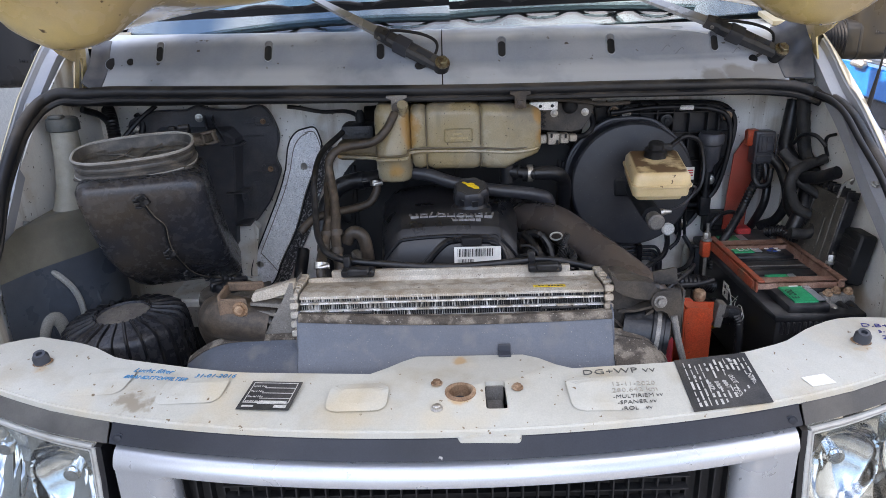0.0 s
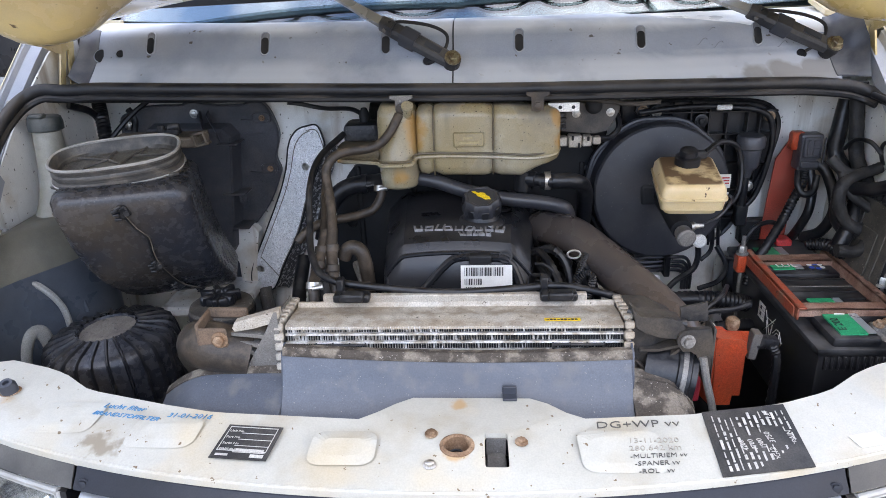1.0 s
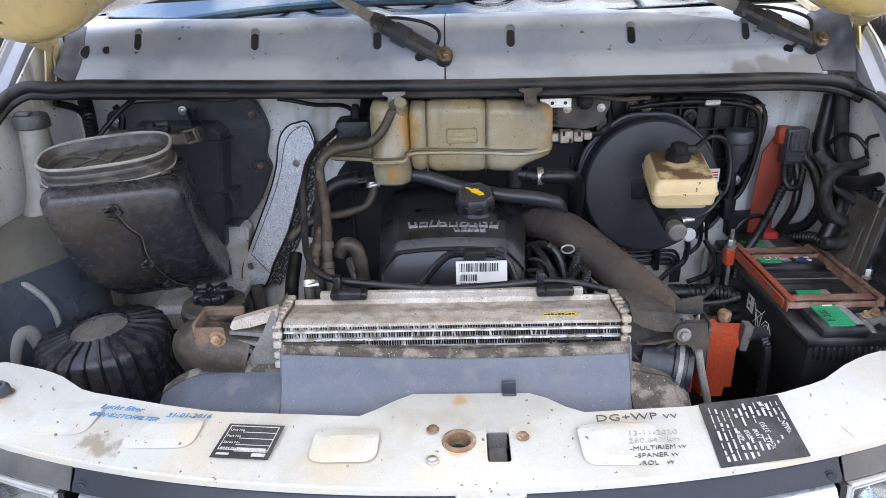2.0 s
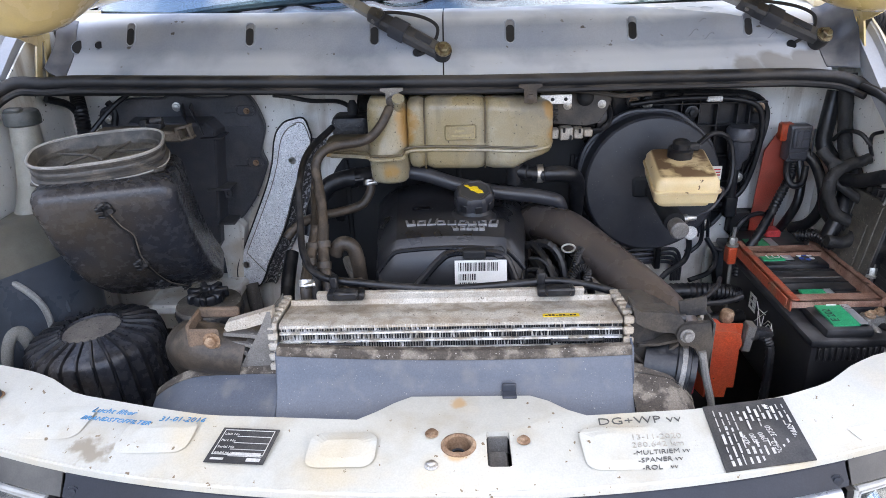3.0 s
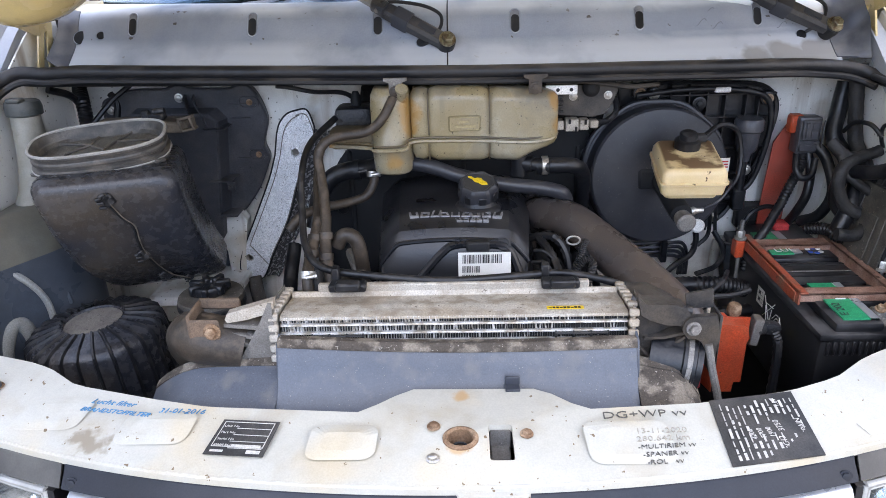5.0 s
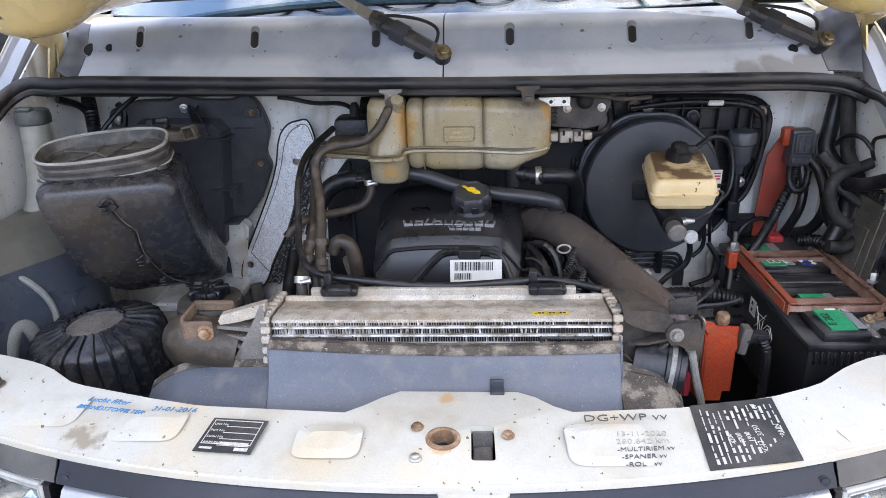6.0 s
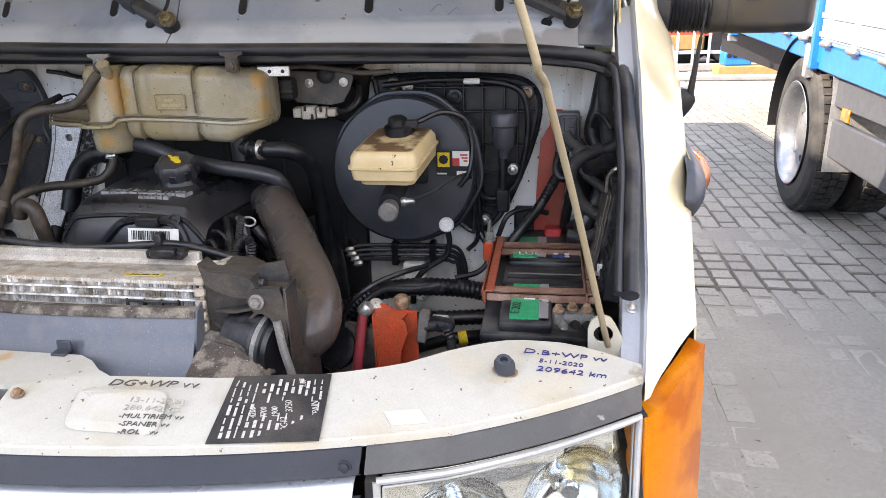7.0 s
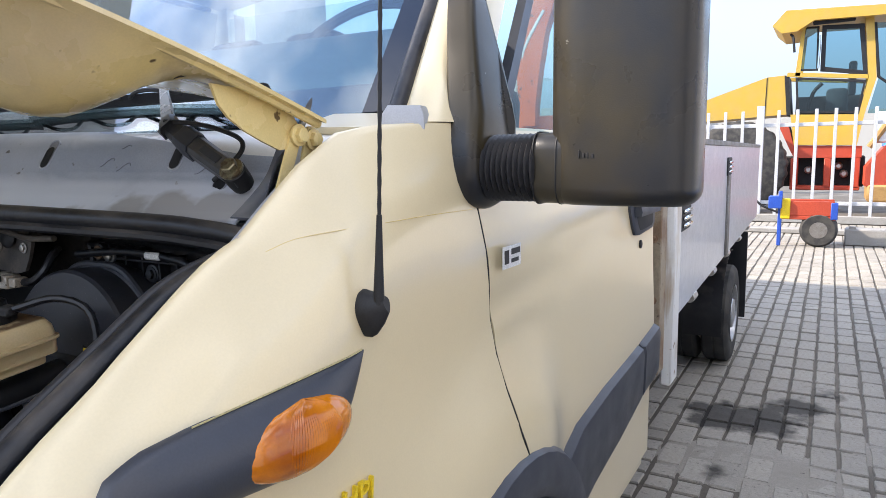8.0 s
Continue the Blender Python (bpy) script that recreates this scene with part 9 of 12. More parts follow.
hoses = thing("coolant_hose", (-0.25, 1.6, 1.15), "dusty rubber coolant hoses with steel clips", "hoses")
hose("overflow_hose", [(-0.104, 1.652, 1.450), (-0.109, 1.643, 1.440), (-0.121, 1.634, 1.420), (-0.141, 1.630, 1.400), (-0.165, 1.624, 1.392), (-0.200, 1.620, 1.389), (-0.228, 1.606, 1.382), (-0.243, 1.594, 1.360), (-0.239, 1.575, 1.332), (-0.231, 1.550, 1.305), (-0.224, 1.515, 1.268)], 0.0092, M_HOSEB, hoses, 12, 6)
hose("return_hose", [(-0.250, 1.63, 1.34), (-0.252, 1.60, 1.31), (-0.247, 1.56, 1.28), (-0.243, 1.52, 1.255)], 0.0075, M_HOSEB, hoses, 12, 6)
hose("heater_hose", [(-0.166, 1.738, 1.284), (-0.162, 1.735, 1.262), (-0.178, 1.720, 1.236), (-0.205, 1.708, 1.228), (-0.235, 1.692, 1.226), (-0.268, 1.670, 1.227), (-0.300, 1.64, 1.222), (-0.325, 1.62, 1.20)], 0.0095, M_HOSEB, hoses, 12, 6)
hose("upper_hose", [(-0.150, 1.765, 1.285), (-0.185, 1.779, 1.276), (-0.225, 1.780, 1.272), (-0.262, 1.780, 1.255), (-0.290, 1.775, 1.215), (-0.305, 1.76, 1.15)], 0.0195, M_HOSE, hoses, 14, 6)
hose("bleed_hose", [(-0.215, 1.52, 1.06), (-0.205, 1.50, 1.11), (-0.185, 1.50, 1.135), (-0.165, 1.51, 1.12), (-0.16, 1.53, 1.06)], 0.021, M_HOSEB, hoses, 12, 6)
hose("vertical_pipe", [(-0.238, 1.515, 1.262), (-0.241, 1.480, 1.235), (-0.243, 1.440, 1.215), (-0.242, 1.405, 1.198), (-0.238, 1.385, 1.16)], 0.0100, M_HOSEB, hoses, 12, 6)
hose("vertical_pipe", [(-0.224, 1.515, 1.268), (-0.222, 1.485, 1.238), (-0.217, 1.455, 1.210), (-0.207, 1.425, 1.175), (-0.200, 1.41, 1.12)], 0.0105, M_HOSEB, hoses, 12, 6)
hose("idle_hose", [(-0.205, 1.50, 1.215), (-0.196, 1.50, 1.232), (-0.183, 1.50, 1.236), (-0.170, 1.50, 1.226), (-0.164, 1.50, 1.20), (-0.162, 1.51, 1.15)], 0.0135, M_HOSEB, hoses, 12, 6)
for c, ax, r in (((-0.2405, 1.484, 1.238), (0.03, 0.5, 1), 0.0128), ((-0.2425, 1.452, 1.221), (0.0, 0.6, 1), 0.0128), ((-0.2215, 1.487, 1.240), (-0.05, 0.5, 1), 0.0132), ((-0.2175, 1.456, 1.212), (-0.1, 0.6, 1), 0.0132)):
    bm = bmesh.new()
    lathe(bm, [(r * 0.8, -0.007), (r, -0.006), (r, 0.006), (r * 0.8, 0.007)], c, ax, 18)
    part("pipe_collar", bm, M_HOSEB, hoses)
for c, ax, r, m in (((-0.2425, 1.408, 1.201), (0, 0.5, 1), 0.0135, M_STEEL), ((-0.165, 1.737, 1.277), (0, 0.3, 1), 0.012, M_STEEL), ((-0.203, 1.780, 1.274), (1, 0, 0.1), 0.0222, M_BLACK)):
    bm = bmesh.new()
    lathe(bm, [(r * 0.9, -0.006), (r, -0.006), (r, 0.006), (r * 0.9, 0.006)], c, ax, 22)
    band = part("hose_clip", bm, m, hoses)
    bm = bmesh.new()
    q = Vector(c) + Vector((r * 0.6, -r * 0.9, 0.002))
    lathe(bm, [(0.0042, -0.008), (0.0042, 0.006), (0.006, 0.007), (0.006, 0.011)], q, (1, 0.2, 0.1), 8)
    part("clip_screw", bm, m, band)
pipe = thing("heater_pipe", (0.08, 1.66, 1.2), "semi-gloss black pipe behind the engine cover", "pipe")
hose("pipe", [(-0.10, 1.70, 1.312), (-0.04, 1.685, 1.306), (0.02, 1.675, 1.288), (0.10, 1.668, 1.272), (0.17, 1.664, 1.264), (0.205, 1.662, 1.258), (0.228, 1.668, 1.245), (0.236, 1.69, 1.20), (0.238, 1.72, 1.10)], 0.0145, M_GLOSSBLK, pipe, 14, 6)
pipe2 = thing("heater_hose", (0.24, 1.74, 1.1), "curved black heater hose from the coolant tank", "hose")
hose("hose", [(0.175, 1.69, 1.300), (0.215, 1.685, 1.302), (0.25, 1.69, 1.298), (0.272, 1.72, 1.27), (0.276, 1.75, 1.20), (0.27, 1.78, 1.05), (0.26, 1.78, 0.95)], 0.016, M_HOSE, pipe2, 12, 6)
bm = bmesh.new()
lathe(bm, [(0.0165, -0.006), (0.019, -0.006), (0.019, 0.006), (0.0165, 0.006)], (0.190, 1.688, 1.302), (1, 0, 0), 20)
part("hose_clip", bm, M_STEEL, pipe2)

# big intercooler hose
big = thing("charge_air_hose", (0.3, 1.55, 1.0), "wide dusty black charge-air hose", "hose")
hose("hose", [(0.141, 1.775, 1.03), (0.150, 1.765, 1.10), (0.166, 1.745, 1.165), (0.188, 1.705, 1.192), (0.218, 1.660, 1.201), (0.245, 1.610, 1.202), (0.289, 1.545, 1.182), (0.329, 1.480, 1.163), (0.366, 1.420, 1.142), (0.389, 1.376, 1.120), (0.391, 1.346, 1.097), (0.368, 1.336, 1.081), (0.330, 1.336, 1.078)], 0.0395, M_CHARGE, big, 22, 7)
for c, ax in (((0.144, 1.770, 1.06), (0.05, -0.1, 1)), ((0.362, 1.336, 1.080), (-1.0, -0.05, -0.1))):
    bm = bmesh.new()
    lathe(bm, [(0.0398, -0.008), (0.0420, -0.007), (0.0420, 0.007), (0.0398, 0.008)], c, ax, 32)
    band = part("hose_clamp", bm, M_HOSEB, big, "grimy band clamp")
    bolt("clamp_screw", Vector(c) + Vector((0.0, 0, 0.047)), (0.8, 0.5, 0), 0.006, 0.016, M_HOSEB, band)

# ---- brakes ----
booster = thing("brake_servo", (0.447, 1.84, 1.08), "large round black brake servo", "brake servo")
bm = bmesh.new()
BA = Vector((0.02, -1.0, 0.10)).normalized()
BC = Vector((0.447, 1.80, 1.240))
lathe(bm, [(0.100, -0.10), (0.150, -0.085), (0.158, -0.06), (0.158, -0.04), (0.154, -0.03), (0.150, -0.028), (0.149, 0.006), (0.1475, 0.014), (0.143, 0.0185), (0.10, 0.0215), (0.06, 0.023), (0.035, 0.024)], BC, BA, 56)
part("drum", bm, M_GLOSSBLK, booster, "semi-gloss black servo drum", angle=30)
rng = random.Random(5)
bm = bmesh.new()
tube(bm, [BC + BA * -0.035 + (0.156 + 0.002 * math.sin(9 * a)) * (math.cos(a) * frame_of(BA)[0] + math.sin(a) * frame_of(BA)[1]) for a in (2 * math.pi * k / 60 for k in range(61))], 0.006, 8, 1, smooth=False)
part("rolled_joint", bm, M_GLOSSBLK, booster)
bm = bmesh.new()
box(bm, 0.519, 0.585, 1.764, 1.7655, 1.236, 1.286)
wl_ = part("warning_label", bm, M_GRILLE, booster, "black, yellow and red warning label")
for x0, x1, z0, z1, m in ((0.522, 0.546, 1.254, 1.283, M_YELLOW), (0.552, 0.585, 1.256, 1.286, M_WHITE), (0.552, 0.566, 1.256, 1.272, M_REDPR), (0.520, 0.540, 1.239, 1.242, M_WHITE), (0.560, 0.584, 1.238, 1.246, M_WHITE), (0.567, 0.582, 1.277, 1.280, M_REDPR), (0.570, 0.582, 1.271, 1.274, M_REDPR), (0.574, 0.582, 1.265, 1.268, M_REDPR)):
    bm = bmesh.new()
    box(bm, x0, x1, 1.7625, 1.7642 if m in (M_YELLOW, M_WHITE, M_GRILLE) else 1.7620, z0, z1)
    part("label_print", bm, m, wl_, flat=True)
bm = bmesh.new()
lathe(bm, [(0.0095, 0), (0.0095, 0.0006), (0.006, 0.0008)], (0.534, 1.7624, 1.269), (0, -1, 0), 8)
part("label_print", bm, M_GRILLE, wl_)
bm = bmesh.new()
lathe(bm, [(0.015, 0), (0.0155, 0.004), (0.0155, 0.010), (0.012, 0.013), (0.004, 0.013)], (0.536, 1.776, 1.131), (0, -1, 0.15), 22)
part("white_plug", bm, M_WHITEPL, booster, "round white plastic plug")
hose("plug_lead", [(0.537, 1.777, 1.118), (0.54, 1.778, 1.09), (0.53, 1.775, 1.06), (0.49, 1.765, 1.035), (0.465, 1.76, 1.00), (0.463, 1.755, 0.96)], 0.0065, M_HOSE, booster, 8, 6)

master = thing("brake_master_cylinder", (0.455, 1.68, 1.19), "brake master cylinder with a stained ivory fluid reservoir", "brake cylinder")
hose("cylinder", [(0.449, 1.80, 1.238), (0.450, 1.70, 1.226), (0.453, 1.63, 1.213)], 0.021, M_MDARK, master, 16, 4)
bm = bmesh.new()
lathe(bm, [(0.016, -0.02), (0.018, 0.0), (0.0185, 0.008), (0.0145, 0.012), (0.004, 0.0125)], (0.455, 1.608, 1.206), (0.05, -1, -0.1), 22)
part("end_plug", bm, M_ALUCAST, master)
bm = bmesh.new()
box(bm, 0.40, 0.50, 1.770, 1.782, 1.215, 1.262, 0.006)
part("flange", bm, M_MDARK, master)
RU, RV = Vector((0.985, -0.03, 0.0)).normalized(), Vector((0.10, 0.99, 0.14)).normalized()
RN = RU.cross(RV)
RCC = Vector((0.462, 1.652, 1.298))
bm = bmesh.new()
loft(bm, [oval(RCC + RN * h, RU, RV, 0.0625 * g, 0.078 * g2, 0.012, 5) for h, g, g2 in ((-0.034, 0.72, 0.72), (-0.032, 0.78, 0.78), (-0.020, 0.80, 0.80), (-0.019, 0.93, 0.96), (0.000, 0.97, 0.98), (0.002, 1.02, 1.02), (0.006, 1.02, 1.02), (0.008, 0.97, 0.98), (0.022, 0.95, 0.96), (0.031, 0.86, 0.90), (0.033, 0.78, 0.84))])
part("reservoir", bm, M_RESV, master, "ivory fluid reservoir, brown with spilt dirt on top", angle=50)
bm = bmesh.new()
CC = RCC + RN * 0.032 + RV * 0.030
lathe(bm, [(0.024, 0), (0.0245, 0.004), (0.0245, 0.016), (0.022, 0.018), (0.017, 0.019), (0.017, 0.030), (0.012, 0.034)], CC, RN, 24, 6, 0.05)
capm = part("cap", bm, M_BLACK, master, "black ribbed cap with a sensor plug")
bm = bmesh.new()
box(bm, 0.0, 0.036, -0.010, 0.010, 0.012, 0.026, 0.003, m=Matrix.Translation(CC) @ pose(0, 0, 0, 5, 0, 10))
part("sensor_plug", bm, M_MDARK, capm)
hose("sensor_lead", [CC + Vector((0.035, 0.005, 0.022)), CC + Vector((0.075, 0.04, 0.034)), CC + Vector((0.115, 0.06, 0.018)), CC + Vector((0.13, 0.06, -0.03)), CC + Vector((0.125, 0.05, -0.08)), CC + Vector((0.105, 0.05, -0.11))], 0.005, M_HOSE, master, 8, 6, 0.0008)
bm = bmesh.new()
lathe(bm, [(0.008, 0), (0.009, 0.012), (0.006, 0.016), (0.004, 0.03)], (0.468, 1.640, 1.215), (1, -0.1, 0.1), 10)
part("pipe_union", bm, M_STEEL, master)
hose("brake_pipe", [(0.49, 1.638, 1.218), (0.53, 1.65, 1.232), (0.57, 1.70, 1.25), (0.585, 1.78, 1.23), (0.585, 1.84, 1.16), (0.583, 1.85, 1.09)], 0.003, M_GLOSSBLK, master, 6, 6)
pipes = thing("brake_pipes", (0.43, 1.88, 1.0), "row of thin black brake pipes on the bulkhead", "pipes")
for k in range(4):
    z = 1.055 - 0.011 * k
    hose("pipe", [(0.29 + 0.008 * k, 1.835, z - 0.012), (0.33, 1.845, z), (0.42, 1.85, z + 0.002), (0.51, 1.86, z), (0.545 - 0.004 * k, 1.872, z - 0.010), (0.560 - 0.006 * k, 1.882, 1.005), (0.562 - 0.006 * k, 1.886, 0.96)], 0.0042, M_GLOSSBLK, pipes, 8, 5)
    bm = bmesh.new()
    lathe(bm, [(0.006, -0.008), (0.007, -0.002), (0.007, 0.006), (0.005, 0.010)], (0.305 + 0.006 * k, 1.838, z - 0.007), (1, 0.1, 0.2), 6)
    part("union_nut", bm, M_STEEL, pipes)
for x in (0.40, 0.485):
    bm = bmesh.new()
    box(bm, x, x + 0.014, 1.838, 1.870, 1.012, 1.066, 0.002)
    part("pipe_clip", bm, M_BLACK, pipes)

# black ribbed pedal-box plate on the bulkhead, with the vacuum unit
pedal = thing("pedal_box_plate", (0.58, 1.90, 1.09), "ribbed black plastic pedal-box plate bolted to the bulkhead", "plate")
bm = bmesh.new()
out = spline([(0.37, 1.415), (0.45, 1.422), (0.60, 1.420), (0.68, 1.412), (0.715, 1.38), (0.718, 1.33), (0.70, 1.26), (0.665, 1.17), (0.63, 1.11), (0.59, 1.085), (0.55, 1.10), (0.40, 1.25)], 4)
slab(bm, [(p.x, 1.892, p.y) for p in out], 0.02, (), (0, 1, 0))
part("plate", bm, M_BLACK, pedal)
hose("plate_rim", [(p.x, 1.888, p.y) for p in out] + [(out[0].x, 1.888, out[0].y)], 0.0055, M_BLACK, pedal, 6, 1, smooth=False)
for x0, x1, z0, z1 in ((0.56, 0.564, 1.14, 1.41), (0.60, 0.604, 1.10, 1.41), (0.672, 0.676, 1.20, 1.40), (0.645, 0.649, 1.16, 1.41), (0.40, 0.71, 1.395, 1.399), (0.55, 0.71, 1.345, 1.349), (0.56, 0.70, 1.275, 1.279), (0.56, 0.68, 1.215, 1.219), (0.56, 0.65, 1.145, 1.149), (0.44, 0.444, 1.38, 1.42), (0.48, 0.484, 1.38, 1.42), (0.52, 0.524, 1.37, 1.42)):
    bm = bmesh.new()
    box(bm, x0, x1, 1.872, 1.894, z0, z1, 0.001)
    part("rib", bm, M_BLACK, pedal)
for x, z, m in ((0.692, 1.385, M_RUSTBOLT), (0.605, 1.112, M_STEEL), (0.665, 1.225, M_STEEL), (0.545, 1.378, M_MDARK), (0.415, 1.405, M_RUSTBOLT), (0.445, 1.40, M_STEEL)):
    bm = bmesh.new()
    lathe(bm, [(0.015, 0), (0.015, 0.012), (0.011, 0.013)], (x, 1.884, z), (0, -1, 0), 18)
    b = part("boss", bm, M_BLACK, pedal)
    bolt("nut", (x, 1.872, z), (0, -1, 0), 0.008, 0.008, m, b)
bm = bmesh.new()
lathe(bm, [(0.010, -0.075), (0.012, -0.06), (0.020, -0.052), (0.023, -0.045), (0.025, -0.01), (0.030, -0.006), (0.031, 0.014), (0.027, 0.020), (0.012, 0.021)], (0.648, 1.845, 1.330), (0, 0, 1), 26)
vac = part("vacuum_unit", bm, M_BLACKPL, pedal, "black cup-shaped clutch reservoir")
bm = bmesh.new()
box(bm, 0.632, 0.660, 1.835, 1.86, 1.14, 1.19, 0.004)
lathe(bm, [(0.009, 1.18), (0.009, 1.27)], (0.646, 1.845, 0), (0, 0, 1), 12)
part("lower_link", bm, M_BLACK, vac)
hose("vacuum_pipe", [(0.40, 1.845, 1.405), (0.50, 1.85, 1.414), (0.60, 1.85, 1.412), (0.67, 1.85, 1.398), (0.694, 1.852, 1.36), (0.695, 1.855, 1.29), (0.675, 1.86, 1.20), (0.63, 1.86, 1.165), (0.595, 1.85, 1.18), (0.59, 1.84, 1.24)], 0.0065, M_HOSE, pedal, 10, 6)
bm = bmesh.new()
box(bm, 0.565, 0.60, 1.842, 1.858, 1.406, 1.418, 0.003)
part("pipe_joint", bm, M_WHITEPL, pedal)

# wiper motor under the scuttle
motor = thing("wiper_motor", (0.31, 1.85, 1.36), "grimy wiper motor on its pressed carrier with a grey plug", "motor")
bm = bmesh.new()
carrier = [(0.205, 1.452), (0.345, 1.446), (0.350, 1.425), (0.340, 1.400), (0.326, 1.378), (0.300, 1.372), (0.230, 1.378), (0.214, 1.392), (0.208, 1.424)]
slab(bm, [(x, 1.800, z) for x, z in carrier], 0.006, (), (0, 1, 0))
slab(bm, [(x, 1.800 + dy, z) for x, z, dy in ((0.205, 1.440, 0.0), (0.345, 1.436, 0.0), (0.352, 1.442, 0.08), (0.200, 1.446, 0.08))], 0.004, (), (0, 0, 1))
part("carrier", bm, M_GRIMEPL, motor, "grimy dark pressed carrier plate")
bm = bmesh.new()
box(bm, 0.196, 0.232, 1.770, 1.86, 1.384, 1.430, 0.010, 2)
lathe(bm, [(0.020, 0), (0.024, 0.006), (0.024, 0.045), (0.018, 0.052)], (0.212, 1.815, 1.407), (-1, 0, 0), 20)
part("housing", bm, M_BLACKD, motor)
for z in (1.392, 1.402, 1.412, 1.422):
    bm = bmesh.new()
    box(bm, 0.192, 0.234, 1.766, 1.772, z - 0.0025, z + 0.0025, 0.001)
    part("cooling_rib", bm, M_BLACKD, motor)
for x, z in ((0.258, 1.416), (0.330, 1.417)):
    bolt("screw", (x, 1.7985, z), (0, -1, 0), 0.0062, 0.005, M_STEEL, motor)
bm = bmesh.new()
lathe(bm, [(0.016, 0), (0.018, 0.004), (0.013, 0.010), (0.006, 0.012)], (0.294, 1.799, 1.432), (0, -1, 0.2), 18)
part("shaft_seal", bm, M_MDARK, motor)
bm = bmesh.new()
for x0, x1, g in ((0.222, 0.240, 0.010), (0.242, 0.270, 0.013), (0.272, 0.292, 0.011), (0.294, 0.312, 0.008)):
    box(bm, x0, x1, 1.796 - g, 1.812, 1.358 - g, 1.358 + g, 0.002)
part("grey_plug", bm, M_ALU, motor, "grey ribbed cable plug")
for x, z0, z1 in ((0.248, 1.362, 1.372), (0.262, 1.346, 1.356), (0.281, 1.360, 1.370)):
    bm = bmesh.new()
    box(bm, x, x + 0.005, 1.779, 1.783, z0, z1, 0.001)
    part("plug_rib", bm, M_BLACK, motor)
hose("plug_lead", [(0.312, 1.804, 1.358), (0.335, 1.806, 1.362), (0.352, 1.815, 1.378), (0.352, 1.83, 1.40), (0.34, 1.85, 1.41)], 0.0065, M_HOSE, motor, 8, 5)
hose("carrier_pipe", [(0.20, 1.79, 1.447), (0.27, 1.785, 1.449), (0.33, 1.783, 1.442), (0.37, 1.785, 1.436), (0.43, 1.79, 1.438)], 0.005, M_GRIMEPL, motor, 8, 5)

# dark sheet over the middle of the bulkhead, standing for the scuttle's shade
bm = bmesh.new()
felt = spline([(-0.20, 1.43), (0.10, 1.44), (0.34, 1.435), (0.352, 1.40), (0.338, 1.32), (0.335, 1.25), (0.31, 1.18), (0.30, 1.05), (0.28, 0.90), (-0.25, 0.90), (-0.24, 1.2)], 4)
loft(bm, [[(0.05 + (p.x - 0.05) * g, y, 1.17 + (p.y - 1.17) * g) for p in felt] for y, g in ((1.918, 1.0), (1.896, 0.995), (1.888, 0.97))])
part("bulkhead_felt", bm, M_SHADESHEET, van, "dark sheet added for the shade on the bulkhead")

# taped looms behind the relay, dropping to the battery
looms = thing("taped_loom", (0.83, 1.74, 1.10), "thick black taped wiring loom by the battery", "wiring loom")
for pts, r in ((((0.770, 1.735, 1.325), (0.782, 1.725, 1.310), (0.806, 1.72, 1.295), (0.842, 1.72, 1.299), (0.866, 1.72, 1.308)), 0.011),
               (((0.838, 1.72, 1.300), (0.800, 1.71, 1.286), (0.783, 1.70, 1.268), (0.786, 1.70, 1.236), (0.806, 1.70, 1.197), (0.840, 1.69, 1.178), (0.838, 1.67, 1.160), (0.812, 1.66, 1.148), (0.777, 1.66, 1.152)), 0.0125),
               (((0.842, 1.815, 1.436), (0.846, 1.80, 1.36), (0.853, 1.79, 1.305), (0.862, 1.75, 1.262), (0.858, 1.71, 1.215), (0.846, 1.69, 1.185)), 0.0145),
               (((0.790, 1.72, 1.30), (0.800, 1.71, 1.265), (0.822, 1.70, 1.245), (0.850, 1.69, 1.222), (0.848, 1.68, 1.19)), 0.009)):
    hose("loom", pts, r, M_LOOMTAPE, looms, 10, 6, 0.0007)
hose("thin_lead", [(0.868, 1.72, 1.312), (0.860, 1.72, 1.336), (0.861, 1.72, 1.356), (0.880, 1.72, 1.362)], 0.0038, M_HOSE, looms, 8, 5)
bm = bmesh.new()
box(bm, 0.190, 0.252, 1.708, 1.714, 1.438, 1.456, 0.001)
brk = solo("steel_bracket", bm, M_WHITEPL, "pale slotted steel bracket under the seal", "bracket")
# dark discs on the face put the holes' shade into colour
for x in (0.214, 0.240):
    bm = bmesh.new()
    lathe(bm, [(0.0038, 0), (0.0035, 0.001)], (x, 1.708, 1.447), (0, -1, 0), 10)
    part("slot_hole", bm, M_MDARK, brk)
sensor = thing("air_pump", (-0.205, 1.80, 1.33), "grimy box with cable plug on the bulkhead", "unit")
bm = bmesh.new()
box(bm, -0.245, -0.165, 1.79, 1.86, 1.335, 1.405, 0.012, 2)
part("box", bm, M_BLACKD, sensor)
hose("cable", [(-0.20, 1.83, 1.40), (-0.205, 1.82, 1.42), (-0.235, 1.84, 1.43), (-0.30, 1.88, 1.425), (-0.36, 1.89, 1.435), (-0.385, 1.88, 1.44)], 0.005, M_HOSE, sensor, 8, 5)
bm = bmesh.new()
lathe(bm, [(0.010, 0), (0.012, 0.01), (0.010, 0.022), (0.006, 0.03)], (-0.20, 1.82, 1.405), (0, 0, 1), 12)
part("plug", bm, M_MDARK, sensor)

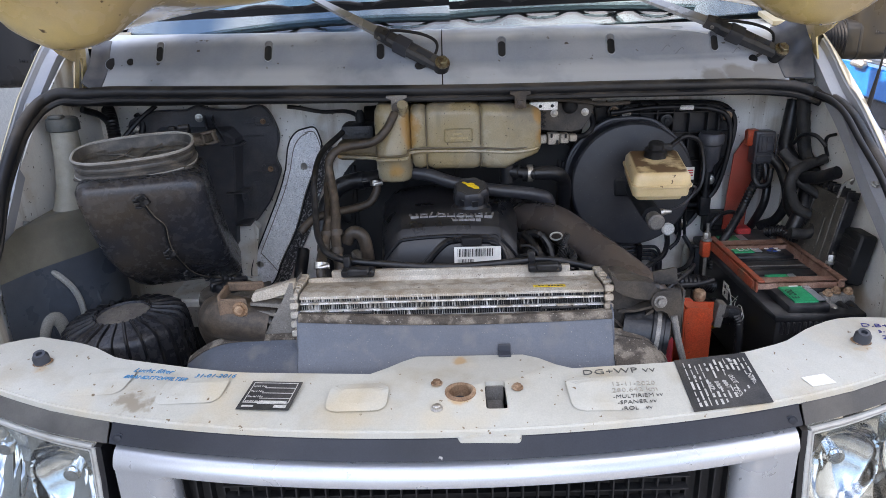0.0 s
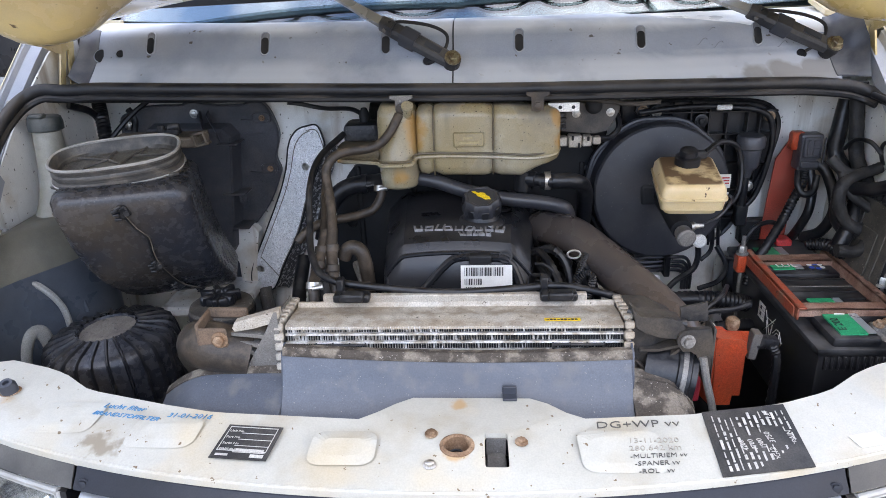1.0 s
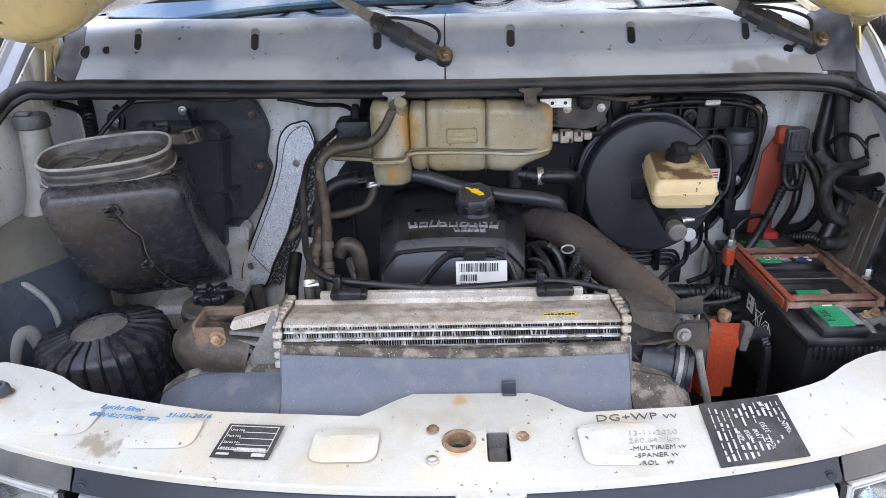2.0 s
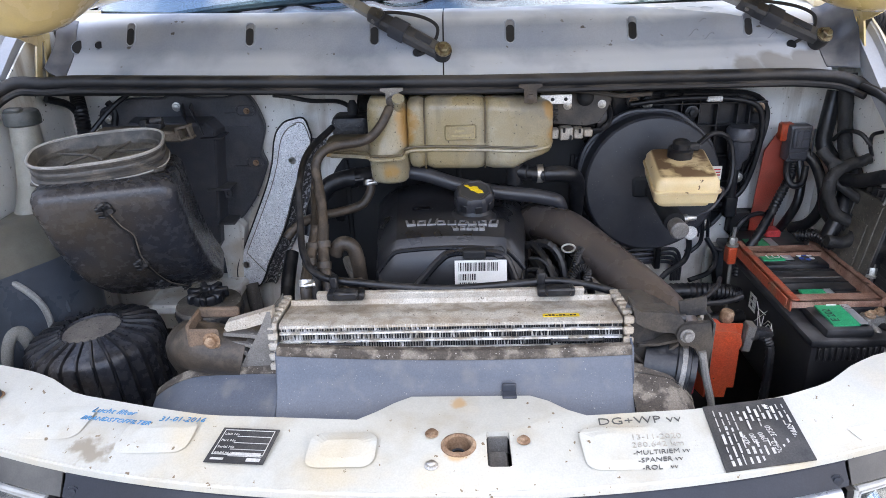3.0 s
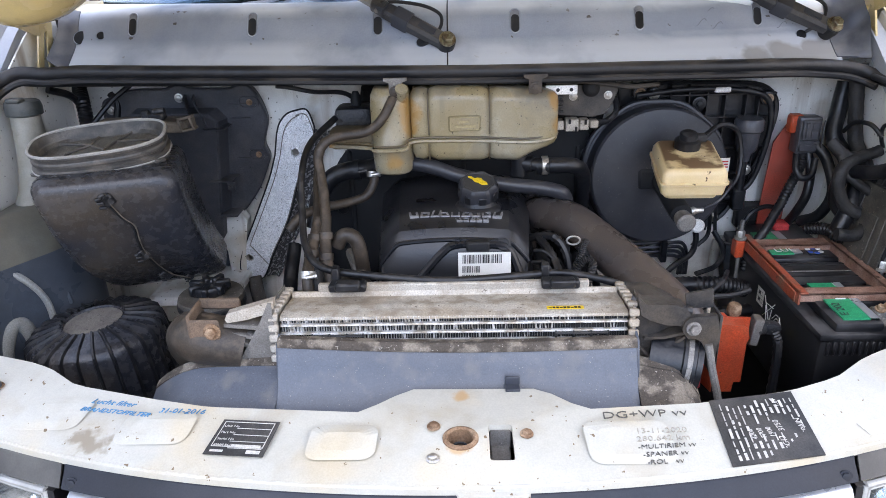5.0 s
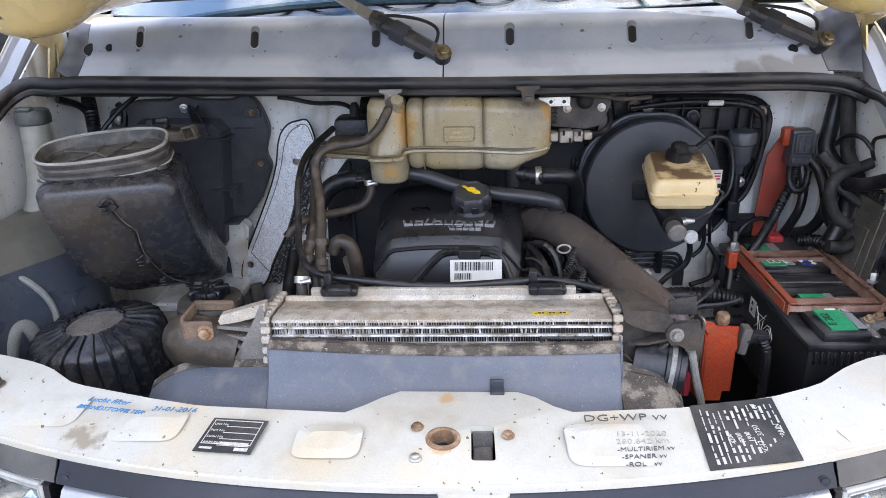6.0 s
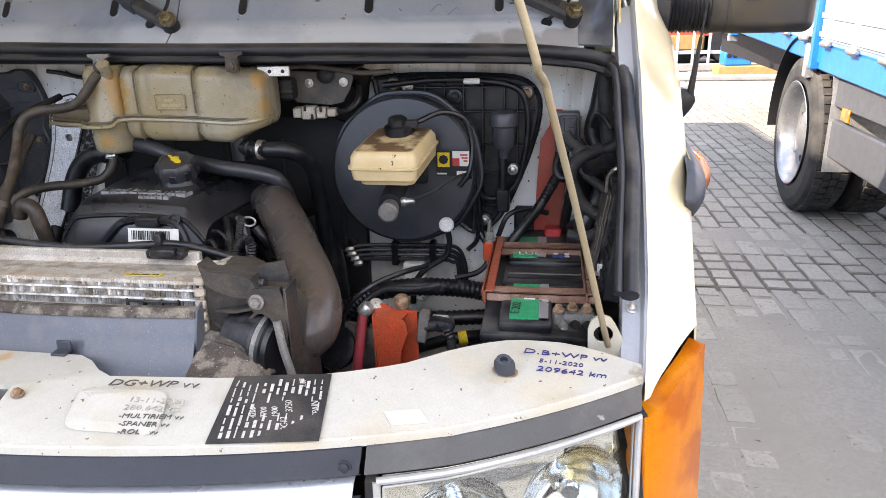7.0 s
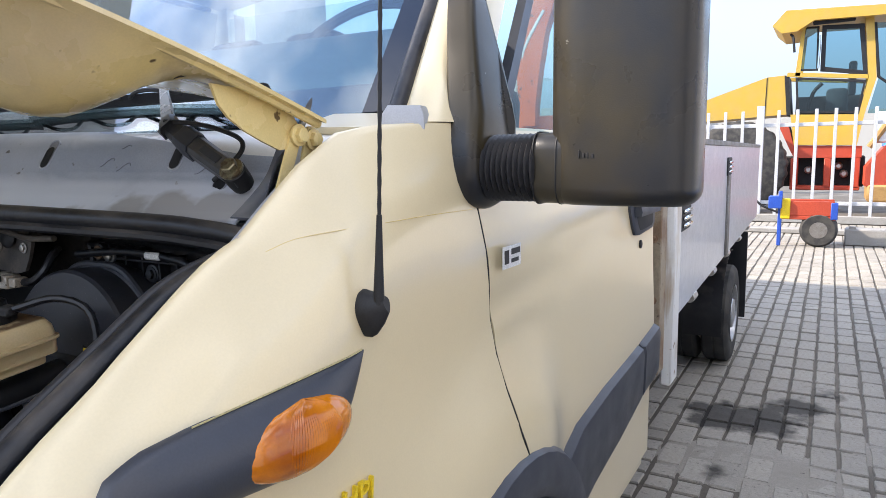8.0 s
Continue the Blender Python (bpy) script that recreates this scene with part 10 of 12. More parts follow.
# alternator low behind the charge hose, with its cables
alt_ = thing("alternator", (0.40, 1.47, 0.90), "dull cast alternator with a black pulley and thin cables", "alternator")
bm = bmesh.new()
lathe(bm, [(0.020, -0.050), (0.044, -0.046), (0.047, -0.030), (0.047, 0.020), (0.043, 0.030), (0.022, 0.034)], (0.405, 1.47, 0.995), (-0.15, -0.75, 0.45), 26, 12, 0.04)
body = part("body", bm, M_ALUCAST, alt_, "dull ribbed cast body")
bm = bmesh.new()
lathe(bm, [(0.012, 0.034), (0.034, 0.036), (0.036, 0.042), (0.031, 0.046), (0.036, 0.050), (0.036, 0.056), (0.012, 0.060)], (0.405, 1.47, 0.995), (-0.15, -0.75, 0.45), 26)
part("pulley", bm, M_BLACK, body)
bm = bmesh.new()
box(bm, 0.425, 0.465, 1.445, 1.470, 1.010, 1.050, 0.006, 2)
part("terminal_block", bm, M_ALUCAST, body)
hose("cable", [(0.445, 1.455, 1.050), (0.440, 1.46, 1.085), (0.470, 1.48, 1.105), (0.52, 1.50, 1.10), (0.56, 1.52, 1.10)], 0.0055, M_HOSE, alt_, 8, 5)
hose("cable", [(0.400, 1.44, 1.035), (0.415, 1.45, 1.085), (0.455, 1.46, 1.12), (0.50, 1.50, 1.13), (0.53, 1.56, 1.12)], 0.0048, M_HOSE, alt_, 8, 5)
bm = bmesh.new()
lathe(bm, [(0.010, -0.012), (0.013, 0.0), (0.011, 0.014), (0.006, 0.018)], (0.462, 1.45, 1.085), (0.3, -0.5, 0.8), 14)
part("cable_end", bm, M_ALU, alt_)

# ---- battery corner ----
batt = thing("battery", (0.73, 1.63, 0.88), "black starter battery with green labels, held by a rusty frame", "battery")
bm = bmesh.new()
box(bm, 0.645, 0.815, 1.405, 1.880, 0.88, 1.062, 0.006, 2)
part("case", bm, M_BATT, batt)
bm = bmesh.new()
box(bm, 0.640, 0.820, 1.400, 1.885, 1.056, 1.072, 0.005, 2)
lid_ = part("lid", bm, M_BATTTOP, batt)
bm = bmesh.new()
box(bm, 0.668, 0.752, 1.408, 1.565, 1.070, 1.089, 0.006, 2)
part("raised_cover", bm, M_BATTTOP, lid_)
bm = bmesh.new()
box(bm, 0.756, 0.808, 1.490, 1.565, 1.070, 1.087, 0.005, 2)
part("raised_cover", bm, M_BATTTOP, lid_)
bm = bmesh.new()
box(bm, 0.662, 0.808, 1.572, 1.672, 1.070, 1.086, 0.005, 2)
part("raised_cover", bm, M_BATTTOP, lid_)
bm = bmesh.new()
box(bm, 0.668, 0.808, 1.680, 1.880, 1.070, 1.090, 0.006, 2)
part("raised_cover", bm, M_BATTTOP, lid_)
for y in (1.600, 1.624, 1.656):
    bm = bmesh.new()
    box(bm, 0.672, 0.804, y, y + 0.003, 1.0855, 1.0875)
    part("lid_groove", bm, M_ALUCAST if y == 1.624 else M_MDARK, lid_)
for x0, x1, y0, y1, m in ((0.685, 0.746, 1.420, 1.560, M_GREEN), (0.731, 0.746, 1.420, 1.560, M_SILVER), (0.706, 0.724, 1.492, 1.530, M_WHITE), (0.676, 0.740, 1.700, 1.822, M_GREEN), (0.722, 0.740, 1.700, 1.822, M_SILVER), (0.752, 0.786, 1.690, 1.732, M_PLATE)):
    bm = bmesh.new()
    top = {id(M_GREEN): 1.0925, id(M_SILVER): 1.0935, id(M_WHITE): 1.0942, id(M_PLATE): 1.0925}[id(m)]
    box(bm, x0, x1, y0, y1, 1.0865, top)
    part("top_label", bm, m, lid_, flat=True)
for k, (x, y, m) in enumerate(((0.758, 1.721, M_WHITE), (0.770, 1.724, M_BLUEPL), (0.780, 1.721, M_WHITE), (0.758, 1.706, M_BLUEPL), (0.770, 1.701, M_BLUEPL), (0.780, 1.706, M_WHITE))):
    bm = bmesh.new()
    lathe(bm, [(0.0055, 1.0926), (0.005, 1.0936)], (x, y, 0), (0, 0, 1), 14)
    part("warning_dot", bm, m, lid_)
words("label_text", "E 202", (0.700, 1.430, 1.0944), 0.020, M_PLATE, lid_, rz=88, thick=0.0002)
words("label_text", "LUL", (0.686, 1.706, 1.0944), 0.026, M_WHITE, lid_, rz=3, thick=0.0002)
# symbols on the case: crossed bin and recycling arrows, as strokes
bm = bmesh.new()
for a, b in (((1.632, 1.030), (1.590, 0.973)), ((1.584, 1.033), (1.630, 0.985)), ((1.625, 1.018), (1.588, 1.022)), ((1.622, 1.012), (1.610, 0.972)), ((1.594, 1.016), (1.600, 0.972)), ((1.612, 0.972), (1.598, 0.970)), ((1.612, 0.964), (1.604, 0.962))):
    tube(bm, [(0.6438, *a), (0.6438, *b)], 0.0009, 4, 1)
part("bin_symbol", bm, M_WHITE, batt)
bm = bmesh.new()
tri = [(1.560, 1.018), (1.544, 1.000), (1.556, 0.978), (1.582, 0.980), (1.588, 1.000), (1.574, 1.016)]
for k in range(0, 6, 2):
    for g in (1.0, 0.62):
        a, b, c = ((1.566 + (q[0] - 1.566) * g, 0.998 + (q[1] - 0.998) * g) for q in (tri[k], tri[k + 1], tri[(k + 2) % 6]))
        tube(bm, [(0.6438, *a), (0.6438, *b), (0.6438, *(b[i] + 0.7 * (c[i] - b[i]) for i in (0, 1)))], 0.0010, 4, 1, smooth=False)
part("recycling_symbol", bm, M_WHITE, batt)
bm = bmesh.new()
rngq = random.Random(9)
for j in range(5):
    for k in range(4):
        if rngq.random() < 0.72 or j in (0, 4) or k in (0, 3):
            box(bm, 0.6436, 0.6440, 1.636 + 0.0085 * k, 1.6435 + 0.0085 * k, 0.999 + 0.0075 * j, 1.0055 + 0.0075 * j)
part("case_label", bm, M_WHITE, batt)
bm = bmesh.new()
for y, z in ((1.628, 0.960), (1.612, 0.957)):
    box(bm, 0.6436, 0.6440, y - 0.005, y + 0.004, z - 0.006, z + 0.006)
part("case_mark", bm, M_WHITE, batt)
bm = bmesh.new()
for k in range(14):
    box(bm, 0.655 + 0.011 * k, 0.660 + 0.011 * k, 1.3995, 1.406, 1.030, 1.056, 0.001)
part("grip_ribs", bm, M_BATT, batt)
for x, y in ((0.762, 1.452), (0.784, 1.462), (0.806, 1.458)):
    bm = bmesh.new()
    lathe(bm, [(0.011, 1.06), (0.010, 1.092), (0.007, 1.096)], (x, y, 0), (0, 0, 1), 14)
    part("terminal", bm, M_ALUCAST, batt)
    bolt("clamp_bolt", (x, y - 0.004, 1.094), (0, -0.3, 1), 0.0065, 0.010, M_RUSTBOLT, batt)
bm = bmesh.new()
box(bm, 0.757, 0.820, 1.446, 1.474, 1.070, 1.089, 0.005, 2)
part("terminal_clamp", bm, M_ALUCAST, batt)
for x in (0.768, 0.788, 0.808):
    hose("battery_lead", [(x, 1.450, 1.072), (x + 0.004, 1.424, 1.062), (x + 0.006, 1.40, 1.02), (x + 0.004, 1.39, 0.93)], 0.0085, M_ALUCAST if x < 0.78 else M_HOSE, batt, 10, 5)
frame_ = thing("battery_clamp", (0.73, 1.6, 1.08), "rusty angle-iron battery hold-down frame", "clamp")
for x0, x1, y0, y1 in ((0.643, 0.822, 1.494, 1.522), (0.643, 0.828, 1.722, 1.756)):
    bm = bmesh.new()
    box(bm, x0, x1, y0, y1, 1.099, 1.103, 0.001)
    box(bm, x0, x1, y0, y0 + 0.004, 1.0865, 1.103, 0.001)
    part("cross_bar", bm, M_RUST, frame_)
for x0, m in ((0.638, M_REDRUST), (0.806, M_RUST)):
    bm = bmesh.new()
    box(bm, x0, x0 + 0.017, 1.490, 1.778, 1.1035, 1.107, 0.001)
    box(bm, x0, x0 + 0.004, 1.490, 1.778, 1.082, 1.107, 0.001)
    part("side_bar", bm, m, frame_)
bm = bmesh.new()
box(bm, 0.6345, 0.6375, 1.500, 1.770, 1.084, 1.105, 0.001)
part("red_edge", bm, M_REDRUST, frame_)
for x, y in ((0.626, 1.752), (0.836, 1.585)):
    hose("threaded_rod", [(x, y, 1.150), (x - 0.002, y - 0.01, 1.02), (x - 0.006, y - 0.03, 0.90)], 0.0042, M_ALUCAST, frame_, 8, 4)
    bolt("rod_nut", (x, y, 1.106), (0, 0, 1), 0.009, 0.020, M_STEEL, frame_)
bm = bmesh.new()
box(bm, 0.614, 0.6340, 1.738, 1.765, 1.066, 1.106, 0.003)
part("red_lug", bm, M_ORANGERED, frame_)

# starter terminal cover: folded red-orange sheet, red lead
redbox = thing("terminal_cover", (0.50, 1.42, 0.95), "folded red-orange plastic terminal cover with red lead", "cover")
bm = bmesh.new()
slab(bm, [(x, 1.440, z) for x, z in ((0.458, 0.95), (0.462, 1.080), (0.466, 1.098), (0.486, 1.096), (0.494, 1.088), (0.534, 1.086), (0.534, 0.95))], 0.003, (), (0, 1, 0))
part("back_sheet", bm, M_ORANGERED, redbox)
bm = bmesh.new()
slab(bm, [(x, 1.410, z) for x, z in ((0.474, 0.95), (0.468, 1.084), (0.472, 1.090), (0.512, 1.086), (0.519, 1.081), (0.524, 1.062), (0.512, 1.030), (0.506, 0.95))], 0.003, (), (0, 1, 0))
part("cover", bm, M_ORANGERED, redbox)
bm = bmesh.new()
slab(bm, [(0.468, 1.411, 0.95), (0.466, 1.411, 1.086), (0.462, 1.441, 1.090), (0.460, 1.441, 0.95)], 0.0025, (), (1, 0, 0))
part("side_sheet", bm, M_ORANGERED, redbox)
bm = bmesh.new()
slab(bm, [(0.470, 1.4115, 1.089), (0.514, 1.4115, 1.085), (0.520, 1.4395, 1.085), (0.494, 1.4395, 1.087), (0.486, 1.4395, 1.090), (0.466, 1.4395, 1.092)], 0.0025, (), (0, 0, -1))
part("top_sheet", bm, M_ORANGERED, redbox)
hose("red_lead", [(0.448, 1.425, 1.088), (0.444, 1.42, 1.055), (0.440, 1.41, 1.02), (0.436, 1.40, 0.97)], 0.0085, mat("red_cable", (0.34, 0.02, 0.04), 0.35, dust=DUST, dust_amt=0.3), redbox, 10, 5)
bm = bmesh.new()
lathe(bm, [(0.011, -0.004), (0.012, 0.0), (0.012, 0.012), (0.009, 0.016)], (0.448, 1.428, 1.088), (0.7, 0, 0.7), 14)
part("lead_clip", bm, M_STEEL, redbox)
bm = bmesh.new()
lathe(bm, [(0.011, 0.0), (0.0125, 0.003), (0.0125, 0.016), (0.010, 0.020)], (0.507, 1.452, 1.088), (0, -0.1, 1), 12)
part("stud_nut", bm, M_RUSTBOLT, redbox)
bm = bmesh.new()
box(bm, 0.536, 0.552, 1.428, 1.452, 1.035, 1.088, 0.002, m=about(0.54, 1.44, 1.06, 0, 8, 0))
part("stud_plate", bm, M_ALUCAST, redbox)
bm = bmesh.new()
box(bm, 0.552, 0.594, 1.44, 1.466, 1.048, 1.070, 0.007, 2, m=about(0.57, 1.45, 1.06, 0, 8, 0))
lathe(bm, [(0.010, 0), (0.010, 0.018), (0.008, 0.020)], (0.560, 1.445, 1.060), (-0.8, -0.5, 0.1), 10)
part("connector", bm, M_BLACKD, redbox)
hose("drop_lead", [(0.582, 1.445, 1.055), (0.590, 1.44, 1.03), (0.588, 1.43, 0.97), (0.582, 1.42, 0.90)], 0.0075, M_HOSE, redbox, 8, 8, 0.0015)

# corrugated looms at the foot of the bulkhead
looms = thing("cable_conduit", (0.5, 1.72, 0.97), "thick corrugated black cable conduits", "cables")
hose("conduit", [(0.30, 1.68, 0.93), (0.345, 1.70, 0.975), (0.40, 1.705, 1.004), (0.47, 1.705, 1.018), (0.54, 1.705, 1.020), (0.60, 1.71, 1.014), (0.64, 1.72, 1.00)], 0.017, M_HOSE, looms, 14, 12, 0.0022)
hose("conduit", [(0.43, 1.64, 0.96), (0.50, 1.645, 0.975), (0.56, 1.65, 0.978), (0.63, 1.66, 0.98)], 0.014, M_HOSE, looms, 12, 12, 0.002)
hose("conduit", [(0.50, 1.58, 0.945), (0.56, 1.575, 0.968), (0.60, 1.58, 0.975), (0.64, 1.60, 0.97)], 0.011, M_HOSE, looms, 12, 8, 0.0)
bm = bmesh.new()
box(bm, 0.525, 0.558, 1.62, 1.635, 0.966, 0.992, 0.002)
part("white_tag", bm, M_WHITE, looms)
bm = bmesh.new()
lathe(bm, [(0.013, -0.008), (0.0135, 0), (0.013, 0.008)], (0.592, 1.572, 0.976), (1, 0.2, 0.2), 14)
part("yellow_tape", bm, M_YELLOW, looms)
for k, pts in enumerate(([(0.32, 1.52, 0.98), (0.38, 1.55, 1.00), (0.43, 1.58, 0.985), (0.50, 1.60, 0.99)], [(0.43, 1.50, 0.94), (0.48, 1.52, 0.99), (0.52, 1.56, 1.00), (0.57, 1.60, 0.985)], [(0.36, 1.45, 0.95), (0.42, 1.47, 0.99), (0.47, 1.50, 0.985)])):
    hose("lead", pts, 0.007, M_HOSE, looms, 8, 5)

# red bracket with its relay block, leads and the control unit
relay = thing("relay_bracket", (0.755, 1.87, 1.08), "faded red steel bracket carrying a black relay block", "bracket")
bm = bmesh.new()
slab(bm, [(x, 1.880, z) for x, z in ((0.712, 1.09), (0.716, 1.19), (0.722, 1.285), (0.745, 1.325), (0.775, 1.345), (0.790, 1.33), (0.785, 1.24), (0.770, 1.15), (0.768, 1.09))], 0.004, (), (0, 1, 0))
part("red_plate", bm, M_RED, relay)
bm = bmesh.new()
box(bm, 0.752, 0.800, 1.835, 1.872, 1.270, 1.350, 0.004, 2)
box(bm, 0.758, 0.794, 1.828, 1.840, 1.30, 1.345, 0.003)
box(bm, 0.756, 0.797, 1.830, 1.838, 1.275, 1.292, 0.003)
rb = part("relay_block", bm, M_BLACKPL, relay)
for x0, x1, z0, z1 in ((0.764, 0.770, 1.306, 1.340), (0.776, 0.790, 1.306, 1.322), (0.776, 0.790, 1.326, 1.340), (0.750, 0.7525, 1.28, 1.345), (0.7995, 0.802, 1.28, 1.345)):
    bm = bmesh.new()
    box(bm, x0, x1, 1.8255, 1.8300, z0, z1, 0.001)
    part("relay_rib", bm, M_BLACKPL, rb)
bm = bmesh.new()
box(bm, 0.740, 0.768, 1.850, 1.876, 1.312, 1.352, 0.004)
part("red_relay", bm, M_ORANGERED, relay)
bm = bmesh.new()
box(bm, 0.735, 0.770, 1.835, 1.872, 1.085, 1.105, 0.004)
part("red_fuse_carrier", bm, M_REDPR, relay)
for k, (pts, r, ridge) in enumerate((
        ([(0.775, 1.845, 1.268), (0.765, 1.83, 1.24), (0.745, 1.82, 1.20), (0.72, 1.80, 1.16), (0.685, 1.77, 1.12), (0.655, 1.76, 1.075), (0.645, 1.755, 1.03)], 0.0095, 0.0016),
        ([(0.785, 1.845, 1.268), (0.79, 1.83, 1.23), (0.785, 1.82, 1.18), (0.778, 1.84, 1.13), (0.775, 1.87, 1.09)], 0.010, 0.0),
        ([(0.76, 1.845, 1.268), (0.755, 1.825, 1.24), (0.765, 1.815, 1.222), (0.785, 1.815, 1.228), (0.795, 1.83, 1.26)], 0.0075, 0.0),
        ([(0.795, 1.845, 1.29), (0.815, 1.82, 1.26), (0.82, 1.78, 1.20), (0.81, 1.80, 1.14), (0.79, 1.84, 1.11)], 0.012, 0.0),
        ([(0.845, 1.86, 1.42), (0.835, 1.85, 1.36), (0.825, 1.83, 1.31), (0.845, 1.80, 1.27), (0.85, 1.76, 1.25), (0.83, 1.72, 1.20), (0.80, 1.70, 1.14)], 0.017, 0.0),
        ([(0.84, 1.62, 1.30), (0.825, 1.66, 1.28), (0.812, 1.71, 1.265), (0.805, 1.74, 1.235), (0.812, 1.75, 1.19), (0.83, 1.74, 1.16)], 0.014, 0.0),
        ([(0.850, 1.70, 1.34), (0.835, 1.72, 1.36), (0.825, 1.76, 1.355), (0.822, 1.79, 1.33)], 0.0045, 0.0),
        ([(0.79, 1.80, 1.108), (0.81, 1.76, 1.122), (0.825, 1.72, 1.118), (0.845, 1.715, 1.14)], 0.012, 0.002),
        ([(0.64, 1.80, 1.10), (0.66, 1.80, 1.145), (0.70, 1.82, 1.155), (0.74, 1.84, 1.14)], 0.0055, 0.0))):
    hose("lead", pts, r, M_HOSE, relay, 10, 12 if ridge else 6, ridge)
bm = bmesh.new()
box(bm, 0.668, 0.748, 1.890, 1.918, 1.075, 1.135, 0.005)
box(bm, 0.690, 0.720, 1.886, 1.892, 1.095, 1.120, 0.003)
part("fuse_box", bm, M_MDARK, relay)
ecu = thing("control_unit", (0.845, 1.65, 1.09), "finned grey control unit beside the battery", "control unit")
bm = bmesh.new()
EM = pose(0.848, 1.665, 1.165, 0, 9, 0)
box(bm, -0.014, 0.014, -0.085, 0.085, -0.085, 0.085, 0.004, m=EM)
part("case", bm, M_BLACKD, ecu)
for k in range(9):
    bm = bmesh.new()
    box(bm, -0.014, 0.014, -0.080 + k * 0.019, -0.077 + k * 0.019, 0.084, 0.100, 0.001, m=EM)
    part("fin", bm, M_BLACKD, ecu)
M_UNIT = mat("grimed_alloy", (0.105, 0.098, 0.085), 0.5, metal=0.2, alt=(0.055, 0.050, 0.044), alt_scale=14.0, alt_at=(0.44, 0.62), dust=(0.20, 0.175, 0.14), dust_amt=0.6, dust_scale=60.0, dust_at=(0.48, 0.64), speck=(0.30, 0.27, 0.22), speck_scale=200.0, speck_at=(0.67, 0.71))
bm = bmesh.new()
box(bm, -0.0165, -0.0138, -0.083, 0.083, -0.083, 0.083, 0.001, m=EM)
face = part("face_plate", bm, M_UNIT, ecu, "grimy pale alloy face")
for y0, y1, z0, z1, m in ((-0.035, 0.020, -0.070, 0.030, M_UNIT), (0.030, 0.062, -0.010, 0.060, M_BLACKD), (-0.060, -0.044, -0.075, 0.075, M_UNIT), (0.070, 0.078, -0.08, 0.08, M_UNIT)):
    bm = bmesh.new()
    box(bm, -0.0192, -0.0160, y0, y1, z0, z1, 0.001, m=EM)
    part("raised_field", bm, m, face)
bm = bmesh.new()
box(bm, -0.006, 0.03, -0.16, -0.095, -0.08, 0.03, 0.005, m=EM)
part("plug", bm, M_MDARK, ecu)
for k in range(5):
    bm = bmesh.new()
    box(bm, -0.009, -0.006, -0.155, -0.10, -0.07 + k * 0.02, -0.063 + k * 0.02, 0.001, m=EM)
    part("plug_rib", bm, M_MDARK, ecu)
hose("unit_bail", [(0.862, 1.60, 1.28), (0.852, 1.58, 1.295), (0.84, 1.59, 1.28), (0.838, 1.60, 1.25)], 0.003, M_STEEL, ecu, 6, 5)

# clutter low on the bulkhead and in the well
well = thing("steel_bracket", (0.52, 1.9, 0.95), "pale painted bracket low on the bulkhead", "bracket")
bm = bmesh.new()
box(bm, 0.425, 0.475, 1.83, 1.86, 0.93, 1.02, 0.004)
part("tab", bm, M_BAYPAINT, well)
bm = bmesh.new()
hole = [(p.x, 1.897, p.y) for p in rrect(0.655, 0.985, 0.05, 0.12, 0.016, 0, 4)]
outp = [(p.x, 1.897, p.y) for p in rrect(0.655, 0.985, 0.07, 0.14, 0.02, 0, 4)]
slab(bm, outp, 0.012, (hole,), (0, -1, 0))
part("slot_frame", bm, M_PANEL, well)
for pts, r in (([(0.65, 1.86, 1.05), (0.645, 1.85, 1.0), (0.655, 1.84, 0.95)], 0.020), ([(0.60, 1.84, 1.09), (0.62, 1.82, 1.05), (0.60, 1.80, 1.02), (0.55, 1.78, 1.01)], 0.006), ([(0.585, 1.84, 1.23), (0.588, 1.85, 1.15), (0.592, 1.85, 1.08), (0.57, 1.85, 1.05)], 0.005), ([(0.593, 1.83, 1.20), (0.60, 1.84, 1.12), (0.61, 1.84, 1.07), (0.64, 1.83, 1.06)], 0.004)):
    hose("lead", pts, r, M_HOSE, well, 8, 5)
for pts, r, m in (([(0.20, 1.40, 1.0), (0.26, 1.42, 1.03), (0.31, 1.47, 1.0), (0.33, 1.55, 0.95)], 0.02, M_HOSE), ([(0.24, 1.78, 1.15), (0.27, 1.80, 1.05), (0.28, 1.80, 0.95)], 0.03, M_HOSE), ([(-0.30, 1.75, 1.10), (-0.29, 1.68, 1.02), (-0.27, 1.60, 0.96)], 0.02, M_HOSE), ([(-0.36, 1.78, 1.10), (-0.36, 1.70, 1.03), (-0.33, 1.60, 0.97)], 0.016, M_HOSE), ([(-0.45, 1.62, 0.98), (-0.40, 1.60, 1.0), (-0.33, 1.58, 0.98)], 0.02, M_HOSEB)):
    hose("pipe", pts, r, m, well, 10, 6)

# black sheet added so the bulkhead behind the hoses looks dark
pad = thing("insulation_pad", (0.03, 1.90, 0.70), "black sheet added to darken the bulkhead behind the engine", "pad")
bm = bmesh.new()
out = spline([(-0.30, 0.70), (-0.30, 1.10), (-0.275, 1.24), (-0.20, 1.315), (-0.05, 1.33), (0.18, 1.335), (0.30, 1.325), (0.335, 1.25), (0.335, 1.05), (0.33, 0.70)], 4)
slab(bm, [(p.x, 1.878, p.y) for p in out], 0.024, (), (0, 1, 0))
part("felt", bm, M_MDARK, pad)
for k in range(5):
    bm = bmesh.new()
    x = -0.24 + 0.13 * k
    box(bm, x, x + 0.012, 1.872, 1.879, 0.75, 1.29, 0.003)
    part("quilt_ridge", bm, M_MDARK, pad)
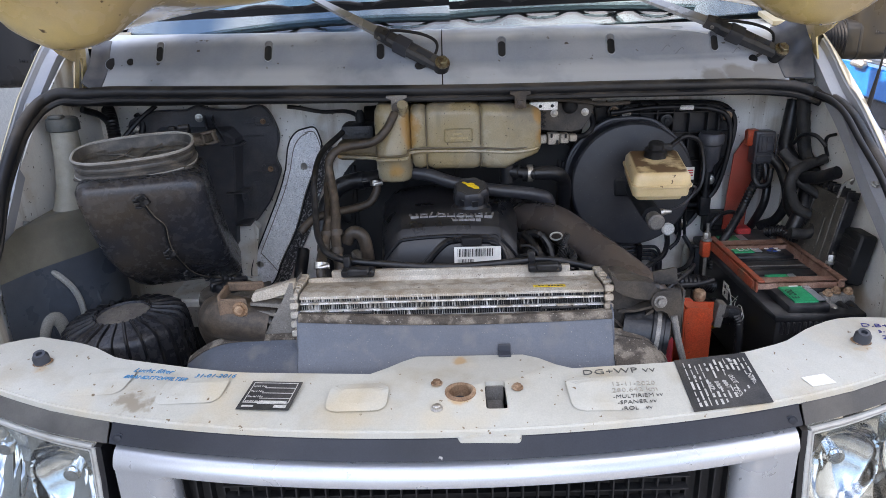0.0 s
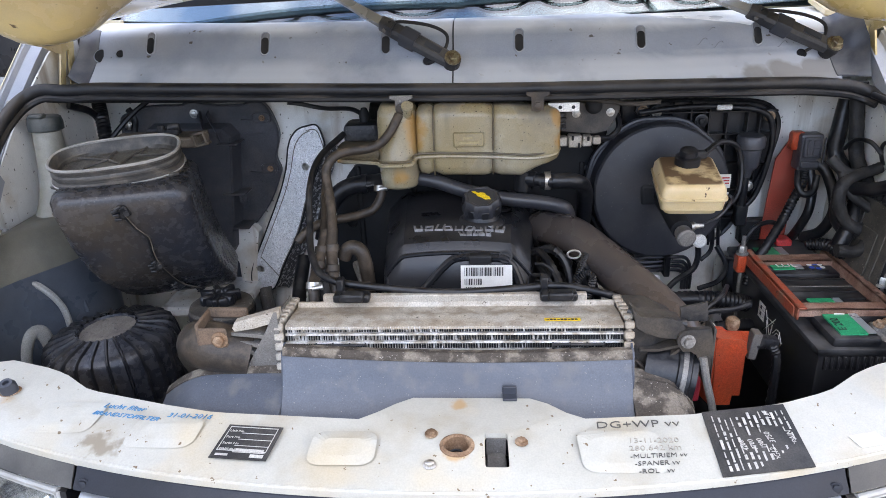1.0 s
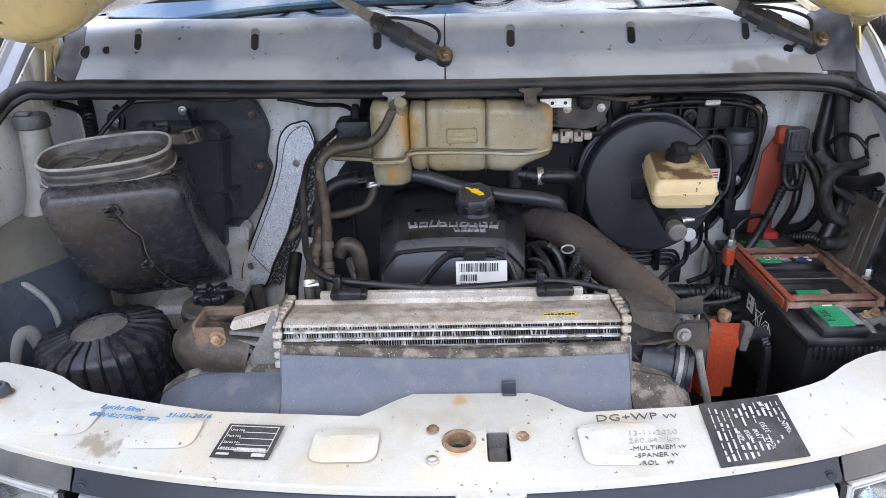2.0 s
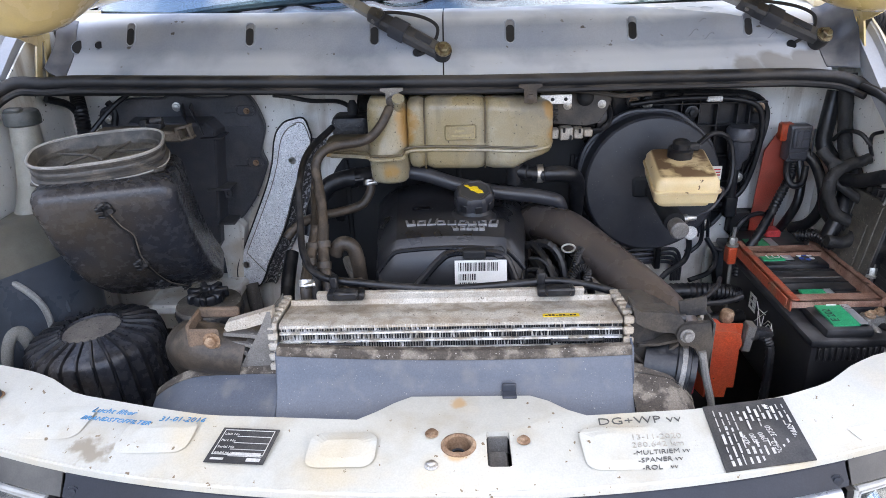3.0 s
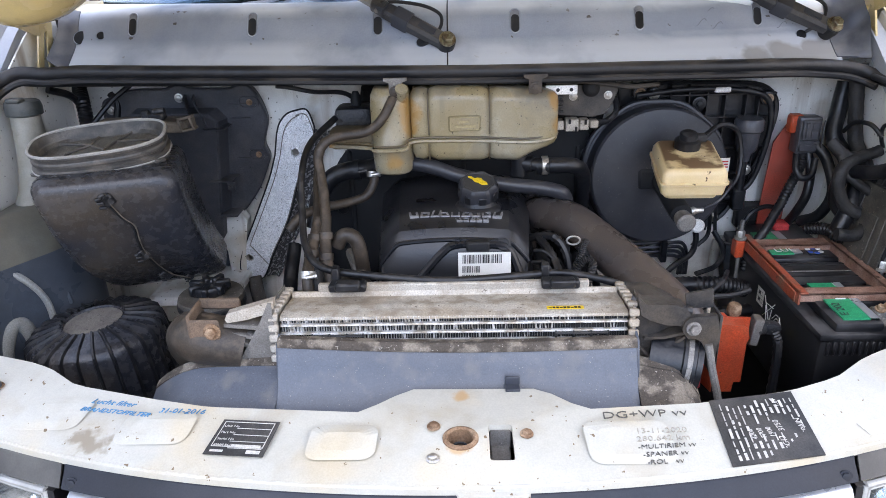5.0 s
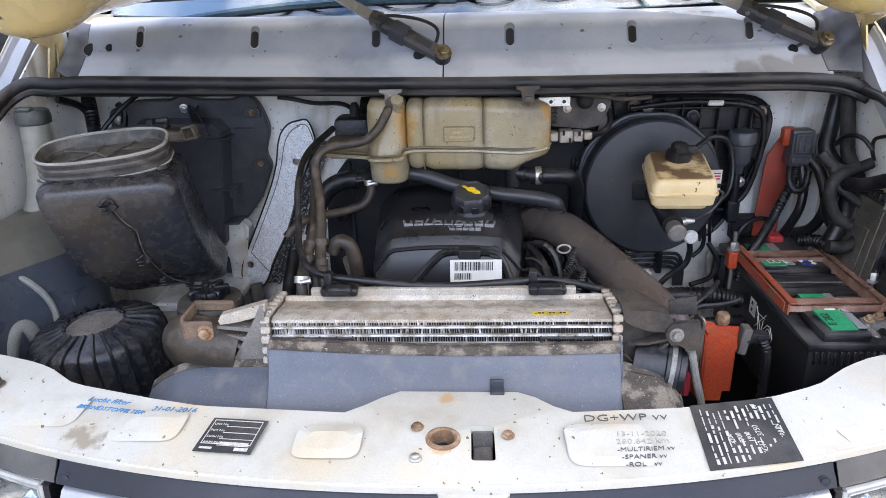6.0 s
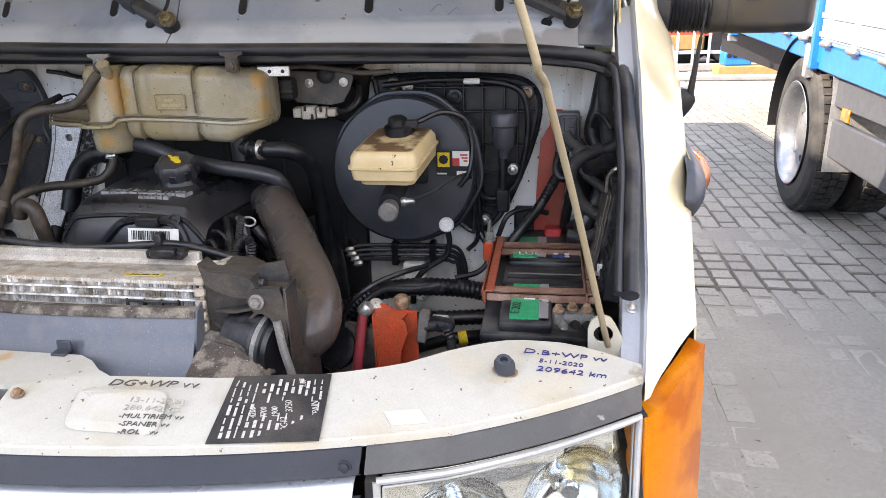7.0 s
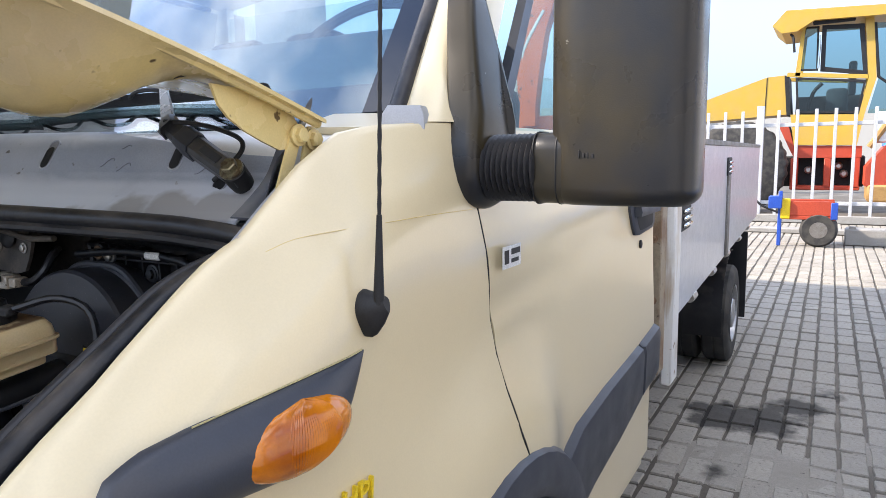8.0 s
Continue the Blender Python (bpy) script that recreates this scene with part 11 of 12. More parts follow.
for x, z in ((-0.26, 1.15), (0.30, 1.27), (0.30, 1.05), (0.02, 1.31)):
    bm = bmesh.new()
    lathe(bm, [(0.014, 0), (0.012, 0.004), (0.004, 0.006)], (x, 1.879, z), (0, -1, 0), 16)
    part("push_stud", bm, M_BLACK, pad)
# random pipework added to fill the gaps beside the engine
clut = thing("fuel_lines", (-0.2, 1.55, 1.0), "random filler pipes and connectors beside the engine", "pipes")
rngf = random.Random(17)
for k in range(9):
    x, y, z = rngf.uniform(-0.24, -0.15), rngf.uniform(1.50, 1.66), rngf.uniform(0.98, 1.10)
    pts = [(x, y, z)]
    for j in range(3):
        x, y, z = x + rngf.uniform(-0.05, 0.06), y + rngf.uniform(-0.05, 0.05), z + rngf.uniform(-0.01, 0.06)
        pts.append((min(max(x, -0.30), -0.14), min(max(y, 1.42), 1.72), min(z, 1.20)))
    hose("line", pts, rngf.choice((0.005, 0.007, 0.010)), rngf.choice((M_HOSE, M_HOSEB, M_ALUCAST, M_MDARK)), clut, 8, 5)
for k in range(7):
    x, y, z = rngf.uniform(-0.23, -0.14), rngf.uniform(1.46, 1.56), rngf.uniform(1.02, 1.12)
    bm = bmesh.new()
    box(bm, -0.014, 0.014, -0.009, 0.009, -0.011, 0.011, 0.002, m=pose(x, y, z, rngf.uniform(-30, 30), rngf.uniform(-30, 30), rngf.uniform(-60, 60)))
    part("connector", bm, rngf.choice((M_BLACKD, M_MDARK, M_ALUCAST)), clut)
for k in range(8):
    a0 = Vector((rngf.uniform(0.15, 0.19), rngf.uniform(1.48, 1.60), rngf.uniform(1.06, 1.13)))
    pts = [a0, a0 + Vector((rngf.uniform(0.0, 0.03), -0.02, rngf.uniform(0.0, 0.04))), a0 + Vector((rngf.uniform(0.02, 0.06), rngf.uniform(-0.05, 0.0), rngf.uniform(-0.03, 0.03))), a0 + Vector((rngf.uniform(0.04, 0.08), rngf.uniform(-0.03, 0.03), rngf.uniform(-0.08, -0.04)))]
    hose("line", pts, rngf.choice((0.003, 0.005, 0.007)), rngf.choice((M_HOSE, M_GRILLE, M_HOSEB)), clut, 8, 5)


# ---- the yard: truck ----
truck = thing("flatbed_truck", (0, 0, 0), "white and blue flatbed truck parked beside the van", "truck")


def tread(bm, x0, x1, y, r, n=56):
    """Blocks of tread round a tyre that lies across x."""
    for k in range(n):
        a = 2 * math.pi * k / n
        for j in range(4):
            xa = x0 + (x1 - x0) * (j + 0.06) / 4
            xb = x0 + (x1 - x0) * (j + 0.94) / 4
            aa = a + (0.5 * math.pi / n if j % 2 else 0)
            m = pose(0, y, r) @ Matrix.Rotation(aa, 4, "X")
            box(bm, xa, xb, -0.024, 0.024, r - 0.012, r + 0.006, 0, m=m)


for k, x in enumerate((0.0, 0.34)):
    tw = thing("wheel", (0, 0, 0), "", "")
    tw.parent = truck
    tw.matrix_basis = Matrix.Translation((x, 0, 0))
    bm = bmesh.new()
    R = 0.585
    lathe(bm, [(0.385, 0.01), (0.42, 0.0), (0.50, 0.002), (0.555, 0.020), (R - 0.012, 0.045), (R - 0.012, 0.255), (0.555, 0.28), (0.5, 0.298), (0.385, 0.29)], (x, 0, R), (1, 0, 0), 64, cap=False)
    tread(bm, x + 0.045, x + 0.255, 0, R - 0.006)
    part("tyre", bm, M_TYRE, tw, flat=True)
    bm = bmesh.new()
    lathe(bm, [(0.39, -0.008), (0.385, -0.012), (0.365, 0.0), (0.345, 0.03), (0.33, 0.12), (0.26, 0.15), (0.16, 0.145), (0.155, 0.08), (0.11, 0.06), (0.05, 0.055), (0.001, 0.055)], (x, 0, R), (1, 0, 0), 48, cap=False)
    rim = part("rim", bm, M_RIM, tw, "polished alloy rim")
    for j in range(10):
        a = 2 * math.pi * j / 10
        bolt("wheel_nut", (x + 0.148, 0.205 * math.cos(a), R + 0.205 * math.sin(a)), (-1, 0, 0), 0.018, 0.03, M_STEEL, rim)
    # dark discs on the rim stand for its shaded holes
    for j in range(10):
        a = 2 * math.pi * (j + 0.5) / 10
        bm = bmesh.new()
        lathe(bm, [(0.030, 0), (0.029, 0.004)], (x + 0.136, 0.285 * math.cos(a), R + 0.285 * math.sin(a)), (-1, 0, 0), 14)
        part("rim_hole", bm, M_MDARK, rim)
bm = bmesh.new()
arc = [(0.69 * math.cos(a), 0.60 + 0.69 * math.sin(a)) for a in (math.pi * (-0.03 + 0.66 * k / 16) for k in range(17))]
sheet(bm, [[(x, y, z) for y, z in arc] for x in (-0.02, 0.0, 0.66)], 0.008, (0, 0, 1))
part("mudguard", bm, M_GRILLE, truck, "black plastic mudguard")
bm = bmesh.new()
sheet(bm, [[(x, -0.66 - dy, z) for x in (0.02, 0.3, 0.68)] for dy, z in ((-0.30, 1.19), (0.0, 1.12), (0.06, 0.95), (0.07, 0.45))], 0.006, (0, -1, 0))
part("checker_plate", bm, M_CHECKER, truck, "aluminium checker plate")
for z0, z1, y1 in ((0.88, 1.06, -3.6), (0.55, 0.80, -3.6)):
    bm = bmesh.new()
    box(bm, 0.04, 0.09, y1, -0.72, z0, z1, 0.012)
    part("side_guard", bm, M_MDARK if z0 < 0 else mat("grey_side_guard", (0.085, 0.09, 0.10), 0.45), truck)
bm = bmesh.new()
box(bm, 0.030, 0.042, -1.04, -0.90, 0.82, 0.90, 0.004)
part("amber_marker", bm, M_AMBER, truck)
# the bed is tilted up towards its far end to fit the camera's view
def risen(bm):
    for v in bm.verts:
        v.co.z += 0.034 * v.co.y
    return bm


BEDEND = 6.75
bm = bmesh.new()
box(bm, 0.10, 2.3, -4.5, BEDEND, 1.14, 1.28, 0.01)
part("bed_floor", risen(bm), M_WOOD, truck)
bm = bmesh.new()
box(bm, 0.0, 0.10, -4.5, -0.40, 1.10, 1.275, 0.012)
box(bm, 0.0, 0.10, -0.45, BEDEND, 1.14, 1.275, 0.012)
part("bed_rail", risen(bm), M_TRUCKBLUE, truck)
for y0, y1 in ((-4.45, -3.40), (-3.40, -0.32), (-0.32, 2.72), (2.72, BEDEND)):
    bm = bmesh.new()
    box(bm, -0.005, 0.045, y0 + 0.06, y1 - 0.06, 1.30, 2.29, 0.006)
    sb = part("side_board", risen(bm), M_TRUCKWHITE, truck, "white ribbed side board")
    for zz in (1.32, 1.44, 1.80, 2.22):
        bm = bmesh.new()
        box(bm, -0.018, -0.004, y0 + 0.06, y1 - 0.06, zz, zz + 0.035, 0.004)
        part("board_rib", risen(bm), M_TRUCKWHITE, sb)
    n = int((y1 - y0) / 0.48)
    for j in range(n):
        yh = y0 + (y1 - y0) * (j + 0.5) / n
        bm = bmesh.new()
        box(bm, -0.050, 0.0, yh - 0.07, yh + 0.07, 1.265, 1.305, 0.014)
        part("board_hinge", risen(bm), M_STEEL, sb)
        bm = bmesh.new()
        box(bm, -0.030, -0.002, yh - 0.012, yh + 0.012, 1.30, 1.46, 0.004)
        part("hinge_strap", risen(bm), M_TRUCKWHITE, sb)
    bm = bmesh.new()
    box(bm, -0.035, 0.05, y1 - 0.04, y1 + 0.04, 1.10, 2.36, 0.006)
    part("stake", risen(bm), M_TRUCKBLUE, truck, "blue stake")
    bm = bmesh.new()
    box(bm, -0.040, 0.06, y1 + 0.045, y1 + 0.14, 1.03, 1.26, 0.008)
    part("stake_pocket", risen(bm), M_CHECKER, truck)
bm = bmesh.new()
box(bm, 0.06, 2.3, BEDEND - 0.05, BEDEND, 1.30, 2.29, 0.006)
part("end_board", risen(bm), M_TRUCKWHITE, truck)
bm = bmesh.new()
box(bm, 0.5, 0.8, -4.4, 6.4, 0.80, 1.10, 0.01)
box(bm, 1.6, 1.9, -4.4, 6.4, 0.80, 1.10, 0.01)
part("chassis_rail", bm, M_MDARK, truck)
bm = bmesh.new()
box(bm, 0.0, 2.4, -6.6, -4.7, 0.7, 3.0, 0.08, 2)
part("cab", bm, M_TRUCKWHITE, truck)
for x in (0.05, 2.05):
    bm = bmesh.new()
    lathe(bm, [(0.3, 0), (0.56, 0.01), (0.58, 0.06), (0.58, 0.24), (0.56, 0.3), (0.3, 0.3)], (x, -5.5, 0.58), (1, 0, 0), 40)
    part("front_tyre", bm, M_TYRE, truck)
truck.matrix_basis = pose(2.57, 6.04, 0, 0, 0, -3.0)

# ---- fence along the back of the yard ----
fence = thing("fence", (3, 18, 0), "white palisade fence of steel pales", "fence", kind="structure")
bm = bmesh.new()
box(bm, -0.032, 0.032, -0.008, 0.008, 0.10, 2.42, 0.006)
me_pale = mesh_of(bm, M_FENCE)
bm = bmesh.new()
box(bm, -0.075, 0.075, -0.05, 0.05, 0.0, 2.52, 0.008)
me_post = mesh_of(bm, M_FENCE)
for k in range(58):
    x = -5.0 + 0.36 * k
    ob = new("post" if k % 8 == 4 else "pale", me_post if k % 8 == 4 else me_pale)
    ob.parent = fence
    ob.location = (x + 0.74 - 3, -0.03, 0)
for z in (0.42, 2.10):
    bm = bmesh.new()
    box(bm, -4.6, 16.5, 18.0, 18.05, z - 0.04, z + 0.04, 0.008)
    part("rail", bm, M_FENCE, fence)
bm = bmesh.new()
box(bm, -8, 18, 15.6, 15.9, 0.0, 0.10, 0.02)
solo("kerb", bm, M_CONC, "low concrete kerb before the fence", "kerb", "structure")
bm = bmesh.new()
box(bm, -8, 30, 17.9, 18.1, 0.0, 0.16, 0.01)
solo("fence_footing", bm, M_CONC, "concrete fence footing", "footing", "structure")

# ---- yellow wheeled machine behind the fence ----
tractor = thing("wheel_loader", (0.8, 21.6, 0), "yellow wheeled machine with a glazed cab behind the fence", "loader")


def profile(bm, pts, y0, y1):
    """A plate or body whose side outline is pts (x, z), from y0 to y1."""
    loft(bm, [[(x, y, z) for x, z in pts] for y in (y0, y1)])


def window_ring(bm, pts, y0, y1, w):
    """A frame of width w along the outline pts."""
    cx, cz = sum(p[0] for p in pts) / len(pts), sum(p[1] for p in pts) / len(pts)
    inner = [(cx + (x - cx) * (1 - w / abs(x - cx)), cz + (z - cz) * (1 - w / abs(z - cz))) for x, z in pts]
    for k in range(len(pts)):
        a, b, c, d = pts[k], pts[(k + 1) % len(pts)], inner[(k + 1) % len(pts)], inner[k]
        profile(bm, (a, b, c, d), y0, y1)
    return inner


bm = bmesh.new()
profile(bm, ((-4.2, 2.40), (-4.2, 2.20), (0.40, 2.46), (0.34, 3.44), (-0.10, 3.41), (-1.63, 2.88)), 21.0, 22.3)
hood = part("engine_hood", bm, M_MYELLOW, tractor, "yellow sloping engine hood")
bm = bmesh.new()
profile(bm, ((-0.115, 2.45), (-0.095, 2.45), (-0.075, 3.40), (-0.095, 3.40)), 20.99, 21.0)
part("hood_seam", bm, M_MDARK, hood)
bm = bmesh.new()
profile(bm, ((0.40, 2.44), (0.50, 2.44), (0.41, 3.42), (0.31, 3.43)), 20.98, 22.2)
part("hood_gasket", bm, M_MDARK, tractor)
bm = bmesh.new()
profile(bm, ((0.49, 2.45), (2.10, 2.40), (1.98, 1.66), (0.60, 1.69)), 20.95, 22.4)
part("cab_base", bm, M_MYELLOW, tractor)
bm = bmesh.new()
profile(bm, ((0.00, 4.62), (0.30, 4.96), (3.0, 4.86), (3.0, 4.64), (0.92, 4.67), (0.56, 4.44), (0.22, 4.42)), 20.62, 22.7)
part("cab_roof", bm, M_MYELLOW, tractor, "yellow cab roof with a deep visor")
bm = bmesh.new()
profile(bm, ((0.90, 4.58), (1.78, 4.60), (1.80, 4.68), (0.88, 4.68)), 20.78, 20.86)
part("roof_lamp_bar", bm, M_MDARK, tractor)
for y in (20.95, 22.35):
    for pts in (((0.55, 3.40), (0.66, 3.40), (0.74, 4.66), (0.66, 4.66)), ((1.99, 4.66), (2.17, 4.66), (2.30, 3.25), (2.10, 2.40), (1.98, 2.40), (2.13, 3.25))):
        bm = bmesh.new()
        profile(bm, pts, y, y + 0.12)
        part("cab_pillar", bm, M_MYELLOW, tractor)
    bm = bmesh.new()
    profile(bm, ((0.36, 3.40), (2.14, 3.24), (2.13, 3.34), (0.38, 3.50)), y, y + 0.10)
    part("waist_rail", bm, M_MYELLOW, tractor)
for pts, w in ((((0.70, 4.58), (1.03, 4.57), (1.05, 3.50), (0.60, 3.52)), 0.045), (((1.09, 4.58), (1.98, 4.54), (2.11, 3.34), (1.10, 3.48)), 0.10), (((0.56, 3.37), (2.09, 3.21), (1.98, 2.43), (0.63, 2.48)), 0.05)):
    bm = bmesh.new()
    inner = window_ring(bm, pts, 20.96, 21.02, w)
    wf = part("window_frame", bm, M_MDARK, tractor)
    bm = bmesh.new()
    profile(bm, inner, 20.99, 21.0)
    part("cab_window", bm, M_CABGLASS, wf)
bm = bmesh.new()
profile(bm, ((2.20, 4.54), (2.75, 4.50), (3.05, 3.0), (2.95, 2.40), (2.16, 2.42), (2.34, 3.27)), 20.99, 21.0)
part("front_window", bm, M_CABGLASS, tractor)
hose("window_brace", [(2.20, 20.97, 4.54), (2.34, 20.97, 3.27), (2.62, 20.97, 3.05), (2.95, 20.97, 2.45)], 0.035, M_MDARK, tractor, 6, 2, smooth=False)
hose("wiper_pivot", [(1.05, 20.93, 4.35), (1.06, 20.93, 4.1), (1.05, 20.93, 3.55)], 0.025, M_CHROME, tractor, 6, 2)
bm = bmesh.new()
box(bm, 1.25, 1.75, 21.55, 22.0, 2.45, 3.10, 0.10, 2)
box(bm, 1.72, 1.90, 21.55, 22.0, 2.9, 3.75, 0.06, 2)
part("cab_seat", bm, M_SEAT, tractor)
hose("steering_column", [(0.85, 21.7, 2.5), (0.95, 21.7, 3.0), (1.15, 21.7, 3.25)], 0.05, M_MDARK, tractor, 6, 3)
bm = bmesh.new()
box(bm, 0.55, 2.1, 22.1, 22.3, 2.45, 2.95, 0.02)
part("rear_panel", bm, M_INTERIOR, tractor)
# red chassis, with dark gaps between its members
bm = bmesh.new()
profile(bm, ((0.20, 2.25), (0.44, 2.25), (0.60, 1.68), (2.10, 1.64), (2.10, 1.36), (0.62, 1.36), (0.50, 1.60)), 21.0, 22.2)
part("red_chassis", bm, M_MRED, tractor, "red lower chassis")
for x0, x1, z0, z1 in ((0.55, 0.72, 0.62, 1.36), (1.30, 1.46, 0.60, 1.36), (1.92, 2.08, 0.60, 1.36), (0.55, 2.1, 0.55, 0.66)):
    bm = bmesh.new()
    box(bm, x0, x1, 21.0, 22.0, z0, z1, 0.02)
    part("chassis_member", bm, M_MRED, tractor)
bm = bmesh.new()
box(bm, 0.30, 2.2, 21.5, 22.2, 0.62, 1.40, 0.03)
part("underbody", bm, M_MDARK, tractor)
for x, z in ((1.62, 1.15), (1.75, 0.95), (0.95, 1.05)):
    bm = bmesh.new()
    lathe(bm, [(0.10, 0), (0.09, 0.2), (0.05, 0.24)], (x, 21.5, z), (0, -1, 0), 14)
    part("drive_part", bm, M_STEEL, tractor)
for x in (-0.68, 4.1):
    bm = bmesh.new()
    lathe(bm, [(0.45, 0), (0.95, -0.02), (1.13, 0.05), (1.17, 0.15), (1.17, 0.5), (1.1, 0.6), (0.45, 0.6)], (x, 20.3, 1.13), (0, 1, 0), 104, 26, 0.025)
    part("tyre", bm, M_TYRE, tractor, "deep-lugged black tyre")
    bm = bmesh.new()
    lathe(bm, [(0.50, -0.03), (0.44, 0.05), (0.15, 0.06)], (x, 20.3, 1.13), (0, 1, 0), 24)
    part("rim", bm, M_MRED, tractor)
for x, z in ((0.42, 4.40), (2.6, 4.3)):
    hose("cab_mirror_arm", [(x, 20.8, z), (x + 0.06, 20.7, z - 0.1), (x + 0.10, 20.7, z - 0.45)], 0.03, M_MDARK, tractor, 6, 4)

roller = thing("road_roller", (4.2, 20.2, 0), "red-orange road roller behind the fence", "roller")
bm = bmesh.new()
loft(bm, [[(x, y, z) for y, z in ((19.7, 0.72), (21.0, 0.72), (21.0, zt), (19.7, zt))] for x, zt in ((2.15, 1.15), (2.5, 1.62), (3.0, 1.80), (5.4, 1.75), (5.9, 1.2))])
part("hood", bm, M_MRED, roller)
for k in range(7):
    bm = bmesh.new()
    box(bm, 2.85 + 0.34 * k, 3.12 + 0.34 * k, 19.68, 19.70, 1.16, 1.42, 0.01)
    part("letter_block", bm, M_MWHITE, roller)
bm = bmesh.new()
lathe(bm, [(0.1, 0), (0.55, 0.0), (0.55, 1.6), (0.1, 1.6)], (5.3, 19.6, 0.55), (0, 1, 0), 32)
part("drum", bm, M_MDARK, roller)
bm = bmesh.new()
box(bm, 2.2, 4.6, 19.65, 21.0, 0.35, 0.75, 0.05)
part("base", bm, M_WOOD, roller, "tan base frame")
bm = bmesh.new()
box(bm, 2.3, 2.9, 19.8, 20.4, 1.7, 2.4, 0.04)
part("white_canopy", bm, M_MWHITE, roller)
hose("hand_rail", [(2.2, 19.8, 1.6), (2.7, 19.8, 2.3), (3.6, 19.8, 2.5), (4.2, 19.8, 2.0)], 0.07, M_WOOD, roller, 8, 5)

excav = thing("excavator", (-9.0, 27, 0), "orange excavator with a raised boom", "excavator")
bm = bmesh.new()
loft(bm, [[(x - w, 26, z), (x + w, 26, z), (x + w, 26.5, z), (x - w, 26.5, z)] for x, w, z in ((-8.75, 0.32, 2.6), (-8.75, 0.34, 3.4), (-8.72, 0.45, 4.6), (-8.62, 0.58, 6.0), (-8.35, 0.72, 7.3), (-7.8, 0.60, 8.6))])
part("boom", bm, M_MORANGE, excav)
hose("ram", [(-9.3, 26.2, 3.6), (-8.9, 26.1, 5.4), (-8.1, 26.1, 6.8)], 0.12, M_STEEL, excav, 8, 3)
bm = bmesh.new()
box(bm, -11.5, -7.6, 26.4, 29, 1.1, 3.0, 0.1, 2)
part("house", bm, M_MORANGE, excav)
bm = bmesh.new()
box(bm, -12, -7, 26.2, 29.2, 0.0, 1.0, 0.3, 3)
part("track", bm, M_MDARK, excav)
bm = bmesh.new()
box(bm, -9.5, -8.0, 26.3, 27.6, 3.0, 4.4, 0.1)
part("cab", bm, M_GLASS, excav)

cart = thing("hand_cart", (1.2, 14.0, 0), "small red two-wheeled hand cart", "cart")
for y in (13.75, 14.25):
    bm = bmesh.new()
    lathe(bm, [(0.12, -0.05), (0.24, -0.06), (0.275, -0.02), (0.275, 0.02), (0.24, 0.06), (0.12, 0.05)], (1.34, y, 0.275), (0, 1, 0), 28)
    wt = part("wheel", bm, M_TYRE, cart)
    bm = bmesh.new()
    lathe(bm, [(0.13, -0.056), (0.10, -0.03), (0.03, -0.05)], (1.34, y, 0.275), (0, 1, 0), 18)
    part("rim", bm, M_ALUCAST, wt)
for x0, x1, y0, y1, z0, z1, m in ((0.80, 1.55, 13.70, 13.75, 0.50, 0.74, M_MRED), (0.80, 1.55, 14.25, 14.30, 0.50, 0.74, M_MRED), (0.78, 0.92, 13.68, 13.74, 0.45, 0.78, M_YELLOW), (1.50, 1.60, 13.68, 13.74, 0.45, 0.72, M_BLUEPL), (0.74, 0.80, 13.7, 13.76, 0.0, 0.9, M_BLUEPL), (0.80, 1.58, 13.7, 14.3, 0.44, 0.50, M_MRED), (0.60, 0.80, 13.6, 13.8, 0.62, 0.82, M_BLUEPL)):
    bm = bmesh.new()
    box(bm, x0, x1, y0, y1, z0, z1, 0.01)
    part("panel" if m is M_MRED else "marker", bm, m, cart)
hose("handle", [(0.80, 14.0, 0.5), (0.5, 14.0, 0.62), (0.35, 14.0, 0.75)], 0.02, M_MDARK, cart, 6, 3)

for x0, x1, z1, m, lab in ((1.72, 2.34, 0.27, M_CONC, "grey concrete ballast block"), (2.44, 2.88, 0.36, M_MYELLOW, "small yellow block on the paving"), (2.36, 2.44, 0.20, M_CONC, "thin concrete slab standing on edge")):
    bm = bmesh.new()
    box(bm, x0, x1, 14.1, 14.5, 0.0, z1, 0.02)
    if m is M_CONC and x1 > 2.3 and x0 < 2:
        box(bm, x0 + 0.05, x0 + 0.15, 14.12, 14.2, z1 - 0.01, z1 + 0.05, 0.01)
    solo("ballast_block", bm, m, lab, "block")
bluem = thing("compressor", (4.9, 17.0, 0), "blue machine standing on a timber beam", "machine")
bm = bmesh.new()
box(bm, 4.48, 5.05, 16.8, 17.3, 0.20, 0.63, 0.03)
part("housing", bm, M_TRUCKBLUE, bluem)
for k in range(4):
    bm = bmesh.new()
    lathe(bm, [(0.06, 0), (0.05, 0.03)], (4.58 + 0.13 * k, 16.8, 0.42), (0, -1, 0), 14)
    part("dial", bm, M_MDARK, bluem)
bm = bmesh.new()
box(bm, 4.35, 6.4, 16.7, 17.3, 0.0, 0.20, 0.02)
part("timber_beam", bm, M_WOOD, bluem)
for z in (0.35, 0.55):
    hose("pipework", [(5.05, 17.0, z), (5.5, 16.9, z + 0.05), (6.0, 17.0, z)], 0.06, M_STEEL, bluem, 8, 4)
picker = thing("boom_lift", (5.0, 30, 0), "blue boom lift in the distance", "lift")
hose("boom", [(3.9, 30, 2.0), (4.6, 30, 3.1), (5.7, 30, 4.56)], 0.12, M_TRUCKBLUE, picker, 8, 2)
bm = bmesh.new()
box(bm, 5.3, 6.3, 29.6, 30.4, 4.5, 4.6)
box(bm, 5.3, 6.3, 29.6, 29.64, 5.0, 5.06)
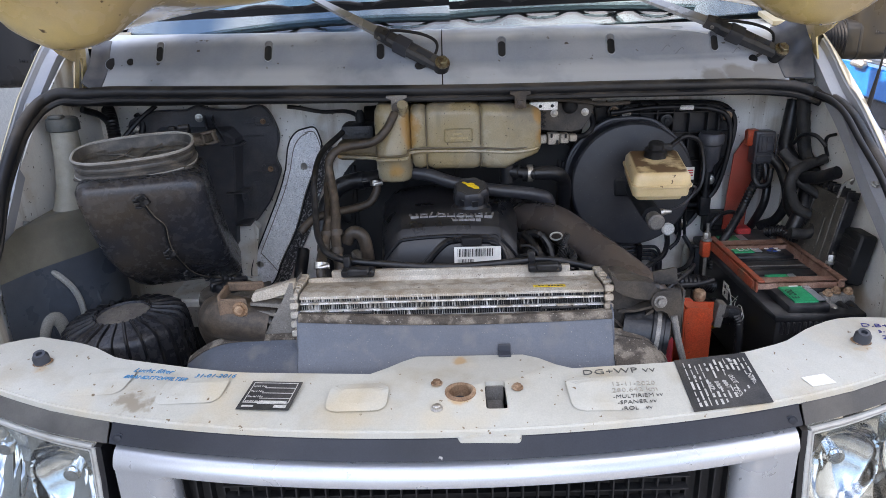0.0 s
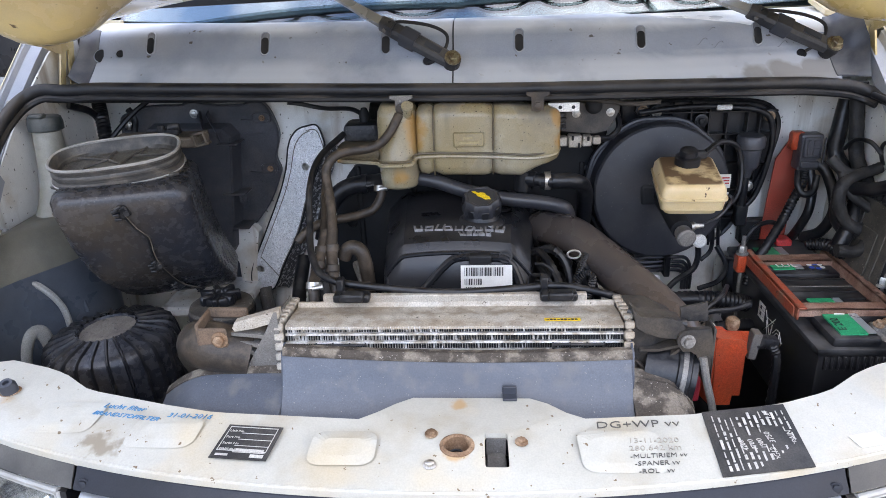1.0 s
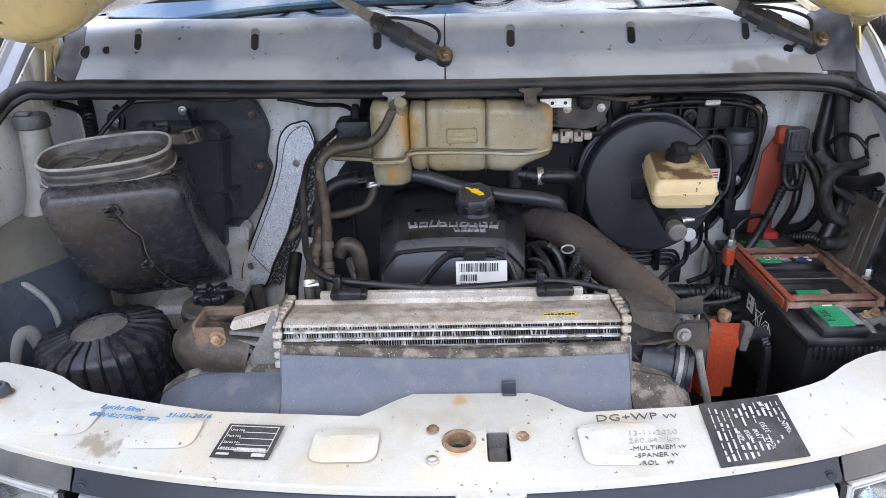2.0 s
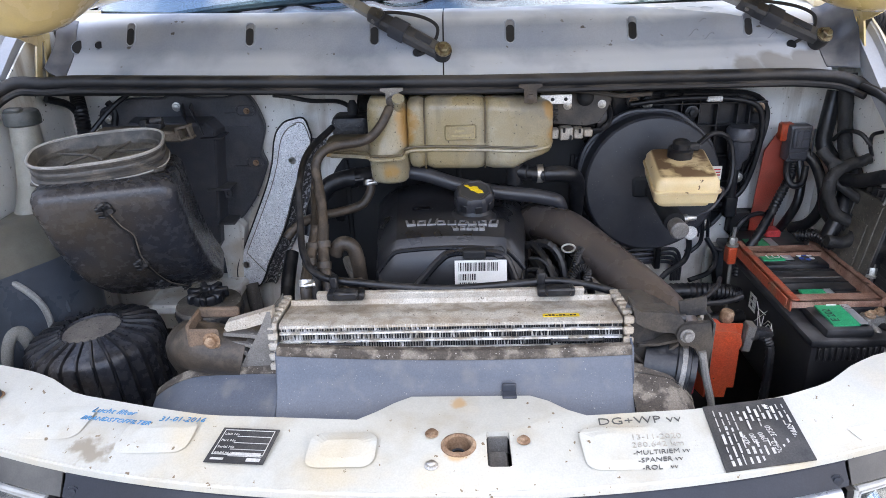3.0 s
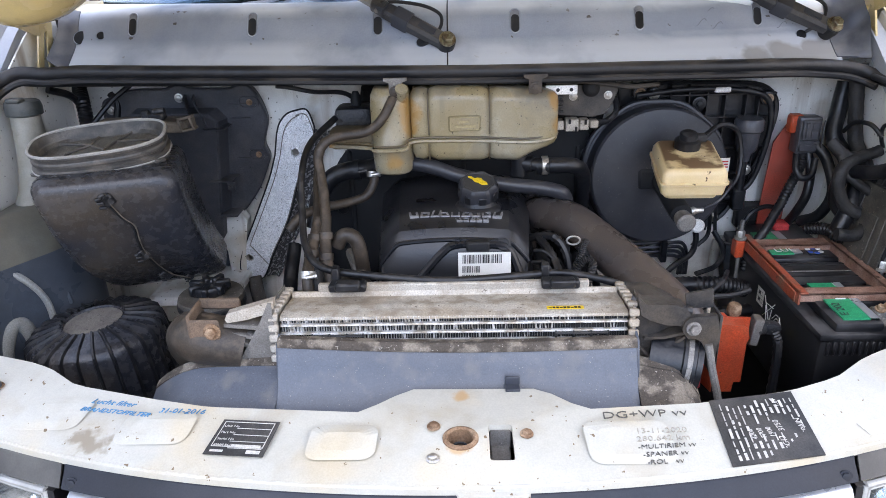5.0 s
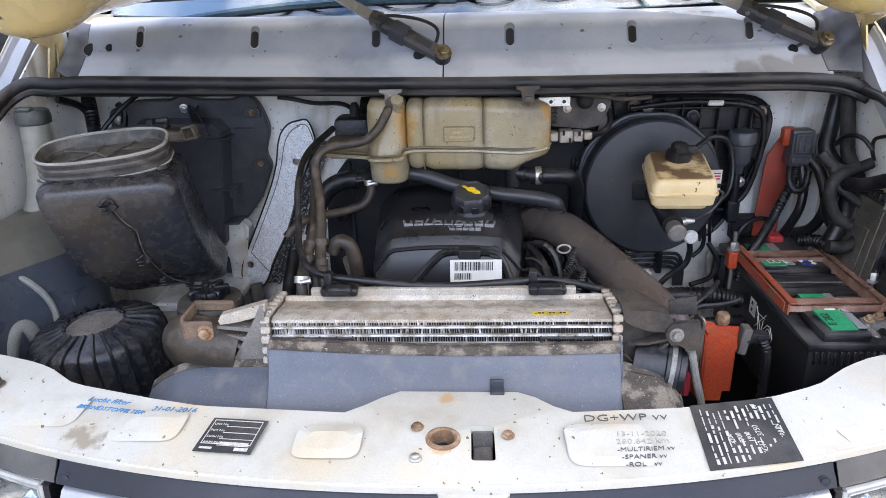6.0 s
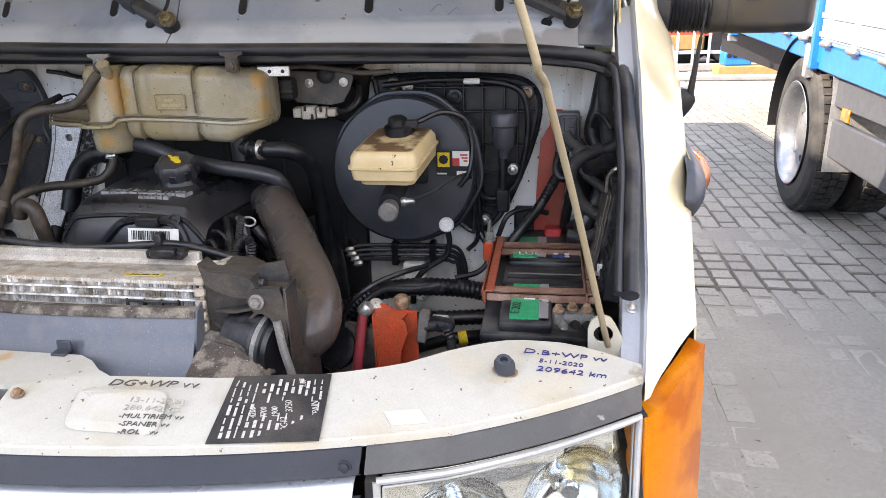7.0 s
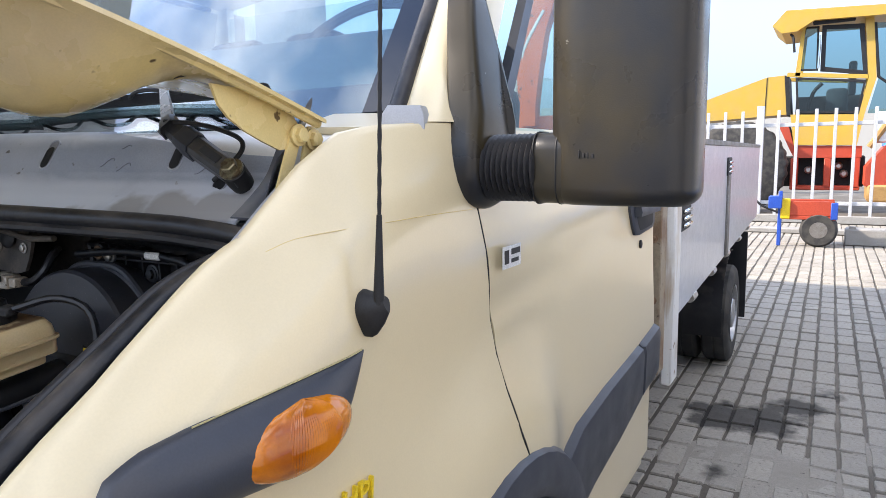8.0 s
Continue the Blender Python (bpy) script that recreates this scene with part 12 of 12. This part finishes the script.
for x in (5.3, 5.8, 6.25):
    box(bm, x, x + 0.05, 29.6, 29.65, 4.5, 5.05)
part("basket", bm, M_TRUCKBLUE, picker)
bm = bmesh.new()
box(bm, 3.0, 5.2, 29.3, 30.7, 0.0, 2.0, 0.1)
part("base", bm, M_TRUCKBLUE, picker)
wm = thing("dumper", (3.4, 24.5, 0), "second yellow cab behind the fence", "machine")
bm = bmesh.new()
box(bm, 4.1, 5.6, 24, 26, 1.2, 2.4, 0.06)
part("body", bm, M_MYELLOW, wm)
bm = bmesh.new()
box(bm, 4.0, 5.7, 24, 26, 0.0, 1.2, 0.06)
part("chassis", bm, M_MDARK, wm)
bm = bmesh.new()
box(bm, -60, 60, 62, 64, 0, 4.5)
for k in range(14):
    box(bm, -58 + 9 * k, -53 + 9 * k, 61.5, 62.2, 0, 5.0 + 1.3 * math.sin(k * 1.7))
solo("backdrop", bm, M_WALL, "pale low sheds far behind the yard", "backdrop", "structure")

# ---- paving: single stones near the van, the rest joined ----
PW, PL = 0.1368, 0.143
rngp = random.Random(21)


def stone_outline(w, l, r, n):
    """A worn stone's outline, half width w, half length l, with n uneven steps on its long sides."""
    out = [(-w + r.uniform(0, 0.004), -l + r.uniform(0, 0.004))]
    out += [(r.uniform(-0.3, 0.3) * w, -l + r.uniform(-0.002, 0.003))]
    out += [(w - r.uniform(0, 0.007), -l + 2 * l * k / n) for k in range(n + 1)]
    out += [(r.uniform(-0.3, 0.3) * w, l + r.uniform(-0.003, 0.002))]
    out += [(-w + r.uniform(0, 0.007), l - 2 * l * k / n) for k in range(n)]
    return out


def paver_mesh(seed, cells):
    r = random.Random(seed)
    bm = bmesh.new()
    line = stone_outline(PW / 2 - 0.0050 - r.uniform(0, 0.004), cells * PL / 2 - 0.0115 - r.uniform(0, 0.007), r, 3)
    rings = [[bm.verts.new((x * g, y * (1 - (1 - g) * 0.4), z)) for x, y in line] for g, z in ((1.0, -0.05), (1.0, -0.006), (0.92, 0.0))]
    for a, b in zip(rings, rings[1:]):
        for k in range(len(a)):
            bm.faces.new((a[k], a[(k + 1) % len(a)], b[(k + 1) % len(a)], b[k]))
    bm.faces.new(rings[-1])
    return bm


paver_kinds = {c: [mesh_of(paver_mesh(s + 20 * c, c), M_PAVER, True) for s in range(8)] for c in (1, 2)}
paving = new("paving")
paving.matrix_basis = Matrix.Translation((2.2, 6, 0))
tagged(paving, "worn grey concrete block paving of the yard", "paving", "", "structure")
flat = ([], [])
single = 0
for i in range(-34, 106):
    x = 1.170 + (i + 0.5) * PW
    j = -76 + i % 2
    while j < 92:
        cells = 2 if rngp.random() < (0.88 if j > -3 else 0.35) else 1
        y = 5.155 + (j + cells / 2) * PL
        j += cells
        if y > 17.8 or (y > 11 and not -3 < x < 8) or x < -3.4 or (y < 2 and x > 6):
            continue
        z = rngp.uniform(-0.004, 0.002)
        if 0.90 < x < 2.35 and 4.40 < y < 10.0 and single < 300 and y < 8.2:
            ob = new("paver", paver_kinds[cells][rngp.randrange(8)])
            ob.parent = paving
            ob.matrix_basis = pose(x - 2.2, y - 6, z, rngp.uniform(-0.6, 0.6), rngp.uniform(-0.7, 0.7), rngp.uniform(-0.8, 0.8))
            single += 1
        else:
            b = len(flat[0])
            near = 1.5 < y < 10 and 0.8 < x < 5
            line = stone_outline(PW / 2 - 0.0055 - rngp.uniform(0, 0.004), cells * PL / 2 - 0.0125 - rngp.uniform(0, 0.007), rngp, 3 if near else 1)
            m = len(line)
            flat[0].extend([(x + px_, y + py_, z - 0.010) for px_, py_ in line])
            flat[0].extend([(x + px_ * 0.93, y + py_ * 0.96, z) for px_, py_ in line])
            flat[1].append(tuple(range(b + m, b + 2 * m)))
            for k in range(m):
                flat[1].append((b + k, b + (k + 1) % m, b + m + (k + 1) % m, b + m + k))
me = bpy.data.meshes.new("paver_field")
me.from_pydata(flat[0], [], flat[1])
M_FIELD = M_PAVER.copy()
nt = M_FIELD.node_tree
info = [n for n in nt.nodes if n.type == "OBJECT_INFO"][0]
geo = nt.nodes.new("ShaderNodeNewGeometry")
for lk in [l for l in nt.links if l.from_node == info]:
    nt.links.new(geo.outputs["Random Per Island"], lk.to_socket)
me.materials.append(M_FIELD)
field = new("paver_field", me)
field.parent = paving
field.matrix_basis = Matrix.Translation((-2.2, -6, 0))
tagged(field, "", "", "", "stuff")

# grit trodden over the stones, the joints just showing as dips
verts, faces = [], []
rngo = random.Random(8)


def patch(cx, cy, rx, ry, level, step=0.019):
    nx, ny = int(2.4 * rx / step), int(2.4 * ry / step)
    base = len(verts)
    for a in range(nx + 1):
        for c in range(ny + 1):
            x, y = cx - 1.2 * rx + a * step, cy - 1.2 * ry + c * step
            q = ((x - cx) / rx) ** 2 + ((y - cy) / ry) ** 2
            swell = 0.4 * noise.noise(Vector((x * 3.1, y * 3.1, 2.0))) + 0.25 * noise.noise(Vector((x * 9, y * 9, 5.0)))
            u = (x - 1.170) / PW
            v = (y - 5.155) / PL / 2 + 0.5 * (math.floor(u) % 2)
            joint = max(math.exp(-((u - round(u)) * PW / 0.011) ** 2), 0.8 * math.exp(-((v - round(v)) * PL * 2 / 0.010) ** 2))
            z = level - 0.0036 * joint + 0.007 * swell - 0.011 * max(0.0, q - 0.55 + 0.9 * swell)
            verts.append((x, y, max(z, -0.03)))
    for a in range(nx):
        for c in range(ny):
            k = base + a * (ny + 1) + c
            faces.append((k, k + ny + 1, k + ny + 2, k + 1))


patch(2.1, 3.0, 1.6, 1.05, 0.0012)
patch(2.15, 5.2, 0.42, 0.26, 0.0)
patch(1.2, 4.75, 0.40, 0.26, -0.001)
me = bpy.data.meshes.new("trodden_grit")
me.from_pydata(verts, [], faces)
for poly in me.polygons:
    poly.use_smooth = True
me.materials.append(M_GRIT)
tagged(new("trodden_grit", me), "grey grit trodden over the paving joints", "grit", "", "stuff")
